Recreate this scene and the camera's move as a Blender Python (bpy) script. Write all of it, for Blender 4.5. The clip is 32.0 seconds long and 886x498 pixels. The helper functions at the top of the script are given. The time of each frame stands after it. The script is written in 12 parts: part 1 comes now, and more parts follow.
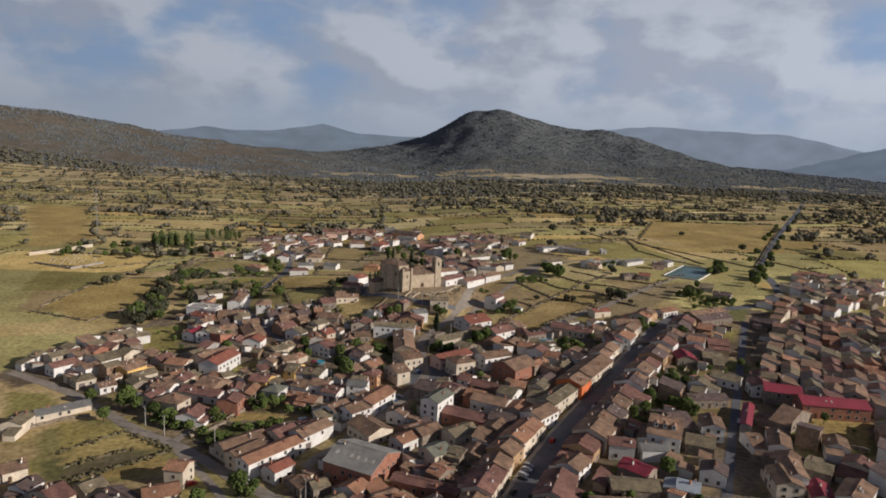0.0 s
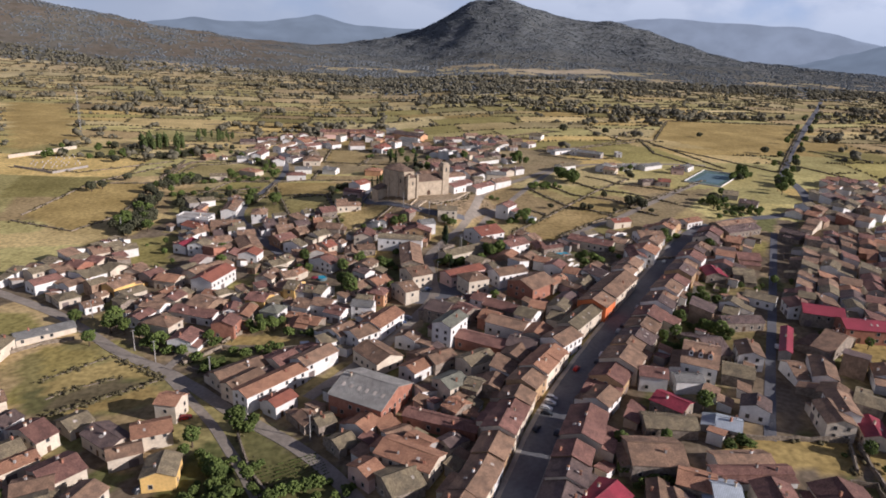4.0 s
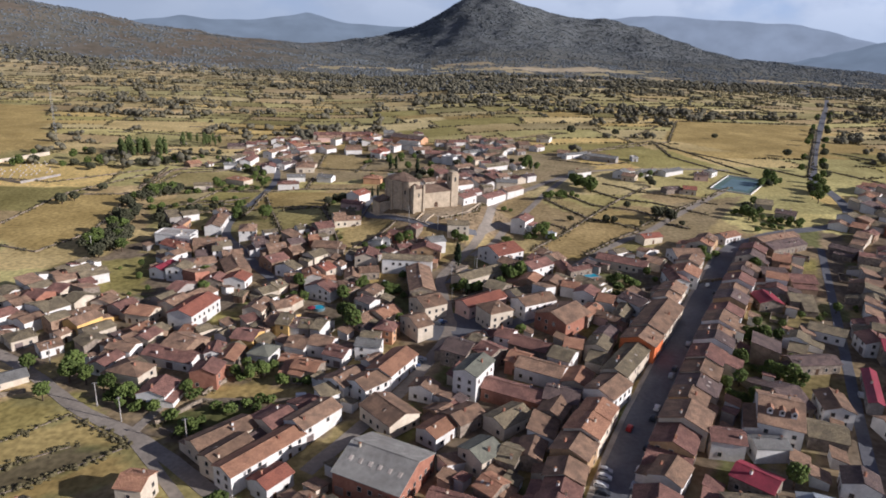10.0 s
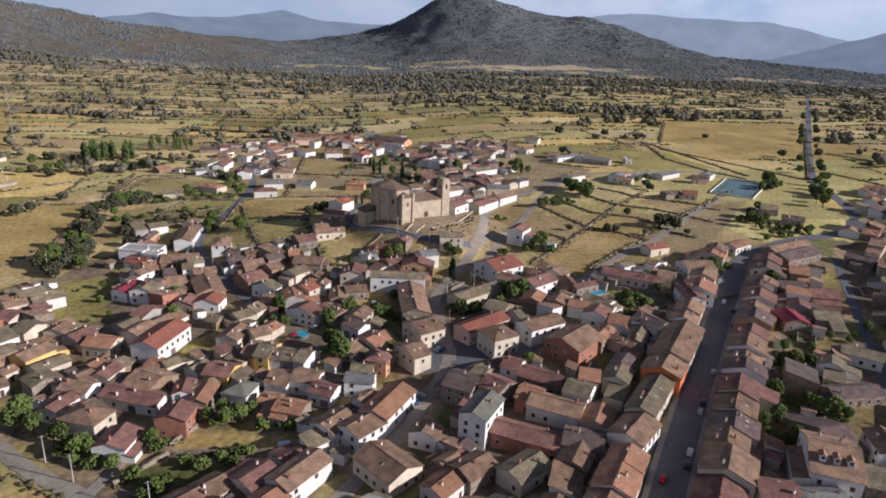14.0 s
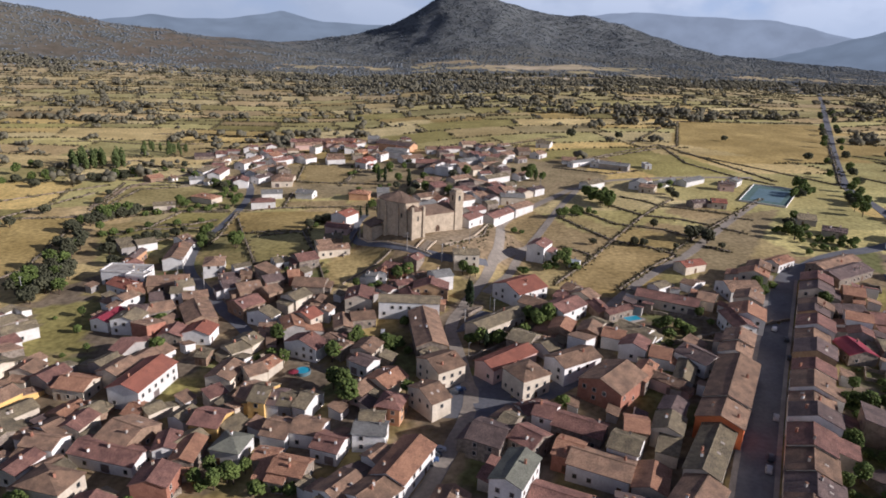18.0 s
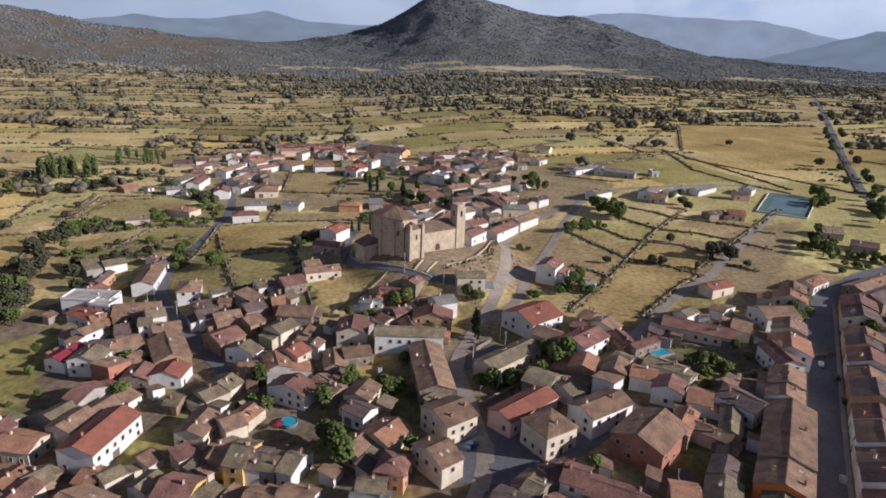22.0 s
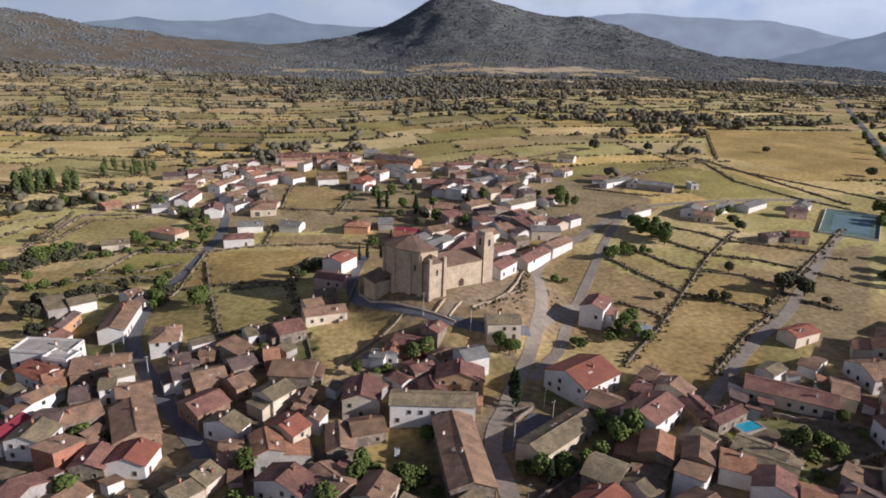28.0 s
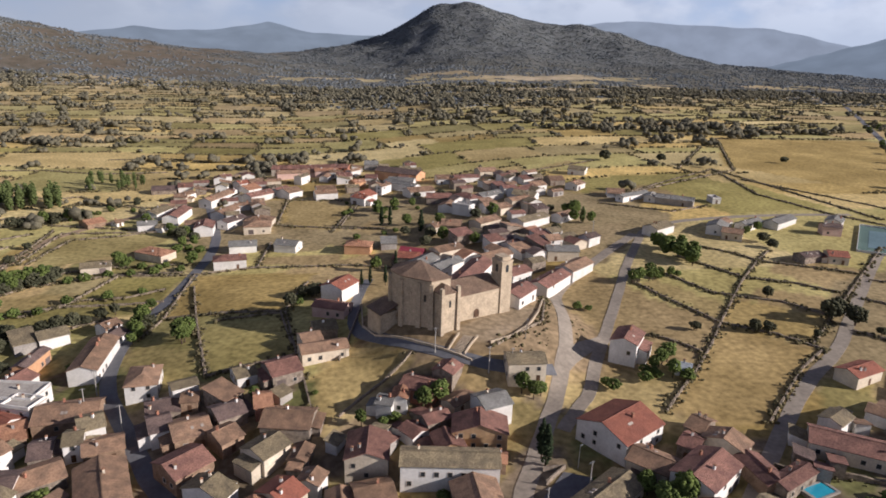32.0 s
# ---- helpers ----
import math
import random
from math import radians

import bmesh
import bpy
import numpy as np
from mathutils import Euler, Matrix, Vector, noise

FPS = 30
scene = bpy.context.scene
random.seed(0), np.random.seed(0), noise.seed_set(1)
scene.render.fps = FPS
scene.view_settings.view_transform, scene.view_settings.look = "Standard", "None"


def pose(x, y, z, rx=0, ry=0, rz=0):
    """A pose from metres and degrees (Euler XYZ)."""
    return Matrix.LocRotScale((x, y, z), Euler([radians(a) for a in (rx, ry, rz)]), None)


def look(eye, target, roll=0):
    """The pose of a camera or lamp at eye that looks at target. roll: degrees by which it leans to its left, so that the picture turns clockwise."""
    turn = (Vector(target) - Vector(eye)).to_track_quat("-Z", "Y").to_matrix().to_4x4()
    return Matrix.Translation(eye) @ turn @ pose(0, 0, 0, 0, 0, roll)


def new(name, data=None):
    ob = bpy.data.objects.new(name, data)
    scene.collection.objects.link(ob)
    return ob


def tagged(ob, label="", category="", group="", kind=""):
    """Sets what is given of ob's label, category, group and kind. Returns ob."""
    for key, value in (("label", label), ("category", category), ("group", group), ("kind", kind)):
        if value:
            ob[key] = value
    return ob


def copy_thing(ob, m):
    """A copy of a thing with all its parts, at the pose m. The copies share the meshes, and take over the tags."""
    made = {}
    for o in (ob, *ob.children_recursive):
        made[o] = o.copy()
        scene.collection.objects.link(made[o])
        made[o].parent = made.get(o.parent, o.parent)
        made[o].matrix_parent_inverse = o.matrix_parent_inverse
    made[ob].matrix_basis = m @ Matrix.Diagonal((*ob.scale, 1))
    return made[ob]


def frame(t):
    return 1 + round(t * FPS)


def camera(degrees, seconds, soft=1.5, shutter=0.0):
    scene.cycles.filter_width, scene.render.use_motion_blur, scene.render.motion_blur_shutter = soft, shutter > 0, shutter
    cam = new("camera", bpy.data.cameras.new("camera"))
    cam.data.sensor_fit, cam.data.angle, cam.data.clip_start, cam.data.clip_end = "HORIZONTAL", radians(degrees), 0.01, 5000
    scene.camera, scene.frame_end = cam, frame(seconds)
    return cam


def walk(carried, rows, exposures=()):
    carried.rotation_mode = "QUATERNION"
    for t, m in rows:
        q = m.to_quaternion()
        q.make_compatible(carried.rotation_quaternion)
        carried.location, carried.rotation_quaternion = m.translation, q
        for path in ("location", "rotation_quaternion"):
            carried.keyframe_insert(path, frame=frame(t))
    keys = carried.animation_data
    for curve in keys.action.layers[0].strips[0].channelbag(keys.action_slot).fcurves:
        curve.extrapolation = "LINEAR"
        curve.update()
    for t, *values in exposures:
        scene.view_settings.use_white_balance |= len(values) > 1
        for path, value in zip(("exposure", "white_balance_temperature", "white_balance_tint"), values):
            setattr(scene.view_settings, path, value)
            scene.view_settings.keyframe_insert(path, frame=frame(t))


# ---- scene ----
cam = camera(68.40, 32.0, soft=1.8)
PATH = [
    (0, look((-5.48, 3.29, 118.33), (-2.555, 101.982, 102.458), 2.480)),
    (0.5, look((-5.99, 6.96, 117.91), (-2.910, 104.840, 97.653), 2.536)),
    (1, look((-6.69, 10.82, 117.88), (-3.424, 107.650, 93.115), 2.525)),
    (1.5, look((-7.50, 14.55, 117.90), (-4.084, 110.676, 90.556), 2.614)),
    (2, look((-8.03, 18.39, 117.84), (-4.530, 113.817, 88.143), 2.647)),
    (2.5, look((-8.64, 22.40, 117.79), (-5.087, 117.484, 87.041), 2.688)),
    (3, look((-9.35, 26.28, 117.52), (-5.730, 121.357, 86.728), 2.679)),
    (3.5, look((-9.93, 30.20, 117.45), (-6.321, 125.255, 86.596), 2.683)),
    (5.5, look((-12.68, 45.04, 116.61), (-9.000, 140.051, 85.623), 2.609)),
    (6, look((-13.52, 48.77, 116.32), (-9.803, 143.776, 85.353), 2.646)),
    (6.5, look((-14.46, 52.38, 116.16), (-10.647, 147.390, 85.206), 2.605)),
    (7, look((-15.26, 56.11, 116.03), (-11.453, 151.108, 85.026), 2.592)),
    (7.5, look((-15.99, 59.61, 115.87), (-12.131, 154.608, 84.876), 2.614)),
    (8, look((-16.74, 63.32, 115.72), (-12.892, 158.290, 84.634), 2.613)),
    (8.5, look((-17.35, 66.93, 115.54), (-13.550, 161.906, 84.479), 2.553)),
    (9, look((-18.01, 70.32, 115.41), (-14.082, 165.291, 84.357), 2.540)),
    (9.5, look((-18.78, 74.01, 115.25), (-14.461, 168.960, 84.159), 2.521)),
    (10, look((-19.49, 77.61, 115.14), (-14.670, 172.529, 84.050), 2.537)),
    (10.5, look((-20.53, 81.10, 115.12), (-15.224, 175.973, 83.956), 2.646)),
    (11, look((-21.36, 84.48, 114.93), (-15.707, 179.340, 83.802), 2.598)),
    (11.5, look((-22.00, 88.12, 114.77), (-16.071, 182.958, 83.602), 2.559)),
    (12, look((-22.54, 91.85, 114.55), (-16.077, 186.631, 83.338), 2.548)),
    (12.5, look((-23.13, 95.27, 114.55), (-15.740, 190.001, 83.371), 2.584)),
    (13, look((-23.91, 98.77, 114.39), (-15.839, 193.437, 83.208), 2.570)),
    (13.5, look((-24.74, 102.42, 114.21), (-16.543, 197.077, 83.013), 2.607)),
    (14, look((-25.53, 106.16, 114.14), (-17.338, 200.809, 82.922), 2.548)),
    (14.5, look((-26.33, 110.04, 114.07), (-18.129, 204.678, 82.818), 2.557)),
    (16.5, look((-28.21, 125.76, 113.50), (-20.081, 220.393, 82.217), 2.396)),
    (17, look((-28.72, 129.58, 113.28), (-20.568, 224.222, 82.034), 2.368)),
    (17.5, look((-29.08, 133.55, 113.00), (-20.991, 228.203, 81.770), 2.216)),
    (18, look((-29.36, 137.48, 112.83), (-21.328, 232.155, 81.637), 2.197)),
    (18.5, look((-29.68, 141.47, 112.68), (-21.681, 236.152, 81.512), 2.167)),
    (19, look((-30.13, 145.44, 112.59), (-22.108, 240.117, 81.431), 2.154)),
    (19.5, look((-30.49, 149.43, 112.56), (-22.409, 244.094, 81.362), 2.188)),
    (20, look((-30.67, 153.23, 112.44), (-22.235, 247.866, 81.245), 2.240)),
    (20.5, look((-31.33, 157.27, 112.47), (-21.484, 251.791, 81.326), 2.294)),
    (21, look((-31.85, 161.38, 112.48), (-22.000, 255.888, 81.329), 2.304)),
    (21.5, look((-32.45, 165.63, 112.22), (-22.563, 260.150, 81.115), 2.229)),
    (22, look((-32.77, 169.47, 112.01), (-22.918, 264.007, 80.950), 2.248)),
    (22.5, look((-33.20, 173.19, 111.93), (-23.377, 267.743, 80.899), 2.382)),
    (23, look((-33.48, 176.95, 111.98), (-23.682, 271.509, 80.957), 2.337)),
    (23.5, look((-33.69, 181.01, 111.92), (-23.933, 275.583, 80.921), 2.227)),
    (24, look((-34.03, 185.16, 111.58), (-24.251, 279.740, 80.615), 2.258)),
    (24.5, look((-34.21, 189.23, 111.19), (-24.506, 283.837, 80.288), 2.184)),
    (25, look((-34.22, 193.33, 110.95), (-24.626, 287.969, 80.095), 2.074)),
    (25.5, look((-34.51, 197.84, 110.72), (-24.864, 292.462, 79.852), 2.039)),
    (27.5, look((-35.86, 214.23, 110.12), (-26.250, 308.866, 79.275), 2.001)),
    (28, look((-35.99, 218.24, 109.98), (-26.849, 312.919, 79.128), 1.966)),
    (28.5, look((-36.37, 222.26, 109.83), (-27.319, 316.948, 78.966), 1.951)),
    (29, look((-36.72, 226.31, 109.70), (-27.686, 321.029, 78.923), 2.034)),
    (29.5, look((-36.99, 230.11, 109.61), (-27.912, 324.867, 78.975), 1.952)),
    (30, look((-37.12, 233.70, 109.50), (-28.059, 328.547, 79.128), 1.789)),
    (30.5, look((-37.50, 237.04, 109.41), (-28.404, 331.925, 79.165), 1.809)),
    (31, look((-37.85, 240.23, 109.07), (-28.684, 335.166, 79.008), 1.777)),
    (31.5, look((-38.42, 243.11, 108.53), (-29.064, 338.098, 78.695), 1.792)),
    (32, look((-38.69, 245.65, 108.03), (-29.253, 340.672, 78.350), 1.844)),
]
walk(cam, PATH, [(0.0, -0.06, 5330, 14), (1.5, 0.14, 5240, 18), (3.0, 0.32, 5180, 21), (6.0, 0.4, 4990, 17), (22.0, 0.39, 5020, 19), (28.0, 0.39, 5120, 19), (32.0, 0.46, 5250, 18)])

# ---- world, sun ----
SUN_AZ, SUN_EL = 110.0, 22.0
world = bpy.data.worlds.new("sky")
scene.world = world
world.use_nodes = True
wn, wl = world.node_tree.nodes, world.node_tree.links
wn.clear()
w_out = wn.new("ShaderNodeOutputWorld")
w_bg = wn.new("ShaderNodeBackground")
sky = wn.new("ShaderNodeTexSky")
sky.sky_type = "NISHITA"
sky.sun_disc = False
sky.sun_elevation, sky.sun_rotation = radians(SUN_EL), radians(SUN_AZ)
sky.air_density, sky.dust_density, sky.ozone_density = 1.2, 2.5, 1.5
w_co = wn.new("ShaderNodeTexCoord")
w_sep = wn.new("ShaderNodeSeparateXYZ")
w_map = wn.new("ShaderNodeMapping")
w_map.inputs["Scale"].default_value = (3.6, 3.6, 6.8)
w_map.inputs["Location"].default_value = (1.7, 0.35, 0.2)
w_toward = wn.new("ShaderNodeVectorMath")
w_toward.inputs[1].default_value = (0.14, -0.02, 0.16)
w_clear = wn.new("ShaderNodeMixRGB")
w_clear.inputs["Fac"].default_value = 0.85
w_clear.inputs["Color2"].default_value = (7.2, 9.1, 11.2, 1)


def sky_noise():
    nz = wn.new("ShaderNodeTexNoise")
    nz.inputs["Scale"].default_value, nz.inputs["Detail"].default_value, nz.inputs["Roughness"].default_value = 1.5, 8.0, 0.5
    return nz


w_noise, w_shift = sky_noise(), sky_noise()
w_ramp = wn.new("ShaderNodeMapRange")
w_ramp.interpolation_type = "SMOOTHSTEP"
w_ramp.inputs["From Min"].default_value, w_ramp.inputs["From Max"].default_value = 0.3, 0.52
w_lit = wn.new("ShaderNodeMath")
w_lit.operation = "SUBTRACT"
w_cloud = wn.new("ShaderNodeValToRGB")
w_cloud.color_ramp.elements[0].position, w_cloud.color_ramp.elements[1].position = 0.25, 0.9
w_cloud.color_ramp.elements[0].color = (9.3, 9.2, 8.9, 1)
w_cloud.color_ramp.elements[1].color = (12.9, 12.4, 11.3, 1)
w_span = wn.new("ShaderNodeMapRange")
w_span.inputs["From Min"].default_value, w_span.inputs["From Max"].default_value = -0.1, 0.085
w_mix = wn.new("ShaderNodeMixRGB")
w_haze = wn.new("ShaderNodeMixRGB")
w_haze.inputs["Color2"].default_value = (9.4, 9.6, 9.3, 1)
w_hr = wn.new("ShaderNodeMapRange")
w_hr.interpolation_type = "SMOOTHSTEP"
w_hr.inputs["From Min"].default_value, w_hr.inputs["From Max"].default_value = 0.11, 0.0
w_hr.inputs["To Min"].default_value, w_hr.inputs["To Max"].default_value = 0.0, 0.9
wl.new(w_co.outputs["Generated"], w_map.inputs["Vector"])
wl.new(w_co.outputs["Generated"], w_sep.inputs["Vector"])
wl.new(w_map.outputs["Vector"], w_noise.inputs["Vector"])
wl.new(w_map.outputs["Vector"], w_toward.inputs[0])
wl.new(w_toward.outputs["Vector"], w_shift.inputs["Vector"])
wl.new(w_noise.outputs["Fac"], w_ramp.inputs["Value"])
wl.new(w_noise.outputs["Fac"], w_lit.inputs[0])
wl.new(w_shift.outputs["Fac"], w_lit.inputs[1])
wl.new(w_lit.outputs["Value"], w_span.inputs["Value"])
wl.new(w_span.outputs["Result"], w_cloud.inputs["Fac"])
wl.new(w_ramp.outputs["Result"], w_mix.inputs["Fac"])
wl.new(sky.outputs["Color"], w_clear.inputs["Color1"])
wl.new(w_clear.outputs["Color"], w_mix.inputs["Color1"])
wl.new(w_cloud.outputs["Color"], w_mix.inputs["Color2"])
wl.new(w_sep.outputs["Z"], w_hr.inputs["Value"])
wl.new(w_hr.outputs["Result"], w_haze.inputs["Fac"])
wl.new(w_mix.outputs["Color"], w_haze.inputs["Color1"])
w_low = wn.new("ShaderNodeMapRange")
w_low.interpolation_type = "SMOOTHSTEP"
w_low.inputs["From Min"].default_value, w_low.inputs["From Max"].default_value = 0.14, 0.52
w_low.inputs["To Min"].default_value, w_low.inputs["To Max"].default_value = 0.0, 1.0
w_tone = wn.new("ShaderNodeMixRGB")
w_tone.inputs["Color1"].default_value, w_tone.inputs["Color2"].default_value = (0.76, 0.76, 0.76, 1), (0.145, 0.143, 0.19, 1)
w_gain = wn.new("ShaderNodeMixRGB")
w_gain.blend_type = "MULTIPLY"
w_gain.inputs["Fac"].default_value = 1.0
wl.new(w_sep.outputs["Z"], w_low.inputs["Value"])
wl.new(w_haze.outputs["Color"], w_gain.inputs["Color1"])
wl.new(w_low.outputs["Result"], w_tone.inputs["Fac"])
wl.new(w_tone.outputs["Color"], w_gain.inputs["Color2"])
w_side = wn.new("ShaderNodeMapRange")
w_side.inputs["From Min"].default_value, w_side.inputs["From Max"].default_value = -0.7, 0.7
w_side.inputs["To Min"].default_value, w_side.inputs["To Max"].default_value = 0.84, 1.2
w_glow = wn.new("ShaderNodeMixRGB")
w_glow.blend_type = "MULTIPLY"
w_glow.inputs["Fac"].default_value = 1.0
wl.new(w_sep.outputs["X"], w_side.inputs["Value"])
wl.new(w_gain.outputs["Color"], w_glow.inputs["Color1"])
wl.new(w_side.outputs["Result"], w_glow.inputs["Color2"])
wl.new(w_glow.outputs["Color"], w_bg.inputs["Color"])
w_bg.inputs["Strength"].default_value = 0.05
wl.new(w_bg.outputs["Background"], w_out.inputs["Surface"])

sun_data = bpy.data.lights.new("sun", "SUN")
sun_data.energy, sun_data.angle, sun_data.color = 4.8, radians(0.6), (1.0, 0.82, 0.58)
sun = new("sun", sun_data)
s_el, s_az = radians(SUN_EL), radians(SUN_AZ)
to_sun = Vector((math.sin(s_az) * math.cos(s_el), math.cos(s_az) * math.cos(s_el), math.sin(s_el)))
sun.matrix_world = look(to_sun * 500, (0, 0, 0))


# ---- materials ----
def mat(name, base, second=None, size=1.0, rough=0.9, bump=0.25, stain=0.25, fine=12.0, metal=0.0, spread=0.12, attr="", tiles=0.0, rows=0.0, spec=0.3):
    """Two scales of noise between two colours, stains, bump and a spread from thing to thing."""
    m = bpy.data.materials.new(name)
    m.use_nodes = True
    n, l = m.node_tree.nodes, m.node_tree.links
    b = n["Principled BSDF"]
    b.inputs["Roughness"].default_value, b.inputs["Metallic"].default_value = rough, metal
    b.inputs["Specular IOR Level"].default_value = spec
    second = second or tuple(c * 0.62 for c in base)
    co = n.new("ShaderNodeTexCoord")
    geo = n.new("ShaderNodeNewGeometry")
    big = n.new("ShaderNodeTexNoise")
    big.inputs["Scale"].default_value, big.inputs["Detail"].default_value = 0.45 / size, 5
    small = n.new("ShaderNodeTexNoise")
    small.inputs["Scale"].default_value, small.inputs["Detail"].default_value = fine / size / 4, 4
    l.new(geo.outputs["Position"], big.inputs["Vector"])
    l.new(geo.outputs["Position"], small.inputs["Vector"])
    ramp = n.new("ShaderNodeValToRGB")
    ramp.color_ramp.elements[0].position, ramp.color_ramp.elements[1].position = 0.36, 0.64
    ramp.color_ramp.elements[0].color, ramp.color_ramp.elements[1].color = (*second, 1), (*base, 1)
    l.new(big.outputs["Fac"], ramp.inputs["Fac"])
    colour = ramp.outputs["Color"]
    mixed = n.new("ShaderNodeMixRGB")
    mixed.blend_type = "MULTIPLY"
    mixed.inputs["Fac"].default_value = 1.0
    grain = n.new("ShaderNodeMapRange")
    grain.inputs["From Min"].default_value, grain.inputs["From Max"].default_value = 0.3, 0.7
    grain.inputs["To Min"].default_value, grain.inputs["To Max"].default_value = 1 - stain, 1 + stain * 0.5
    l.new(small.outputs["Fac"], grain.inputs["Value"])
    l.new(colour, mixed.inputs["Color1"])
    l.new(grain.outputs["Result"], mixed.inputs["Color2"])
    colour = mixed.outputs["Color"]
    if attr:
        at = n.new("ShaderNodeAttribute")
        at.attribute_name = attr
        k = n.new("ShaderNodeMixRGB")
        k.blend_type = "MULTIPLY"
        k.inputs["Fac"].default_value = 1.0
        l.new(colour, k.inputs["Color1"])
        l.new(at.outputs["Color"], k.inputs["Color2"])
        colour = k.outputs["Color"]
    if spread:
        info = n.new("ShaderNodeObjectInfo")
        r = n.new("ShaderNodeMapRange")
        r.inputs["To Min"].default_value, r.inputs["To Max"].default_value = 1 - spread, 1 + spread
        l.new(info.outputs["Random"], r.inputs["Value"])
        k = n.new("ShaderNodeMixRGB")
        k.blend_type = "MULTIPLY"
        k.inputs["Fac"].default_value = 1.0
        l.new(colour, k.inputs["Color1"])
        l.new(r.outputs["Result"], k.inputs["Color2"])
        colour = k.outputs["Color"]
    height = small.outputs["Fac"]
    if tiles:
        wv = n.new("ShaderNodeTexWave")
        wv.wave_type, wv.bands_direction = "BANDS", "X"
        wv.inputs["Scale"].default_value = tiles
        wv.inputs["Distortion"].default_value, wv.inputs["Detail"].default_value = 0.5, 2
        l.new(co.outputs["UV"], wv.inputs["Vector"])
        k = n.new("ShaderNodeMixRGB")
        k.blend_type = "MULTIPLY"
        k.inputs["Fac"].default_value = 1.0
        g = n.new("ShaderNodeMapRange")
        g.inputs["To Min"].default_value, g.inputs["To Max"].default_value = 0.72, 1.12
        l.new(wv.outputs["Fac"], g.inputs["Value"])
        l.new(colour, k.inputs["Color1"])
        l.new(g.outputs["Result"], k.inputs["Color2"])
        colour = k.outputs["Color"]
        height = wv.outputs["Fac"]
    l.new(colour, b.inputs["Base Color"])
    if bump:
        bp = n.new("ShaderNodeBump")
        bp.inputs["Strength"].default_value, bp.inputs["Distance"].default_value = bump, 0.15
        l.new(height, bp.inputs["Height"])
        l.new(bp.outputs["Normal"], b.inputs["Normal"])
    return m


WALL = {
    "white": mat("white_plaster", (0.75, 0.73, 0.7), (0.63, 0.61, 0.575), 2, 0.9, 0.1, 0.12),
    "cream": mat("cream_plaster", (0.66, 0.58, 0.46), (0.52, 0.45, 0.35), 2, 0.9, 0.12, 0.15),
    "yellow": mat("yellow_plaster", (0.74, 0.5, 0.17), (0.62, 0.41, 0.14), 2, 0.9, 0.1, 0.12),
    "ochre": mat("ochre_plaster", (0.5, 0.34, 0.18), (0.38, 0.25, 0.14), 2, 0.9, 0.12, 0.2),
    "pink": mat("pink_plaster", (0.6, 0.44, 0.38), (0.5, 0.34, 0.29), 2, 0.9, 0.1, 0.12),
    "orange": mat("orange_plaster", (0.6, 0.36, 0.2), (0.48, 0.27, 0.15), 2, 0.9, 0.1, 0.12),
    "orangered": mat("orange_painted_wall", (0.68, 0.2, 0.06), (0.56, 0.15, 0.05), 2, 0.8, 0.1, 0.12),
    "grey": mat("grey_render", (0.4, 0.37, 0.34), (0.29, 0.27, 0.25), 2, 0.95, 0.15, 0.2),
    "stone": mat("granite_rubble", (0.36, 0.3, 0.24), (0.2, 0.165, 0.13), 0.5, 0.95, 0.7, 0.45, 10),
    "earth": mat("adobe_wall", (0.36, 0.25, 0.17), (0.24, 0.165, 0.11), 0.8, 0.95, 0.5, 0.35, 10),
    "brick": mat("brick_wall", (0.42, 0.2, 0.13), (0.32, 0.145, 0.095), 0.8, 0.92, 0.4, 0.25, 10),
    "ashlar": mat("church_granite", (0.54, 0.445, 0.32), (0.42, 0.345, 0.25), 1.2, 0.92, 0.35, 0.25, 8, spread=0.03),
}
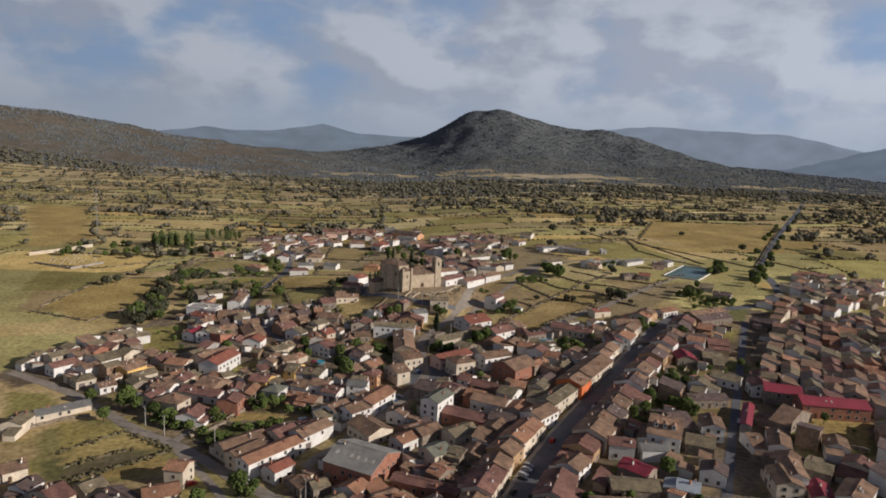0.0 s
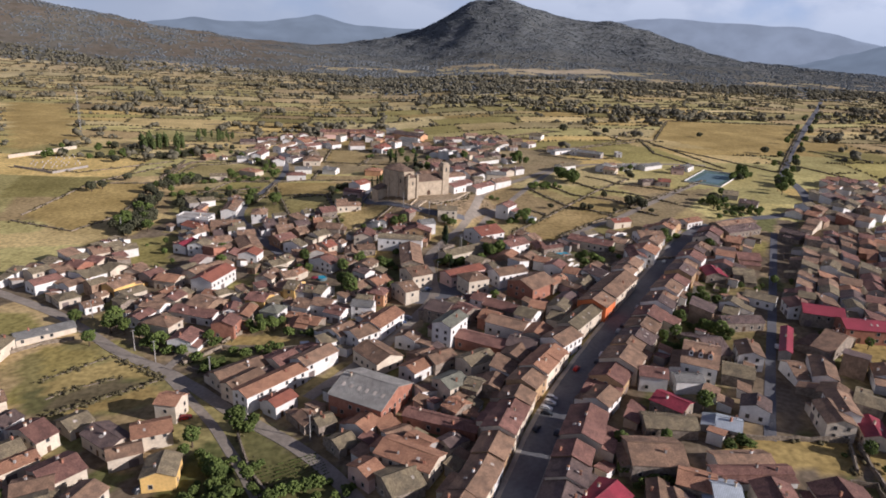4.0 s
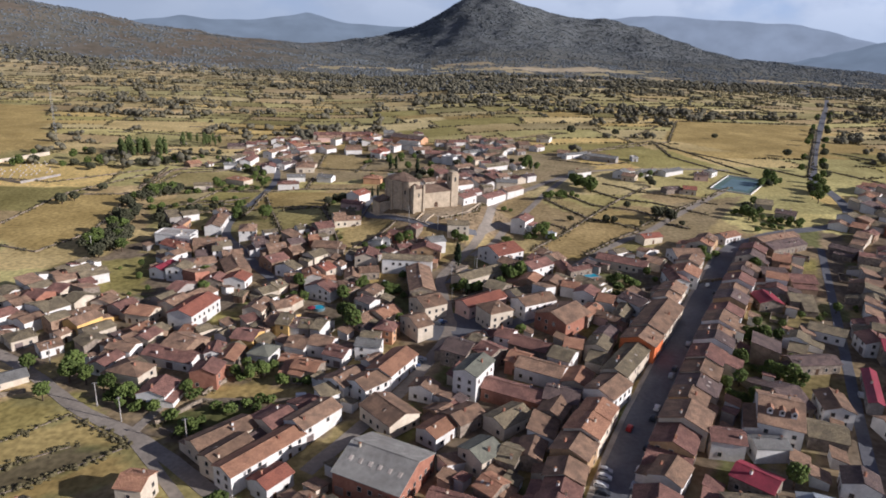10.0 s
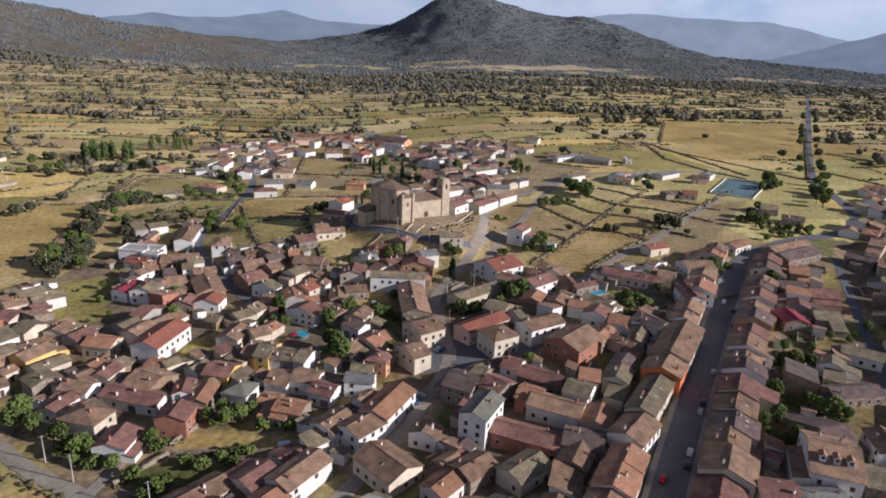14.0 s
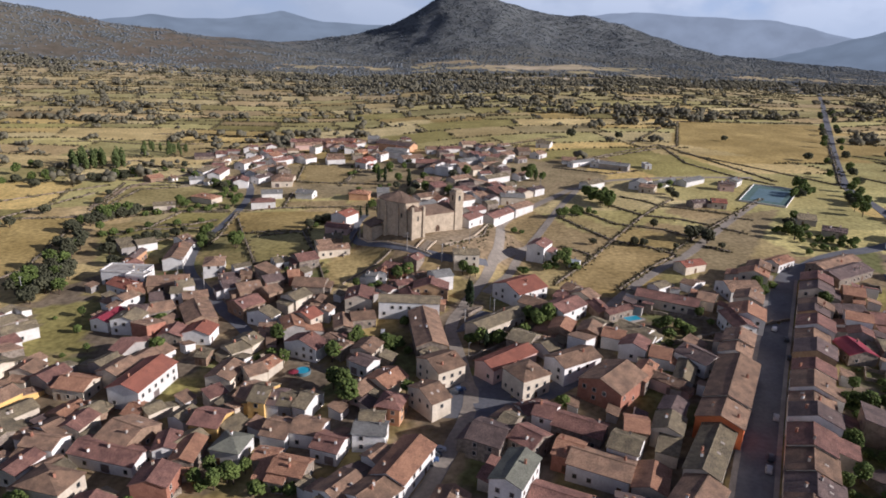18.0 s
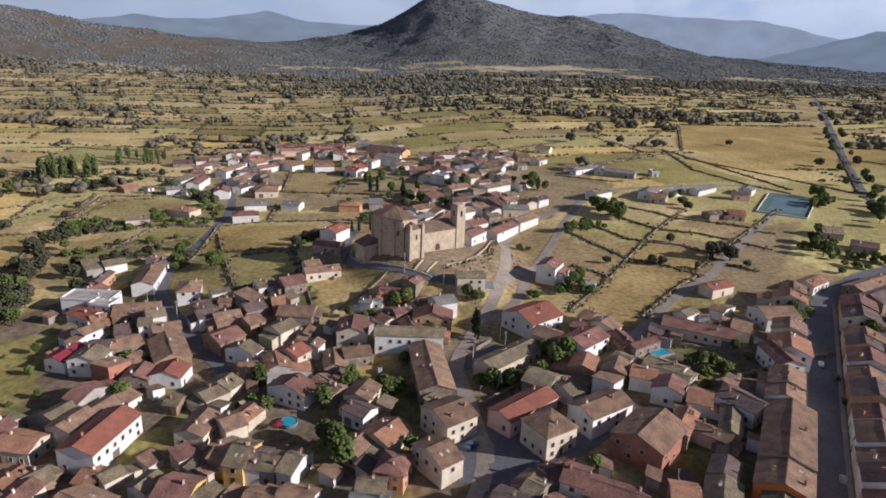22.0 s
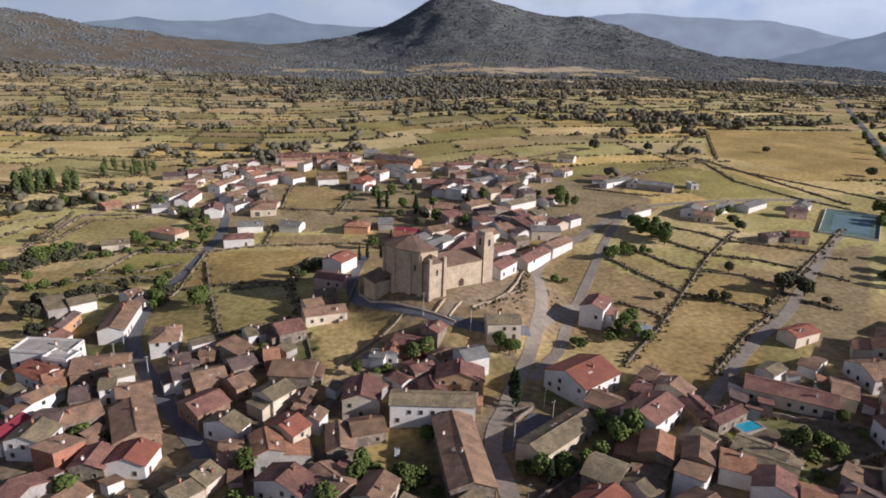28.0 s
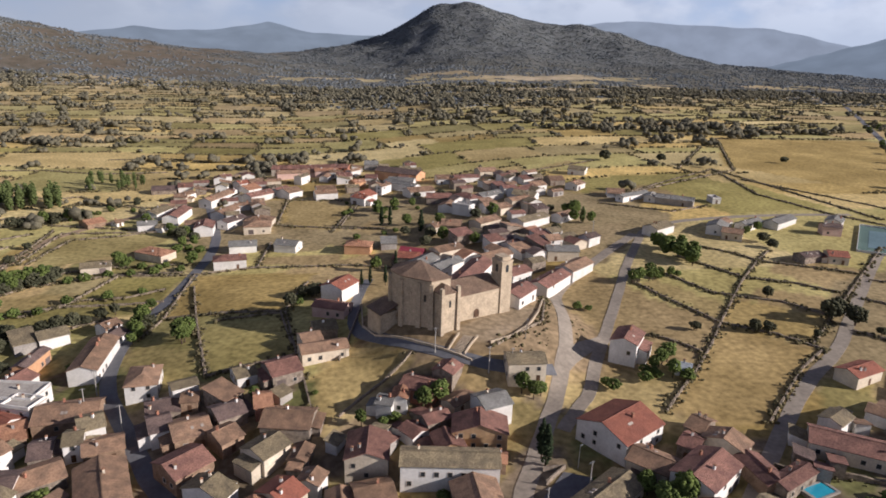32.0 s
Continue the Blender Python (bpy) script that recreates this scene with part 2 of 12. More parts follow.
ROOF = {
    "brown": mat("weathered_roof_tile", (0.38, 0.243, 0.155), (0.22, 0.146, 0.1), 1.4, 0.92, 0.6, 0.3, 12, tiles=1.2, spread=0.25),
    "redbrown": mat("red_brown_roof_tile", (0.32, 0.17, 0.13), (0.2, 0.108, 0.088), 1.4, 0.9, 0.6, 0.4, 12, tiles=1.2, spread=0.2),
    "terracotta": mat("terracotta_roof_tile", (0.47, 0.255, 0.15), (0.33, 0.175, 0.108), 1.4, 0.9, 0.6, 0.35, 12, tiles=1.2, spread=0.15),
    "greybrown": mat("lichen_roof_tile", (0.33, 0.27, 0.165), (0.2, 0.165, 0.11), 1.2, 0.95, 0.6, 0.45, 12, tiles=1.2, spread=0.2),
    "dark": mat("dark_roof_tile", (0.21, 0.15, 0.13), (0.13, 0.095, 0.088), 1.3, 0.9, 0.6, 0.4, 12, tiles=1.2, spread=0.2),
    "red": mat("new_red_roof_tile", (0.36, 0.14, 0.09), (0.28, 0.11, 0.075), 1.5, 0.85, 0.5, 0.25, 12, tiles=1.2, spread=0.1),
    "magenta": mat("crimson_painted_roof", (0.36, 0.05, 0.075), (0.26, 0.04, 0.06), 2, 0.7, 0.4, 0.2, 12, tiles=1.0, spread=0.1),
    "metalred": mat("red_sheet_metal_roof", (0.36, 0.06, 0.085), (0.28, 0.05, 0.07), 3, 0.6, 0.4, 0.15, 8, tiles=0.5, spread=0.05),
    "grey": mat("grey_slate_roof", (0.27, 0.265, 0.25), (0.2, 0.195, 0.18), 1.5, 0.85, 0.4, 0.3, 12, tiles=1.0, spread=0.12),
    "greygreen": mat("grey_green_tile_roof", (0.26, 0.26, 0.2), (0.19, 0.19, 0.15), 1.5, 0.9, 0.5, 0.3, 12, tiles=1.2, spread=0.05),
    "fibre": mat("fibre_cement_sheet", (0.37, 0.355, 0.32), (0.28, 0.265, 0.24), 3, 0.92, 0.5, 0.2, 8, tiles=0.9, spread=0.05),
    "lightblue": mat("pale_sheet_roof", (0.5, 0.55, 0.6), (0.42, 0.46, 0.5), 3, 0.6, 0.3, 0.15, 8, tiles=0.7, spread=0.05),
    "flat": mat("flat_terrace_roof", (0.46, 0.43, 0.39), (0.36, 0.33, 0.3), 2, 0.95, 0.2, 0.25, spread=0.08),
    "church": mat("church_roof_tile", (0.29, 0.2, 0.14), (0.2, 0.14, 0.1), 1.6, 0.92, 0.6, 0.35, 12, tiles=1.2, spread=0.03),
}
M_GROUND = mat("dry_ground", (1, 1, 1), (0.72, 0.71, 0.66), 14, 1.0, 0.3, 0.4, 26, attr="Tint", spread=0, spec=0.1)
M_ROAD = mat("worn_asphalt", (0.165, 0.168, 0.185), (0.13, 0.132, 0.146), 4, 0.9, 0.2, 0.18, spread=0)
M_LANE = mat("concrete_lane", (0.345, 0.3, 0.245), (0.275, 0.238, 0.195), 4, 0.95, 0.3, 0.2, spread=0)
M_DIRT = mat("pale_earth_track", (0.4, 0.3, 0.2), (0.3, 0.22, 0.145), 3, 1.0, 0.5, 0.25, spread=0)
M_PAVE = mat("concrete_pavement", (0.36, 0.33, 0.3), (0.28, 0.26, 0.235), 2, 0.9, 0.2, 0.15, spread=0)
M_DRYWALL = mat("dry_stone", (0.34, 0.28, 0.21), (0.19, 0.155, 0.115), 0.5, 1.0, 0.8, 0.5, 8)
M_GLASS = mat("dark_window_glass", (0.05, 0.055, 0.06), (0.03, 0.035, 0.04), 2, 0.15, 0.0, 0.05, spec=0.6)
M_FRAME = mat("window_frame_paint", (0.5, 0.44, 0.38), (0.4, 0.35, 0.3), 1, 0.7, 0.1, 0.1, spread=0.3)
M_DOOR = mat("wooden_door", (0.15, 0.085, 0.05), (0.09, 0.052, 0.03), 0.6, 0.7, 0.2, 0.2, spread=0.3)
M_GATE = mat("garage_steel_door", (0.2, 0.16, 0.15), (0.15, 0.12, 0.11), 1, 0.6, 0.2, 0.2, spread=0.3)
M_WOOD = mat("bark", (0.12, 0.085, 0.06), (0.07, 0.05, 0.035), 0.3, 0.95, 0.6, 0.3)
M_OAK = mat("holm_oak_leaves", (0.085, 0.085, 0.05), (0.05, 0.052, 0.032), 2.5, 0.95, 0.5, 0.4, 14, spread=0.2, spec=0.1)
# Distance haze is put into this colour: paler and bluer than real oak.
M_HAZY_WOODS = mat("hazed_oak_woods", (0.165, 0.18, 0.192), (0.125, 0.14, 0.154), 30, 0.95, 0.5, 0.3, 14, spread=0, spec=0.05)
# Oak leaves again, paled so that the colour carries the haze.
M_HAZY_OAK = mat("hazed_oak_leaves", (0.165, 0.152, 0.104), (0.118, 0.11, 0.08), 3, 0.95, 0.5, 0.4, 14, spread=0, spec=0.05)
M_SCRUB = mat("scrub_leaves", (0.16, 0.137, 0.07), (0.1, 0.088, 0.048), 5, 0.95, 0.5, 0.4, 14, spread=0.1, spec=0.1)
M_LEAF = mat("garden_leaves", (0.125, 0.16, 0.04), (0.07, 0.095, 0.026), 1.2, 0.9, 0.5, 0.4, 14, spread=0.25, spec=0.15)
M_POPLAR = mat("poplar_leaves", (0.12, 0.15, 0.05), (0.07, 0.09, 0.03), 1.5, 0.9, 0.5, 0.4, 14, spread=0.15, spec=0.15)
M_PINE = mat("cypress_leaves", (0.032, 0.045, 0.022), (0.018, 0.026, 0.013), 1, 0.95, 0.5, 0.35, 14, spread=0.15, spec=0.1)


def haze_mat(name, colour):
    """Distance seen through miles of lit air, its haze painted as a glowing colour."""
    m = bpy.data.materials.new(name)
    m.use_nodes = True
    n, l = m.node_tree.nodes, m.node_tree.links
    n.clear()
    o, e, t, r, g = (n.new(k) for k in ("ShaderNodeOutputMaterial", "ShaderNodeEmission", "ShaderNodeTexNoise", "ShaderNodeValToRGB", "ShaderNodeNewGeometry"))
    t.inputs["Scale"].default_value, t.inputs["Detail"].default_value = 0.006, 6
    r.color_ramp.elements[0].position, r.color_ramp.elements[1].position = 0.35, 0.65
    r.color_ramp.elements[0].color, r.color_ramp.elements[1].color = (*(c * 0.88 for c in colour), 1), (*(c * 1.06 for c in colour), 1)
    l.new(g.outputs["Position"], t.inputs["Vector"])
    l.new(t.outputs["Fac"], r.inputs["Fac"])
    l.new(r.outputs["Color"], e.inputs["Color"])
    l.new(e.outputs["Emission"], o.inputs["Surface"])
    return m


M_HILL, M_HILL2, M_HILL3 = haze_mat("haze_blue_hills", (0.19, 0.202, 0.2)), haze_mat("haze_pale_hills", (0.235, 0.243, 0.243)), haze_mat("haze_wooded_hill", (0.16, 0.173, 0.176))
M_CONC = mat("pole_concrete", (0.42, 0.4, 0.37), (0.33, 0.31, 0.29), 1, 0.9, 0.1, 0.15)
M_STEEL = mat("galvanised_steel", (0.45, 0.45, 0.45), (0.36, 0.36, 0.36), 1, 0.45, 0.05, 0.1, metal=0.7)
M_TYRE = mat("tyre_rubber", (0.03, 0.03, 0.03), None, 1, 0.9, 0.1, 0.1)
M_RIM = mat("wheel_rim", (0.5, 0.5, 0.5), None, 1, 0.4, 0.0, 0.1, metal=0.8)
M_WATER = mat("pool_water", (0.06, 0.4, 0.55), (0.05, 0.33, 0.5), 2, 0.08, 0.05, 0.08, spread=0, spec=0.5)
M_COURT = mat("court_green_paint", (0.13, 0.2, 0.18), (0.1, 0.16, 0.145), 5, 0.85, 0.1, 0.12, spread=0)
M_COURTB = mat("court_blue_paint", (0.15, 0.23, 0.27), (0.12, 0.19, 0.22), 5, 0.8, 0.1, 0.12, spread=0)
CARS = {k: mat("car_paint_" + k, c, tuple(v * 0.9 for v in c), 3, 0.3, 0.0, 0.06, spread=0.05, spec=0.5) for k, c in
        {"white": (0.75, 0.75, 0.74), "silver": (0.42, 0.43, 0.45), "red": (0.42, 0.03, 0.02), "dark": (0.04, 0.045, 0.055), "blue": (0.05, 0.09, 0.2)}.items()}


# ---- ground form ----
def interp(x, xs, ys):
    return np.interp(x, xs, ys)


def smooth_profile(x, xs, ys, width):
    return sum(interp(x + k * width, xs, ys) for k in (-1, -0.5, 0, 0.5, 1)) / 5


def ground_z(x, y):
    x, y = np.asarray(x, float), np.asarray(y, float)
    z = 9 * np.tanh(x / 130) + 20 / (1 + np.exp(-(y - 400) / 120)) - 6
    z = z + 9 * np.exp(-(((x + 5) ** 2 + (y - 462) ** 2) / 38.0 ** 2) ** 3) + 5.5 * np.exp(-((x + 60) / 62) ** 4 - ((y - 462) / 60) ** 4)
    left = smooth_profile(x, (-3400, -2300, -1400, -1262, -1111, -944, -760, -561, -350, -100), (250, 240, 178, 165, 136, 102, 78, 55, 25, 0), 60)
    yr = interp(x, (-2300, -1400, -560), (1800, 2200, 2540))
    z = z + left * np.exp(-((y - yr) / 620.0) ** 2)
    hill = smooth_profile(x, (-900, -601, -182, 0, 200, 376, 575, 753, 924, 1175, 1386, 1510, 2200), (10, 28, 92, 148, 268, 288, 232, 202, 206, 142, 72, 44, 0), 30)
    z = z + hill * np.exp(-np.abs((y - 3550) / 800.0) ** 1.7)
    rough = np.clip((y - 1500) / 1500, 0, 1)
    z = z + rough * (7 * np.sin(x / 71 + 1.3 * np.sin(y / 93)) * np.sin(y / 83 + x / 210) + 4 * np.sin(x / 29 + y / 47) * np.sin(y / 31))
    z = z + rough * np.clip((left + hill) / 100, 0, 1) * 3 * np.sin(x / 17 + 2 * np.sin(y / 40)) * np.sin(y / 23)
    return z


def gz(x, y):
    return float(ground_z(x, y))


def inside(x, y, poly):
    r = np.zeros(np.shape(x), bool)
    for (x1, y1), (x2, y2) in zip(poly, poly[1:] + poly[:1]):
        if y1 != y2:
            r ^= ((y1 > y) != (y2 > y)) & (x < (x2 - x1) * (y - y1) / (y2 - y1) + x1)
    return r


def fbm(x, y, s, seed=0.0):
    """A cheap smooth noise of about -1 to 1 on arrays."""
    a = np.sin(x / s + 1.7 * np.sin(y / s * 0.7 + seed) + seed) * np.cos(y / s * 1.1 + 1.3 * np.sin(x / s * 0.6 + 2 * seed))
    b = np.sin(x / s * 2.3 + 1.1 * np.sin(y / s * 1.9 + 3 * seed) + 2.1) * np.cos(y / s * 2.1 + seed * 1.7 + np.sin(x / s * 1.7))
    return 0.65 * a + 0.35 * b


def hash2(i, j, k=0.0):
    v = np.sin(i * 127.1 + j * 311.7 + k * 74.7) * 43758.5453
    return v - np.floor(v)


def parcels(x, y):
    """Which walled field a place lies in beyond the village, and how far it is from the field's edge."""
    a = 0.16
    u = x * math.cos(a) + y * math.sin(a) + 46 * fbm(x, y, 190.0, 1.0)
    v = -x * math.sin(a) + y * math.cos(a) + 40 * fbm(x, y, 180.0, 2.0)
    band = 68.0
    j = np.floor(v / band)
    fv = v / band - j
    width = 62 + 74 * hash2(j, 0 * j, 3.0)
    uu = u + 400 * hash2(j, 0 * j, 5.0)
    i = np.floor(uu / width)
    fu = uu / width - i
    split = (hash2(i, j, 9.0) > 0.55).astype(float)
    half = np.where(fv > 0.5, 1.0, 0.0) * split
    edge = np.minimum(np.minimum(fu, 1 - fu) * width, np.minimum(fv, 1 - fv) * band)
    edge = np.where(split > 0, np.minimum(edge, np.abs(fv - 0.5) * band), edge)
    return i, j + 0.37 * half, edge


def glade(x, y):
    """The two long pale meadows at the foot of the hill, 0 to 1."""
    upper = np.exp(-((x - 395) / 165) ** 4 - ((y - 2010 - 0.16 * (x - 370) - 22 * np.sin(x / 70)) / 78) ** 4)
    lower = np.exp(-((x - 340) / 130) ** 4 - ((y - 1655 - 0.3 * (x - 340)) / 42) ** 4)
    return np.maximum(upper, lower)


def woodland(x, y):
    """How wooded the country is, 0 to 1: the edge of the oak woods, with walled meadows left in them."""
    edge = interp(x, (-1500, -770, -540, -330, -165, -65, 43, 129, 233, 409, 966, 1500), (1500, 1590, 1740, 1660, 1450, 1300, 1230, 1250, 1370, 1530, 1530, 1530))
    i, j, _ = parcels(x, y)
    meadow = (hash2(i, j, 6.0) < 0.24) & (y < np.where(x < -330, 1600, 2150))
    k = np.clip((y - edge + 150 * fbm(x * 0.6, y, 95.0, 7.0)) / 110, 0, 1)
    return k * np.where(meadow, 0.06, 1.0) * (1 - glade(x, y))


def grove(x, y):
    """Long loose patches of oaks on the plain, about -1 to 1."""
    return 0.6 * fbm(x * 0.55, y, 48.0, 8.0) + 0.55 * fbm(x * 0.5, y, 125.0, 3.0)


def mesh_object(name, verts, faces, material, parent=None, smooth=False):
    me = bpy.data.meshes.new(name)
    me.from_pydata([tuple(v) for v in verts], [], faces)
    me.update()
    if material:
        me.materials.append(material)
    if smooth:
        me.polygons.foreach_set("use_smooth", [True] * len(me.polygons))
    ob = new(name, me)
    if parent:
        ob.parent = parent
    return ob


FIELDS = {}
def field(name, colour, *corners):
    FIELDS[name] = (colour, list(corners))


GOLD, STRAW, OLIVE, TAN, GREEN, BROWN = (0.51, 0.38, 0.152), (0.51, 0.4, 0.195), (0.35, 0.305, 0.112), (0.45, 0.34, 0.182), (0.15, 0.155, 0.06), (0.21, 0.17, 0.115)
field("field_1", GOLD, (-123.2, 538.9), (-68.3, 537.7), (-75.6, 483.8), (-123.2, 489.3))
field("field_2", (0.44, 0.375, 0.16), (-106.4, 474.9), (-75.9, 478.6), (-67, 448.4), (-94.7, 438))
field("field_3", STRAW, (-49.3, 454.2), (-27.7, 435.2), (-44.3, 416.3), (-56.2, 405.4), (-59.9, 443))
field("field_4", TAN, (84.5, 453.3), (112.7, 441.7), (84.3, 415.1), (68, 397.8), (47.7, 405.8))
field("field_5", GOLD, (103.3, 478.7), (130.3, 458.2), (114, 443.7), (88.6, 455.1))
field("field_6", TAN, (66, 491.7), (92.1, 461.7), (70.7, 442.1), (58.1, 458.8))
field("field_7", STRAW, (81.3, 505.4), (99.7, 476.3), (90.3, 466.9), (71.6, 500.2))
field("field_8", TAN, (120.2, 491.8), (148.6, 477.8), (133.5, 462.9), (107, 481.2))
field("field_9", TAN, (155, 527.9), (182, 507.8), (152.1, 486.4), (136.1, 510.3))
field("field_10", GOLD, (-101.6, 671.7), (-58.5, 657.7), (-63, 613.3), (-98.4, 624.2))
field("field_11", TAN, (-100.8, 564.2), (-59.9, 563.1), (-53.5, 545.3), (-97.2, 551.5))
field("field_12", STRAW, (57.2, 727.3), (114.5, 777.7), (131, 768.3), (37.5, 711.2))
field("field_13", OLIVE, (-159.5, 541.7), (-128.5, 539.4), (-131.7, 509.4), (-173, 510.5))
field("field_14", STRAW, (-211.5, 603.1), (-165.3, 606.9), (-159.9, 564.7), (-212.6, 558.7))
field("field_15", GOLD, (-265, 442.7), (-260.4, 525.1), (-217.4, 530.4), (-205.7, 448.2), (-220, 415.1))
field("field_16", GOLD, (-594.1, 976.5), (-509.1, 973.7), (-353.6, 694.9), (-383.9, 629.1))
field("field_17", OLIVE, (-156.1, 235), (-149.7, 276), (-133, 281.6), (-105, 252), (-107.5, 231.3), (-137.8, 231.3))
field("field_18", STRAW, (-172.9, 255.8), (-152, 275.9), (-137.9, 276.2), (-148.5, 247.4))
field("field_19", OLIVE, (-203.2, 305.7), (-185.5, 306.6), (-167.5, 292.1), (-186.1, 277.5))
field("field_20", GREEN, (-78.8, 206.4), (-71.4, 212.6), (-47.8, 175.2), (-84.7, 176))
field("field_21", BROWN, (-63.5, 222.7), (-43.5, 205), (-24.5, 181.4), (-34.8, 174.1), (-45.1, 177.5))
field("field_22", GOLD, (82.6, 206.6), (123.8, 203.7), (114.7, 189.2), (83.5, 192.6))
field("field_23", GOLD, (126.1, 199.6), (143.3, 196.5), (124, 168.1), (118.1, 170.9))
field("field_24", GOLD, (158.2, 264.2), (189.9, 265.2), (171.9, 238.7), (162.2, 247.3))
field("field_25", GOLD, (-89.6, 276.6), (-83.9, 285.9), (-55.4, 280.6), (-55.9, 272.5))
field("field_26", GREEN, (-99.9, 261.4), (-88.3, 272.6), (-61.8, 269.2), (-68.5, 256.8))
field("field_27", GOLD, (-42.7, 368), (-35.8, 385.2), (-25.2, 383.9), (-28.5, 361.7))
field("field_28", OLIVE, (-180.8, 403.7), (-156.5, 413.7), (-149.2, 378.8), (-166, 382))
field("field_29", STRAW, (93.1, 412.1), (113.3, 410.3), (103.3, 392.5), (87.7, 396.1))
field("field_30", GOLD, (56.3, 419.4), (92.8, 445.5), (113.1, 428.3), (86, 389.2), (55.7, 395.1))
field("field_31", GOLD, (317.4, 917.1), (501.3, 916.4), (350.4, 660.3), (303.1, 665.2), (238.9, 752.3))
field("field_32", (0.52, 0.41, 0.21), (-58.8, 442.9), (-49.3, 454.2), (-27.7, 436.4), (-44.3, 414.4), (-54.9, 404.6))
field("field_33", (0.33, 0.29, 0.12), (-131.2, 475.4), (-108.4, 474.6), (-96.8, 441.1), (-117.5, 446.9))
field("field_34", (0.3, 0.27, 0.11), (-182, 485.1), (-165.4, 489), (-147, 490.1), (-141.9, 482.2), (-166.1, 477.4), (-170.5, 463))
field("field_35", STRAW, (-198.8, 517.5), (-176.1, 522.6), (-148.8, 506.2), (-167.8, 494.1), (-185.8, 492.5))
field("field_36", GOLD, (-224.6, 566.9), (-227.2, 593.5), (-217, 584), (-207.6, 543.7), (-208.9, 536.8))
field("field_37", TAN, (-56, 601), (-43.6, 621.7), (-33.8, 608), (-43.3, 593.5))
field("field_38", GOLD, (23.6, 531.9), (51, 543.1), (52.1, 527.1), (28.4, 516.6))
field("field_39", (0.42, 0.33, 0.2), (63.3, 588.6), (99, 589.2), (79.6, 560.8), (56.7, 564.3))
field("field_40", OLIVE, (-105.8, 327), (-103.9, 345.3), (-94.9, 345.3), (-92.9, 327.8))
field("field_41", OLIVE, (-179.6, 384.7), (-156.2, 388.5), (-140.3, 366.1), (-168.2, 363.4))
field("field_42", (0.33, 0.285, 0.12), (-165.8, 266.4), (-150.4, 280.1), (-135.5, 275.9), (-100.9, 252.1), (-93.9, 238.4), (-108.3, 229.4), (-126.4, 223.8), (-143.6, 229.6))
field("field_43", (0.2, 0.19, 0.085), (-150.1, 240.3), (-132.1, 256), (-108.3, 255.9), (-125.6, 235.6), (-141.8, 226.6))
field("field_44", GREEN, (-35.7, 174.6), (-22.8, 181.4), (-31.2, 195.3), (-39.9, 184.8))
field("field_45", GREEN, (-69, 217.6), (-64, 224.5), (-54.7, 205.5), (-60.5, 199.6))
field("field_46", OLIVE, (176.7, 388.6), (193.1, 393.5), (184.8, 378), (170.8, 375.9))
field("field_47", (0.36, 0.285, 0.165), (157.5, 495.6), (214, 517.3), (129, 406.3), (87.6, 413.4))
field("field_48", (0.4, 0.32, 0.24), (-15, 445), (7.8, 463.8), (21, 465.9), (13.3, 450.6), (-2.5, 438.7), (-11.9, 438.8))
field("field_49", (0.44, 0.36, 0.13), (-162.0, 275.4), (-141.2, 272.6), (-130.8, 269.1), (-140.7, 257.9), (-147.9, 251.8))
field("field_50", (0.48, 0.37, 0.15), (-145.6, 248.0), (-139.3, 255.4), (-125.9, 266.7), (-105.5, 251.4), (-121.5, 251.7), (-133.2, 244.3), (-139.5, 237.9))
field("field_51", (0.2, 0.165, 0.1), (-138.5, 236.3), (-132.6, 243.2), (-120.7, 250.2), (-108.9, 249.1), (-116.5, 241.4), (-126.7, 232.7), (-133.8, 228.4))
field("field_52", (0.5, 0.37, 0.15), (-130.3, 227.9), (-115.4, 239.2), (-104.1, 247.3), (-101.0, 238.9), (-100.6, 233.7), (-113.8, 229.3))
field("field_53", (0.5, 0.37, 0.17), (45.3, 408.1), (87.1, 458.2), (113.8, 437.5), (98.5, 426.2), (74.1, 400.7), (61.5, 396.5))
field("field_54", (0.54, 0.41, 0.18), (104.4, 481.9), (114.1, 475.3), (130.5, 463.1), (123.5, 449.0), (106.3, 446.0), (90.0, 462.8))
field("field_55", (0.34, 0.29, 0.12), (99.0, 420.7), (114.9, 415.6), (104.6, 399.0), (88.0, 397.7))
field("field_56", (0.52, 0.4, 0.18), (-60.2, 433.1), (-52.7, 442.9), (-35.5, 441.8), (-29.9, 436.8), (-44.3, 420.6), (-55.5, 409.1))
field("field_57", (0.42, 0.345, 0.15), (-126.4, 456.2), (-123.5, 468.0), (-104.2, 457.3), (-97.9, 440.1), (-107.0, 437.1))
field("field_59", GOLD, (150.4, 264.1), (167.0, 272.0), (185.3, 267.5), (161.0, 231.7), (160.9, 243.8))
field("field_60", GOLD, (91.4, 204.3), (119.5, 205.5), (124.2, 200.9), (118.3, 188.3), (105.2, 192.5), (94.5, 195.4))
field("field_61", GOLD, (126.9, 199.4), (138.2, 197.9), (120.6, 171.9), (119.5, 177.0))
field("field_62", GREEN, (-78.3, 203.2), (-75.8, 212.1), (-66.8, 200.0), (-58.1, 186.6), (-53.0, 179.2), (-81.5, 180.2), (-75.4, 189.7))
field("field_63", (0.2, 0.19, 0.08), (-70.3, 218.3), (-60.8, 218.0), (-38.8, 198.8), (-30.2, 185.3), (-48.2, 179.0), (-57.7, 191.6))
field("field_64", (0.32, 0.28, 0.11), (-180.1, 475.4), (-174.8, 489.4), (-148.0, 498.1), (-134.8, 498.8), (-145.0, 515.3), (-171.4, 511.0), (-194.8, 503.5))
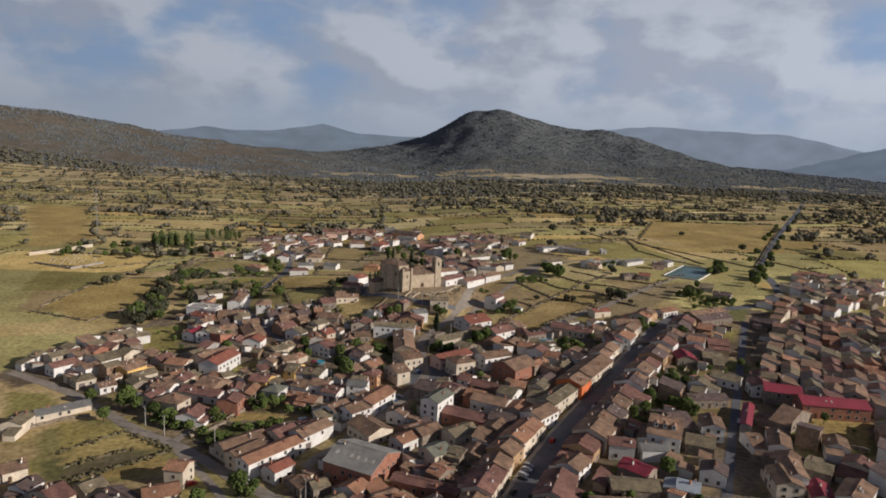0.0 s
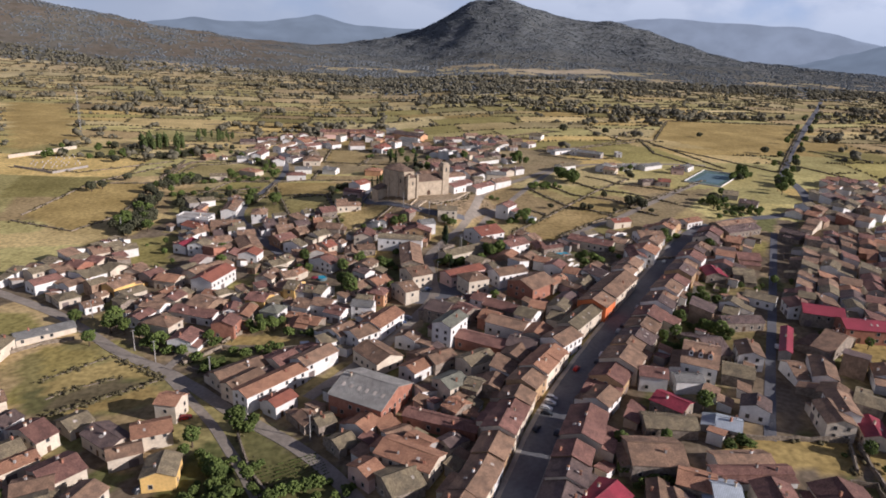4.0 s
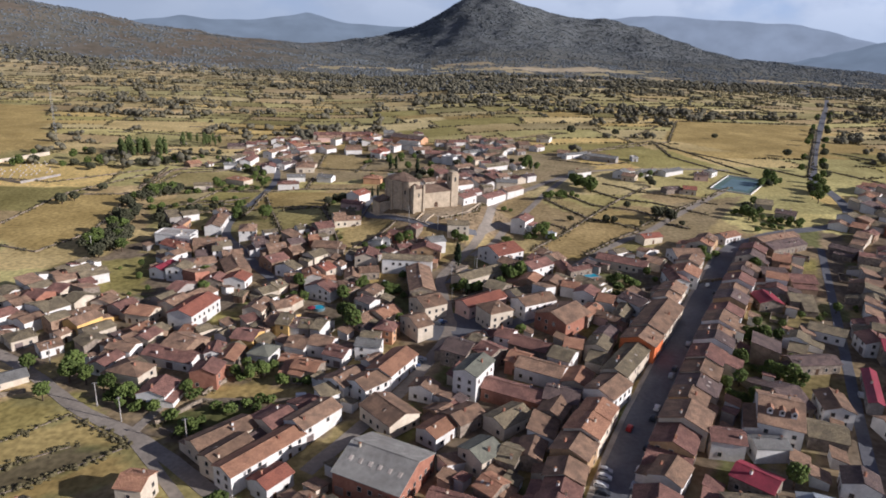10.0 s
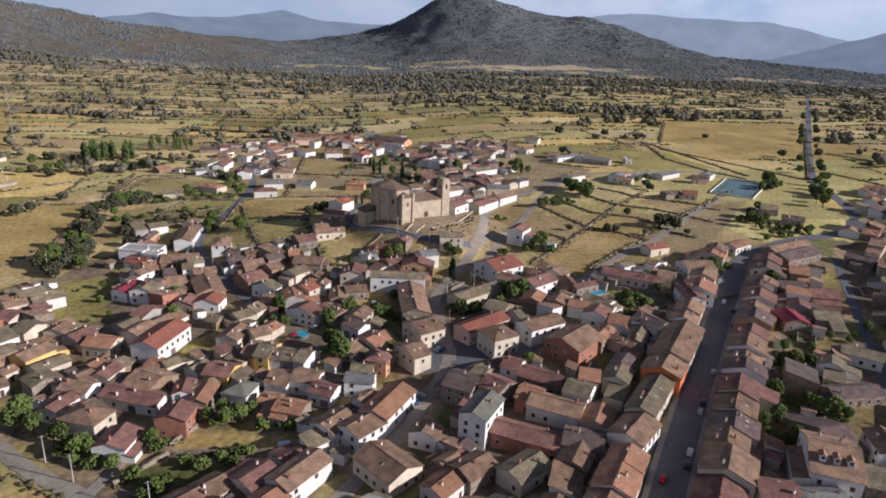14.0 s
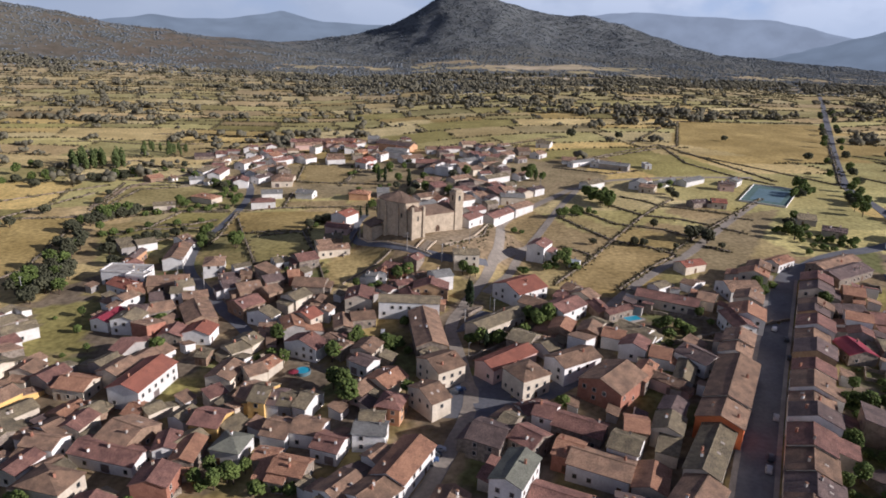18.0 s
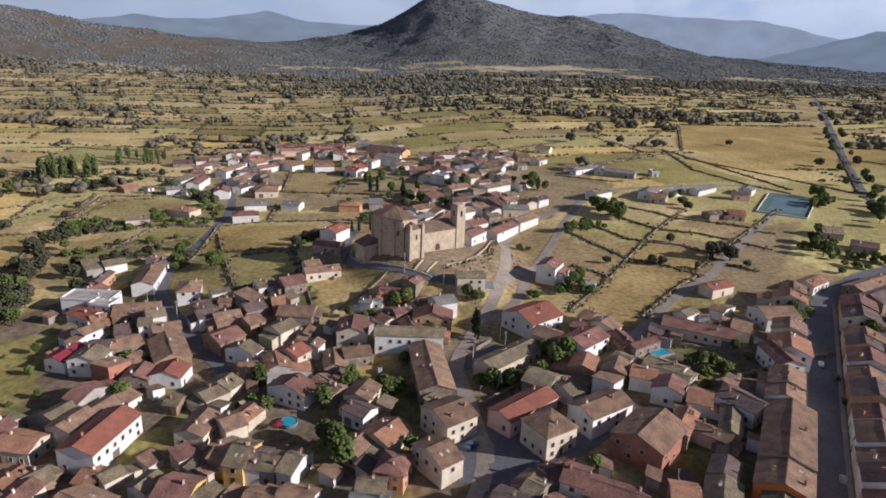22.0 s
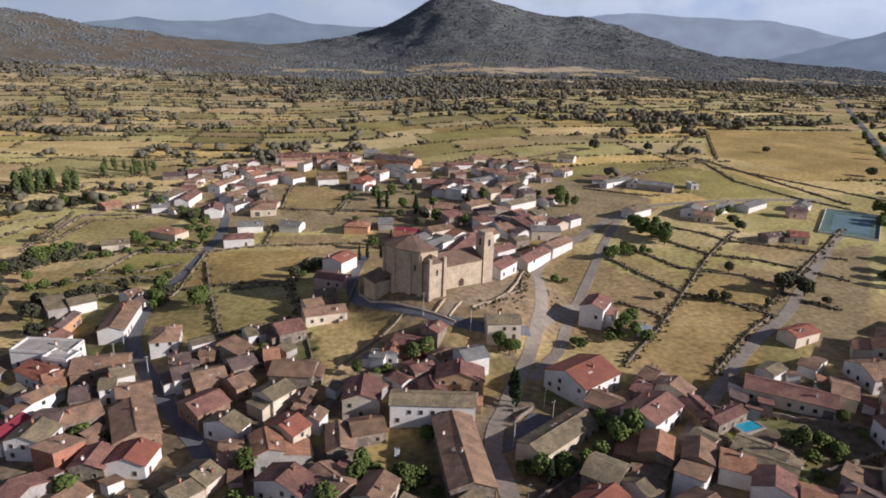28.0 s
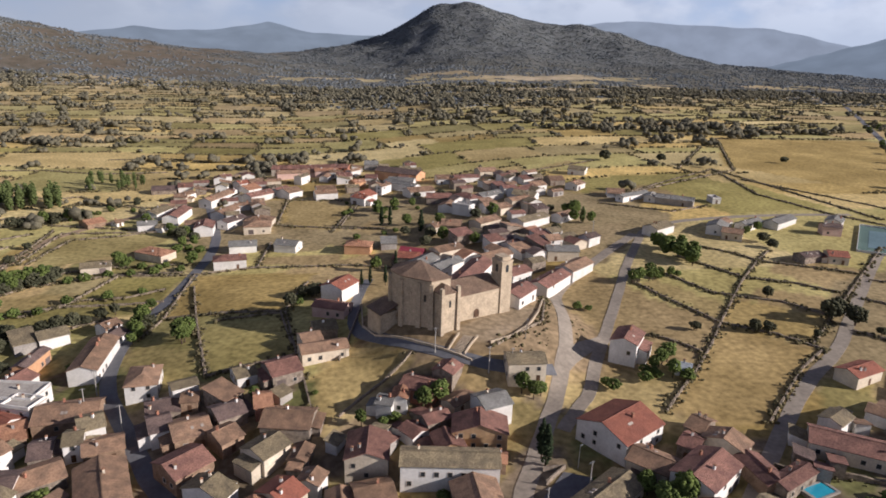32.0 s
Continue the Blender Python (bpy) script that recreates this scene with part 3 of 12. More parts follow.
field("field_65", (0.42, 0.35, 0.16), (-200.6, 538.0), (-216.4, 607.4), (-148.3, 605.1), (-163.3, 576.3), (-186.5, 564.3))
field("field_58", (0.5, 0.385, 0.19), (-105.1, 678.3), (-102.0, 699.6), (-60.3, 655.5), (-62.6, 603.1), (-91.0, 614.6))

TOWN = [(-30, 142), (-25, 175), (-62, 226), (-104, 255), (-150, 292), (-218, 330), (-195, 400), (-160, 445), (-128, 470), (-95, 440), (-70, 440), (-20, 425), (20, 405), (60, 395), (110, 408),
        (150, 420), (210, 440), (300, 440), (330, 330), (260, 142)]
TOWN2 = [(-150, 570), (-60, 570), (-40, 560), (0, 510), (50, 520), (130, 585), (120, 650), (30, 690), (-70, 690), (-160, 660)]
TOWN3 = [(-170, 120), (-70, 165), (-82, 212), (-115, 228), (-170, 228)]
xs = np.concatenate((-np.geomspace(330, 3600, 70)[::-1], np.arange(-327, 421, 3.0), np.geomspace(425, 3600, 66)))
ys = np.concatenate((np.arange(-300, 100, 25.0), np.arange(100, 652, 3.0), np.arange(656, 1560, 7.0), np.geomspace(1570, 4640, 90)))
gx, gy = np.meshgrid(xs, ys)
gzv = ground_z(gx, gy)
pi, pj, pe = parcels(gx, gy)
pick, tone = hash2(pi, pj, 1.0), hash2(pi, pj, 2.0)
tint = np.zeros(gx.shape + (4,))
tint[..., 3] = 1
pal = np.array([GOLD, STRAW, TAN, (0.44, 0.38, 0.165), (0.54, 0.445, 0.235), OLIVE, (0.4, 0.355, 0.155)])
tint[..., :3] = pal[(pick * 6.99).astype(int)] * (0.85 + 0.85 * tone)[..., None]
patch = np.clip(fbm(gx, gy, 38.0, 4.0) * 0.5 + 0.35, 0, 1)[..., None] * 0.16
tint[..., :3] = tint[..., :3] * (1 - patch) + np.array((0.26, 0.215, 0.12)) * patch
# Fields fade to pale cream with distance, haze put into the tint.
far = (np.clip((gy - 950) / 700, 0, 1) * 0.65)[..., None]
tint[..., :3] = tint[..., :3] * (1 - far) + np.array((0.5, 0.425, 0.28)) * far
thin = np.clip(grove(gx, gy) * 1.6 - 0.3, 0, 1)[..., None] * 0.5 * (gy > 560)[..., None]
tint[..., :3] = tint[..., :3] * (1 - thin) + np.array((0.27, 0.225, 0.125)) * thin
# Woodland ground, its colour lightened to hold the haze before it.
wood = woodland(gx, gy)[..., None]
tint[..., :3] = tint[..., :3] * (1 - 0.92 * wood) + np.array((0.14, 0.142, 0.13)) * 0.92 * wood
# Hill ground goes grey-blue, haze painted into the tint.
hazy_hill_wood = (np.clip((gy - 2250) / 350, 0, 1) * np.exp(-((gx - 450) / 1150) ** 4))[..., None] * 0.95
tint[..., :3] = tint[..., :3] * (1 - hazy_hill_wood) + np.array((0.17, 0.182, 0.19)) * hazy_hill_wood
ridge = np.clip((-gx - 300) / 300, 0, 1) * np.clip((gy - 1650) / 250, 0, 1) * np.clip(0.5 + 1.0 * fbm(gx, gy, 60.0, 1.5) + 0.5 * fbm(gx, gy, 19.0, 4.5), 0, 1)
tint[..., :3] = tint[..., :3] * (1 - ridge[..., None]) + np.array((0.19, 0.16, 0.125)) * ridge[..., None]
clear = glade(gx, gy)[..., None]
tint[..., :3] = tint[..., :3] * (1 - clear) + np.array((0.62, 0.52, 0.36)) * clear
wx_, wy_ = gx + 8 * fbm(gx, gy, 13.0, 2.0), gy + 9 * fbm(gx, gy, 12.0, 5.0)
for poly, colour in ((TOWN, (0.24, 0.19, 0.14)), (TOWN2, (0.4, 0.32, 0.19)), (TOWN3, (0.24, 0.19, 0.14))):
    k = inside(wx_, wy_, poly)
    tint[k, :3] = np.array(colour) * (1 + 0.25 * fbm(gx, gy, 9.0, 3.0))[k][:, None]
yard_u, yard_v = gx * 0.515 + gy * 0.857, -gx * 0.857 + gy * 0.515
plot = hash2(np.floor(yard_u / 17 + 0.3 * fbm(gx, gy, 20.0)), np.floor(yard_v / 12), 4.0)
for lo, hi, colour in ((0.0, 0.2, (0.34, 0.275, 0.13)), (0.2, 0.36, (0.2, 0.2, 0.085)), (0.36, 0.55, (0.38, 0.29, 0.18))):
    k = (inside(wx_, wy_, TOWN) | inside(wx_, wy_, TOWN3)) & (plot >= lo) & (plot < hi)
    tint[k, :3] = np.array(colour) * (1 + 0.2 * fbm(gx, gy, 5.0, 3.0))[k][:, None]
mound = ((gx + 4) ** 2 + (gy - 455) ** 2 < 44 ** 2) & (gy > 430)
tint[mound, :3] = np.array((0.36, 0.27, 0.175)) * (1 + 0.25 * fbm(gx, gy, 6.0, 3.0))[mound][:, None]
for colour, poly in FIELDS.values():
    k = inside(gx, gy, poly)
    tint[k, :3] = np.array(colour) * (1 + 0.1 * fbm(gx, gy, 19.0, colour[0] * 20) + 0.08 * fbm(gx, gy, 7.3, 1.0))[k][:, None]
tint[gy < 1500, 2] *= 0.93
ny, nx = gx.shape
idx = np.arange(ny * nx).reshape(ny, nx)
quads = np.stack((idx[:-1, :-1], idx[:-1, 1:], idx[1:, 1:], idx[1:, :-1]), -1).reshape(-1, 4)


def big_mesh(name, verts, polys, material):
    """One mesh from arrays; polys has one row of corners a face."""
    me = bpy.data.meshes.new(name)
    k = polys.shape[1]
    me.vertices.add(len(verts))
    me.vertices.foreach_set("co", np.ascontiguousarray(verts, np.float32).ravel())
    me.loops.add(polys.size)
    me.loops.foreach_set("vertex_index", np.ascontiguousarray(polys, np.int32).ravel())
    me.polygons.add(len(polys))
    me.polygons.foreach_set("loop_start", np.arange(0, polys.size, k, dtype=np.int32))
    me.polygons.foreach_set("loop_total", np.full(len(polys), k, np.int32))
    me.materials.append(material)
    me.update(calc_edges=True)
    return me


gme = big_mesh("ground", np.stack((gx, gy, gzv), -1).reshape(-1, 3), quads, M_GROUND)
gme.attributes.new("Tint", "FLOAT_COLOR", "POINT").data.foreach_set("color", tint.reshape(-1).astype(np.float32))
gme.polygons.foreach_set("use_smooth", [True] * len(gme.polygons))
tagged(new("ground", gme), "dry straw-coloured fields, village earth and wooded hills", "ground", kind="structure")


# ---- far hills at the edge of the plain ----
def far_range(name, label, pts, depth, material, seed):
    rng = random.Random(seed)
    px, py, pz = zip(*pts)
    n = 90
    verts, faces = [], []
    for k in range(n + 1):
        s = k / n * (len(pts) - 1)
        x, y, z = (np.interp(s, range(len(pts)), a) for a in (px, py, pz))
        z = z + 3 * math.sin(k * 0.55 + seed)
        d = math.hypot(x, y)
        for f, g in ((1.0, 1.0), (1 - depth / d * 0.35, 0.7), (1 - depth / d * 0.7, 0.35), (1 - depth / d, -0.1)):
            verts.append((x * f, y * f, max(z, 1) * g))
    for k in range(n):
        for r in range(3):
            a = k * 4 + r
            faces.append((a, a + 1, a + 5, a + 4))
    tagged(mesh_object(name, verts, faces, material, smooth=True), label, "hills", kind="structure")


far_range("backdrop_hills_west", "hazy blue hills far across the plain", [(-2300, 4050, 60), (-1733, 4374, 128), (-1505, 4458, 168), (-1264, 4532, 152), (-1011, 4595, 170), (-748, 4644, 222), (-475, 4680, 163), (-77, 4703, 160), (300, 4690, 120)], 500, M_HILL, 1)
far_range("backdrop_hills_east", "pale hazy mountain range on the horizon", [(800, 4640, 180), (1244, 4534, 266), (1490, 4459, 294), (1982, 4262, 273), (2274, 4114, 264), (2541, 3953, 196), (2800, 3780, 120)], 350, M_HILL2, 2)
far_range("backdrop_hills_south_east", "haze-blue wooded hill at the plain's far edge", [(2040, 3980, 30), (2180, 3850, 70), (2330, 3720, 130), (2560, 3560, 215), (2750, 3420, 235), (3100, 3150, 220)], 500, M_HILL3, 3)


# ---- roads ----
def resample(pts, step):
    out = []
    for (x1, y1), (x2, y2) in zip(pts, pts[1:]):
        n = max(1, int(math.hypot(x2 - x1, y2 - y1) / step))
        out += [(x1 + (x2 - x1) * k / n, y1 + (y2 - y1) * k / n) for k in range(n)]
    return out + [pts[-1]]


def rounded(pts, rounds=2):
    for _ in range(rounds):
        new_pts = [pts[0]]
        for (x1, y1), (x2, y2) in zip(pts, pts[1:]):
            new_pts += [(0.75 * x1 + 0.25 * x2, 0.75 * y1 + 0.25 * y2), (0.25 * x1 + 0.75 * x2, 0.25 * y1 + 0.75 * y2)]
        pts = new_pts + [pts[-1]]
    return pts


def strip(name, label, pts, width, material, lift=0.12, side=0.0, thick=0.5, category="road"):
    """A band laid on the ground along a line, with its own thickness; side shifts it across the line."""
    line = resample(rounded(pts), 4.0)
    verts, faces = [], []
    for k, (x, y) in enumerate(line):
        x0, y0 = line[max(k - 1, 0)]
        x1, y1 = line[min(k + 1, len(line) - 1)]
        L = math.hypot(x1 - x0, y1 - y0) or 1
        nx_, ny_ = (y1 - y0) / L, -(x1 - x0) / L
        wob = 0.12 * math.sin(k * 1.7) * min(1, width / 6)
        row = []
        for s in (-0.5, -0.2, 0.2, 0.5):
            px, py = x + nx_ * (side + s * width + (wob if abs(s) > 0.4 else 0)), y + ny_ * (side + s * width + (wob if abs(s) > 0.4 else 0))
            row.append((px, py, gz(px, py) + lift))
        verts += [(row[0][0], row[0][1], row[0][2] - thick)] + row + [(row[3][0], row[3][1], row[3][2] - thick)]
    for k in range(len(line) - 1):
        for r in range(5):
            a = k * 6 + r
            faces.append((a, a + 1, a + 7, a + 6))
    return tagged(mesh_object(name, verts, faces, material), label, category, kind="structure")


strip("road_main", "straight asphalt main street between house rows", [(8, 160), (18, 180), (37, 226), (89, 310), (126, 367), (152, 407), (171, 422)], 9, M_ROAD)
strip("road_highway", "asphalt road leaving the village across the plain", [(160, 412), (190, 435), (238, 449), (262, 470), (283, 520), (291, 564), (318, 612), (385, 722), (464, 845), (600, 1060), (719, 1246), (900, 1540)], 7, M_ROAD, lift=0.14)
strip("pavement_west", "raised concrete pavement along the main street", [(8, 160), (18, 180), (37, 226), (89, 310), (126, 367), (152, 407)], 1.6, M_PAVE, lift=0.27, side=-5.2, category='pavement')
strip("pavement_east", "raised concrete pavement along the main street", [(8, 160), (18, 180), (37, 226), (89, 310), (126, 367), (152, 407)], 1.3, M_PAVE, lift=0.27, side=5.1, category='pavement')
strip("road_west", "grey village road along the fields", [(-216, 330), (-191.3, 316.9), (-171.4, 305.6), (-149.6, 288.8), (-138.7, 279.2), (-128.9, 271.2), (-118.2, 264.2), (-107.3, 258.2), (-95.9, 249.4), (-83.7, 239.3), (-74.1, 229.9), (-60.3, 219.6), (-40, 203), (-23, 181), (-12, 160)], 4.8, M_LANE, lift=0.12)
strip("lane_gardens", "narrow lane between garden plots", [(-104.5, 254.5), (-94.4, 243.1), (-85.4, 232.3), (-76.2, 221.3), (-60, 197), (-47, 175)], 3.2, M_LANE, lift=0.1)
strip("road_plaza", "asphalt street through the village to the church", [(-48, 236), (-37, 252), (-24, 272), (-14.3, 290.7), (-9.5, 302.1), (-4.8, 312.5), (-1.7, 325.9), (-3, 330), (-3.5, 343), (-4.5, 356), (-6.1, 373.4), (1.6, 389.8), (8.0, 404.2), (14.7, 418.2), (19.6, 431.1), (25.3, 445.6), (31.1, 479.2), (33.7, 496.4), (51.4, 518.6), (72.2, 543.2), (95.6, 569.1)], 5, M_LANE, lift=0.13)
strip("road_plaza_east", "street leaving the small square", [(-2, 316), (15.9, 318.1), (31.1, 328.6), (47.1, 338)], 7, M_ROAD, lift=0.14)
strip("lane_old_quarter", "winding concrete lane between old houses", [(-80, 368), (-90.4, 385.1), (-98, 393.9), (-105.1, 405.4), (-113.1, 417.7), (-123.1, 433.4), (-129, 449.1), (-131.7, 468.2), (-131.3, 489.8), (-127.8, 505.9), (-126.5, 526.1), (-123.8, 579.7), (-136.6, 627.8), (-157.3, 691.8)], 5, M_ROAD, lift=0.12)
strip("road_church", "narrow asphalt road round the church mound", [(-44, 520), (-46.9, 503.7), (-49.5, 481.1), (-48.7, 461.8), (-41.3, 450.3), (-29.8, 440.3), (-19, 433.3), (-8.3, 429), (2.6, 427.4), (17, 430)], 4, M_ROAD, lift=0.15)
strip("lane_fields", "pale lane between walled fields", [(47.6, 366.6), (55.6, 376.1), (69.7, 391.5), (84.1, 407.1), (100, 422.4), (118.2, 436.3), (137.1, 457.5), (163.7, 486.5), (183.3, 507.7), (230, 556)], 4.5, M_LANE, lift=0.12)
strip("road_north", "pale road leading north past the church", [(12.6, 402.5), (19.4, 411.9), (26.4, 420.8), (31.2, 433.8), (48.1, 468.1), (60.0, 492.4), (75.7, 525.9), (91.7, 554.5), (101.2, 573.7), (118, 585), (135, 592), (190, 600), (240, 600)], 4.2, M_LANE, lift=0.16)
strip("track_mound", "road joining the two ways below the church", [(20.1, 432.5), (29.9, 443.8), (42, 454)], 5, M_LANE, lift=0.2)
strip("track_plain", "pale earth track across the plain", [(-217.5, 551.7), (-218.4, 593.4), (-207.1, 616.7), (-182.4, 647.4), (-168.3, 682.0), (-143.0, 821.3)], 5, M_DIRT, lift=0.12)
strip("lane_yard", "short concrete lane to yards", [(-105.2, 257.6), (-103.1, 266.3), (-101.2, 274.3)], 3.4, M_LANE, lift=0.14)
strip("street_east", "narrow street parallel to the main street", [(100, 205), (121, 247), (143, 289), (205, 410)], 3.6, M_ROAD, lift=0.1)
strip("square", "asphalt village square", [(-4.6, 311.5), (-0.5, 336.1)], 26, M_ROAD, lift=0.09)


# ---- houses ----
rng = random.Random(11)


def prism(name, ring, z0, z1, material, parent=None, top=True):
    n = len(ring)
    verts = [(x, y, z0) for x, y in ring] + [(x, y, z1) for x, y in ring]
    faces = [(k, (k + 1) % n, n + (k + 1) % n, n + k) for k in range(n)]
    if top:
        faces.append(tuple(range(n, 2 * n)))
    return mesh_object(name, verts, faces, material, parent)


def box_mesh(name, sx, sy, sz, material, inset=0.0):
    """A box standing on its base, its top edge drawn in a little."""
    a, b, c, d = sx / 2, sy / 2, sx / 2 - inset, sy / 2 - inset
    me = bpy.data.meshes.new(name)
    me.from_pydata([(-a, -b, 0), (a, -b, 0), (a, b, 0), (-a, b, 0), (-c, -d, sz), (c, -d, sz), (c, d, sz), (-c, d, sz)], [],
                   [(3, 2, 1, 0), (4, 5, 6, 7), (0, 1, 5, 4), (1, 2, 6, 5), (2, 3, 7, 6), (3, 0, 4, 7)])
    me.materials.append(material)
    return me


def child(name, me, parent, x, y, z, turn=0.0, scale=(1, 1, 1)):
    ob = new(name, me)
    ob.parent = parent
    ob.matrix_basis = Matrix.LocRotScale((x, y, z), Euler((0, 0, turn)), scale)
    return ob


def frame_mesh(w, h, glass):
    """A window surround in one piece, lying against a wall whose outside is -y, with a sill that projects; glass: the pane is part of it."""
    a, t, out, back = w / 2, 0.11, -0.06, 0.05
    rings = [[(-a - t, back, -t), (a + t, back, -t), (a + t, back, h + t), (-a - t, back, h + t)],
             [(-a - t, out * 2, -t), (a + t, out * 2, -t), (a + t, out, h + t), (-a - t, out, h + t)],
             [(-a, out * 2, 0), (a, out * 2, 0), (a, out, h), (-a, out, h)],
             [(-a, -0.02, 0), (a, -0.02, 0), (a, -0.02, h), (-a, -0.02, h)]]
    verts = [v for r in rings for v in r]
    faces = [(4 * r + k, 4 * r + (k + 1) % 4, 4 * r + 4 + (k + 1) % 4, 4 * r + 4 + k) for r in range(3) for k in range(4)]
    if glass:
        faces.append((12, 13, 14, 15))
    me = bpy.data.meshes.new("window")
    me.from_pydata(verts, [], faces)
    me.materials.append(M_FRAME)
    if glass:
        me.materials.append(M_GLASS)
        me.polygons[len(faces) - 1].material_index = 1
    return me


def pane_mesh(w, h, y, material, name):
    me = bpy.data.meshes.new(name)
    a = w / 2
    me.from_pydata([(-a, y, 0), (a, y, 0), (a, y, h), (-a, y, h), (-a, 0.05, 0), (a, 0.05, 0), (a, 0.05, h), (-a, 0.05, h)], [], [(0, 1, 2, 3), (1, 5, 6, 2), (4, 0, 3, 7), (3, 2, 6, 7), (4, 5, 1, 0)])
    me.materials.append(material)
    return me


WINDOW, GLAZED, PANE = frame_mesh(1.1, 1.3, False), frame_mesh(1.1, 1.3, True), pane_mesh(1.08, 1.28, -0.025, M_GLASS, "pane")
DOOR, GATE = pane_mesh(1.2, 2.2, -0.05, M_DOOR, "door"), pane_mesh(2.8, 2.6, -0.05, M_GATE, "garage_door")


def chimney_mesh(material):
    """A stack with a projecting tiled cap."""
    me = box_mesh("chimney", 0.62, 0.62, 1.5, material, 0.04)
    bm = bmesh.new()
    bm.from_mesh(me)
    cap = bmesh.new()
    me2 = box_mesh("chimney", 0.84, 0.84, 0.2, material, 0.14)
    me2.transform(Matrix.Translation((0, 0, 1.52)))
    bm.from_mesh(me2)
    bm.faces.ensure_lookup_table()
    for f in bm.faces[6:]:
        f.material_index = 1
    bm.to_mesh(me)
    bm.free(), cap.free()
    me.materials.append(ROOF["terracotta"])
    return me


CHIMNEY = {k: chimney_mesh(WALL[k]) for k in ("white", "cream", "brick", "grey")}
WORD = {"white": "whitewashed", "cream": "cream-rendered", "yellow": "yellow-rendered", "ochre": "ochre-rendered", "pink": "pinkish", "orange": "orange-rendered", "orangered": "bright orange",
        "grey": "grey cement-rendered", "stone": "rough stone", "earth": "brown adobe", "brick": "red brick"}
RWORD = {"brown": "weathered brown tile roof", "redbrown": "red-brown tile roof", "terracotta": "terracotta tile roof", "greybrown": "lichen-grey tile roof", "dark": "dark tile roof", "red": "new red tile roof",
         "magenta": "crimson roof", "metalred": "red sheet-metal roof", "grey": "grey roof", "greygreen": "grey-green tile roof", "fibre": "grey fibre-cement roof", "lightblue": "pale sheet roof", "flat": "flat terrace roof"}


def roof_mesh(polys, thick, material):
    """Slabs from sloping faces, each given by its outer ring with the eave edge first; the tiles run down from the ridge."""
    verts, faces, uv = [], [], []
    for ring in polys:
        i, n = len(verts), len(ring)
        e = (Vector(ring[1]) - Vector(ring[0])).normalized()
        verts += [tuple(p) for p in ring] + [(p[0], p[1], p[2] - thick) for p in ring]
        faces.append(tuple(range(i, i + n)))
        faces.append(tuple(range(i + 2 * n - 1, i + n - 1, -1)))
        faces += [(i + (k + 1) % n, i + k, i + n + k, i + n + (k + 1) % n) for k in range(n)]
        uv += [(Vector(p).dot(e), p[2]) for p in ring] * 2
    me = bpy.data.meshes.new("roof")
    me.from_pydata(verts, [], faces)
    me.materials.append(material)
    layer = me.uv_layers.new(name="UVMap")
    flat = np.empty(len(me.loops) * 2, np.float32)
    vi = np.empty(len(me.loops), np.int32)
    me.loops.foreach_get("vertex_index", vi)
    flat[:] = np.array(uv, np.float32)[vi].ravel()
    layer.data.foreach_set("uv", flat)
    return me


def roof_form(w, d, h, kind, ridge, over=0.4):
    """Rings of the slopes over a plan w by d, and the height over the eave as a function."""
    a, b, k = w / 2 + over, d / 2 + over, 0.36
    if ridge == "b":
        polys, rise = roof_form(d, w, h, kind, "a", over)
        return [[(-y, x, z) for x, y, z in r] for r in polys], (lambda x, y: rise(y, -x))
    if kind == "flat":
        return [[(-a, -b, h + 0.3), (a, -b, h + 0.3), (a, b, h + 0.3), (-a, b, h + 0.3)]], (lambda x, y: 0.3)
    if kind == "shed":
        return [[(-a, -b, h - over * 0.22), (a, -b, h - over * 0.22), (a, b, h + (d + over) * 0.22), (-a, b, h + (d + over) * 0.22)]], (lambda x, y: (y + d / 2) * 0.22)
    top, eave = h + d / 2 * k, h - over * k
    if kind == "hip":
        c = max(a - b, 0.3)
        return [[(-a, -b, eave), (a, -b, eave), (c, 0, top), (-c, 0, top)], [(a, b, eave), (-a, b, eave), (-c, 0, top), (c, 0, top)],
                [(a, -b, eave), (a, b, eave), (c, 0, top)], [(-a, b, eave), (-a, -b, eave), (-c, 0, top)]], (lambda x, y: max(0.0, min(d / 2 - abs(y), w / 2 - abs(x))) * k)
    sag = -0.05 * min(w / 8, 2)
    return [[(-a, -b, eave), (0, -b, eave), (a, -b, eave), (a, 0, top), (0, 0, top + sag), (-a, 0, top)],
            [(a, b, eave), (0, b, eave), (-a, b, eave), (-a, 0, top), (0, 0, top + sag), (a, 0, top)]], (lambda x, y: (d / 2 - abs(y)) * k)


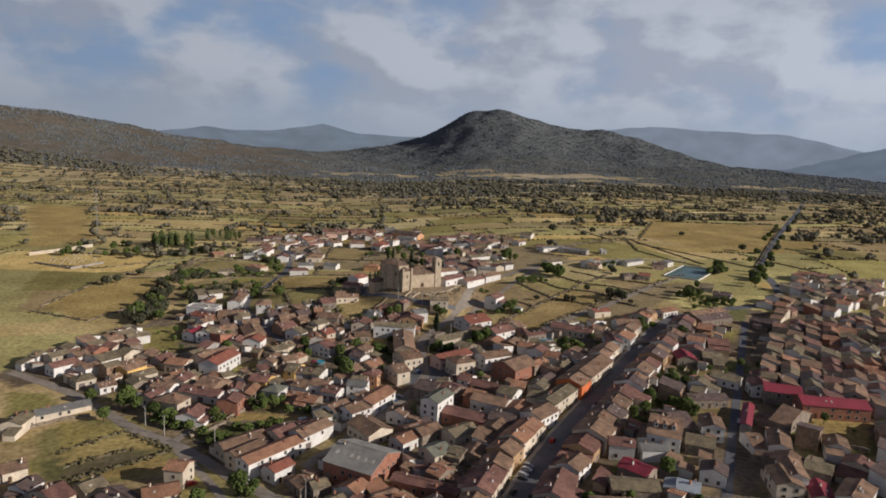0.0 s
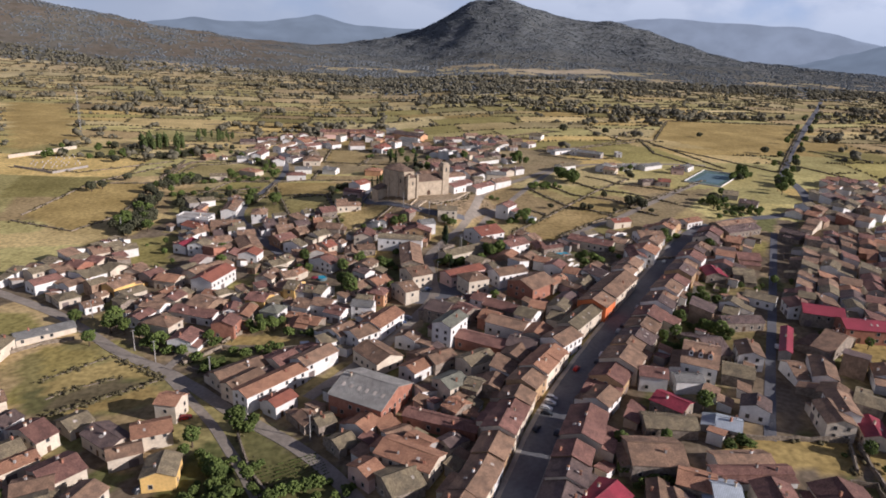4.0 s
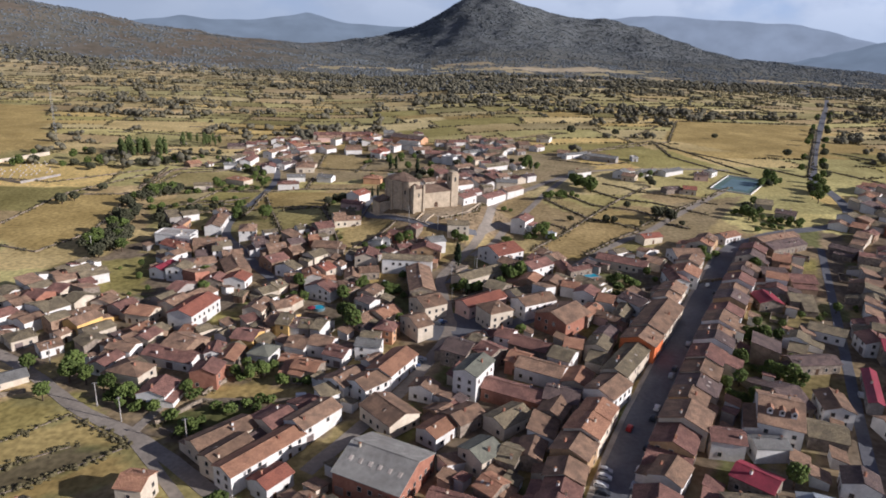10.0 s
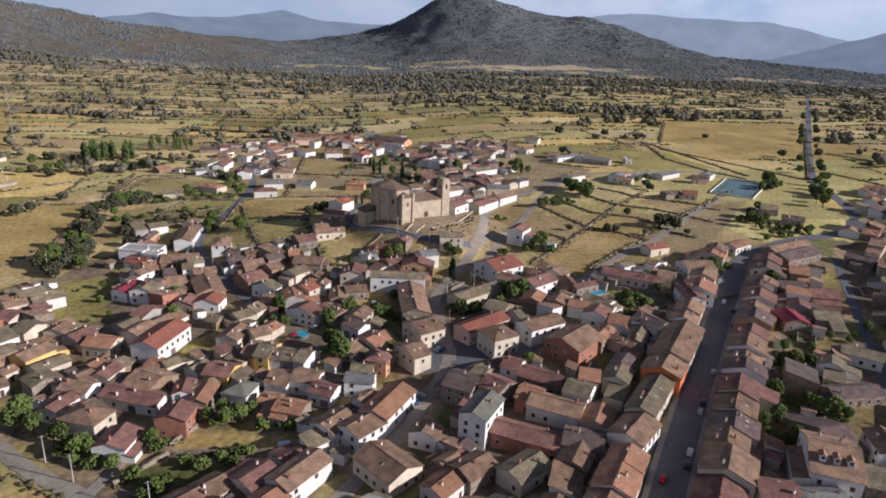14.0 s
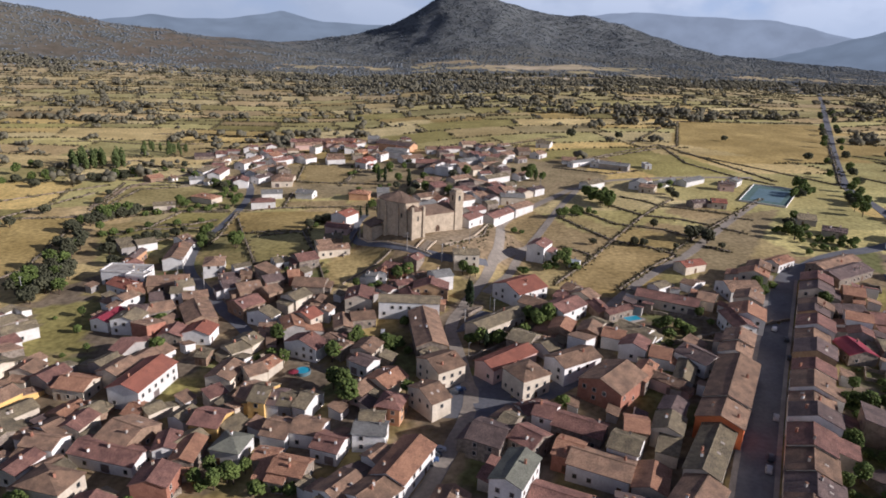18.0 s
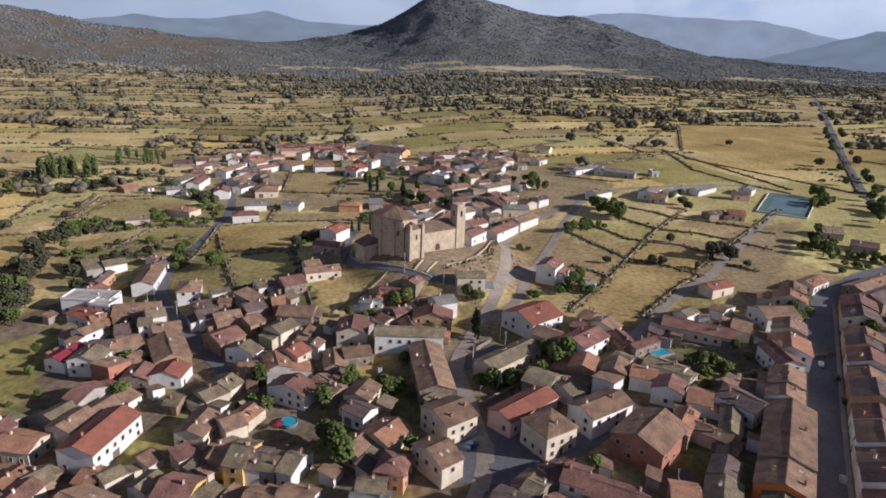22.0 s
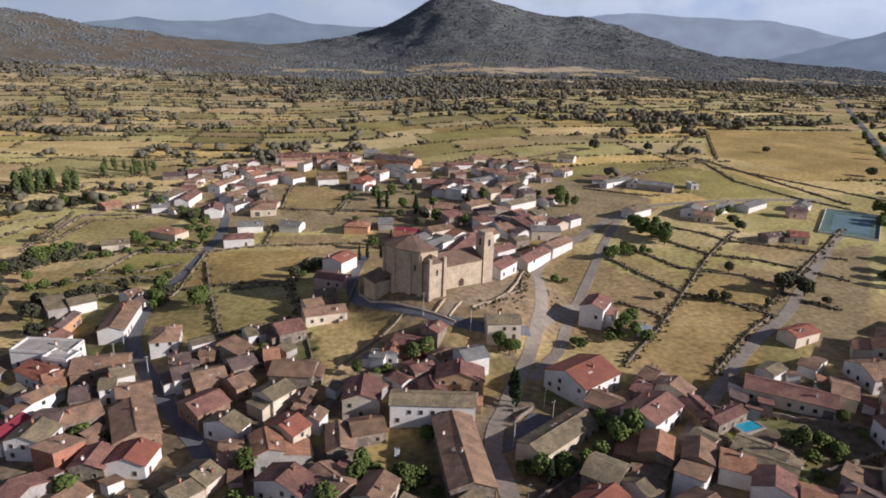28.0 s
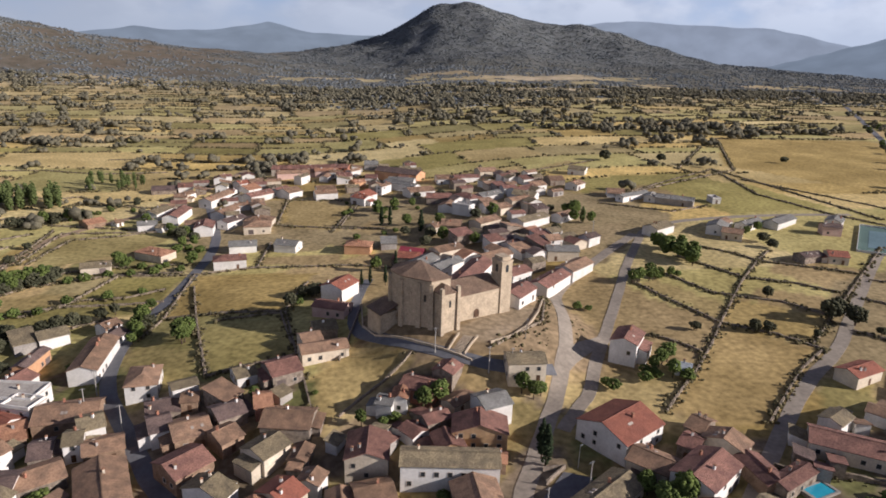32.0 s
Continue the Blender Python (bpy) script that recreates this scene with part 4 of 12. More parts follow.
def house(x, y, w, d, h, turn, ridge, wall, roof, kind="gable", few=False, bare=False, wings=(), dormers=0):
    """A house with its walls and gables, roof, chimneys, windows and doors."""
    z = gz(x, y)
    c, s = math.cos(radians(turn)), math.sin(radians(turn))
    low = min(gz(x + c * p * w / 2 - s * q * d / 2, y + s * p * w / 2 + c * q * d / 2) for p in (-1, 1) for q in (-1, 1)) - z - 0.4
    sort = "shed" if bare else "barn" if few and wall in ("stone", "earth", "brick", "grey") else "farmhouse" if h < 5.2 and wall in ("stone", "earth", "brick", "grey") else "cottage" if h < 5.2 else "house"
    home = new(sort)
    home.matrix_basis = pose(x, y, z, 0, 0, turn)
    words = {"shed": " lean-to shed with a ", "barn": " outbuilding with a ", "cottage": " single-storey cottage with a ", "farmhouse": " low farmhouse with a ", "house": " village house with a "}[sort]
    tagged(home, WORD[wall] + words + RWORD[roof], sort, {"shed": "yard sheds", "barn": "village barns", "cottage": "village cottages", "farmhouse": "village farmhouses", "house": "village houses"}[sort])
    polys, rise = roof_form(w, d, h, kind, ridge)
    a, b = w / 2, d / 2
    ring = [(-a, -b), (0, -b), (a, -b), (a, 0), (a, b), (0, b), (-a, b), (-a, 0)]
    verts = [(p, q, low) for p, q in ring] + [(p, q, h + rise(p, q) - 0.12) for p, q in ring]
    faces = [(k, (k + 1) % 8, 8 + (k + 1) % 8, 8 + k) for k in range(8)]
    mesh_object("wall", verts, faces, WALL[wall], home)
    if kind == "flat":
        me = bpy.data.meshes.new("parapet")
        p_v, p_f = [], []
        for (x0, y0), (x1, y1) in zip(((-a, -b), (a, -b), (a, b), (-a, b)), ((a, -b), (a, b), (-a, b), (-a, -b))):
            i, L = len(p_v), math.hypot(x1 - x0, y1 - y0)
            ox, oy = -(y1 - y0) / L * 0.25, (x1 - x0) / L * 0.25
            for zz in (h - 0.1, h + 0.9):
                p_v += [(x0, y0, zz), (x1, y1, zz), (x1 + ox, y1 + oy, zz), (x0 + ox, y0 + oy, zz)]
            p_f += [(i, i + 1, i + 5, i + 4), (i + 2, i + 3, i + 7, i + 6), (i + 4, i + 5, i + 6, i + 7)]
        me.from_pydata(p_v, [], p_f)
        me.materials.append(WALL[wall])
        child("parapet", me, home, 0, 0, 0.002)
        polys = [[(p * 0.97, q * 0.97, zz - 0.2) for p, q, zz in r] for r in polys]
    child("roof", roof_mesh(polys, 0.2, ROOF[roof]), home, 0, 0, 0)
    if kind == "gable" and not few:
        L = (w if ridge == "a" else d) + 0.8
        cap = child("ridge_tiles", RIDGE[roof], home, 0, 0, h + rise(0, 0) - 0.06, 0 if ridge == "a" else math.pi / 2, (L, 1, 1))
    for wx_, wy_, ww, wd, wh, ang in wings:
        wp, wrise = roof_form(ww, wd, wh, "shed", "a", 0.25)
        p_, q_ = ww / 2, wd / 2
        low_ = low - 1.0
        me = bpy.data.meshes.new("wing")
        me.from_pydata([(-p_, -q_, low_), (p_, -q_, low_), (p_, q_, low_), (-p_, q_, low_)] + [(i, j, wh + wrise(i, j) - 0.1) for i, j in ((-p_, -q_), (p_, -q_), (p_, q_), (-p_, q_))], [], [(0, 1, 5, 4), (1, 2, 6, 5), (2, 3, 7, 6), (3, 0, 4, 7)])
        me.materials.append(WALL[wall])
        wing = child("wing", me, home, wx_, wy_, 0, radians(ang))
        child("wing_roof", roof_mesh(wp, 0.18, ROOF[roof]), wing, 0, 0, 0)
    if bare:
        return home
    for k in range(dormers):
        t = ((k + 0.5) / dormers - 0.5) * w * 0.8
        py = -b * 0.55
        dm = child("dormer", DORMER, home, t, py, h + rise(t, py) - 0.5)
        child("dormer_window", PANE, dm, 0, -1.0, 0.75, 0, (0.8, 1, 0.75))
    if roof == "fibre" and w * d > 250:
        for k in range(6):
            along = (k % 6 + 0.5) / 6 - 0.5
            px, py = (along * w * 0.9, -d * 0.25) if ridge == "a" else (w * 0.25, along * d * 0.9)
            sk = child("roof_light", SKYLIGHT, home, px, py, h + rise(px, py) - 0.01, 0, (1.4, 1.6, 1))
            sk.matrix_basis = sk.matrix_basis @ (Matrix.Rotation(math.atan(0.36), 4, "X") if ridge == "a" else Matrix.Rotation(math.atan(0.36), 4, "Y"))
    if kind == "gable" and not few and rng.random() < 0.3:
        side = rng.choice((-1, 1))
        for k in range(rng.choice((1, 2))):
            along, across = rng.uniform(-0.3, 0.3), 0.24 * side
            px, py = (along * w, across * d) if ridge == "a" else (across * w, along * d)
            tilt = math.atan(0.36) * side
            sk = child("skylight", SKYLIGHT, home, px, py, h + rise(px, py) - 0.02)
            sk.matrix_basis = sk.matrix_basis @ (Matrix.Rotation(-tilt, 4, "X") if ridge == "a" else Matrix.Rotation(tilt, 4, "Y"))
    for k in range(rng.choice((1, 1, 2)) if not few else rng.choice((0, 0, 0, 1))):
        px, py = rng.uniform(-0.36, 0.36) * w, rng.uniform(-0.36, 0.36) * d
        child("chimney", CHIMNEY[rng.choice(("white", "cream", "brick", "grey"))], home, px, py, h + rise(px, py) - 0.45, rng.uniform(0, 1.5))
    far_windows = []
    few = few or y > 480
    floors = 1 if h < 5 else 2 if h < 8.2 else 3
    sides = [(w, 0, 0, -b, 0.0), (d, 1, a, 0, math.pi / 2), (w, 0, 0, b, math.pi), (d, 1, -a, 0, -math.pi / 2)]
    for number, (L, _, ox, oy, ang) in enumerate(sides):
        gable = (ridge == "a") == (number in (1, 3))
        n = int((L - 1.2) / 3.2)
        if number == 2:
            n = min(n, 1)
        if few:
            n = min(n, 2 if number < 2 else 1)
            if number in (2, 3) or (gable and rng.random() < 0.5):
                n = min(n, 1) if rng.random() < 0.4 else 0
        dx, dy = math.cos(ang), math.sin(ang)
        door = rng.randrange(max(n, 1))
        for fl in range(floors):
            for k in range(n):
                if rng.random() < (0.36 if not few else 0.64):
                    continue
                t = ((k + 0.5) / n - 0.5) * (L - 1.0)
                px, py = ox + dx * t, oy + dy * t
                if fl == 0 and k == door and not gable and number in (0, 1, 2, 3):
                    big = rng.random() < 0.3 and L > 8
                    child("garage_door" if big else "door", GATE if big else DOOR, home, px, py, 0.02, ang)
                    continue
                wz = 1.0 + fl * 2.75
                if wz + 1.5 > h:
                    continue
                if few and wall in ("stone", "earth"):
                    child("shutter", SHUTTER, home, px, py, wz, ang)
                    continue
                if y > 480 or (few and y > 400):
                    far_windows.append((px, py, wz, ang))
                    continue
                if few or y > 225 or number == 2:
                    child("window", GLAZED, home, px, py, wz, ang)
                    continue
                win = child("window", WINDOW, home, px, py, wz, ang)
                child("pane", PANE, win, 0, 0, 0)
    if far_windows:
        v, f = [], []
        for px, py, wz, ang in far_windows:
            turn_ = Matrix.Translation((px, py, wz)) @ Matrix.Rotation(ang, 4, "Z")
            i = len(v)
            v += [tuple(turn_ @ p.co) for p in PANE.vertices]
            f += [tuple(i + q for q in p.vertices) for p in PANE.polygons]
        tagged(mesh_object("glazing", v, f, M_GLASS, home), kind="stuff")
    return home


SHUTTER = pane_mesh(0.9, 1.0, -0.04, M_DOOR, "shutter")


def ridge_mesh(material):
    me = bpy.data.meshes.new("ridge_tiles")
    me.from_pydata([(s, yy, zz) for s in (-0.5, 0.5) for yy, zz in ((-0.24, -0.05), (-0.12, 0.1), (0.12, 0.1), (0.24, -0.05))], [], [(0, 1, 5, 4), (1, 2, 6, 5), (2, 3, 7, 6), (0, 3, 2, 1), (4, 5, 6, 7)])
    me.materials.append(material)
    return me


def dormer_mesh():
    """A small gabled dormer whose front looks to -y."""
    me = bpy.data.meshes.new("dormer")
    v = [(x, y, z) for y in (-1.0, 1.6) for x, z in ((-0.75, 0), (0.75, 0), (0.75, 1.9), (0, 2.5), (-0.75, 1.9))]
    v += [(x, y, z) for y in (-1.2, 1.6) for x, z in ((-1.0, 1.75), (0, 2.6), (1.0, 1.75))]
    me.from_pydata(v, [], [(4, 3, 2, 1, 0), (0, 1, 6, 5), (1, 2, 7, 6), (4, 0, 5, 9), (10, 11, 14, 13), (11, 12, 15, 14)])
    me.materials.append(WALL["white"])
    me.materials.append(ROOF["terracotta"])
    for f in me.polygons[-2:]:
        f.material_index = 1
    return me


DORMER, SKYLIGHT = dormer_mesh(), box_mesh("skylight", 0.8, 1.1, 0.1, M_FRAME, 0.06)
RIDGE = {k: ridge_mesh(m) for k, m in ROOF.items()}

# ---- church ----
def arch_mesh(w, h, name, material):
    ring = [(-w / 2, 0), (w / 2, 0)] + [(w / 2 * math.cos(t * math.pi / 8), h - w / 2 + w / 2 * math.sin(t * math.pi / 8)) for t in range(9)]
    n = len(ring)
    me = bpy.data.meshes.new(name)
    me.from_pydata([(x, -0.05, z) for x, z in ring] + [(x, 0.1, z) for x, z in ring], [], [tuple(range(n))] + [((k + 1) % n, k, n + k, n + (k + 1) % n) for k in range(n)])
    me.materials.append(material)
    return me


church = new("church")
church.matrix_basis = pose(-14.6, 448.6, gz(-8, 455), 0, 0, 30)
tagged(church, "large granite parish church with a polygonal apse and bell tower", "church")
LOW = -7.0


def gabled(x0, x1, y0, y1, h, k, over=0.35):
    w, d, cx, cy = x1 - x0, y1 - y0, (x0 + x1) / 2, (y0 + y1) / 2
    polys, rise = roof_form(w, d, h, "gable", "a", over)
    polys = [[(p + cx, q + cy, h + (z - h) * k) for p, q, z in r] for r in polys]
    ring = [(x0, y0), (x1, y0), (x1, cy), (x1, y1), (x0, y1), (x0, cy)]
    verts = [(p, q, LOW) for p, q in ring] + [(p, q, h + rise(p - cx, q - cy) * k - 0.12) for p, q in ring]
    mesh_object("nave_wall", verts, [(j, (j + 1) % 6, 6 + (j + 1) % 6, 6 + j) for j in range(6)], WALL["ashlar"], church)
    child("nave_roof", roof_mesh(polys, 0.25, ROOF["church"]), church, 0, 0, 0)


gabled(-0.2, 20.5, 0, 15, 9.5, 1.15)
apse = [(-8, 1.2), (-10.2, 5.2), (-13.5, 11), (-13.5, 18), (-9, 22), (-0.4, 22), (-0.4, 1.2)]
prism("apse_wall", apse, LOW, 16.6, WALL["ashlar"], church)
apex = (-5.5, 11.5, 20.4)
out = [(-8.3, 0.8), (-10.6, 5.0), (-13.9, 10.9), (-13.9, 18.2), (-9.2, 22.4), (0.0, 22.4), (0.0, 0.8)]
for k in range(7):
    child("apse_roof", roof_mesh([[(*out[k], 16.5), (*out[(k + 1) % 7], 16.5), apex]], 0.3, ROOF["church"]), church, 0, 0, 0)
for bx, by, bt in ((-8.2, 1.0, 45), (-10.4, 5.1, 30), (-13.7, 10.9, 15), (-13.7, 18.1, -20), (-0.9, -3.9, 0), (-7.3, -3.9, 0)):
    child("buttress", box_mesh("buttress", 1.5, 1.8, 15.2 - LOW, WALL["ashlar"], 0.2), church, bx, by, LOW, radians(bt))
prism("chapel_wall", [(-7.4, -4.0), (-0.8, -4.0), (-0.8, 2.0), (-7.4, 2.0)], LOW, 13.4, WALL["ashlar"], church)
child("chapel_roof", roof_mesh([[(-7.8, -4.4, 13.3), (-0.4, -4.4, 13.3), (-4.1, -0.9, 15.3)], [(-0.4, -4.4, 13.3), (-0.4, 2.2, 13.3), (-4.1, 2.2, 15.3), (-4.1, -0.9, 15.3)],
                                [(-7.8, 2.2, 13.3), (-7.8, -4.4, 13.3), (-4.1, -0.9, 15.3), (-4.1, 2.2, 15.3)]], 0.25, ROOF["church"]), church, 0, 0, 0)
child("chapel_window", arch_mesh(0.8, 2.4, "chapel_window", M_GLASS), church, -0.8, -1.9, 8.2, math.pi / 2)
prism("tower_wall", [(20.5, -0.5), (25.3, -0.5), (25.3, 5.0), (20.5, 5.0)], LOW, 18.6, WALL["ashlar"], church)
for cz, ex in ((13.2, 0.22), (18.5, 0.3)):
    prism("cornice", [(20.5 - ex, -0.5 - ex), (25.3 + ex, -0.5 - ex), (25.3 + ex, 5.0 + ex), (20.5 - ex, 5.0 + ex)], cz, cz + 0.35, WALL["ashlar"], church)
prism("belfry_crest", [(21.0, 0.0), (24.8, 0.0), (24.8, 4.5), (21.0, 4.5)], 18.85, 20.2, WALL["ashlar"], church)


BELL, SLIT, PORTAL = arch_mesh(1.3, 2.8, "bell_opening", M_GLASS), arch_mesh(0.8, 2.4, "church_window", M_GLASS), arch_mesh(2.4, 3.2, "church_door", M_DOOR)
SURROUND = arch_mesh(3.6, 4.0, "door_surround", WALL["ashlar"])
for bx, by, ba in ((22.9, -0.5, 0), (25.3, 2.2, math.pi / 2), (20.5, 2.2, -math.pi / 2), (22.9, 5.0, math.pi)):
    child("bell_opening", BELL, church, bx, by, 14.6, ba)
child("door_surround", SURROUND, church, 10.2, -0.06, 0.1)
child("church_door", PORTAL, church, 10.2, -0.14, 0.15)
child("church_window", SLIT, church, -4.1, -4.0, 8.2)
child("church_window", SLIT, church, -9.2, 3.2, 8.8, math.atan2(-4.0, 2.2) + math.pi)
child("church_window", SLIT, church, -11.9, 8.1, 8.8, math.atan2(-5.8, 3.3) + math.pi)
prism("sacristy_wall", [(-20.5, 13), (-13.6, 13), (-13.6, 22), (-20.5, 22)], LOW, 3.0, WALL["ashlar"], church)
child("sacristy_roof", roof_mesh([[(-20.9, 22.4, 2.9), (-20.9, 12.6, 2.9), (-13.4, 12.6, 5.4), (-13.4, 22.4, 5.4)]], 0.25, ROOF["church"]), church, 0, 0, 0)


# ---- the village houses ----
house(-112.0, 434.5, 9.1, 13.0, 5.5, 10, "b", "white", "brown", "hip")
house(-135.8, 456.3, 25.3, 9.0, 5.0, 95, "a", "white", "brown")
house(-141.0, 482.0, 6.4, 7.0, 4.0, 56, "a", "white", "brown")
house(-136.0, 473.6, 7.8, 7.0, 3.5, 76, "a", "white", "dark")
house(-155.9, 455.7, 4.6, 14.0, 5.0, -4, "b", "orange", "dark", wings=((-3.5, 0.0, 10.5, 2.4, 3.1, -90),))
house(-154.2, 442.6, 8.3, 9.0, 4.5, 76, "a", "white", "redbrown")
house(-151.3, 432.7, 20.2, 10.0, 6.0, -7, "a", "white", "flat", "flat")
house(-120.0, 414.1, 6.5, 9.0, 5.0, 29, "a", "white", "greybrown")
house(-121.2, 407.0, 4.6, 8.0, 5.5, 14, "a", "white", "greybrown", wings=((3.9, 0.8, 5.6, 3.3, 3.4, 90),))
house(-113.2, 405.4, 9.9, 8.0, 3.5, 22, "a", "earth", "brown", wings=((-1.0, 5.3, 5.9, 2.7, 2.4, 180),))
house(-107.5, 389.2, 19.8, 12.0, 4.0, 114, "a", "earth", "brown")
house(-125.4, 394.8, 11.4, 10.0, 4.0, 34, "a", "stone", "brown", wings=((-7.2, 0.0, 7.5, 3.0, 2.5, -90),))
house(-129.1, 405.4, 5.3, 10.0, 4.0, 16, "a", "stone", "dark", wings=((4.1, 1.0, 7.0, 3.0, 2.5, 90),))
house(-131.6, 391.0, 7.2, 9.0, 5.5, 3, "a", "white", "dark")
house(-100.2, 410.8, 5.8, 10.0, 4.5, 25, "a", "white", "dark", wings=((-4.4, 0.0, 7.5, 3.0, 2.8, -90),))
house(-91.3, 408.5, 9.8, 11.0, 4.0, 26, "a", "earth", "brown", wings=((-6.4, 0.0, 8.2, 3.0, 2.5, -90),))
house(-89.4, 395.0, 10.8, 11.0, 4.5, 47, "a", "earth", "redbrown")
house(-80.2, 384.5, 5.9, 12.0, 5.0, 63, "a", "white", "greybrown", wings=((4.6, 1.2, 8.4, 3.3, 3.1, 90),))
house(-81.3, 405.1, 6.7, 9.0, 4.0, 44, "a", "earth", "brown")
house(-82.4, 414.6, 8.2, 9.0, 4.0, 34, "a", "stone", "dark", wings=((5.7, 0.9, 6.3, 3.3, 2.5, 90),))
house(-73.0, 418.2, 4.8, 9.0, 4.0, 13, "a", "brick", "terracotta")
house(-64.3, 409.6, 13.6, 11.0, 4.0, -7, "a", "stone", "brown", wings=((8.0, 1.1, 7.7, 2.4, 2.5, 90),))
house(-69.0, 398.1, 9.3, 9.0, 5.0, 52, "a", "cream", "greybrown", wings=((-6.3, 0.0, 6.8, 3.3, 3.1, -90),))
house(-59.7, 396.4, 7.1, 5.0, 3.5, 78, "a", "stone", "brown", wings=((-4.9, 0.0, 3.8, 2.7, 2.4, -90),))
house(-55.7, 385.5, 5.5, 6.0, 5.0, 69, "a", "white", "brown", wings=((4.2, 0.6, 4.2, 3.0, 3.1, 90),))
house(-69.8, 434.0, 9.7, 11.0, 4.5, 29, "a", "stone", "redbrown", wings=((-6.0, 0.0, 8.2, 2.4, 2.8, -90),))
house(-81.6, 434.2, 6.3, 8.0, 3.5, 28, "a", "white", "greybrown")
house(-57.9, 446.2, 15.5, 8.0, 4.0, 18, "a", "cream", "brown", wings=((-1.5, 5.2, 9.3, 2.4, 2.5, 180),))
house(-63.1, 453.8, 6.7, 8.0, 4.0, 24, "a", "cream", "brown", wings=((0.5, 5.2, 4.7, 2.4, 2.5, 180),))
house(-58.9, 462.0, 7.8, 9.0, 4.0, 17, "a", "stone", "greybrown", wings=((-0.8, 5.8, 4.7, 2.7, 2.5, 180),))
house(-57.3, 479.3, 12.9, 8.0, 4.0, -20, "a", "pink", "redbrown", wings=((1.0, 5.7, 9.0, 3.3, 2.5, 180),))
house(-26.5, 420.3, 10.8, 9.0, 4.0, -28, "a", "brick", "redbrown")
house(-37.1, 413.6, 4.6, 6.0, 4.5, -17, "a", "white", "grey", wings=((-3.8, 0.0, 4.5, 3.0, 2.8, -90),))
house(-32.9, 415.4, 4.6, 6.0, 5.0, -12, "b", "white", "terracotta")
house(-42.0, 393.4, 10.9, 12.0, 6.5, -3, "b", "cream", "redbrown")
house(-11.7, 399.8, 14.8, 9.0, 5.5, -7, "b", "ochre", "redbrown")
house(-7.1, 409.2, 8.7, 9.0, 6.5, 21, "a", "white", "grey")
house(-8.4, 389.2, 4.6, 5.0, 3.5, -12, "a", "earth", "terracotta", wings=((-3.5, 0.0, 3.8, 2.4, 2.4, -90),))
house(5.9, 425.8, 11.7, 8.0, 6.5, 1, "a", "cream", "greybrown")
house(44.4, 440.8, 8.8, 12.0, 8.0, -33, "b", "white", "redbrown", wings=((5.9, 1.2, 8.4, 3.0, 5.0, 90),))
house(26.7, 396.9, 16.1, 17.0, 6.0, -55, "b", "white", "red")
house(30.3, 382.2, 10.7, 9.0, 4.5, -44, "a", "cream", "brown", wings=((6.7, 0.9, 6.3, 2.7, 2.8, 90),))
house(49.1, 395.9, 4.8, 9.0, 4.0, -51, "a", "stone", "brown")
house(43.6, 388.7, 4.9, 8.0, 4.0, -46, "a", "stone", "redbrown")
house(52.3, 387.5, 6.5, 11.0, 4.5, 44, "a", "cream", "brown", wings=((0.5, 6.7, 4.6, 2.4, 2.8, 180),))
house(40.8, 375.5, 15.3, 11.0, 6.0, 39, "a", "white", "redbrown")
house(86.2, 381.8, 24.8, 10.0, 4.0, -31, "a", "cream", "redbrown")
house(55.6, 376.1, 6.2, 12.0, 4.0, 8, "b", "earth", "redbrown")
house(-150.5, 565.9, 16.8, 10.0, 4.0, -27, "a", "cream", "terracotta", "hip")
house(-172.1, 549.0, 12.6, 8.0, 3.5, 18, "a", "cream", "greybrown")
house(-136.9, 607.5, 9.9, 14.0, 5.0, 8, "b", "white", "redbrown", wings=((-1.0, 8.2, 6.0, 2.4, 3.1, 180),))
house(-170.5, 615.7, 10.1, 8.0, 4.0, 17, "a", "white", "grey")
house(-173.0, 641.7, 17.8, 9.0, 4.5, 77, "a", "white", "greybrown")
house(-159.7, 635.3, 24.0, 9.0, 5.0, 86, "a", "white", "redbrown")
house(-170.0, 680.9, 8.1, 8.0, 4.0, -2, "a", "cream", "brown", wings=((5.6, 0.8, 5.6, 3.0, 2.5, 90),))
house(-145.9, 675.4, 28.7, 9.0, 5.0, 72, "a", "white", "brown")
house(-132.3, 638.0, 18.0, 9.0, 5.0, 71, "a", "white", "brown")
house(-124.7, 620.2, 16.1, 8.0, 4.5, 59, "a", "white", "dark")
house(-108.1, 608.4, 14.5, 12.0, 4.5, 7, "a", "cream", "brown", "hip")
house(-111.3, 551.8, 14.9, 9.0, 4.5, 13, "a", "white", "redbrown", "hip")
house(-109.6, 574.8, 13.4, 9.0, 4.0, 10, "a", "white", "grey")
house(-86.5, 573.2, 11.7, 9.0, 4.0, -16, "a", "white", "grey")
house(-138.6, 719.6, 9.6, 9.0, 4.5, 47, "a", "white", "red", wings=((6.4, 0.9, 6.3, 3.3, 2.8, 90),))
house(-120.8, 682.7, 19.9, 10.0, 4.5, 51, "a", "white", "redbrown")
house(-108.1, 696.7, 13.1, 9.0, 4.0, 62, "a", "white", "redbrown")
house(-104.9, 754.1, 29.1, 9.0, 4.5, 16, "a", "pink", "brown")
house(-81.4, 756.2, 17.6, 9.0, 5.0, 5, "a", "pink", "terracotta")
house(-24.9, 733.0, 35.9, 14.0, 6.0, -32, "a", "orange", "dark")
house(-24.4, 696.3, 27.8, 7.0, 5.0, -42, "a", "white", "grey")
house(-51.2, 661.3, 10.5, 9.0, 5.0, -36, "a", "white", "red", wings=((6.9, 0.9, 6.3, 3.3, 3.1, 90),))
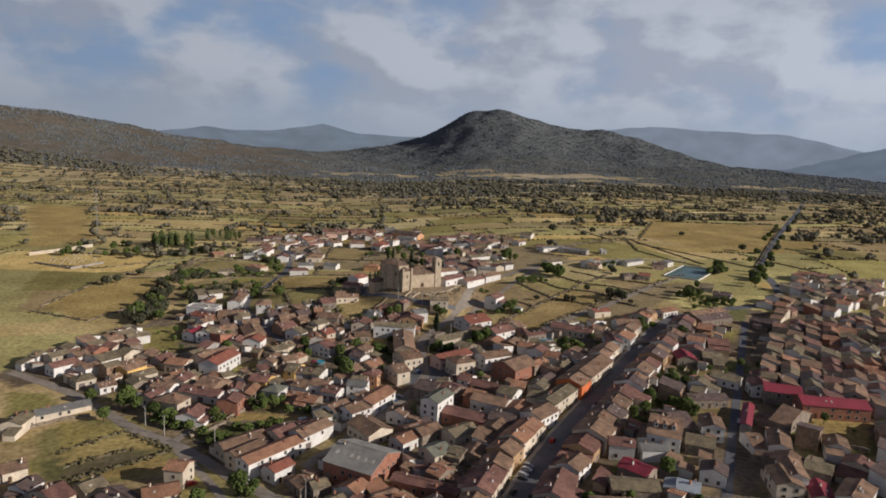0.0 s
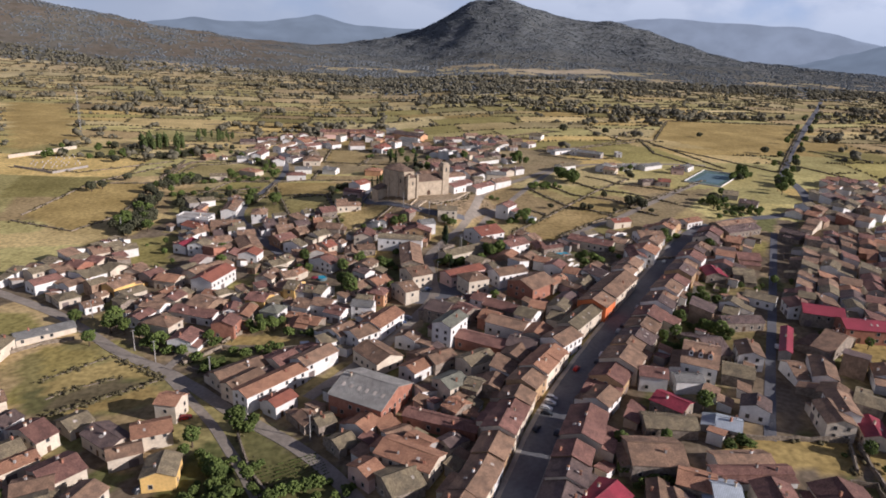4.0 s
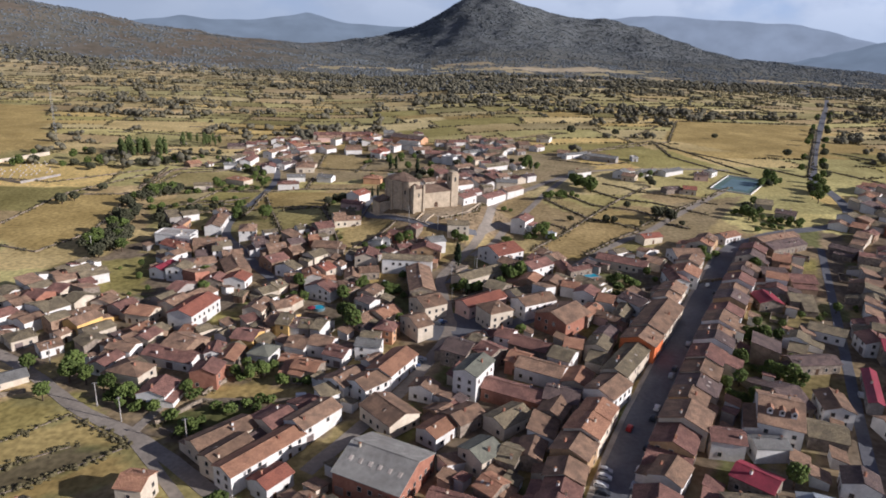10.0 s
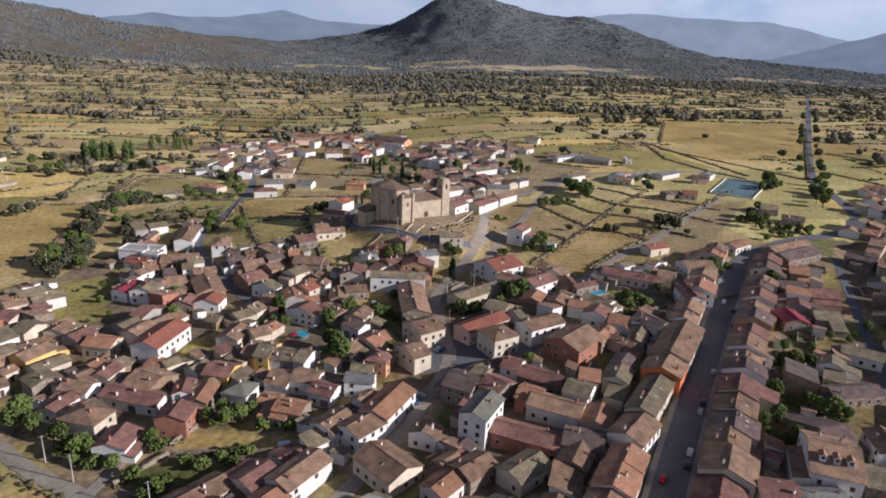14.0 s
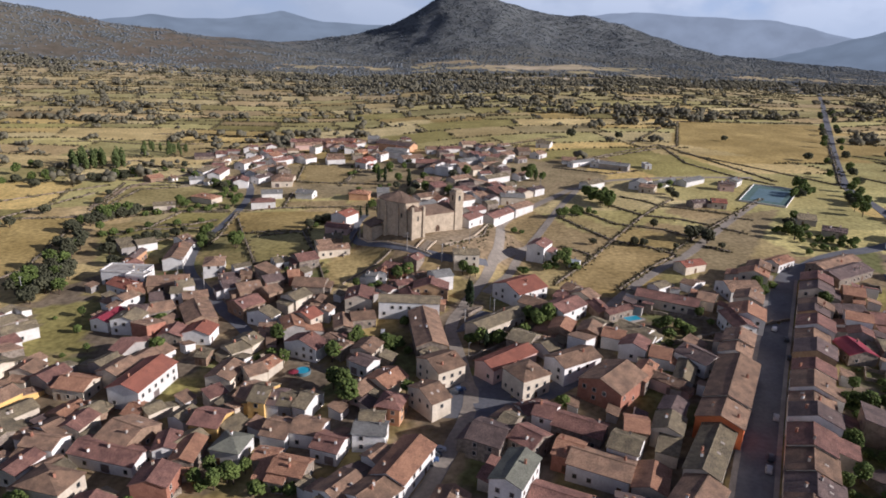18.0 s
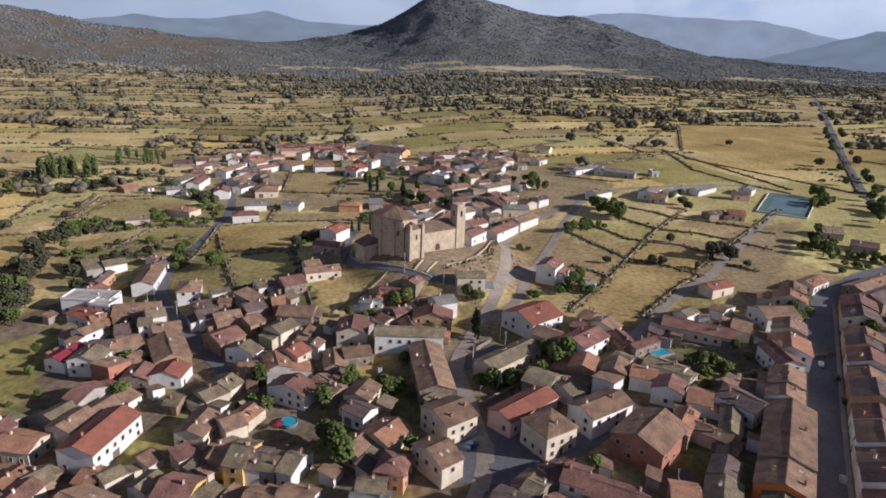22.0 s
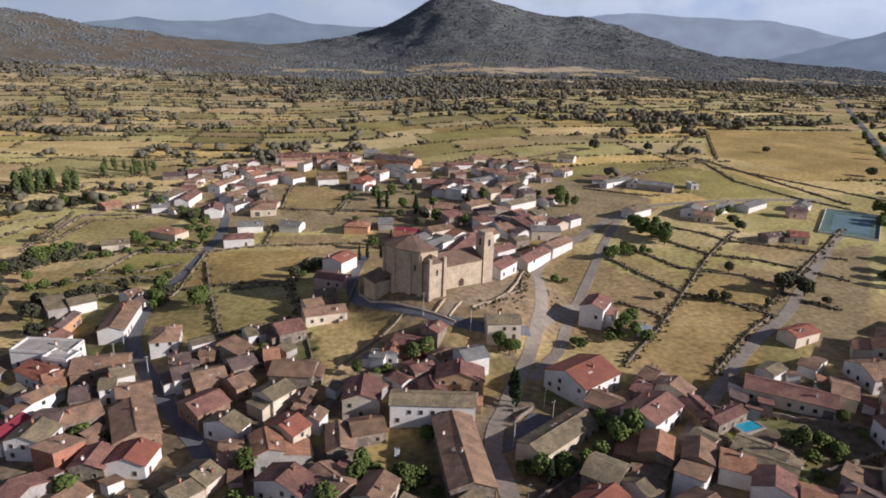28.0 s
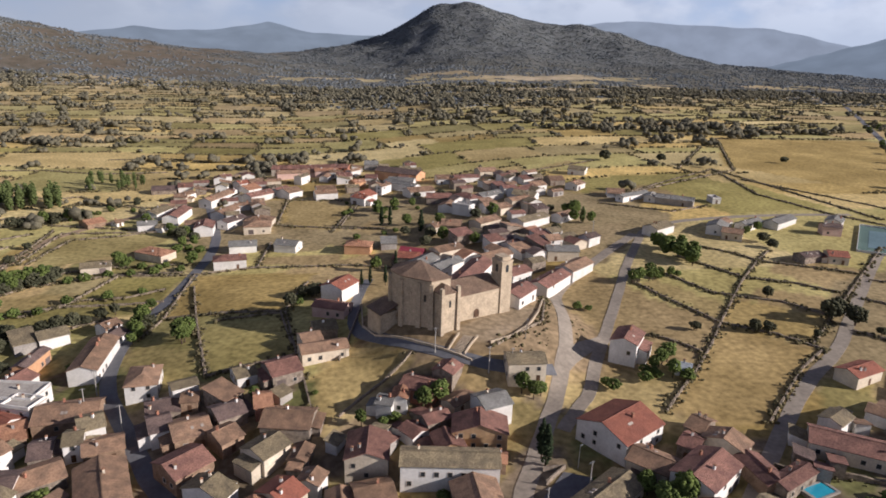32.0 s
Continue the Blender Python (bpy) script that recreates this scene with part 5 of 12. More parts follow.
house(-56.0, 711.9, 9.7, 8.0, 4.5, 37, "a", "orange", "terracotta", wings=((0.8, 5.7, 6.8, 3.3, 2.8, 180),))
house(-76.1, 681.5, 14.7, 9.0, 4.5, 17, "a", "white", "brown")
house(16.4, 648.9, 16.7, 10.0, 5.0, -59, "a", "white", "redbrown", "hip")
house(10.2, 623.4, 12.2, 6.0, 6.0, -40, "a", "white", "flat", "flat")
house(22.4, 711.2, 18.8, 8.0, 4.0, 10, "a", "white", "redbrown")
house(30.3, 655.1, 19.6, 9.0, 4.0, 39, "a", "white", "grey")
house(54.5, 663.9, 21.4, 9.0, 4.5, 40, "a", "white", "redbrown")
house(47.8, 639.0, 17.5, 8.0, 4.0, 24, "a", "cream", "brown")
house(44.2, 591.8, 22.8, 9.0, 5.0, 38, "a", "white", "greybrown")
house(19.0, 594.4, 17.0, 9.0, 4.5, 40, "a", "cream", "brown")
house(-8.1, 591.8, 8.6, 8.0, 4.0, 34, "a", "cream", "brown")
house(-25.1, 542.9, 9.9, 9.0, 4.5, -11, "a", "stone", "red", wings=((-6.6, 0.0, 6.8, 3.3, 2.8, -90),))
house(-19.2, 533.8, 15.0, 9.0, 4.5, 54, "a", "white", "grey", wings=((8.7, 0.9, 6.3, 2.4, 2.8, 90),))
house(-50.0, 565.4, 13.1, 9.0, 4.5, -10, "a", "orange", "terracotta", "hip")
house(-6.7, 550.5, 15.1, 9.0, 4.5, 33, "a", "cream", "brown", wings=((-9.0, 0.0, 6.8, 3.0, 2.8, -90),))
house(-2.5, 500.2, 38.5, 10.0, 5.0, 63, "a", "white", "redbrown")
house(14.1, 535.2, 17.3, 9.0, 5.0, 36, "a", "white", "brown")
house(20.0, 512.7, 12.3, 9.0, 5.0, 37, "a", "white", "redbrown")
house(32.5, 500.3, 22.1, 9.0, 5.5, 49, "a", "white", "redbrown")
house(47.7, 516.0, 18.0, 9.0, 5.0, 44, "a", "white", "brown")
house(12.2, 470.5, 13.9, 9.0, 4.5, 51, "a", "white", "redbrown")
house(47.6, 537.9, 15.0, 9.0, 5.0, -3, "a", "cream", "grey")
house(143.0, 627.2, 22.4, 9.0, 4.0, -31, "a", "grey", "grey")
house(121.5, 641.9, 26.4, 6.0, 3.5, 32, "a", "white", "grey")
house(108.2, 568.6, 16.0, 9.0, 4.5, 35, "a", "white", "greybrown")
house(143.4, 557.3, 9.9, 9.0, 4.0, -33, "a", "cream", "brown")
house(145.9, 575.7, 15.6, 8.0, 3.5, 41, "a", "white", "brown", wings=((9.2, 0.8, 5.6, 2.7, 2.4, 90),))
house(162.5, 574.9, 18.8, 7.0, 3.5, 34, "a", "white", "grey")
house(182.8, 579.0, 23.1, 8.0, 3.5, 35, "a", "white", "grey")
house(200.4, 561.8, 9.4, 7.0, 5.0, -14, "a", "pink", "dark")
house(174.8, 520.2, 8.7, 9.0, 4.0, -18, "a", "cream", "red", wings=((-5.5, 0.0, 6.8, 2.4, 2.5, -90),))
house(162.3, 522.0, 11.9, 7.0, 3.5, 16, "a", "stone", "dark", wings=((7.1, 0.7, 4.9, 2.4, 2.4, 90),))
house(-62.2, 380.1, 7.0, 10.0, 6.0, 54, "a", "cream", "red")
house(-142.1, 387.7, 8.0, 12.0, 4.5, -18, "b", "white", "magenta")
house(-132.3, 382.9, 10.9, 9.0, 6.0, -8, "b", "white", "greybrown", wings=((-1.1, 6.0, 6.5, 3.0, 3.7, 180),))
house(-112.5, 373.4, 9.3, 9.0, 4.0, -4, "b", "stone", "redbrown", wings=((0.7, 5.7, 6.5, 2.4, 2.5, 180),))
house(-102.3, 373.4, 10.6, 9.0, 4.5, -8, "b", "white", "red")
house(-96.0, 356.5, 4.6, 7.0, 3.5, -17, "a", "earth", "greybrown")
house(-132.5, 337.6, 11.2, 10.0, 4.5, -14, "a", "cream", "terracotta", wings=((-1.1, 6.7, 6.7, 3.3, 2.8, 180),))
house(-152.8, 347.1, 7.1, 9.0, 5.0, 79, "a", "cream", "brown", wings=((-5.2, 0.0, 6.8, 3.3, 3.1, -90),))
house(-108.1, 322.9, 5.6, 8.0, 3.0, -21, "a", "cream", "terracotta")
house(-128.6, 312.5, 6.1, 10.0, 4.5, 54, "a", "white", "brown", wings=((4.4, 1.0, 7.0, 2.7, 2.8, 90),))
house(-128.3, 322.0, 8.4, 8.0, 4.0, 66, "a", "earth", "terracotta", wings=((0.7, 5.5, 5.9, 3.0, 2.5, 180),))
house(-122.2, 322.6, 5.9, 9.0, 3.5, 50, "a", "earth", "greybrown", wings=((4.6, 0.9, 6.3, 3.3, 2.4, 90),))
house(-105.8, 309.2, 11.4, 14.0, 4.5, -28, "a", "earth", "brown", wings=((-6.9, 0.0, 10.5, 2.4, 2.8, -90),))
house(-107.6, 301.0, 21.1, 9.0, 4.0, -19, "a", "white", "redbrown")
house(-92.4, 317.9, 7.2, 6.0, 4.0, 63, "a", "white", "greybrown")
house(-82.9, 313.6, 9.4, 10.0, 5.0, -16, "a", "yellow", "redbrown")
house(-87.5, 304.9, 9.0, 6.0, 4.0, 54, "a", "white", "greybrown", wings=((6.0, 0.6, 4.2, 3.0, 2.5, 90),))
house(-73.9, 300.8, 8.7, 9.0, 5.0, -16, "a", "white", "greygreen", "hip")
house(-82.6, 364.7, 6.4, 10.0, 4.0, 59, "a", "cream", "greybrown")
house(-85.7, 359.3, 8.0, 8.0, 4.0, 43, "a", "cream", "greybrown", wings=((-5.5, 0.0, 6.0, 3.0, 2.5, -90),))
house(-76.0, 342.0, 6.5, 9.0, 4.5, 34, "a", "cream", "brown", wings=((-0.6, 5.8, 3.9, 2.7, 2.8, 180),))
house(-72.1, 347.0, 8.4, 7.0, 4.0, 62, "a", "cream", "terracotta", wings=((5.7, 0.7, 4.9, 3.0, 2.5, 90),))
house(-59.9, 357.8, 7.6, 14.0, 5.5, 61, "a", "white", "redbrown")
house(-38.0, 343.3, 8.3, 7.0, 5.0, -39, "a", "white", "dark")
house(-30.1, 331.8, 10.6, 10.0, 4.5, 49, "a", "cream", "terracotta", wings=((0.8, 6.3, 7.4, 2.7, 2.8, 180),))
house(-39.2, 326.7, 7.7, 8.0, 4.5, 56, "a", "pink", "brown")
house(-11.8, 335.6, 11.1, 13.0, 7.0, 32, "a", "cream", "brown", wings=((0.9, 7.7, 7.8, 2.4, 4.3, 180),))
house(-16.6, 318.3, 7.3, 13.0, 6.5, 34, "a", "cream", "brown")
house(-28.3, 315.5, 7.8, 9.0, 6.0, -19, "a", "orange", "redbrown", "hip")
house(-34.1, 306.8, 7.2, 7.0, 6.5, -6, "a", "pink", "greybrown")
house(-69.1, 324.5, 5.6, 12.0, 6.0, -15, "a", "yellow", "greybrown", wings=((-4.2, 0.0, 9.0, 2.7, 3.7, -90),))
house(-64.8, 323.2, 4.6, 10.0, 5.0, -14, "a", "white", "dark", wings=((0.4, 6.2, 3.2, 2.4, 3.1, 180),))
house(-60.7, 321.7, 4.6, 9.0, 5.0, -15, "a", "grey", "greybrown")
house(-54.7, 320.7, 4.6, 11.0, 5.0, -26, "a", "white", "greybrown", wings=((-3.5, 0.0, 8.2, 2.4, 3.1, -90),))
house(-74.1, 328.1, 4.6, 11.0, 5.0, -26, "a", "earth", "brown", wings=((-3.6, 0.0, 8.2, 2.7, 3.1, -90),))
house(-61.4, 307.2, 7.9, 10.0, 4.5, -18, "a", "white", "brown", wings=((0.6, 6.5, 5.5, 3.0, 2.8, 180),))
house(-52.6, 306.6, 9.2, 9.0, 5.0, -17, "a", "white", "brown")
house(-45.8, 299.0, 8.3, 9.0, 4.5, -23, "a", "white", "redbrown")
house(12.4, 369.9, 25.4, 9.0, 4.5, 39, "a", "cream", "greybrown")
house(11.5, 339.7, 22.2, 9.0, 5.0, 38, "a", "pink", "red")
house(15.6, 325.4, 11.1, 11.0, 7.5, 28, "a", "cream", "brown", "hip")
house(33.4, 334.1, 16.9, 10.0, 6.5, 29, "a", "white", "brown")
house(27.6, 347.4, 6.3, 9.0, 4.0, 32, "a", "white", "greybrown", wings=((4.7, 0.9, 6.3, 3.0, 2.5, 90),))
house(63.4, 357.1, 12.5, 9.0, 3.5, -45, "a", "white", "greybrown", wings=((7.9, 0.9, 6.3, 3.3, 2.4, 90),))
house(42.9, 320.0, 17.6, 15.0, 6.5, 44, "a", "brick", "brown")
house(77.6, 333.3, 12.4, 10.0, 5.0, -59, "a", "white", "dark", wings=((-7.7, 0.0, 7.5, 3.0, 3.1, -90),))
house(61.8, 320.5, 10.2, 6.0, 4.0, -46, "a", "pink", "brown", wings=((6.4, 0.6, 4.2, 2.7, 2.5, 90),))
house(109.6, 362.0, 13.4, 13.0, 6.0, -30, "b", "white", "terracotta", wings=((1.1, 8.0, 9.4, 3.0, 3.7, 180),))
house(17.8, 305.2, 6.1, 9.0, 6.0, -30, "a", "white", "redbrown")
house(10.4, 293.2, 8.2, 10.0, 6.0, -46, "a", "stone", "redbrown", wings=((-0.8, 6.2, 4.9, 2.4, 3.7, 180),))
house(6.6, 302.4, 4.6, 10.0, 5.0, -42, "a", "stone", "greybrown")
house(-0.3, 296.3, 10.1, 12.0, 6.0, -30, "a", "stone", "dark", wings=((-6.7, 0.0, 9.0, 3.3, 3.7, -90),))
house(26.6, 299.0, 14.6, 9.0, 4.5, -32, "a", "stone", "redbrown")
house(20.7, 288.1, 7.4, 10.0, 5.0, -30, "a", "brick", "terracotta")
house(182.1, 417.1, 31.8, 9.0, 4.0, 27, "a", "stone", "brown")
house(156.4, 420.1, 14.4, 8.0, 4.0, 32, "a", "white", "terracotta")
house(-25.1, 287.2, 18.9, 10.0, 6.0, 61, "a", "white", "terracotta")
house(-33.0, 275.7, 11.4, 10.0, 6.0, 46, "a", "white", "brown")
house(67.8, 296.5, 11.7, 13.0, 7.0, 55, "a", "orangered", "brown")
house(80.2, 314.7, 31.5, 13.0, 6.5, 56, "a", "cream", "brown")
house(-82.3, 194.3, 9.3, 10.0, 5.0, 9, "b", "yellow", "greybrown")
house(-91.3, 226.6, 7.3, 8.0, 7.0, -9, "a", "cream", "terracotta", wings=((-0.7, 5.7, 4.4, 3.3, 4.3, 180),))
house(-92.3, 212.6, 11.5, 9.0, 5.5, 25, "a", "cream", "terracotta")
house(-96.6, 202.8, 9.5, 7.0, 4.5, 28, "a", "cream", "brown")
house(-119.3, 219.0, 7.8, 9.0, 4.0, 53, "a", "cream", "greybrown")
house(-104.8, 210.1, 14.3, 9.0, 4.5, -35, "a", "cream", "dark")
house(-128.1, 211.3, 7.2, 14.0, 5.5, 62, "a", "cream", "redbrown")
house(-111.7, 193.7, 11.1, 12.0, 5.0, 52, "a", "cream", "redbrown", wings=((-6.9, 0.0, 9.0, 2.7, 3.1, -90),))
house(-132.1, 202.6, 9.0, 9.0, 5.0, 49, "a", "cream", "greybrown", wings=((0.7, 5.8, 6.3, 2.7, 3.1, 180),))
house(-125.7, 197.8, 10.5, 7.0, 4.5, 49, "a", "cream", "terracotta")
house(-98.8, 179.8, 12.3, 9.0, 6.0, 75, "a", "cream", "brown", wings=((7.4, 0.9, 6.3, 2.4, 3.7, 90),))
house(-153.9, 231.4, 7.9, 9.0, 4.0, 41, "a", "cream", "brown", wings=((-5.5, 0.0, 6.8, 3.0, 2.5, -90),))
house(-141.0, 218.0, 7.3, 8.0, 5.0, 70, "a", "white", "dark", wings=((-4.8, 0.0, 6.0, 2.4, 3.1, -90),))
house(-26.4, 214.4, 7.5, 8.0, 4.5, 56, "a", "white", "terracotta", wings=((-0.8, 5.7, 4.5, 3.3, 2.8, 180),))
house(-39.5, 217.5, 6.4, 6.0, 4.0, -58, "b", "stone", "greybrown", wings=((-4.7, 0.0, 4.5, 3.0, 2.5, -90),))
house(-32.3, 206.3, 6.6, 7.0, 4.0, 43, "a", "stone", "greybrown", wings=((-0.7, 4.8, 3.9, 2.7, 2.5, 180),))
house(-23.4, 191.3, 6.1, 9.0, 5.0, 46, "a", "pink", "terracotta")
house(-8.7, 202.0, 8.6, 9.0, 5.0, -36, "a", "grey", "terracotta")
house(-14.0, 186.7, 10.3, 12.0, 4.5, 31, "a", "stone", "greybrown", wings=((-1.0, 7.2, 6.2, 2.4, 2.8, 180),))
house(-1.5, 215.2, 24.5, 6.0, 4.0, -21, "a", "brick", "redbrown")
house(3.5, 221.8, 6.1, 8.0, 5.0, -43, "a", "stone", "terracotta")
house(39.6, 175.4, 14.0, 10.0, 5.0, 44, "a", "stone", "magenta", wings=((-8.5, 0.0, 7.5, 3.0, 3.1, -90),))
house(74.5, 220.9, 11.0, 9.0, 4.5, -45, "a", "stone", "magenta")
house(73.1, 177.2, 6.9, 9.0, 5.0, -9, "a", "white", "lightblue", wings=((-4.6, 0.0, 6.8, 2.4, 3.1, -90),))
house(67.5, 182.5, 9.6, 9.0, 4.5, -24, "a", "stone", "terracotta")
house(59.2, 173.1, 4.6, 12.0, 4.0, -7, "b", "stone", "brown", wings=((3.8, 1.2, 8.4, 3.0, 2.5, 90),))
house(55.6, 177.9, 5.8, 10.0, 4.0, -15, "b", "stone", "brown")
house(69.9, 210.6, 16.1, 9.0, 4.0, -4, "a", "stone", "greybrown")
house(84.8, 192.6, 16.7, 8.0, 3.0, 4, "a", "white", "brown")
house(59.6, 194.5, 15.6, 14.0, 5.0, -2, "a", "stone", "brown", wings=((-9.2, 0.0, 10.5, 2.7, 3.1, -90),))
house(85.6, 173.4, 10.4, 13.0, 5.0, -7, "b", "cream", "redbrown")
house(102.9, 172.0, 14.2, 13.0, 5.0, -5, "b", "cream", "redbrown", wings=((-8.3, 0.0, 9.8, 2.4, 3.1, -90),))
house(101.0, 218.1, 8.8, 8.0, 5.0, -28, "b", "white", "dark", wings=((0.7, 5.2, 6.2, 2.4, 3.1, 180),))
house(127.6, 215.7, 7.4, 14.0, 6.5, -15, "b", "white", "brown", wings=((-0.7, 8.5, 4.5, 3.0, 4.0, 180),))
house(131.8, 205.5, 7.1, 12.0, 4.0, -19, "b", "cream", "magenta")
house(51.9, 223.4, 10.4, 9.0, 5.5, 52, "a", "white", "brown", wings=((-1.0, 6.2, 6.2, 3.3, 3.4, 180),))
house(73.4, 237.2, 9.4, 8.0, 6.0, -14, "a", "white", "redbrown")
house(177.4, 273.6, 27.8, 12.0, 6.0, -9, "a", "brick", "metalred")
house(145.7, 306.4, 13.0, 9.0, 4.0, -38, "a", "white", "greybrown", wings=((-8.1, 0.0, 6.8, 3.3, 2.5, -90),))
house(114.9, 253.0, 8.7, 12.0, 6.0, -15, "b", "white", "brown")
house(-190.3, 331.9, 13.5, 9.0, 5.0, 56, "a", "white", "redbrown")
house(-171.9, 315.9, 9.3, 9.0, 4.0, 47, "a", "cream", "greybrown", "hip")
house(-157.7, 309.7, 7.8, 8.0, 3.5, 44, "a", "white", "brown")
house(-157.7, 318.3, 5.2, 6.0, 4.0, 62, "a", "cream", "brown", wings=((4.1, 0.6, 4.2, 3.0, 2.5, 90),))
house(-157.9, 334.6, 8.2, 9.0, 4.5, 53, "a", "cream", "brown")
house(-145.4, 322.6, 11.5, 8.0, 4.0, 53, "a", "cream", "greybrown")
house(-129.9, 296.6, 9.8, 7.0, 4.5, 72, "a", "white", "redbrown", wings=((-1.0, 4.8, 5.9, 2.7, 2.8, 180),))
house(14.9, 310.7, 8.8, 7.0, 3.5, 21, "a", "white", "redbrown", wings=((6.0, 0.7, 4.9, 3.3, 2.4, 90),))
house(27.5, 281.2, 16.5, 10.0, 5.0, -30, "a", "white", "brown")
house(16.2, 267.9, 20.7, 9.0, 4.5, -28, "a", "brick", "redbrown")
house(31.1, 263.3, 11.0, 10.0, 5.0, -21, "a", "stone", "dark", wings=((6.7, 1.0, 7.0, 2.4, 3.1, 90),))
house(58.4, 282.8, 28.9, 9.0, 6.5, 54, "a", "cream", "greybrown")
house(61.8, 350.6, 12.7, 8.0, 4.0, -37, "a", "white", "greybrown")
house(-61.1, 239.6, 26.3, 8.0, 6.0, 51, "a", "white", "terracotta")
house(-71.2, 240.7, 13.9, 7.0, 6.0, 54, "a", "cream", "brown")
house(-48.8, 256.8, 16.2, 9.0, 6.0, 53, "a", "white", "brown")
house(-55.9, 229.1, 9.3, 7.0, 5.0, 52, "a", "white", "red", wings=((-0.9, 4.8, 5.6, 2.7, 3.1, 180),))
house(-25.0, 259.0, 15.6, 12.0, 5.0, -50, "a", "cream", "brown")
house(-10.2, 249.3, 8.0, 10.0, 4.5, -43, "b", "white", "terracotta")
house(10.3, 234.2, 5.6, 9.0, 5.0, -29, "a", "stone", "greybrown")
house(1.9, 235.6, 9.5, 9.0, 6.0, -49, "b", "cream", "greygreen")
house(-1.6, 255.5, 10.7, 9.0, 4.5, 38, "a", "stone", "brown")
house(12.1, 253.7, 12.8, 9.0, 4.5, 39, "a", "cream", "greybrown", wings=((7.9, 0.9, 6.3, 3.0, 2.8, 90),))
house(-164.5, 284.0, 21.8, 8.0, 3.0, 40, "a", "cream", "grey")
house(94.2, 247.7, 12.3, 20.8, 7.0, -25, "a", "white", "brown", dormers=3, wings=((-7.9, -3.1, 14.6, 3.6, 4.3, -90),))
house(135.8, 264.9, 4.1, 25.8, 4.0, -29, "b", "grey", "metalred")
house(127.3, 243.3, 5.3, 9.6, 4.0, -0, "a", "white", "brown", wings=((-0.3, -6.1, 4.7, 2.7, 3, 0),))
house(-76.6, 373.1, 6.1, 8.7, 4.5, 9, "a", "pink", "brown", wings=((1.4, -8.2, 3.4, 7.6, 2.6, 0),))
house(-148.5, 421.2, 12.3, 9.8, 4.0, -32, "a", "white", "red")
house(46.2, 264.5, 10.6, 14.0, 6.5, -42, "b", "white", "brown")
house(-129.8, 423.2, 16.8, 12.8, 3.5, 10, "a", "earth", "brown")
house(-142.4, 417.1, 6.5, 5.8, 4.0, 30, "a", "earth", "terracotta", wings=((-0.3, -4.9, 5.8, 3.9, 3, 0),))
house(-103.1, 419.2, 6.4, 7.8, 4.0, 20, "a", "stone", "dark", wings=((4.5, 0, 7.8, 2.6, 2.9, 90),))
house(-94.7, 422.5, 4.7, 6.0, 3.5, 7, "a", "earth", "brown")
house(-23.6, 406.2, 7.6, 6.1, 4.0, 26, "a", "stone", "redbrown", wings=((-1.7, 5.5, 4.2, 4.8, 2.5, 180),))
house(-20.8, 395.8, 7.7, 7.8, 4.5, 10, "b", "ochre", "redbrown", wings=((-5.5, 1.2, 5.5, 3.4, 2.9, -90),))
house(61.7, 372.8, 4.9, 13.6, 4.0, -61, "b", "stone", "redbrown")
house(-143.6, 425.7, 9.3, 6.9, 6.0, -15, "a", "white", "flat", "flat")
house(-174.3, 268.0, 8.8, 10.2, 5.0, 2, "b", "cream", "greybrown", wings=((2, -7.8, 4.8, 5.4, 2.4, 0),))
house(-25.2, 230.2, 20.5, 20.5, 7.0, -28, "a", "brick", "fibre")
house(-75.2, 249.6, 18.9, 8.9, 5.0, 46, "a", "cream", "brown", wings=((-4.3, 6.3, 10.4, 3.8, 2.4, 180),))
house(-44.9, 219.4, 6.7, 7.1, 3.5, 40, "b", "stone", "brown", wings=((-1.5, 6.2, 3.7, 5.2, 2.3, 180),))
house(-11.1, 195.8, 18.1, 10.5, 6.0, -29, "a", "cream", "terracotta", wings=((-11.4, 2.4, 5.8, 4.7, 3.5, -90),))
house(-111.0, 337.0, 11.3, 20.9, 7.0, -16, "b", "white", "red")
house(-90.2, 286.1, 9.6, 8.7, 6.5, -6, "b", "brick", "redbrown")
house(-104.2, 276.8, 10.0, 10.4, 4.5, -8, "b", "white", "redbrown", wings=((6.4, -0.5, 9.4, 2.7, 2.3, 90),))
house(-116.9, 286.6, 13.0, 9.2, 6.5, -18, "b", "cream", "brown", "hip", wings=((-7.9, -0.5, 8.3, 2.7, 4.8, -90),))
house(-127.6, 305.7, 10.3, 7.6, 5.0, -14, "a", "white", "brown", wings=((-2.3, -5.6, 5.7, 3.6, 3.5, 0),))
house(-171.9, 377.3, 8.2, 12.0, 5.0, -49, "b", "white", "greybrown", wings=((-6.3, -1.8, 8.4, 4.3, 2.7, -90),))
house(-181.7, 371.7, 8.1, 9.6, 5.0, -48, "b", "cream", "brown", wings=((5.6, 2.2, 5.3, 3.2, 2.5, 90),))
house(-153.9, 329.0, 9.3, 11.5, 5.0, -29, "b", "yellow", "brown", wings=((2.1, 9.2, 5.1, 7, 2.2, 180),))
house(-122.4, 314.9, 7.7, 9.0, 5.0, -16, "b", "cream", "redbrown")
house(2.9, 275.2, 8.6, 14.0, 10.0, -31, "b", "white", "greygreen")
house(-13.8, 272.2, 8.6, 6.3, 5.0, -25, "b", "white", "brown", wings=((5.7, 0.3, 5.7, 2.9, 3.4, 90),))
house(-41.3, 278.7, 9.9, 10.5, 5.5, -40, "b", "white", "brown", wings=((-6.4, -2.4, 5.8, 3, 3.9, -90),))
house(-21.2, 386.2, 24.7, 8.1, 7.0, -5, "a", "white", "greybrown")
house(-15.0, 364.8, 11.3, 31.4, 5.0, 4, "b", "stone", "brown")
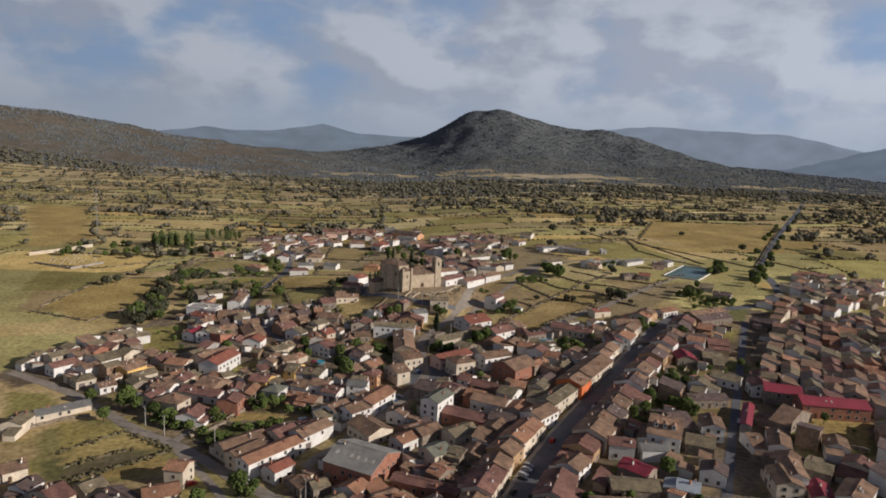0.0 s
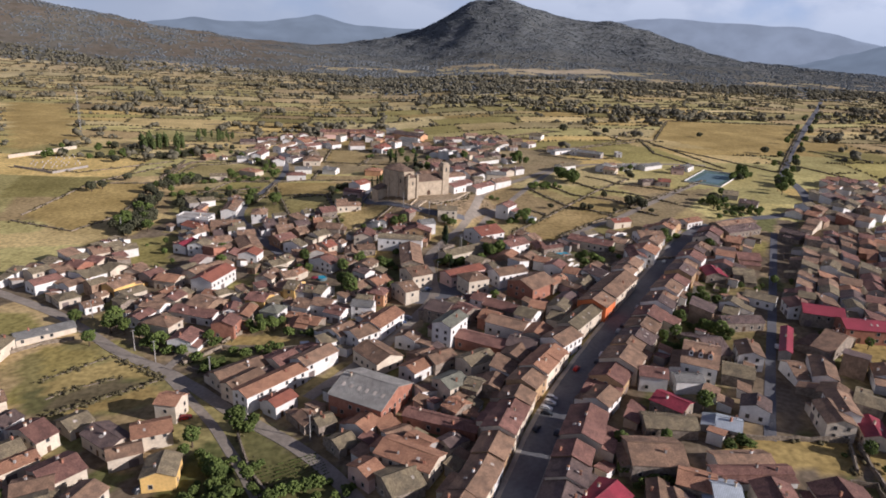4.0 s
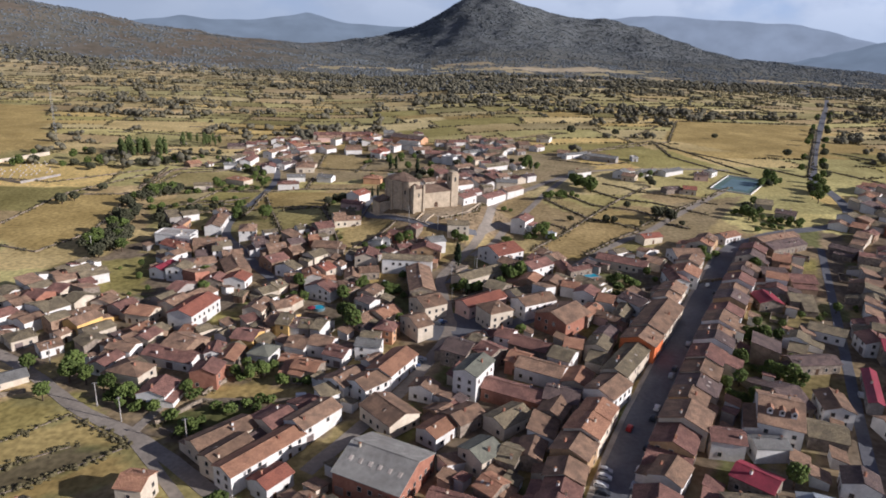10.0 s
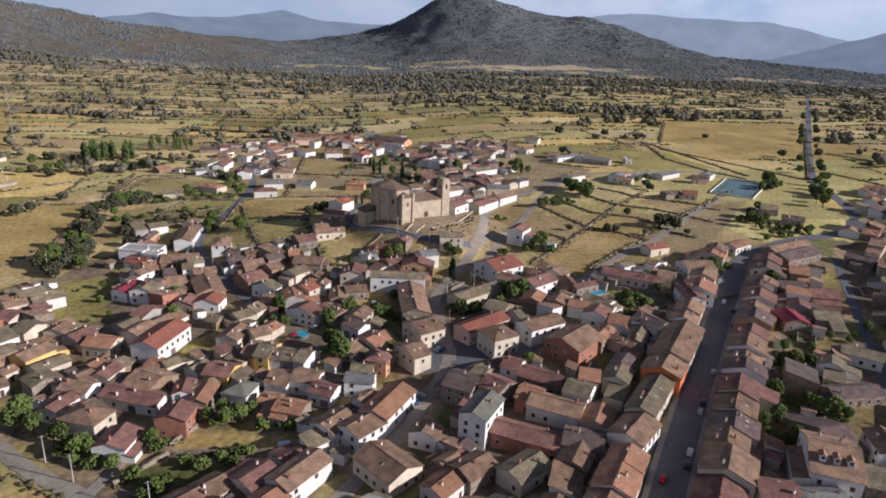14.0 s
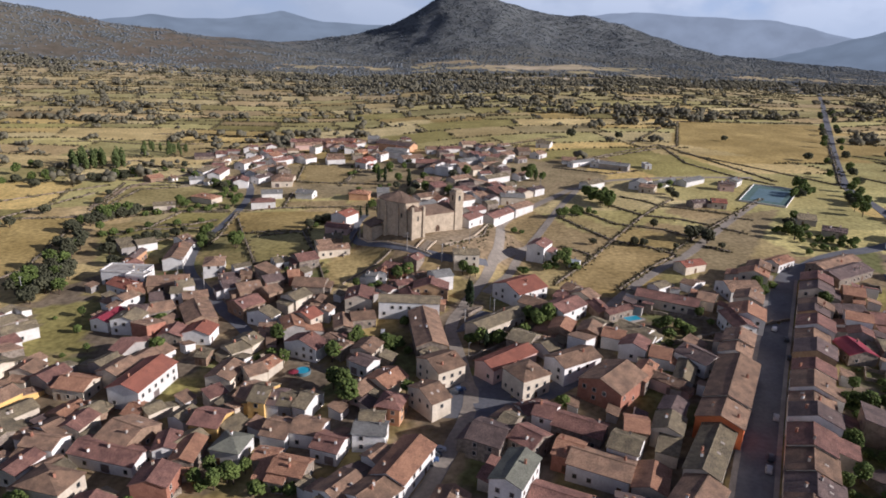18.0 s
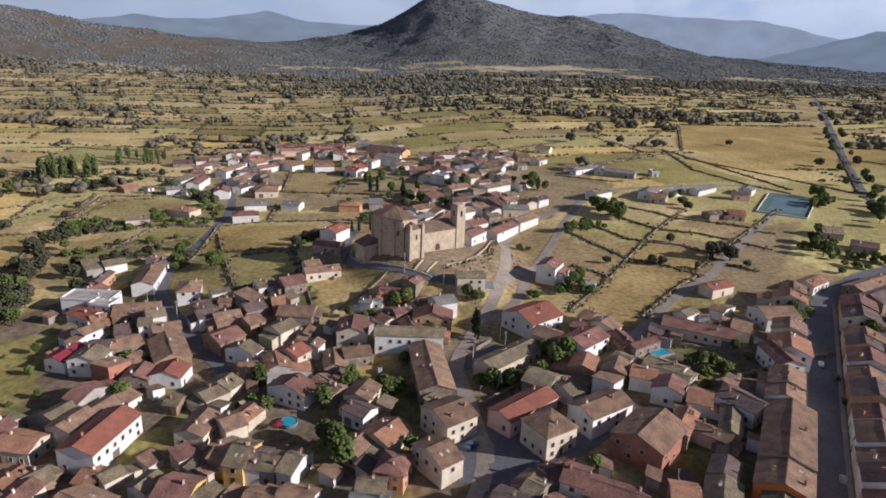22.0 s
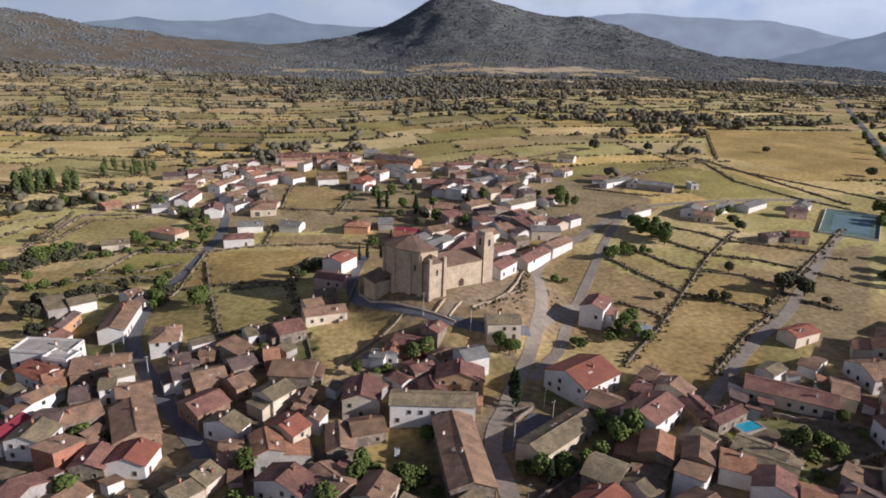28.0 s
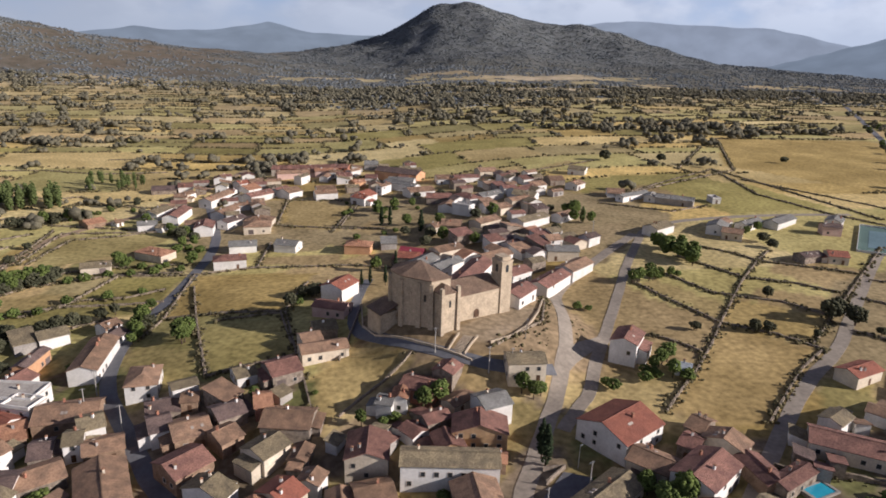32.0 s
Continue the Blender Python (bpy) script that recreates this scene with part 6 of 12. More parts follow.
house(-18.3, 424.9, 6.8, 7.2, 4.0, -32, "b", "stone", "redbrown")
house(111.7, 418.2, 7.6, 12.7, 4.0, -68, "b", "cream", "red")
house(-55.3, 496.9, 10.1, 12.1, 6.0, -31, "b", "white", "red")
house(-67.0, 372.7, 8.1, 10.6, 6.0, 16, "b", "grey", "terracotta", wings=((7.8, -1.6, 7.4, 7.5, 3.2, 90),))
house(-48.1, 357.8, 7.4, 12.1, 5.0, 42, "b", "stone", "brown")
house(-40.4, 380.1, 9.4, 8.7, 4.0, 14, "a", "stone", "brown")
house(84.8, 234.8, 9.7, 6.4, 5.0, -1, "a", "white", "grey")
house(84.8, 187.3, 23.2, 4.1, 3.5, 3, "a", "white", "redbrown", wings=((1.2, -3.4, 20.9, 2.6, 2.4, 0),))
house(122.2, 210.7, 8.6, 13.3, 6.0, -11, "b", "cream", "brown", wings=((0, 8.6, 8.6, 3.9, 3, 180),))
house(141.1, 201.0, 9.0, 15.9, 6.0, -44, "b", "white", "brown", wings=((0, 10.5, 9, 5, 4.5, 180),))
house(162.8, 287.8, 15.8, 12.0, 6.0, -20, "a", "stone", "metalred")
house(-23.4, 550.7, 11.4, 9.5, 4.0, -19, "a", "brick", "metalred", few=True)
house(-9.5, 525.5, 8.0, 17.7, 5.0, -43, "b", "white", "grey", few=True)
house(-50.2, 669.5, 13.2, 12.0, 5.0, -32, "b", "white", "red", few=True)
house(-24.3, 706.1, 18.4, 12.0, 5.0, -14, "a", "white", "grey", few=True)
house(140.4, 567.6, 9.8, 12.0, 4.5, -35, "b", "white", "grey", few=True)
house(213.3, 576.7, 8.2, 12.0, 4.0, -43, "b", "white", "grey", few=True)
house(109.3, 723.7, 12.7, 12.0, 4.0, -27, "a", "white", "greybrown", few=True)
house(103.0, 356.4, 8.6, 15.0, 6.0, -5, "b", "white", "redbrown")
house(120.9, 390.0, 13.3, 14.3, 4.5, -87, "b", "white", "brown")
house(-55.5, 289.6, 9.4, 8.3, 4.5, -18, "a", "stone", "terracotta", wings=((-2.1, -5.4, 5.2, 2.4, 3.3, 0),))
house(-63.0, 295.8, 6.4, 6.2, 4.0, -15, "a", "stone", "terracotta", wings=((1.4, -6.1, 3.5, 6.1, 2.6, 0),))
house(-34.5, 302.3, 9.4, 7.5, 6.0, -9, "a", "white", "grey")
house(-92.5, 302.8, 6.5, 8.6, 5.0, 6, "b", "white", "redbrown", wings=((-0.3, 6.2, 5.8, 3.8, 2.5, 180),))
house(-85.5, 298.7, 6.7, 11.5, 5.0, -5, "b", "stone", "terracotta", wings=((0, -7, 6.7, 2.4, 2.6, 0),))
house(-85.2, 341.7, 9.0, 11.8, 4.5, -15, "b", "cream", "brown")
house(54.7, 324.9, 6.1, 14.2, 5.0, -37, "b", "stone", "terracotta")
house(156.7, 295.2, 10.3, 10.0, 5.5, -10, "b", "white", "redbrown")
house(135.9, 335.7, 9.8, 12.0, 4.0, -6, "b", "stone", "magenta")
house(69.6, 325.4, 6.1, 16.2, 4.0, -30, "b", "grey", "greybrown", wings=((-1.4, -10.3, 3.3, 4.4, 2.6, 0),))
house(-189.1, 707.6, 15.9, 12.0, 3.0, 12, "a", "stone", "dark", few=True)
house(-169.7, 687.6, 7.9, 12.0, 4.0, -25, "b", "white", "brown", few=True)
house(-203.7, 623.9, 10.6, 10.0, 3.0, 49, "a", "earth", "terracotta", few=True)
house(-190.5, 624.8, 4.4, 6.0, 2.6, 51, "a", "white", "brown", few=True)
house(-161.3, 613.1, 4.0, 7.9, 3.0, -19, "a", "white", "greybrown", few=True)
house(-109.3, 621.1, 15.6, 12.0, 4.0, -6, "a", "cream", "brown", "hip", few=True)
house(-140.3, 691.5, 5.3, 11.8, 4.0, -4, "a", "white", "redbrown", few=True)
house(-131.1, 701.6, 13.5, 12.0, 4.5, -35, "b", "white", "terracotta", few=True)
house(-101.0, 689.9, 12.2, 12.0, 4.5, -40, "b", "white", "brown", few=True)
house(-97.5, 732.4, 6.3, 12.0, 6.0, -26, "b", "white", "greybrown", few=True)
house(-77.3, 695.1, 12.8, 12.0, 4.0, 14, "a", "white", "brown", few=True)
house(-80.8, 738.8, 6.4, 12.0, 4.0, -10, "b", "white", "brown", few=True)
house(-60.4, 752.2, 5.5, 12.0, 5.0, -35, "b", "white", "brown", few=True)
house(-47.1, 778.0, 10.4, 12.0, 5.0, -1, "a", "grey", "grey", few=True)
house(-37.2, 688.9, 5.0, 12.0, 6.0, -33, "b", "white", "brown", few=True)
house(-13.4, 677.4, 18.3, 12.0, 4.0, 24, "a", "white", "brown", few=True)
house(-1.6, 656.0, 16.2, 12.0, 4.0, -3, "a", "stone", "redbrown", few=True)
house(1.9, 634.6, 8.9, 12.0, 4.0, -21, "b", "white", "brown", few=True)
house(6.1, 712.0, 10.4, 12.0, 4.0, 7, "a", "white", "brown", few=True)
house(53.1, 648.2, 14.8, 12.0, 4.5, -29, "a", "white", "greybrown", few=True)
house(65.7, 676.8, 11.4, 12.0, 4.0, -60, "b", "white", "brown", few=True)
house(64.6, 599.7, 7.3, 12.0, 4.0, -49, "b", "white", "brown", few=True)
house(93.4, 675.0, 9.3, 12.0, 4.0, -43, "b", "white", "brown", few=True)
house(82.8, 690.9, 10.8, 12.0, 4.0, 11, "a", "stone", "brown", few=True)
house(40.1, 730.8, 13.7, 12.0, 4.0, 14, "a", "cream", "brown", few=True)
house(113.3, 651.5, 10.6, 12.0, 3.0, -14, "a", "white", "brown", few=True)
house(131.9, 637.5, 6.9, 12.0, 3.5, -30, "b", "white", "fibre", few=True)
house(170.1, 630.8, 5.1, 8.9, 3.0, -2, "a", "white", "flat", "flat", few=True)
house(-130.0, 724.7, 10.4, 12.0, 4.0, 29, "a", "stone", "brown", few=True)
house(0.3, 593.6, 10.9, 12.0, 4.0, -12, "a", "stone", "brown", few=True)
house(-35.0, 571.3, 7.8, 12.0, 3.5, 3, "a", "grey", "grey", few=True)
house(-121.0, 767.4, 6.2, 12.0, 5.5, -5, "a", "cream", "redbrown", few=True)
house(-114.4, 767.5, 6.2, 12.0, 5.5, -6, "a", "brick", "redbrown", few=True)
house(-107.8, 767.4, 6.3, 12.0, 5.5, -7, "a", "brick", "redbrown", few=True)
house(-101.2, 767.3, 6.3, 12.0, 5.5, -7, "a", "cream", "redbrown", few=True)
house(-94.5, 767.1, 6.3, 12.0, 5.5, -8, "a", "brick", "redbrown", few=True)
house(-87.8, 766.8, 6.3, 12.0, 5.5, -9, "a", "brick", "redbrown", few=True)
house(-81.1, 766.4, 6.3, 12.0, 5.5, -10, "a", "cream", "redbrown", few=True)
house(-74.4, 765.8, 6.4, 12.0, 5.5, -11, "a", "brick", "redbrown", few=True)
house(-67.6, 765.2, 6.4, 12.0, 5.5, -11, "a", "brick", "redbrown", few=True)
house(-47.8, 375.6, 7.1, 12.4, 4.0, 6, "b", "stone", "brown")
house(-133.5, 310.0, 7.4, 5.8, 4.0, -17, "a", "white", "brown")
house(89.1, 210.7, 7.4, 8.3, 2.8, -26, "a", "grey", "lightblue", wings=((-5.8, -0.4, 7.5, 4.1, 2.2, -90),))
house(102.9, 260.1, 9.1, 16.9, 4.0, 11, "a", "stone", "dark", wings=((-1.4, 11.8, 6.4, 6.6, 2.2, 180),))
house(153.9, 262.8, 7.5, 23.3, 4.0, -53, "a", "stone", "brown", wings=((-7.1, -3.5, 16.3, 6.7, 2.3, -90),))
house(136.3, 240.3, 8.0, 16.3, 5.0, -25, "b", "white", "brown", wings=((0, 11.2, 8, 6.2, 3.4, 180),))
house(59.3, 428.7, 4.6, 5.6, 2.4, -30, "a", "white", "lightblue")
house(125.2, 282.7, 18.1, 7.8, 4.0, 6, "a", "stone", "dark", wings=((-10.5, -1.8, 4.3, 2.8, 3.1, -90),))
house(179.9, 406.0, 28.5, 11.5, 4.0, 27, "a", "stone", "dark", wings=((4.3, 8.1, 20, 4.7, 2.2, 180),))
house(211.5, 400.0, 13.6, 8.1, 4.0, -52, "a", "stone", "dark", wings=((2, -6.2, 9.5, 4.3, 2.2, 0),))
house(153.8, 366.4, 11.9, 12.0, 4.0, -5, "a", "stone", "dark", wings=((7.3, 2.7, 6.6, 2.7, 2.8, 90),))
house(163.3, 358.0, 11.4, 12.0, 4.0, -9, "a", "earth", "redbrown", wings=((-0.6, -7.9, 10.2, 3.8, 2.2, 0),))
house(212.2, 488.4, 9.8, 12.0, 3.5, -23, "a", "grey", "greybrown")
house(215.1, 466.1, 11.8, 9.4, 3.5, -34, "a", "grey", "dark")
house(1.7, 172.6, 9.0, 9.9, 6.6, 63, "a", "cream", "brown", wings=((-1.3, 6.5, 6.3, 3.1, 3.5, 180), (-7.2, 1.5, 6.9, 5.4, 3.8, -90),))
house(5.9, 180.7, 9.1, 9.6, 6.4, 63, "a", "cream", "brown", wings=((0, 6.6, 9.1, 3.6, 4, 180),))
house(9.4, 188.4, 9.5, 9.7, 5.7, 68, "a", "white", "brown")
house(13.3, 198.0, 11.2, 9.8, 6.0, 68, "a", "ochre", "brown")
house(17.0, 207.9, 10.1, 10.5, 7.2, 68, "a", "cream", "redbrown", wings=((2.3, 6.8, 5.6, 3, 5.6, 180),))
house(20.9, 216.6, 8.8, 9.9, 5.8, 68, "a", "cream", "redbrown", wings=((1.3, 6.8, 6.2, 3.7, 3.7, 180),))
house(23.7, 224.5, 8.0, 10.9, 5.9, 68, "a", "cream", "brown", wings=((1.8, 7.3, 4.4, 3.6, 3, 180),))
house(28.3, 234.4, 10.0, 11.0, 6.4, 58, "a", "ochre", "brown")
house(34.0, 243.2, 11.0, 10.7, 7.1, 58, "a", "cream", "terracotta")
house(39.4, 251.4, 8.6, 9.9, 6.8, 58, "a", "cream", "terracotta", wings=((5.7, 0, 9.9, 2.7, 4.9, 90),))
house(90.6, 333.6, 8.2, 10.5, 6.0, 57, "a", "white", "brown")
house(96.1, 341.8, 11.4, 10.2, 6.3, 57, "a", "cream", "brown", wings=((-1.7, 6.5, 8, 2.7, 4.9, 180),))
house(116.8, 374.3, 10.6, 10.8, 6.6, 57, "a", "cream", "brown")
house(132.8, 400.0, 8.4, 12.0, 6.3, 57, "a", "cream", "terracotta", wings=((0, 8.7, 8.4, 5.4, 4.4, 180),))
house(138.8, 407.2, 10.2, 9.8, 6.5, 57, "a", "ochre", "brown", wings=((7.8, -2.2, 5.4, 5.4, 4, 90),))
house(23.7, 163.2, 11.8, 12.6, 5.7, 63, "a", "white", "dark", wings=((-1.8, -9.5, 8.2, 6.3, 4.2, 0), (-9.9, 2.8, 7, 8, 3.7, -90),))
house(29.3, 175.4, 9.1, 11.8, 5.8, 68, "a", "white", "dark", wings=((-6, -0.6, 10.6, 2.8, 4.5, -90),))
house(32.4, 183.8, 8.9, 11.0, 6.8, 68, "a", "cream", "dark", wings=((-0.4, -8.1, 8, 5.3, 4.5, 0),))
house(35.4, 191.8, 8.2, 10.6, 7.1, 68, "a", "ochre", "redbrown")
house(40.2, 201.1, 7.6, 12.3, 7.2, 68, "a", "cream", "redbrown", wings=((-0.4, -8, 6.9, 3.6, 5.1, 0),))
house(43.6, 210.1, 11.6, 11.7, 6.0, 68, "a", "ochre", "redbrown", wings=((-2.6, -7.8, 6.4, 3.9, 3.9, 0),))
house(58.2, 236.7, 11.1, 12.2, 5.9, 58, "a", "ochre", "redbrown", wings=((-9.4, -0, 12.2, 7.7, 2.9, -90),))
house(64.9, 245.9, 11.7, 14.0, 7.1, 58, "a", "cream", "brown")
house(70.1, 256.9, 8.4, 11.2, 6.6, 58, "a", "ochre", "brown", wings=((-0.4, -7.2, 7.5, 3.2, 3.8, 0),))
house(76.0, 264.4, 10.4, 13.3, 5.7, 58, "a", "cream", "dark")
house(81.1, 273.7, 10.9, 12.2, 5.9, 58, "a", "cream", "brown")
house(87.0, 283.5, 11.9, 11.9, 6.2, 58, "a", "cream", "redbrown", wings=((1.8, -8.9, 8.3, 5.9, 4.5, 0),))
house(94.0, 293.2, 8.2, 13.7, 6.9, 58, "a", "white", "dark")
house(98.0, 300.8, 9.1, 12.4, 5.8, 58, "a", "cream", "brown")
house(103.3, 309.5, 11.7, 12.0, 7.0, 57, "a", "white", "brown", wings=((1.8, -7.6, 8.2, 3.3, 4.3, 0),))
house(110.3, 319.6, 8.6, 12.6, 6.0, 57, "a", "white", "redbrown")
house(117.3, 330.3, 11.5, 12.8, 6.9, 57, "a", "ochre", "dark")
house(122.8, 340.4, 11.5, 11.0, 5.8, 57, "a", "ochre", "brown", wings=((-2.6, -7, 6.3, 3, 3.6, 0),))
house(129.6, 349.4, 11.0, 12.6, 6.8, 57, "a", "white", "redbrown", wings=((6.8, -0.6, 11.4, 2.6, 5, 90),))
house(135.4, 360.0, 8.0, 10.7, 6.7, 57, "a", "ochre", "dark")
house(140.5, 366.2, 8.0, 12.5, 6.0, 57, "a", "cream", "brown", wings=((6, 1.9, 8.7, 4, 4.3, 90),))
house(151.3, 382.7, 11.9, 12.6, 5.9, 57, "a", "cream", "dark", wings=((-1.8, -7.6, 8.3, 2.5, 4.5, 0),))
house(157.4, 392.5, 11.1, 12.3, 6.0, 57, "a", "ochre", "redbrown", wings=((7.8, -2.8, 6.8, 4.5, 3.8, 90),))
house(16.6, 236.9, 10.1, 7.4, 4.3, 69, "a", "stone", "brown", few=True, wings=((2.3, 5.2, 5.6, 2.9, 2.9, 180),))
house(21.8, 246.3, 10.7, 7.9, 4.7, 69, "a", "white", "brown", "shed", few=True)
house(27.2, 256.3, 10.6, 8.5, 4.9, 60, "a", "stone", "brown", few=True)
house(38.8, 274.8, 11.4, 8.6, 4.1, 63, "a", "cream", "terracotta", few=True, wings=((7.1, -1.3, 6, 2.8, 2.4, 90),))
house(51.3, 294.8, 9.6, 8.4, 6.0, 60, "a", "cream", "greybrown", few=True, wings=((-8.5, -1.3, 5.9, 7.3, 3.4, -90),))
house(56.2, 303.5, 8.4, 7.1, 5.7, 55, "a", "cream", "dark", few=True)
house(102.4, 380.3, 9.9, 6.7, 4.2, 57, "b", "cream", "brown", few=True, wings=((8.8, 0, 6.7, 7.7, 2.4, 90),))
house(36.3, 287.6, 10.0, 8.2, 6.0, 57, "b", "white", "greybrown", few=True)
house(42.0, 295.8, 8.7, 6.6, 5.8, 72, "b", "earth", "terracotta", few=True)
house(66.2, 337.9, 10.2, 7.0, 4.0, 61, "b", "white", "terracotta", few=True, wings=((-2.3, -4.9, 5.6, 2.8, 2.4, 0),))
house(58.4, 343.1, 8.7, 9.2, 5.4, 58, "a", "white", "redbrown", few=True)
house(53.8, 351.8, 8.9, 7.8, 4.8, 61, "b", "white", "terracotta", few=True)
house(40.2, 347.6, 9.5, 7.0, 5.7, 51, "b", "white", "brown", "shed", few=True)
house(45.7, 356.2, 9.7, 7.6, 5.3, 62, "a", "earth", "brown", few=True)
house(36.4, 360.3, 10.1, 8.7, 4.9, 63, "a", "earth", "terracotta", few=True, wings=((0, 7.3, 10.1, 6, 2.2, 180),))
house(20.0, 352.5, 10.5, 8.9, 5.1, 52, "b", "stone", "greybrown", few=True)
house(-60.4, 256.4, 10.0, 8.7, 5.4, 52, "a", "cream", "redbrown", few=True, wings=((-0, 6.3, 10, 3.8, 4, 180), (6.4, 1.3, 6.1, 2.8, 3.7, 90),))
house(-37.5, 352.7, 9.7, 8.6, 5.3, 66, "a", "cream", "brown", few=True, wings=((-6.2, 0, 8.6, 2.8, 2.9, -90),))
house(-142.6, 311.2, 8.8, 8.8, 4.8, 48, "b", "stone", "greybrown", few=True, wings=((5.8, 2, 4.8, 2.9, 3, 90),))
house(-121.9, 344.5, 10.7, 8.8, 5.9, 68, "a", "cream", "brown", few=True)
house(-116.4, 353.4, 8.0, 7.6, 4.9, 65, "a", "white", "brown", few=True)
house(-128.4, 350.6, 8.6, 7.9, 5.0, 61, "a", "grey", "greybrown", few=True, wings=((-1.9, 6.9, 4.8, 5.8, 2.5, 180),))
house(-124.0, 360.1, 11.6, 6.6, 5.6, 61, "b", "grey", "redbrown", few=True, wings=((8.3, 1.5, 3.6, 5, 3.9, 90),))
house(-85.3, 423.0, 7.3, 8.7, 3.6, 57, "a", "stone", "brown", "shed", few=True)
house(-143.7, 343.3, 9.3, 8.2, 4.8, 63, "a", "grey", "redbrown", few=True, wings=((-1.4, -6, 6.5, 3.8, 2.9, 0),))
house(-122.9, 376.9, 10.0, 7.6, 5.4, 67, "b", "brick", "brown", "shed", few=True)
house(-164.1, 328.0, 7.9, 7.4, 6.3, 55, "a", "earth", "greybrown", few=True, wings=((7, 1.7, 4.1, 6.2, 4.6, 90),))
house(-175.1, 328.6, 8.6, 7.6, 5.2, 59, "a", "white", "brown", few=True)
house(-169.8, 337.4, 10.5, 7.0, 6.1, 56, "a", "white", "greybrown", "shed", few=True)
house(-163.5, 346.8, 10.6, 7.3, 6.1, 63, "b", "cream", "greybrown", few=True)
house(-181.6, 333.3, 7.4, 7.3, 3.7, 61, "b", "white", "brown", few=True)
house(-177.1, 341.3, 9.0, 7.3, 4.7, 69, "b", "white", "greybrown", "shed", few=True)
house(-171.2, 350.5, 10.4, 6.9, 4.5, 45, "a", "earth", "greybrown", few=True)
house(-166.8, 359.4, 7.8, 8.0, 5.2, 60, "b", "stone", "brown", "shed", few=True)
house(-140.9, 402.1, 7.6, 7.6, 6.2, 59, "a", "white", "brown", few=True, wings=((-6.5, -1.7, 4.2, 5.4, 4.6, -90),))
house(-187.0, 341.7, 7.0, 9.2, 6.2, 60, "a", "white", "brown", few=True)
house(-182.5, 350.2, 10.0, 7.8, 6.1, 69, "b", "brick", "redbrown", few=True)
house(-177.0, 359.0, 9.1, 8.5, 5.1, 66, "b", "cream", "redbrown", few=True)
house(-198.8, 341.5, 9.3, 8.4, 6.0, 59, "a", "cream", "greybrown", few=True)
house(-192.8, 350.3, 10.8, 7.5, 5.0, 53, "a", "white", "brown", few=True)
house(-187.7, 359.1, 8.6, 8.1, 6.1, 59, "a", "white", "greybrown", few=True, wings=((5.6, -0.4, 7.3, 2.6, 3.7, 90),))
house(-207.9, 342.4, 8.1, 7.0, 5.5, 66, "b", "white", "greybrown", few=True, wings=((-7.7, 1, 4.9, 7.4, 3.2, -90),))
house(-203.9, 349.9, 7.2, 8.5, 4.0, 65, "b", "stone", "brown", few=True, wings=((-1.6, 7.6, 4, 6.6, 2.2, 180),))
house(-199.1, 357.2, 8.5, 9.0, 4.4, 56, "b", "white", "greybrown", few=True, wings=((0.4, 7.5, 7.6, 5.9, 2.6, 180),))
house(-194.6, 365.1, 8.0, 8.9, 5.4, 60, "a", "white", "brown", "shed", few=True)
house(-183.2, 385.0, 10.5, 8.2, 3.7, 52, "a", "stone", "greybrown", few=True, wings=((7.5, 1.2, 5.8, 4.5, 2.2, 90),))
house(0.8, 204.3, 5.7, 6.0, 3.8, 43, "a", "cream", "dark", few=True, wings=((4.3, -0.3, 5.4, 2.9, 2.7, 90), (-4.7, 1.4, 3.3, 3.7, 2.2, -90),))
house(-15.5, 209.7, 8.1, 5.5, 3.6, 34, "a", "white", "brown", few=True, wings=((5.4, 1.2, 3, 2.6, 2.2, 90),))
house(-18.8, 214.6, 6.8, 5.6, 3.1, 38, "a", "earth", "terracotta", "shed", few=True)
house(-6.3, 234.4, 6.7, 4.9, 3.2, 33, "b", "white", "brown", "shed", few=True)
house(-8.2, 259.2, 6.5, 5.5, 3.7, 41, "a", "earth", "brown", few=True, wings=((-5, 1.2, 3, 3.4, 2.2, -90), (0.3, 4.5, 5.9, 3.6, 2.2, 180),))
house(81.3, 344.4, 6.6, 6.5, 3.1, 44, "a", "cream", "brown", "shed", few=True)
house(5.9, 306.5, 7.9, 5.6, 4.3, 44, "a", "cream", "brown", few=True, wings=((-1.2, -4.6, 5.5, 3.6, 2.2, 0),))
house(-52.0, 266.7, 8.3, 6.5, 3.1, 40, "a", "white", "redbrown", few=True, wings=((0, 4.9, 8.3, 3.3, 2.2, 180), (-0, -5.1, 8.3, 3.7, 2.2, 0),))
house(-46.4, 271.5, 6.2, 6.0, 4.3, 40, "a", "white", "greybrown", "shed", few=True)
house(102.1, 396.6, 6.4, 5.5, 3.7, 42, "b", "white", "brown", few=True, wings=((7, -0.8, 3.9, 7.6, 2.2, 90),))
house(-32.3, 292.4, 7.1, 5.8, 4.4, 49, "a", "white", "brown", few=True, wings=((6.9, -0.9, 4, 6.7, 2.2, 90),))
house(51.6, 364.0, 6.4, 6.4, 3.3, 31, "b", "cream", "greybrown", few=True, wings=((4.7, -0, 6.4, 3, 2.2, 90),))
house(87.1, 393.8, 8.0, 6.1, 4.5, 33, "a", "white", "greybrown", few=True, wings=((7.7, 1.4, 3.4, 7.5, 2.2, 90),))
house(-13.9, 345.0, 6.7, 6.2, 4.0, 42, "a", "cream", "greybrown", "shed", few=True)
house(-75.2, 311.0, 7.7, 5.3, 3.5, 50, "a", "stone", "greybrown", "shed", few=True)
house(-122.7, 297.2, 6.9, 5.6, 3.1, 43, "a", "cream", "brown", few=True)
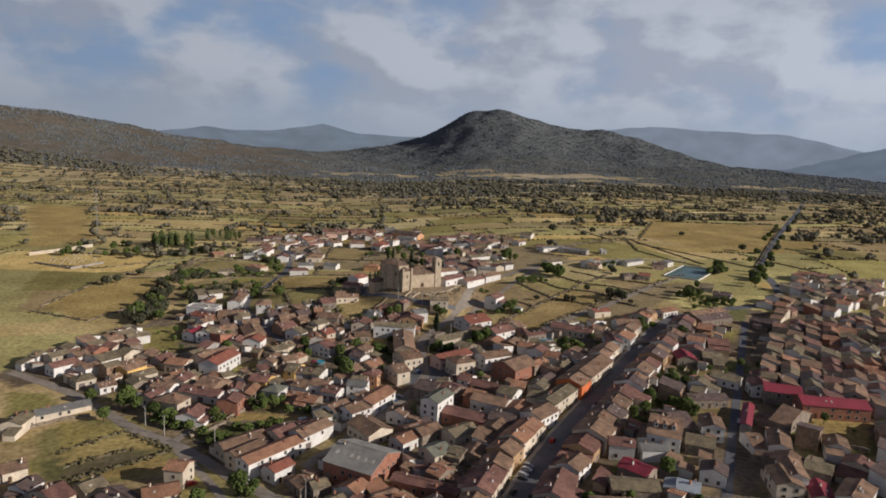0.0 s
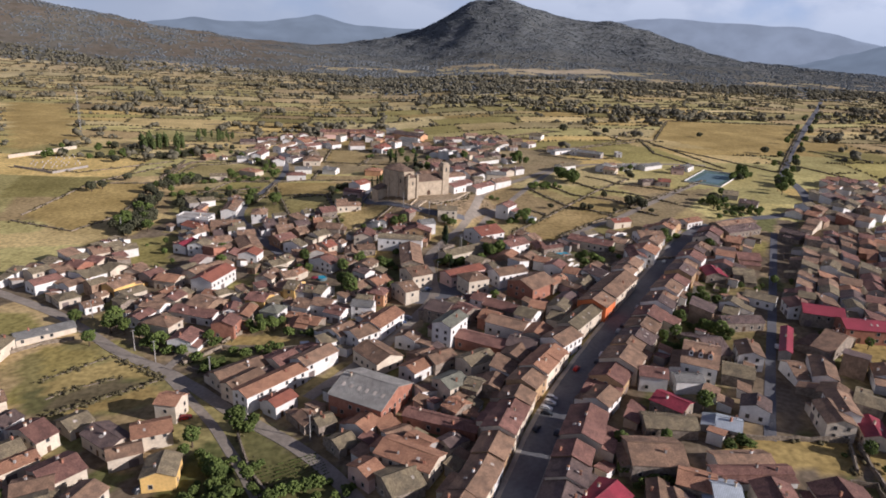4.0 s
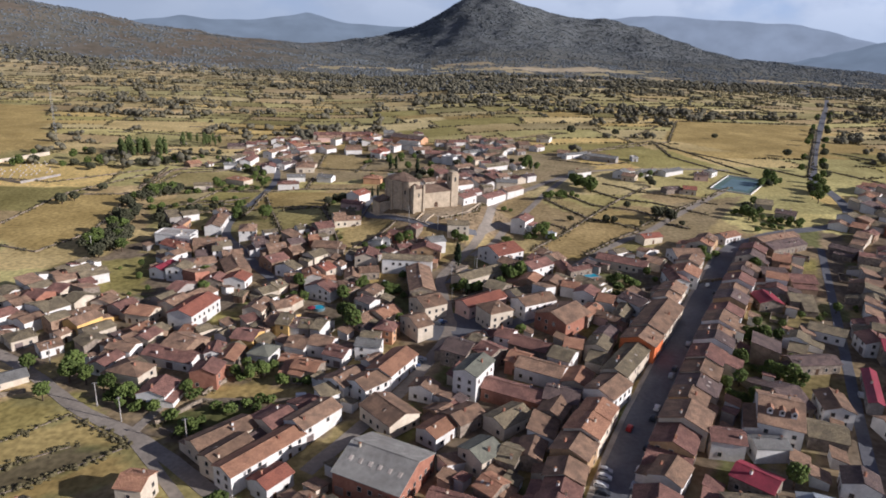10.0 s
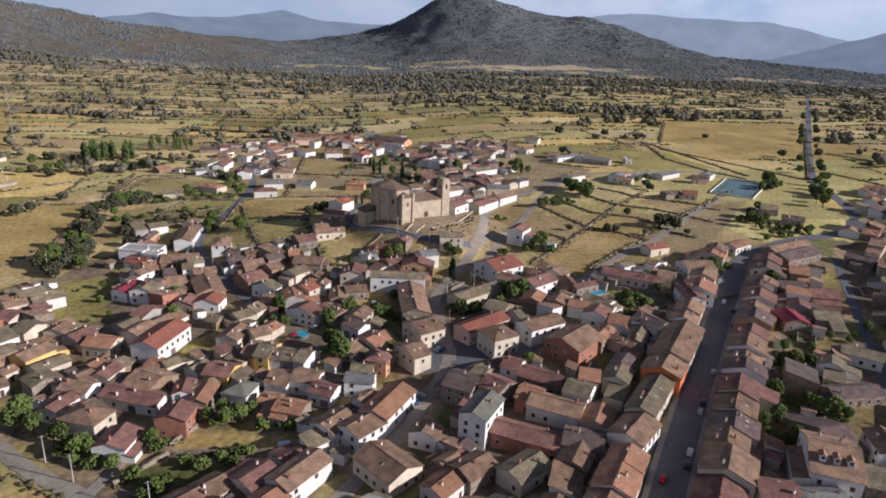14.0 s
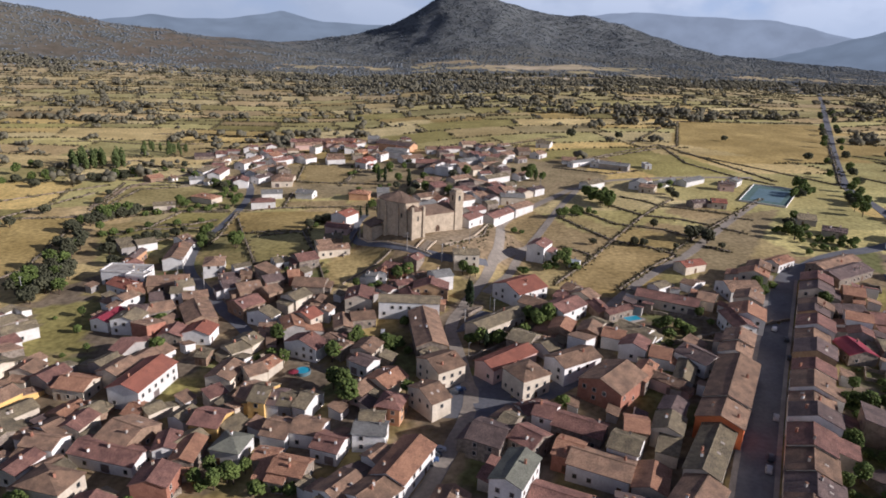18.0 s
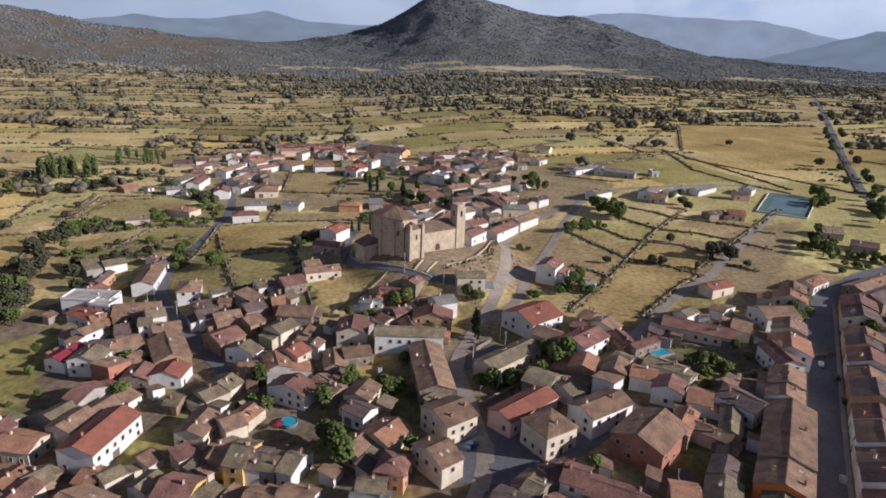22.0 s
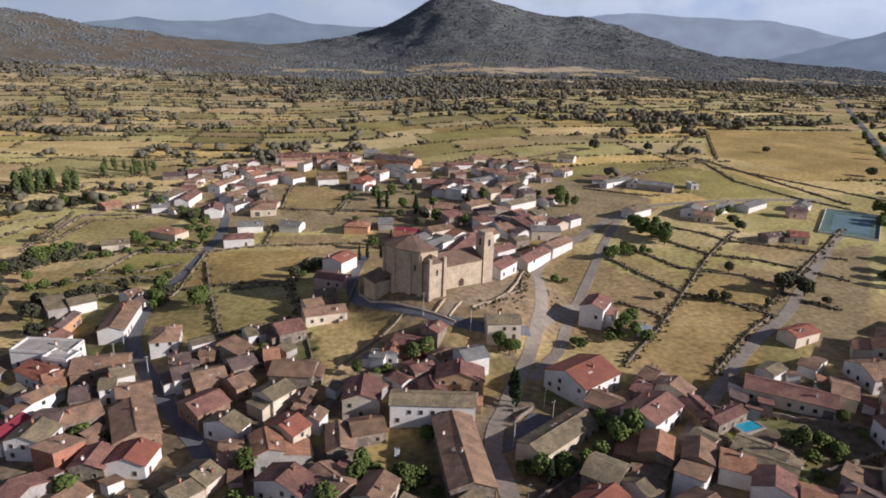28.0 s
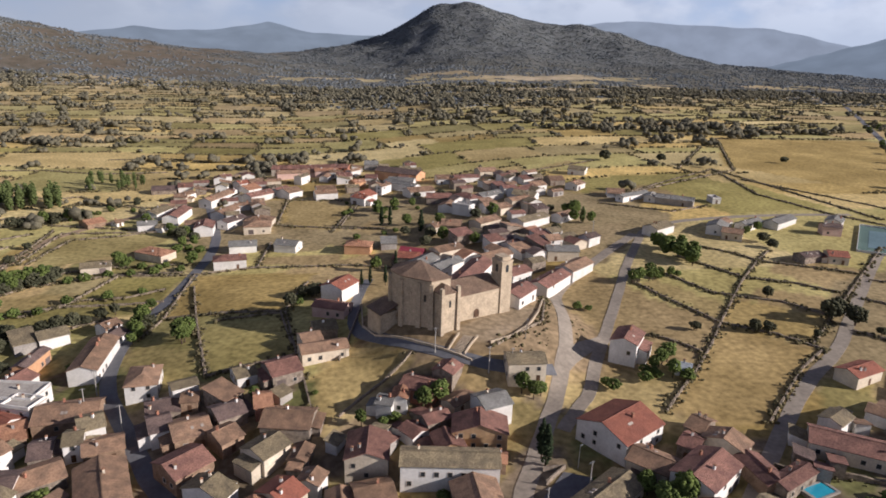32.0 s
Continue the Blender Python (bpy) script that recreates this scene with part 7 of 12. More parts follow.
house(-85.7, 328.8, 6.1, 5.0, 4.1, 43, "a", "cream", "redbrown", "shed", few=True)
house(-103.5, 322.7, 5.7, 6.3, 3.5, 46, "a", "cream", "greybrown", few=True, wings=((5, -1.4, 3.5, 4.3, 2.3, 90),))
house(-29.6, 402.2, 6.0, 6.1, 3.3, 38, "b", "white", "redbrown", few=True, wings=((-1.3, 5, 3.3, 3.9, 2.2, 180),))
house(-16.9, 413.7, 6.7, 5.5, 3.3, 42, "a", "cream", "brown", few=True, wings=((5.8, 0.3, 5, 5, 2.2, 90),))
house(-170.1, 368.0, 5.8, 5.6, 3.9, 49, "a", "white", "redbrown", "shed", few=True)
house(-98.4, 428.6, 7.6, 5.2, 4.4, 30, "a", "white", "greybrown", few=True)
house(107.1, 375.7, 4.8, 3.3, 2.5, 57, "a", "white", "redbrown", "shed", few=True, bare=True)
house(72.8, 317.8, 5.2, 3.6, 2.8, 54, "b", "white", "brown", "shed", few=True, bare=True)
house(82.8, 337.7, 5.0, 3.8, 2.5, 74, "a", "white", "terracotta", "shed", few=True, bare=True)
house(1.8, 193.8, 4.8, 4.0, 3.1, 59, "a", "grey", "greybrown", "shed", few=True, bare=True)
house(4.0, 198.1, 4.0, 3.6, 2.8, 56, "a", "white", "brown", "shed", few=True, bare=True)
house(36.6, 258.9, 4.0, 3.1, 3.1, 58, "b", "cream", "greybrown", "shed", few=True, bare=True)
house(10.3, 217.3, 3.8, 3.6, 3.0, 57, "b", "grey", "terracotta", "shed", few=True, bare=True)
house(98.1, 384.1, 4.3, 3.2, 2.9, 73, "a", "white", "greybrown", "shed", few=True, bare=True)
house(100.8, 388.3, 4.6, 2.8, 2.8, 64, "a", "stone", "terracotta", "shed", few=True, bare=True)
house(7.7, 221.1, 5.9, 3.7, 2.6, 61, "a", "stone", "brown", "shed", few=True, bare=True)
house(9.9, 225.7, 3.9, 4.0, 2.8, 58, "a", "white", "greybrown", "shed", few=True, bare=True)
house(5.8, 229.2, 5.1, 3.8, 3.0, 61, "a", "white", "brown", "shed", few=True, bare=True)
house(46.4, 303.5, 4.9, 3.6, 2.8, 66, "a", "grey", "dark", "shed", few=True, bare=True)
house(93.8, 392.9, 4.1, 3.9, 2.6, 77, "b", "white", "brown", "shed", few=True, bare=True)
house(-8.7, 208.7, 4.2, 3.4, 2.9, 64, "a", "white", "greybrown", "shed", few=True, bare=True)
house(58.4, 334.8, 5.9, 2.7, 2.6, 66, "b", "white", "greybrown", "shed", few=True, bare=True)
house(-3.7, 227.2, 4.9, 2.9, 2.9, 57, "b", "white", "redbrown", "shed", few=True, bare=True)
house(39.1, 306.8, 4.8, 3.3, 2.7, 62, "a", "cream", "brown", "shed", few=True, bare=True)
house(76.1, 377.3, 5.5, 3.6, 3.3, 61, "b", "stone", "redbrown", "shed", few=True, bare=True)
house(-7.8, 227.9, 5.0, 4.0, 3.1, 61, "a", "cream", "brown", "shed", few=True, bare=True)
house(71.4, 375.5, 3.9, 3.8, 3.2, 57, "b", "grey", "redbrown", "shed", few=True, bare=True)
house(-25.7, 201.8, 5.5, 3.8, 2.6, 59, "a", "white", "brown", "shed", few=True, bare=True)
house(-23.7, 207.4, 4.9, 4.8, 3.0, 62, "a", "stone", "redbrown", "shed", few=True, bare=True)
house(69.9, 381.2, 4.7, 4.8, 3.1, 62, "a", "stone", "dark", "shed", few=True, bare=True)
house(74.0, 390.0, 5.2, 4.3, 2.7, 60, "a", "white", "greybrown", "shed", few=True, bare=True)
house(28.1, 312.3, 5.6, 3.1, 3.1, 70, "a", "white", "brown", "shed", few=True, bare=True)
house(-3.5, 261.9, 4.2, 3.8, 2.7, 48, "a", "white", "redbrown", "shed", few=True, bare=True)
house(-1.9, 265.9, 3.9, 3.2, 3.0, 54, "a", "white", "dark", "shed", few=True, bare=True)
house(-5.4, 267.3, 5.4, 4.7, 3.0, 53, "b", "grey", "brown", "shed", few=True, bare=True)
house(-3.2, 281.1, 4.7, 3.6, 3.3, 63, "a", "cream", "redbrown", "shed", few=True, bare=True)
house(-0.4, 285.9, 6.0, 3.4, 3.0, 63, "a", "white", "redbrown", "shed", few=True, bare=True)
house(31.5, 348.3, 3.7, 4.3, 2.7, 63, "b", "white", "brown", "shed", few=True, bare=True)
house(34.2, 352.5, 5.4, 3.5, 2.7, 57, "a", "stone", "greybrown", "shed", few=True, bare=True)
house(-27.2, 246.0, 4.9, 4.3, 3.2, 64, "b", "stone", "greybrown", "shed", few=True, bare=True)
house(30.1, 354.3, 5.9, 4.2, 2.5, 72, "b", "stone", "brown", "shed", few=True, bare=True)
house(-43.7, 227.1, 5.0, 4.5, 2.7, 58, "b", "cream", "brown", "shed", few=True, bare=True)
house(-39.4, 235.2, 4.3, 4.0, 3.0, 54, "b", "white", "greybrown", "shed", few=True, bare=True)
house(-38.5, 267.1, 4.0, 4.4, 3.0, 64, "b", "white", "greybrown", "shed", few=True, bare=True)
house(-37.7, 288.1, 5.9, 4.1, 2.8, 46, "b", "grey", "dark", "shed", few=True, bare=True)
house(-64.1, 249.6, 5.0, 3.9, 2.8, 56, "a", "white", "dark", "shed", few=True, bare=True)
house(-50.6, 283.1, 4.4, 3.1, 3.2, 57, "a", "white", "greybrown", "shed", few=True, bare=True)
house(-29.8, 321.8, 5.6, 3.5, 2.6, 70, "b", "grey", "redbrown", "shed", few=True, bare=True)
house(-42.9, 304.3, 5.3, 3.4, 3.3, 57, "b", "grey", "brown", "shed", few=True, bare=True)
house(-35.4, 319.6, 5.3, 3.9, 3.2, 55, "a", "cream", "dark", "shed", few=True, bare=True)
house(-32.6, 324.7, 6.0, 3.4, 3.2, 60, "a", "white", "greybrown", "shed", few=True, bare=True)
house(-45.0, 318.1, 4.6, 4.6, 3.0, 60, "a", "white", "brown", "shed", few=True, bare=True)
house(-29.7, 348.5, 5.4, 4.3, 2.8, 66, "a", "stone", "greybrown", "shed", few=True, bare=True)
house(-68.4, 311.7, 5.4, 4.6, 2.8, 69, "a", "white", "brown", "shed", few=True, bare=True)
house(-45.7, 363.7, 4.2, 3.5, 3.1, 68, "a", "cream", "redbrown", "shed", few=True, bare=True)
house(-77.2, 322.0, 5.4, 4.0, 3.0, 55, "b", "cream", "brown", "shed", few=True, bare=True)
house(-54.4, 365.2, 3.5, 3.2, 2.6, 56, "b", "grey", "greybrown", "shed", few=True, bare=True)
house(-36.3, 399.3, 4.9, 3.2, 2.8, 60, "b", "grey", "redbrown", "shed", few=True, bare=True)
house(-102.6, 284.2, 4.2, 4.6, 2.8, 57, "b", "stone", "greybrown", "shed", few=True, bare=True)
house(-80.9, 323.7, 5.0, 4.4, 3.0, 67, "a", "white", "greybrown", "shed", few=True, bare=True)
house(-38.9, 403.8, 4.4, 4.4, 2.9, 70, "b", "white", "greybrown", "shed", few=True, bare=True)
house(-50.9, 401.0, 4.9, 3.5, 2.9, 63, "a", "white", "greybrown", "shed", few=True, bare=True)
house(-94.9, 328.5, 4.6, 4.7, 2.8, 54, "a", "white", "brown", "shed", few=True, bare=True)
house(-81.7, 352.8, 5.5, 4.3, 3.0, 69, "b", "white", "greybrown", "shed", few=True, bare=True)
house(-117.9, 294.9, 4.4, 4.5, 3.1, 58, "a", "stone", "greybrown", "shed", few=True, bare=True)
house(-115.9, 309.9, 5.7, 4.1, 3.2, 58, "a", "grey", "greybrown", "shed", few=True, bare=True)
house(-68.2, 422.5, 4.8, 4.0, 2.8, 50, "a", "grey", "greybrown", "shed", few=True, bare=True)
house(-137.9, 301.5, 4.2, 3.4, 3.0, 62, "b", "white", "brown", "shed", few=True, bare=True)
house(-110.6, 351.8, 5.3, 3.6, 2.7, 68, "a", "grey", "greybrown", "shed", few=True, bare=True)
house(-104.8, 364.7, 4.4, 3.3, 2.9, 55, "b", "white", "brown", "shed", few=True, bare=True)
house(-134.6, 317.5, 3.7, 3.9, 3.0, 56, "a", "stone", "dark", "shed", few=True, bare=True)
house(-111.6, 360.3, 5.2, 5.0, 3.1, 62, "a", "white", "brown", "shed", few=True, bare=True)
house(-115.8, 381.5, 4.0, 4.4, 2.7, 68, "a", "stone", "brown", "shed", few=True, bare=True)
house(-117.7, 386.0, 5.5, 3.1, 3.1, 61, "a", "grey", "brown", "shed", few=True, bare=True)
house(-141.7, 351.4, 3.7, 4.5, 3.2, 61, "b", "grey", "greybrown", "shed", few=True, bare=True)
house(-155.0, 356.3, 5.3, 3.7, 3.0, 61, "a", "white", "brown", "shed", few=True, bare=True)
house(-179.9, 319.3, 4.6, 3.7, 2.9, 56, "b", "cream", "brown", "shed", few=True, bare=True)
house(-159.8, 355.9, 4.1, 3.6, 3.1, 73, "b", "grey", "greybrown", "shed", few=True, bare=True)
house(-181.2, 324.4, 5.1, 3.5, 2.5, 50, "b", "white", "redbrown", "shed", few=True, bare=True)
house(-146.8, 390.7, 5.1, 3.7, 3.0, 65, "a", "white", "brown", "shed", few=True, bare=True)
house(-138.0, 407.6, 4.0, 3.7, 3.3, 66, "a", "white", "greybrown", "shed", few=True, bare=True)
house(-149.0, 403.7, 4.7, 3.7, 2.9, 74, "a", "white", "brown", "shed", few=True, bare=True)
house(-151.2, 410.2, 4.6, 3.5, 3.0, 63, "a", "grey", "greybrown", "shed", few=True, bare=True)
house(-205.1, 334.2, 5.3, 3.1, 3.3, 55, "b", "grey", "brown", "shed", few=True, bare=True)
house(-163.0, 421.4, 4.5, 3.1, 3.2, 67, "a", "grey", "brown", "shed", few=True, bare=True)
house(-189.8, 380.4, 5.2, 3.9, 2.9, 56, "a", "white", "brown", "shed", few=True, bare=True)
house(-180.7, 397.9, 3.8, 4.6, 2.5, 58, "b", "white", "greybrown", "shed", few=True, bare=True)
house(-196.0, 378.7, 5.7, 3.4, 3.3, 55, "b", "white", "greybrown", "shed", few=True, bare=True)
house(-191.0, 387.3, 6.0, 3.8, 2.7, 61, "a", "stone", "greybrown", "shed", few=True, bare=True)
house(-188.5, 392.2, 4.6, 3.1, 2.8, 56, "b", "white", "redbrown", "shed", few=True, bare=True)
house(-186.1, 397.1, 6.2, 3.1, 3.1, 71, "a", "white", "greybrown", "shed", few=True, bare=True)
house(105.6, 240.9, 10.8, 10.4, 4.0, 66, "b", "stone", "greybrown", few=True)
house(129.1, 299.6, 7.4, 8.7, 4.3, 56, "a", "white", "greybrown", few=True, wings=((1.1, -6.9, 5.2, 5.2, 2.2, 0), (-7, -1.3, 6.1, 6.6, 2.2, -90),))
house(151.4, 337.3, 10.4, 9.5, 3.6, 75, "b", "stone", "greybrown", few=True, wings=((-8.7, -2.1, 5.2, 6.9, 2.2, -90),))
house(111.9, 290.1, 10.5, 9.5, 6.2, 61, "a", "earth", "dark", "shed", few=True)
house(145.9, 346.9, 7.0, 8.4, 4.2, 60, "a", "grey", "redbrown", few=True, wings=((1.6, 5.9, 3.8, 3.4, 2.6, 180),))
house(150.2, 354.9, 9.3, 8.9, 6.5, 61, "b", "white", "terracotta", few=True, wings=((-2.1, 6.6, 5.1, 4.4, 3.1, 180),))
house(166.0, 380.4, 11.3, 7.8, 5.4, 62, "b", "earth", "terracotta", few=True, wings=((-7.1, -1.7, 4.3, 2.9, 3.1, -90),))
house(103.3, 230.8, 6.0, 4.0, 2.8, 65, "a", "white", "brown", "shed", few=True, bare=True)
house(112.3, 246.4, 4.7, 3.3, 3.0, 59, "a", "white", "brown", "shed", few=True, bare=True)
house(63.4, 174.2, 6.0, 3.9, 2.8, 67, "a", "white", "dark", "shed", few=True, bare=True)
house(82.9, 205.2, 5.3, 4.7, 3.2, 55, "b", "white", "terracotta", "shed", few=True, bare=True)
house(93.2, 222.8, 5.0, 4.6, 2.7, 62, "a", "white", "brown", "shed", few=True, bare=True)
house(90.9, 228.9, 5.9, 4.8, 3.2, 59, "a", "white", "brown", "shed", few=True, bare=True)
house(137.2, 305.7, 5.8, 4.5, 3.2, 68, "a", "grey", "brown", "shed", few=True, bare=True)
house(131.8, 307.6, 7.1, 5.3, 2.7, 45, "b", "white", "terracotta", "shed", few=True, bare=True)
house(142.7, 327.3, 5.5, 4.3, 2.8, 58, "b", "white", "brown", "shed", few=True, bare=True)
house(154.2, 345.5, 5.7, 5.1, 2.6, 63, "a", "white", "dark", "shed", few=True, bare=True)
house(171.6, 374.5, 4.3, 4.7, 2.9, 62, "a", "white", "brown", "shed", few=True, bare=True)
house(178.8, 386.9, 6.4, 5.5, 3.1, 62, "b", "white", "redbrown", "shed", few=True, bare=True)
house(105.4, 274.2, 4.6, 3.6, 2.7, 59, "b", "white", "redbrown", "shed", few=True, bare=True)
house(120.2, 297.7, 6.8, 2.8, 2.9, 55, "a", "cream", "greybrown", "shed", few=True, bare=True)
house(144.9, 338.5, 6.4, 3.1, 2.6, 54, "a", "grey", "greybrown", "shed", few=True, bare=True)
house(174.6, 389.6, 5.8, 3.3, 3.1, 61, "a", "white", "redbrown", "shed", few=True, bare=True)
house(44.6, 190.3, 6.2, 3.8, 2.6, 50, "b", "white", "redbrown", "shed", few=True, bare=True)
house(59.9, 215.0, 5.9, 4.4, 2.7, 61, "a", "cream", "redbrown", "shed", few=True, bare=True)
house(62.7, 220.2, 4.3, 4.6, 2.5, 55, "a", "white", "redbrown", "shed", few=True, bare=True)
house(76.8, 243.5, 6.5, 4.5, 2.5, 50, "a", "white", "brown", "shed", few=True, bare=True)
house(82.3, 253.4, 6.7, 4.0, 2.7, 52, "b", "grey", "redbrown", "shed", few=True, bare=True)
house(85.3, 258.3, 4.6, 4.4, 3.2, 63, "a", "white", "terracotta", "shed", few=True, bare=True)
house(106.3, 294.0, 5.9, 4.1, 2.6, 53, "a", "cream", "redbrown", "shed", few=True, bare=True)
house(122.5, 319.7, 5.8, 3.9, 3.1, 59, "a", "white", "brown", "shed", few=True, bare=True)
house(163.0, 386.6, 6.8, 3.7, 2.6, 65, "a", "grey", "brown", "shed", few=True, bare=True)
house(271.9, 297.0, 10.6, 8.4, 4.4, 48, "b", "cream", "brown", few=True, wings=((0, -7.8, 10.6, 7.1, 2.2, 0), (8.4, -1.9, 4.6, 6.2, 2.9, 90),))
house(238.0, 259.8, 7.3, 7.6, 5.6, 54, "b", "stone", "dark", few=True, wings=((-7.5, -1.7, 4.2, 7.6, 2.8, -90), (-0.4, -7, 6.6, 6.4, 2.7, 0),))
house(243.0, 267.4, 8.8, 8.3, 5.2, 51, "a", "cream", "brown", few=True)
house(247.5, 275.1, 7.7, 7.9, 5.0, 46, "a", "stone", "greybrown", few=True, wings=((-1.7, -7.4, 4.2, 7, 3.1, 0),))
house(251.9, 282.8, 8.5, 9.2, 5.9, 64, "a", "cream", "redbrown", few=True, wings=((-1.3, -7.7, 5.9, 6.3, 3.3, 0),))
house(262.6, 299.1, 12.5, 7.3, 5.1, 59, "b", "earth", "terracotta", few=True, wings=((-9.8, -0.4, 6.6, 7, 2.3, -90),))
house(269.1, 309.7, 11.1, 9.1, 4.9, 65, "b", "brick", "redbrown", "shed", few=True)
house(274.4, 318.9, 8.6, 9.2, 3.6, 65, "a", "cream", "greybrown", few=True, wings=((-1.9, -8.4, 4.7, 7.5, 2.2, 0),))
house(280.0, 328.0, 10.7, 9.0, 5.3, 59, "a", "stone", "greybrown", "shed", few=True)
house(205.0, 224.3, 10.8, 8.8, 4.1, 60, "a", "white", "redbrown", few=True, wings=((-7.9, -0, 8.8, 5, 2.2, -90), (0, -7.8, 10.8, 6.9, 2.2, 0),))
house(211.4, 233.5, 10.5, 10.4, 5.1, 62, "a", "cream", "brown", "shed", few=True)
house(217.2, 243.4, 10.5, 9.2, 3.6, 63, "b", "white", "dark", few=True, wings=((-0.5, -7.6, 9.4, 5.9, 2.2, 0),))
house(223.1, 252.6, 9.7, 10.3, 4.0, 56, "b", "stone", "redbrown", "shed", few=True)
house(228.0, 262.1, 11.3, 10.4, 4.2, 55, "a", "grey", "redbrown", few=True)
house(233.5, 271.6, 9.5, 9.3, 5.5, 57, "a", "earth", "redbrown", few=True)
house(239.6, 281.1, 10.6, 10.2, 5.2, 56, "a", "white", "brown", few=True, wings=((7.2, 2.3, 5.6, 3.8, 3.8, 90),))
house(249.9, 299.1, 9.3, 10.5, 3.8, 54, "a", "cream", "redbrown", few=True, wings=((-6.8, 1.6, 7.4, 4.3, 2.3, -90),))
house(255.9, 307.5, 9.6, 9.8, 4.6, 61, "a", "stone", "brown", "shed", few=True)
house(261.3, 316.8, 9.2, 8.8, 5.2, 64, "a", "white", "redbrown", few=True)
house(265.9, 324.8, 7.7, 8.6, 5.0, 55, "a", "white", "redbrown", few=True)
house(269.7, 332.5, 8.2, 8.8, 4.8, 68, "a", "stone", "greybrown", few=True)
house(274.4, 339.8, 8.2, 9.9, 4.0, 53, "b", "cream", "redbrown", few=True)
house(281.6, 351.9, 8.0, 10.1, 5.8, 55, "a", "white", "redbrown", few=True, wings=((-5.9, 2.3, 5.6, 3.7, 3.4, -90),))
house(287.6, 360.5, 11.2, 8.4, 5.2, 69, "a", "grey", "brown", few=True, wings=((0.6, -7.4, 10.1, 6.5, 3.3, 0),))
house(191.4, 222.1, 11.6, 7.9, 5.8, 60, "a", "brick", "redbrown", few=True, wings=((-9.1, -0.4, 7.1, 6.6, 2.8, -90),))
house(197.3, 231.4, 9.5, 7.6, 4.2, 53, "a", "earth", "redbrown", few=True)
house(202.9, 241.2, 11.3, 9.2, 5.8, 51, "b", "white", "greybrown", "shed", few=True)
house(210.2, 251.5, 12.1, 8.2, 4.7, 56, "a", "cream", "brown", few=True)
house(216.1, 262.7, 12.1, 8.6, 4.8, 55, "a", "white", "redbrown", few=True)
house(222.3, 272.4, 9.2, 8.3, 5.1, 59, "a", "earth", "brown", few=True)
house(228.4, 281.9, 10.4, 7.5, 5.9, 54, "a", "white", "redbrown", few=True)
house(233.9, 292.5, 11.7, 7.6, 4.2, 64, "a", "brick", "terracotta", few=True)
house(239.6, 300.9, 7.5, 7.7, 4.2, 61, "a", "brick", "terracotta", few=True)
house(243.9, 308.0, 7.8, 9.1, 5.6, 60, "b", "cream", "brown", few=True)
house(248.7, 316.4, 10.6, 8.0, 4.9, 57, "a", "brick", "terracotta", few=True)
house(253.9, 325.3, 8.7, 8.6, 4.1, 53, "a", "grey", "brown", few=True)
house(258.9, 333.3, 8.6, 7.5, 4.0, 58, "b", "earth", "brown", "shed", few=True)
house(264.2, 343.1, 11.7, 7.6, 4.3, 54, "a", "cream", "brown", few=True)
house(269.7, 352.4, 7.8, 7.5, 5.1, 57, "b", "white", "brown", few=True, wings=((7.4, -1.7, 4.1, 7, 3.1, 90),))
house(279.3, 366.9, 11.1, 9.0, 5.8, 52, "a", "earth", "greybrown", few=True)
house(285.8, 377.6, 11.6, 8.3, 4.1, 67, "a", "stone", "redbrown", "shed", few=True)
house(292.2, 388.5, 11.6, 9.5, 5.9, 48, "b", "stone", "redbrown", "shed", few=True)
house(184.1, 226.5, 10.0, 7.4, 5.9, 60, "b", "white", "greybrown", few=True, wings=((-6.6, 1.1, 5.2, 3.2, 3, -90),))
house(189.7, 235.6, 10.1, 7.6, 5.5, 53, "a", "earth", "brown", few=True, wings=((1.5, 5.1, 7, 2.6, 3.2, 180),))
house(201.3, 256.0, 7.9, 7.2, 5.7, 60, "a", "earth", "dark", few=True, wings=((-5.6, 0.4, 6.5, 3.2, 2.9, -90),))
house(209.6, 269.2, 10.2, 8.9, 4.1, 48, "a", "cream", "brown", few=True, wings=((7.3, 1.3, 6.2, 4.5, 2.2, 90), (-7.3, -2, 4.9, 4.5, 2.2, -90),))
house(222.1, 289.6, 8.5, 9.2, 3.7, 69, "a", "white", "greybrown", few=True, wings=((5.5, 2.1, 5.1, 2.6, 2.2, 90), (-6.1, 1.4, 6.4, 3.6, 2.6, -90),))
house(230.9, 304.5, 8.6, 8.0, 5.4, 46, "a", "brick", "terracotta", few=True, wings=((-5.6, -0, 8, 2.5, 3.4, -90),))
house(235.8, 313.2, 10.9, 8.2, 3.7, 48, "a", "grey", "brown", few=True)
house(241.3, 322.1, 8.8, 8.5, 4.9, 63, "a", "stone", "brown", few=True)
house(246.9, 330.8, 10.0, 7.7, 5.3, 57, "b", "white", "terracotta", few=True)
house(255.6, 346.2, 8.6, 8.8, 3.7, 66, "a", "earth", "brown", few=True, wings=((-7.5, 1.3, 6.1, 6.3, 2.2, -90),))
house(260.4, 355.1, 10.9, 7.3, 5.2, 60, "a", "white", "redbrown", few=True)
house(266.9, 364.4, 10.0, 9.0, 5.9, 68, "a", "stone", "greybrown", few=True, wings=((-2.3, 6.7, 5.5, 4.4, 4.4, 180),))
house(271.7, 373.5, 9.2, 7.7, 3.7, 61, "b", "stone", "brown", few=True)
house(277.1, 382.1, 9.8, 8.7, 5.8, 64, "b", "stone", "brown", few=True)
house(282.8, 390.7, 8.9, 7.7, 4.1, 61, "b", "cream", "terracotta", "shed", few=True)
house(287.8, 399.2, 8.4, 7.4, 4.1, 61, "a", "cream", "brown", few=True)
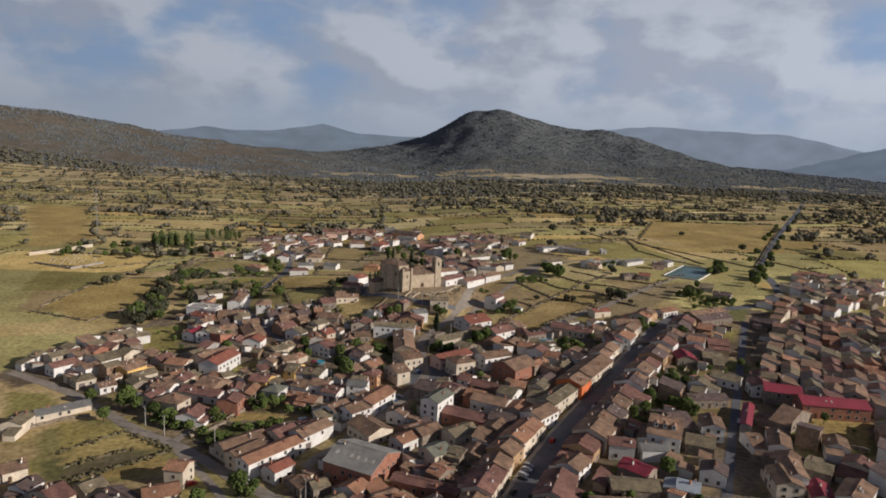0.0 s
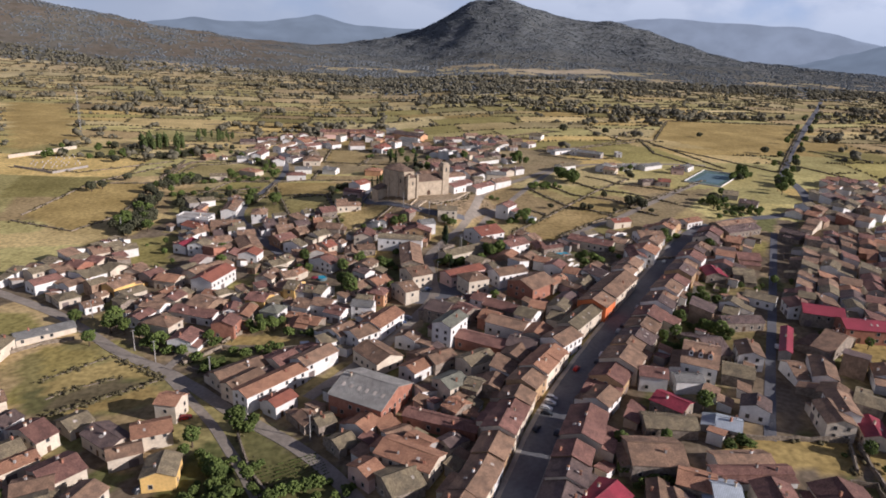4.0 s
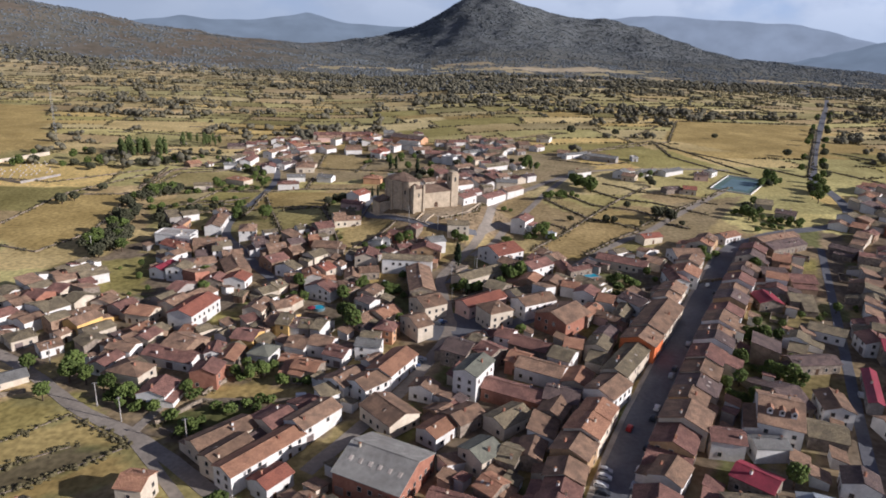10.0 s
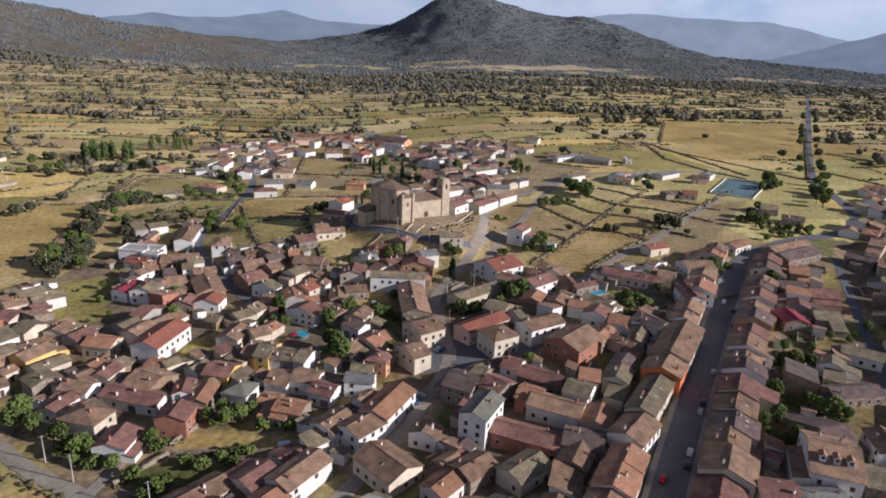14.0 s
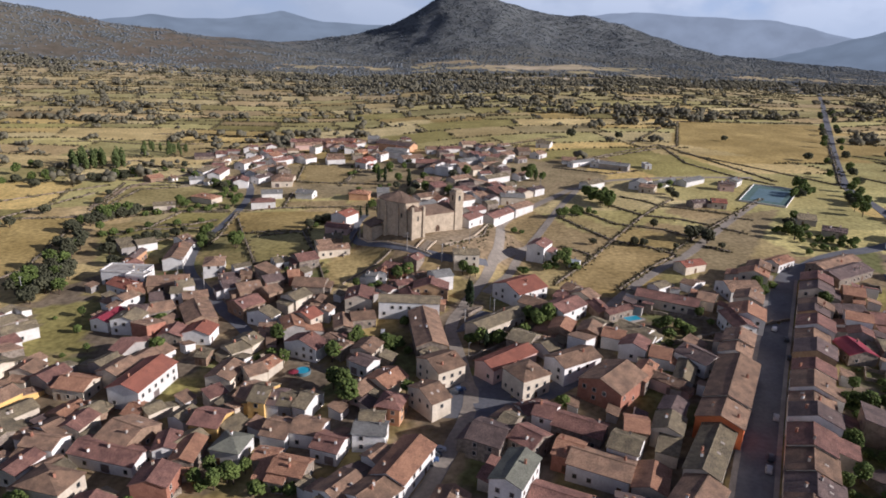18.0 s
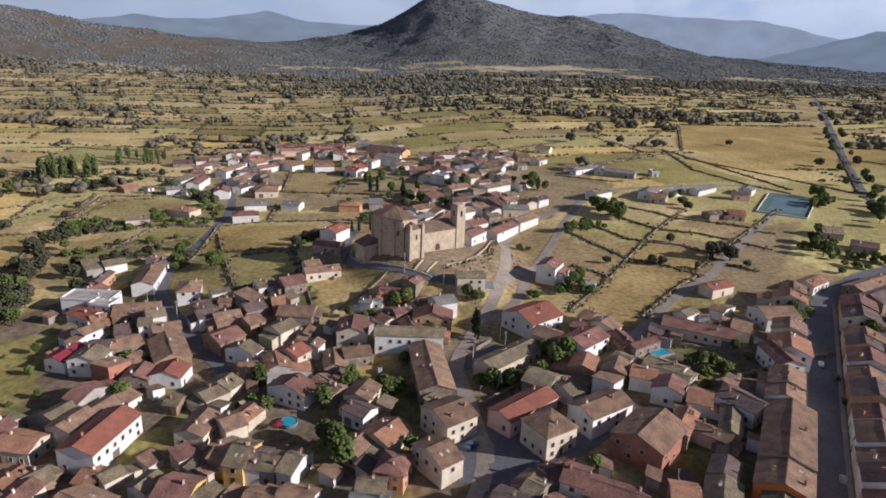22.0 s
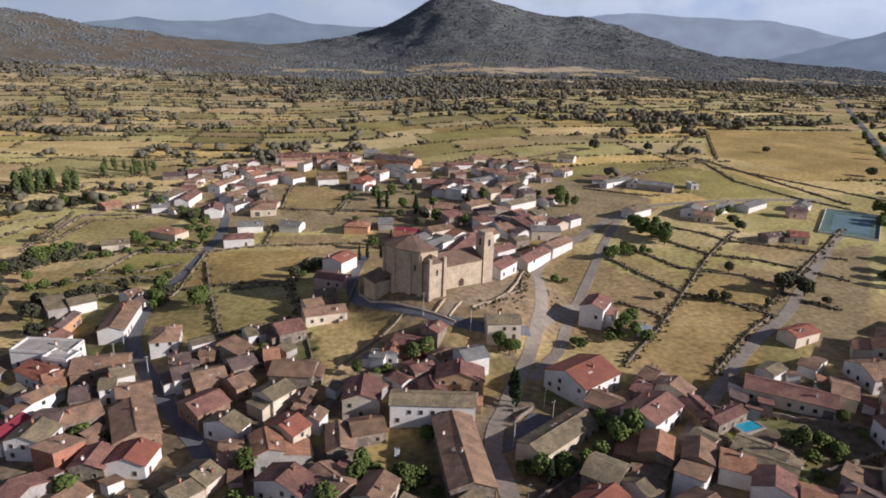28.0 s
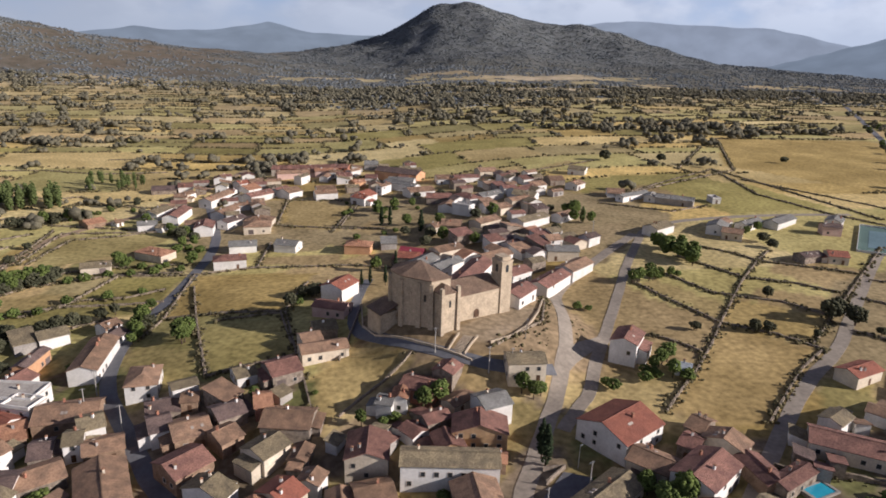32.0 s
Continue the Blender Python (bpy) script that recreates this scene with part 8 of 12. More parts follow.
house(292.4, 408.3, 10.3, 7.2, 3.9, 65, "a", "white", "terracotta", few=True, wings=((0.5, -7.3, 9.3, 7.3, 2.2, 0),))
house(300.5, 422.0, 7.3, 7.8, 5.9, 52, "a", "stone", "brown", few=True)
house(174.6, 230.4, 10.6, 9.1, 5.7, 50, "a", "white", "dark", "shed", few=True)
house(183.7, 245.6, 9.5, 7.5, 5.7, 63, "a", "earth", "brown", few=True, wings=((-6.6, 1.7, 4.1, 3.7, 3.3, -90),))
house(189.1, 253.3, 8.1, 8.1, 4.2, 62, "a", "cream", "greybrown", few=True, wings=((7.4, -1.2, 5.7, 6.7, 2.5, 90), (-1.8, -6.6, 4.5, 5.1, 2.7, 0),))
house(200.2, 272.9, 9.3, 7.6, 5.3, 70, "a", "grey", "brown", "shed", few=True)
house(213.7, 294.5, 9.5, 8.5, 4.3, 57, "a", "white", "redbrown", few=True, wings=((-7.4, 1.9, 4.7, 5.4, 2.2, -90),))
house(219.1, 304.1, 10.0, 9.2, 4.7, 61, "a", "white", "brown", few=True)
house(225.2, 313.5, 11.3, 7.3, 4.1, 67, "b", "white", "terracotta", few=True)
house(235.0, 331.1, 10.5, 8.7, 3.6, 64, "a", "brick", "terracotta", few=True, wings=((-8.6, -0, 8.7, 6.8, 2.2, -90),))
house(241.2, 340.3, 9.9, 8.3, 3.6, 62, "a", "white", "greybrown", few=True)
house(245.9, 348.6, 7.9, 8.0, 5.6, 43, "a", "white", "greybrown", few=True)
house(261.1, 373.8, 11.5, 9.0, 6.0, 61, "a", "earth", "greybrown", few=True)
house(267.0, 383.5, 9.2, 8.1, 4.0, 61, "b", "cream", "terracotta", few=True)
house(271.7, 392.2, 8.2, 8.7, 5.5, 58, "a", "white", "brown", few=True)
house(276.5, 400.4, 8.8, 8.2, 3.6, 60, "b", "white", "greybrown", "shed", few=True)
house(282.1, 408.5, 9.0, 8.4, 3.6, 65, "a", "brick", "brown", "shed", few=True)
house(287.3, 417.0, 9.0, 7.9, 4.3, 69, "a", "white", "greybrown", few=True, wings=((2, 7.5, 4.9, 7.1, 2.6, 180),))
house(197.4, 287.5, 10.8, 9.1, 5.3, 56, "a", "grey", "brown", few=True, wings=((-0.5, -8.1, 9.7, 7.2, 2.3, 0), (-7.2, -1.4, 6.4, 3.6, 3.5, -90),))
house(202.9, 296.4, 8.4, 8.7, 4.2, 61, "a", "white", "brown", "shed", few=True)
house(208.8, 305.2, 12.1, 9.4, 6.0, 61, "a", "white", "brown", few=True)
house(214.6, 314.4, 8.9, 7.7, 4.0, 61, "a", "brick", "dark", few=True)
house(219.3, 322.1, 8.0, 8.1, 6.0, 64, "a", "brick", "brown", few=True)
house(222.7, 329.7, 8.0, 9.4, 4.2, 65, "a", "white", "greybrown", few=True)
house(227.9, 336.2, 7.4, 8.4, 3.8, 71, "a", "cream", "greybrown", few=True)
house(232.0, 345.0, 9.9, 8.7, 4.9, 59, "a", "cream", "redbrown", few=True, wings=((1.5, 7.6, 6.9, 6.6, 3, 180),))
house(242.0, 360.2, 9.1, 7.7, 5.2, 66, "a", "white", "dark", few=True, wings=((0.5, -5.7, 8.2, 3.7, 3.2, 0),))
house(246.9, 368.6, 8.0, 7.9, 5.5, 50, "b", "grey", "greybrown", few=True, wings=((1.2, -7.2, 5.6, 6.4, 3.4, 0),))
house(252.0, 377.3, 10.7, 8.7, 3.7, 53, "b", "stone", "brown", few=True)
house(257.5, 386.9, 9.6, 9.3, 3.5, 59, "b", "cream", "terracotta", few=True)
house(262.8, 396.6, 11.1, 9.3, 3.6, 52, "a", "white", "brown", few=True)
house(269.1, 404.9, 8.6, 7.9, 5.4, 61, "a", "white", "redbrown", few=True, wings=((7.4, -0.4, 7.1, 6.2, 3.3, 90),))
house(158.0, 238.6, 10.0, 8.3, 4.7, 65, "a", "white", "brown", few=True, wings=((-7.2, 1.3, 5.8, 4.3, 3.2, -90), (6.4, -0.4, 7.5, 2.7, 3.3, 90),))
house(184.2, 282.4, 9.5, 8.4, 4.7, 69, "a", "stone", "redbrown", "shed", few=True)
house(189.9, 291.3, 10.3, 6.7, 5.1, 56, "a", "white", "brown", few=True)
house(195.1, 301.1, 9.2, 7.2, 5.4, 61, "b", "cream", "redbrown", few=True, wings=((8.5, 1.1, 5, 7.8, 2.4, 90),))
house(205.5, 317.0, 10.8, 7.5, 4.5, 70, "a", "cream", "redbrown", few=True)
house(211.4, 327.6, 12.0, 8.5, 4.4, 65, "a", "grey", "redbrown", few=True)
house(217.2, 338.3, 10.0, 8.6, 5.6, 56, "a", "cream", "greybrown", "shed", few=True)
house(237.5, 370.7, 9.3, 8.3, 3.5, 58, "b", "brick", "terracotta", few=True, wings=((-8.2, -1.9, 4.6, 7.1, 2.2, -90),))
house(243.0, 380.2, 11.4, 7.6, 5.4, 59, "a", "stone", "terracotta", few=True)
house(248.1, 389.6, 8.7, 7.3, 6.0, 59, "b", "white", "redbrown", few=True, wings=((8, -1.1, 5.1, 7.4, 4.2, 90),))
house(258.1, 405.1, 11.5, 7.7, 4.0, 61, "a", "stone", "greybrown", few=True, wings=((2.6, 5.3, 6.3, 2.8, 2.6, 180),))
house(152.1, 246.7, 11.7, 8.2, 6.0, 52, "b", "earth", "dark", "shed", few=True)
house(181.2, 294.4, 9.3, 7.1, 5.6, 71, "a", "white", "greybrown", few=True, wings=((-7.6, 1.6, 3.9, 6, 2.9, -90),))
house(186.8, 304.2, 10.7, 9.4, 5.5, 59, "a", "white", "dark", few=True)
house(191.6, 313.6, 8.5, 8.6, 4.3, 60, "a", "stone", "terracotta", few=True)
house(196.8, 322.2, 10.6, 8.5, 5.4, 60, "b", "white", "brown", few=True, wings=((8.1, 1.3, 6, 5.6, 2.8, 90),))
house(220.4, 359.6, 11.1, 7.5, 3.9, 64, "a", "white", "redbrown", "shed", few=True)
house(230.9, 378.0, 12.0, 7.5, 3.9, 61, "a", "grey", "brown", "shed", few=True)
house(236.7, 386.7, 7.9, 8.8, 4.2, 68, "a", "cream", "brown", "shed", few=True)
house(240.8, 394.8, 9.4, 9.4, 4.1, 60, "a", "white", "terracotta", few=True)
house(246.5, 404.1, 12.1, 9.0, 5.5, 58, "a", "cream", "greybrown", few=True, wings=((8.9, 2, 4.9, 5.7, 3.6, 90),))
house(172.5, 299.7, 12.2, 7.1, 4.9, 74, "a", "grey", "brown", "shed", few=True)
house(179.0, 309.6, 11.1, 7.4, 5.8, 60, "a", "white", "greybrown", few=True)
house(184.3, 319.3, 10.5, 7.9, 5.3, 59, "a", "white", "brown", few=True)
house(189.8, 328.1, 9.1, 8.3, 4.6, 66, "a", "stone", "terracotta", "shed", few=True)
house(200.2, 344.1, 11.7, 7.6, 5.5, 51, "a", "white", "greybrown", few=True, wings=((0.6, -7.8, 10.5, 8, 2.6, 0),))
house(206.1, 354.6, 11.8, 7.1, 3.8, 52, "b", "brick", "brown", few=True, wings=((0.6, -7.4, 10.6, 7.8, 2.2, 0),))
house(211.4, 364.6, 9.7, 8.6, 4.7, 56, "a", "cream", "greybrown", few=True)
house(216.9, 372.9, 8.8, 7.6, 5.0, 54, "b", "grey", "brown", few=True, wings=((0.4, -5.5, 7.9, 3.4, 3, 0),))
house(224.4, 385.8, 7.0, 8.3, 3.9, 54, "a", "grey", "dark", few=True, wings=((-5.7, 1.9, 4.6, 4.5, 2.2, -90),))
house(232.3, 397.5, 7.7, 7.4, 4.5, 59, "a", "cream", "redbrown", few=True, wings=((-6.4, -0, 7.4, 5.1, 3.1, -90),))
house(165.5, 304.4, 8.5, 6.6, 5.8, 62, "b", "grey", "greybrown", few=True, wings=((-1.3, 6.4, 5.9, 6.2, 3.8, 180),))
house(169.4, 311.8, 8.1, 8.0, 4.1, 63, "a", "white", "redbrown", few=True, wings=((1.2, 6.3, 5.7, 4.5, 2.5, 180),))
house(174.0, 319.8, 9.9, 7.5, 4.2, 58, "a", "white", "brown", "shed", few=True)
house(179.1, 327.3, 7.5, 8.2, 5.0, 50, "a", "white", "brown", "shed", few=True)
house(182.9, 334.6, 8.0, 7.8, 4.6, 59, "a", "stone", "greybrown", few=True, wings=((1.2, 7, 5.6, 6.3, 2.9, 180),))
house(188.0, 341.4, 8.1, 7.6, 5.5, 59, "a", "grey", "greybrown", "shed", few=True)
house(192.7, 349.3, 8.8, 6.6, 5.8, 55, "b", "stone", "brown", few=True, wings=((1.3, 6.4, 6.2, 6.1, 4.2, 180),))
house(201.0, 363.1, 9.5, 7.5, 4.3, 68, "a", "grey", "brown", "shed", few=True)
house(205.8, 371.1, 7.9, 8.2, 4.0, 52, "b", "white", "greybrown", few=True, wings=((-0.4, 6.6, 7.1, 5, 2.6, 180),))
house(210.8, 378.9, 9.4, 7.6, 5.9, 67, "b", "stone", "brown", "shed", few=True)
house(216.0, 388.7, 11.4, 6.8, 3.9, 60, "b", "white", "redbrown", few=True, wings=((7.8, -1, 4.7, 4.1, 2.4, 90),))
house(192.5, 176.5, 9.7, 6.7, 5.2, 49, "b", "cream", "redbrown", "shed", few=True)
house(181.1, 176.9, 10.4, 8.5, 5.7, 47, "b", "cream", "dark", few=True, wings=((-7.4, -0.4, 7.6, 4.4, 2.8, -90),))
house(192.5, 190.6, 9.2, 7.0, 5.2, 47, "a", "grey", "dark", few=True, wings=((-7.4, 0, 7, 5.7, 2.9, -90), (1.4, -7.2, 6.4, 7.4, 2.4, 0),))
house(169.1, 177.8, 8.1, 9.5, 3.8, 61, "a", "stone", "redbrown", few=True, wings=((-1.2, 6.3, 5.7, 3.1, 2.9, 180), (-7.2, 2.1, 5.2, 6.3, 2.2, -90),))
house(176.2, 184.8, 9.7, 9.4, 4.3, 41, "a", "earth", "dark", few=True)
house(182.3, 193.0, 9.0, 8.0, 5.4, 55, "b", "grey", "dark", "shed", few=True)
house(192.6, 205.5, 9.0, 9.6, 5.7, 49, "b", "grey", "brown", "shed", few=True)
house(165.8, 188.3, 9.9, 9.0, 4.2, 42, "b", "stone", "brown", "shed", few=True)
house(172.0, 195.6, 8.2, 7.1, 4.5, 47, "b", "stone", "brown", "shed", few=True)
house(178.6, 203.3, 9.9, 7.9, 4.5, 57, "b", "white", "brown", few=True, wings=((6.9, -1.8, 4.3, 3.9, 3, 90), (2.2, -6.1, 5.4, 4.4, 2.3, 0),))
house(139.5, 171.4, 8.0, 6.5, 5.1, 52, "a", "earth", "brown", few=True, wings=((-0.4, -6.4, 7.2, 6.3, 2.9, 0), (-7.7, -0, 6.5, 7.3, 2.2, -90),))
house(146.2, 179.0, 11.2, 7.3, 4.9, 52, "a", "cream", "brown", few=True, wings=((0, -6.9, 11.2, 6.5, 3, 0), (-0, 6.7, 11.2, 6.1, 2.2, 180),))
house(152.3, 187.2, 8.4, 6.2, 5.9, 53, "b", "white", "terracotta", few=True, wings=((-0.4, 6.7, 7.5, 7.2, 4.2, 180), (0.4, -5.9, 7.5, 5.6, 3.1, 0),))
house(159.3, 194.2, 10.9, 6.6, 3.8, 44, "a", "white", "dark", "shed", few=True)
house(166.1, 203.6, 10.6, 6.6, 3.9, 37, "b", "white", "redbrown", "shed", few=True)
house(173.2, 211.2, 8.6, 7.1, 4.1, 49, "a", "white", "brown", few=True, wings=((-0, 5.5, 8.6, 3.9, 2.7, 180), (7, 0.4, 6.4, 5.3, 2.4, 90),))
house(159.9, 210.5, 10.0, 10.3, 6.0, 31, "a", "white", "dark", "shed", few=True)
house(156.2, 222.5, 7.5, 9.3, 4.9, 46, "a", "cream", "redbrown", few=True, wings=((6.1, 1.4, 6.5, 4.8, 3, 90), (-7.5, 0.5, 8.4, 7.6, 2.2, -90),))
house(140.7, 220.8, 9.3, 8.7, 4.2, 53, "b", "stone", "greybrown", few=True, wings=((8.6, 2, 4.8, 8, 2.3, 90),))
house(131.1, 224.8, 8.6, 9.7, 5.0, 50, "a", "stone", "brown", few=True, wings=((5.7, -0, 9.7, 2.8, 2.6, 90), (1.9, 8.1, 4.7, 6.6, 2.8, 180),))
house(315.7, 452.1, 8.4, 8.0, 3.8, 30, "b", "stone", "greybrown", few=True)
house(329.6, 463.1, 8.1, 7.6, 5.7, 47, "a", "cream", "greybrown", few=True)
house(273.9, 428.9, 11.2, 7.7, 4.6, 38, "b", "white", "brown", few=True)
house(292.7, 444.6, 11.3, 8.0, 5.3, 43, "b", "white", "terracotta", few=True)
house(301.1, 451.0, 8.1, 9.3, 4.3, 41, "b", "white", "brown", "shed", few=True)
house(308.8, 458.0, 11.9, 7.7, 5.0, 32, "b", "brick", "greybrown", few=True)
house(327.6, 474.4, 11.1, 7.5, 4.5, 35, "b", "stone", "brown", few=True)
house(336.5, 480.7, 8.1, 7.9, 5.9, 36, "a", "white", "redbrown", few=True)
house(343.6, 486.7, 8.3, 9.2, 5.2, 38, "a", "white", "dark", "shed", few=True)
house(351.6, 493.1, 9.7, 8.0, 4.5, 35, "a", "grey", "brown", "shed", few=True)
house(263.3, 433.1, 8.3, 10.0, 4.0, 46, "a", "brick", "brown", "shed", few=True)
house(271.9, 439.4, 10.2, 8.5, 3.7, 37, "b", "white", "dark", few=True)
house(290.7, 454.8, 7.3, 9.5, 4.3, 40, "a", "stone", "brown", few=True)
house(298.5, 461.4, 10.6, 9.2, 5.4, 37, "b", "brick", "dark", few=True)
house(306.8, 468.5, 8.8, 8.0, 4.5, 43, "a", "white", "greybrown", few=True)
house(319.9, 480.2, 11.6, 10.0, 5.8, 46, "b", "white", "redbrown", "shed", few=True)
house(328.4, 486.9, 8.6, 9.0, 5.6, 38, "a", "white", "brown", few=True)
house(335.5, 493.8, 9.6, 8.1, 4.5, 39, "b", "grey", "greybrown", few=True)
house(344.9, 500.6, 12.5, 9.2, 4.9, 48, "a", "white", "brown", few=True)
house(353.9, 509.0, 10.1, 8.9, 4.8, 38, "a", "stone", "greybrown", "shed", few=True)
house(362.5, 515.1, 8.9, 8.3, 3.8, 42, "a", "earth", "redbrown", few=True)
house(369.0, 521.0, 7.8, 8.6, 5.5, 46, "b", "white", "greybrown", few=True)
house(234.7, 419.9, 11.8, 6.8, 4.8, 45, "b", "cream", "brown", few=True, wings=((-9.7, -0, 6.8, 7.6, 2.2, -90),))
house(243.0, 426.8, 8.9, 7.7, 4.4, 39, "a", "earth", "redbrown", few=True)
house(261.5, 443.2, 11.5, 6.8, 3.7, 35, "b", "white", "greybrown", few=True)
house(270.7, 451.0, 11.1, 6.9, 4.7, 37, "b", "white", "greybrown", "shed", few=True)
house(279.7, 459.0, 10.9, 7.4, 4.1, 41, "a", "grey", "greybrown", few=True)
house(288.3, 464.9, 8.2, 8.1, 5.4, 37, "a", "cream", "greybrown", "shed", few=True)
house(296.4, 471.7, 12.3, 8.3, 4.3, 32, "a", "stone", "terracotta", few=True)
house(310.2, 483.9, 10.8, 7.5, 3.5, 43, "a", "white", "dark", few=True)
house(319.2, 490.8, 9.4, 7.1, 4.6, 44, "b", "white", "brown", few=True)
house(327.5, 498.4, 10.7, 7.9, 3.6, 32, "a", "stone", "brown", few=True)
house(340.9, 509.5, 8.7, 6.4, 3.5, 37, "a", "white", "greybrown", few=True)
house(349.5, 516.8, 11.2, 8.4, 4.1, 37, "a", "white", "brown", "shed", few=True)
house(358.5, 524.9, 10.4, 6.7, 4.3, 34, "a", "white", "brown", few=True)
house(245.7, 439.9, 10.9, 7.6, 4.0, 41, "b", "stone", "terracotta", few=True)
house(254.0, 447.0, 8.6, 6.4, 5.7, 37, "a", "earth", "brown", "shed", few=True)
house(264.9, 456.9, 8.0, 6.6, 4.6, 32, "b", "stone", "greybrown", few=True)
house(279.5, 468.4, 10.9, 6.9, 4.6, 48, "a", "cream", "greybrown", few=True)
house(287.6, 475.2, 8.1, 7.8, 5.0, 39, "a", "stone", "redbrown", "shed", few=True)
house(307.1, 491.6, 9.1, 7.5, 3.5, 48, "a", "white", "brown", few=True)
house(314.3, 498.1, 9.5, 6.5, 4.0, 31, "a", "white", "greybrown", "shed", few=True)
house(321.3, 504.0, 7.7, 7.9, 4.0, 43, "b", "earth", "greybrown", few=True)
house(329.2, 509.9, 11.3, 7.6, 5.7, 36, "a", "grey", "brown", few=True)
house(336.5, 517.3, 8.0, 7.0, 4.9, 37, "a", "cream", "greybrown", few=True)
house(236.5, 445.3, 8.3, 10.4, 3.6, 51, "a", "white", "brown", few=True)
house(249.4, 455.7, 10.2, 10.7, 5.5, 34, "a", "white", "greybrown", few=True)
house(282.5, 483.0, 13.0, 9.0, 4.5, 32, "a", "white", "dark", "shed", few=True)
house(290.1, 490.6, 8.0, 9.9, 3.8, 35, "a", "white", "brown", few=True)
house(303.4, 501.1, 11.9, 8.9, 4.1, 50, "b", "white", "greybrown", "shed", few=True)
house(317.2, 513.3, 10.8, 8.1, 5.0, 40, "a", "cream", "brown", few=True)
house(325.1, 519.2, 7.9, 9.5, 3.6, 50, "a", "stone", "greybrown", few=True)
house(331.4, 525.2, 7.9, 10.5, 4.1, 41, "b", "cream", "brown", "shed", few=True)
house(344.2, 534.6, 8.8, 10.1, 4.9, 38, "a", "white", "redbrown", few=True)
house(276.9, 491.7, 8.0, 7.1, 4.8, 43, "a", "cream", "greybrown", "shed", few=True)
house(294.2, 506.8, 11.8, 8.3, 5.0, 47, "a", "white", "terracotta", few=True)
house(304.5, 514.3, 12.5, 9.2, 4.1, 36, "b", "white", "brown", few=True)
house(326.5, 533.6, 11.1, 8.5, 4.6, 35, "a", "cream", "redbrown", "shed", few=True)
house(334.6, 540.4, 7.5, 7.3, 4.1, 24, "a", "white", "redbrown", few=True)
house(309.0, 531.8, 8.4, 8.4, 3.8, 37, "a", "white", "redbrown", "shed", few=True)
house(316.9, 537.8, 10.3, 9.2, 5.3, 48, "b", "white", "terracotta", few=True)
house(324.0, 544.7, 7.6, 9.9, 3.8, 38, "a", "cream", "redbrown", few=True)
house(-85.7, 170.6, 10.9, 7.7, 3.7, 41, "a", "stone", "brown", few=True, wings=((-1.6, -6.7, 7.6, 5.7, 2.3, 0), (-8.2, -1.7, 4.2, 5.5, 2.2, -90),))
house(-124.5, 167.8, 9.3, 7.7, 4.8, 49, "a", "cream", "redbrown", "shed", few=True)
house(-117.5, 173.5, 7.6, 8.3, 3.8, 35, "b", "white", "brown", few=True, wings=((1.7, -6.9, 4.2, 5.5, 2.5, 0),))
house(-110.0, 177.5, 8.7, 9.3, 6.0, 32, "a", "earth", "greybrown", few=True, wings=((5.7, 2.1, 5.1, 2.7, 4.8, 90), (1.3, -6.3, 6.1, 3.4, 4.2, 0),))
house(-138.1, 170.1, 8.5, 7.6, 6.5, 34, "b", "cream", "redbrown", few=True, wings=((1.9, -7.1, 4.7, 6.7, 4.5, 0), (-7.1, -0, 7.6, 5.8, 4.2, -90),))
house(-129.8, 175.3, 9.1, 8.5, 3.7, 36, "a", "white", "greybrown", few=True, wings=((6.7, -1.9, 4.7, 4.2, 2.2, 90),))
house(-114.2, 186.6, 10.0, 8.4, 5.3, 25, "a", "white", "brown", few=True, wings=((-7.4, -0, 8.4, 4.8, 3.1, -90), (-2.3, 5.8, 5.5, 3.1, 3.1, 180),))
house(-145.7, 175.9, 7.5, 9.0, 3.9, 33, "a", "cream", "greybrown", few=True, wings=((-7.6, -1.4, 6.3, 7.8, 2.2, -90),))
house(-133.3, 183.9, 7.4, 8.5, 5.2, 32, "b", "white", "brown", few=True, wings=((6.9, 1.9, 4.7, 6.4, 3.2, 90),))
house(-147.2, 185.9, 11.4, 9.9, 5.0, 26, "a", "white", "brown", few=True, wings=((-8.2, 0.5, 8.9, 5, 2.8, -90),))
house(-139.0, 191.8, 7.6, 9.6, 4.4, 41, "b", "white", "dark", few=True, wings=((6.6, 1.4, 6.7, 5.6, 3, 90),))
house(-147.9, 197.8, 7.0, 7.9, 3.8, 32, "a", "grey", "brown", few=True, wings=((-6.1, -0.4, 7.1, 5.2, 2.2, -90),))
house(-141.3, 203.0, 8.3, 7.8, 3.9, 25, "a", "stone", "terracotta", "shed", few=True)
house(-151.1, 205.3, 8.1, 6.8, 5.2, 33, "a", "white", "brown", "shed", few=True)
house(31.4, 524.2, 8.1, 6.5, 5.3, 28, "a", "stone", "greybrown", few=True)
house(35.5, 536.4, 9.6, 6.4, 4.7, 23, "b", "white", "dark", few=True)
house(57.9, 550.9, 8.9, 7.6, 4.1, 30, "b", "cream", "redbrown", few=True)
house(66.6, 555.7, 9.2, 6.8, 4.8, 37, "a", "white", "dark", few=True)
house(30.3, 543.9, 10.5, 9.6, 3.7, 30, "a", "white", "brown", "shed", few=True)
house(38.8, 548.8, 7.3, 9.8, 5.3, 36, "a", "stone", "redbrown", "shed", few=True)
house(46.0, 553.6, 8.0, 9.8, 5.5, 20, "a", "white", "brown", few=True)
house(55.1, 558.8, 11.2, 8.2, 4.0, 34, "a", "white", "greybrown", few=True)
house(2.3, 537.3, 11.3, 6.9, 5.0, 34, "b", "white", "terracotta", few=True)
house(17.4, 546.5, 9.0, 7.8, 3.9, 26, "b", "white", "brown", few=True)
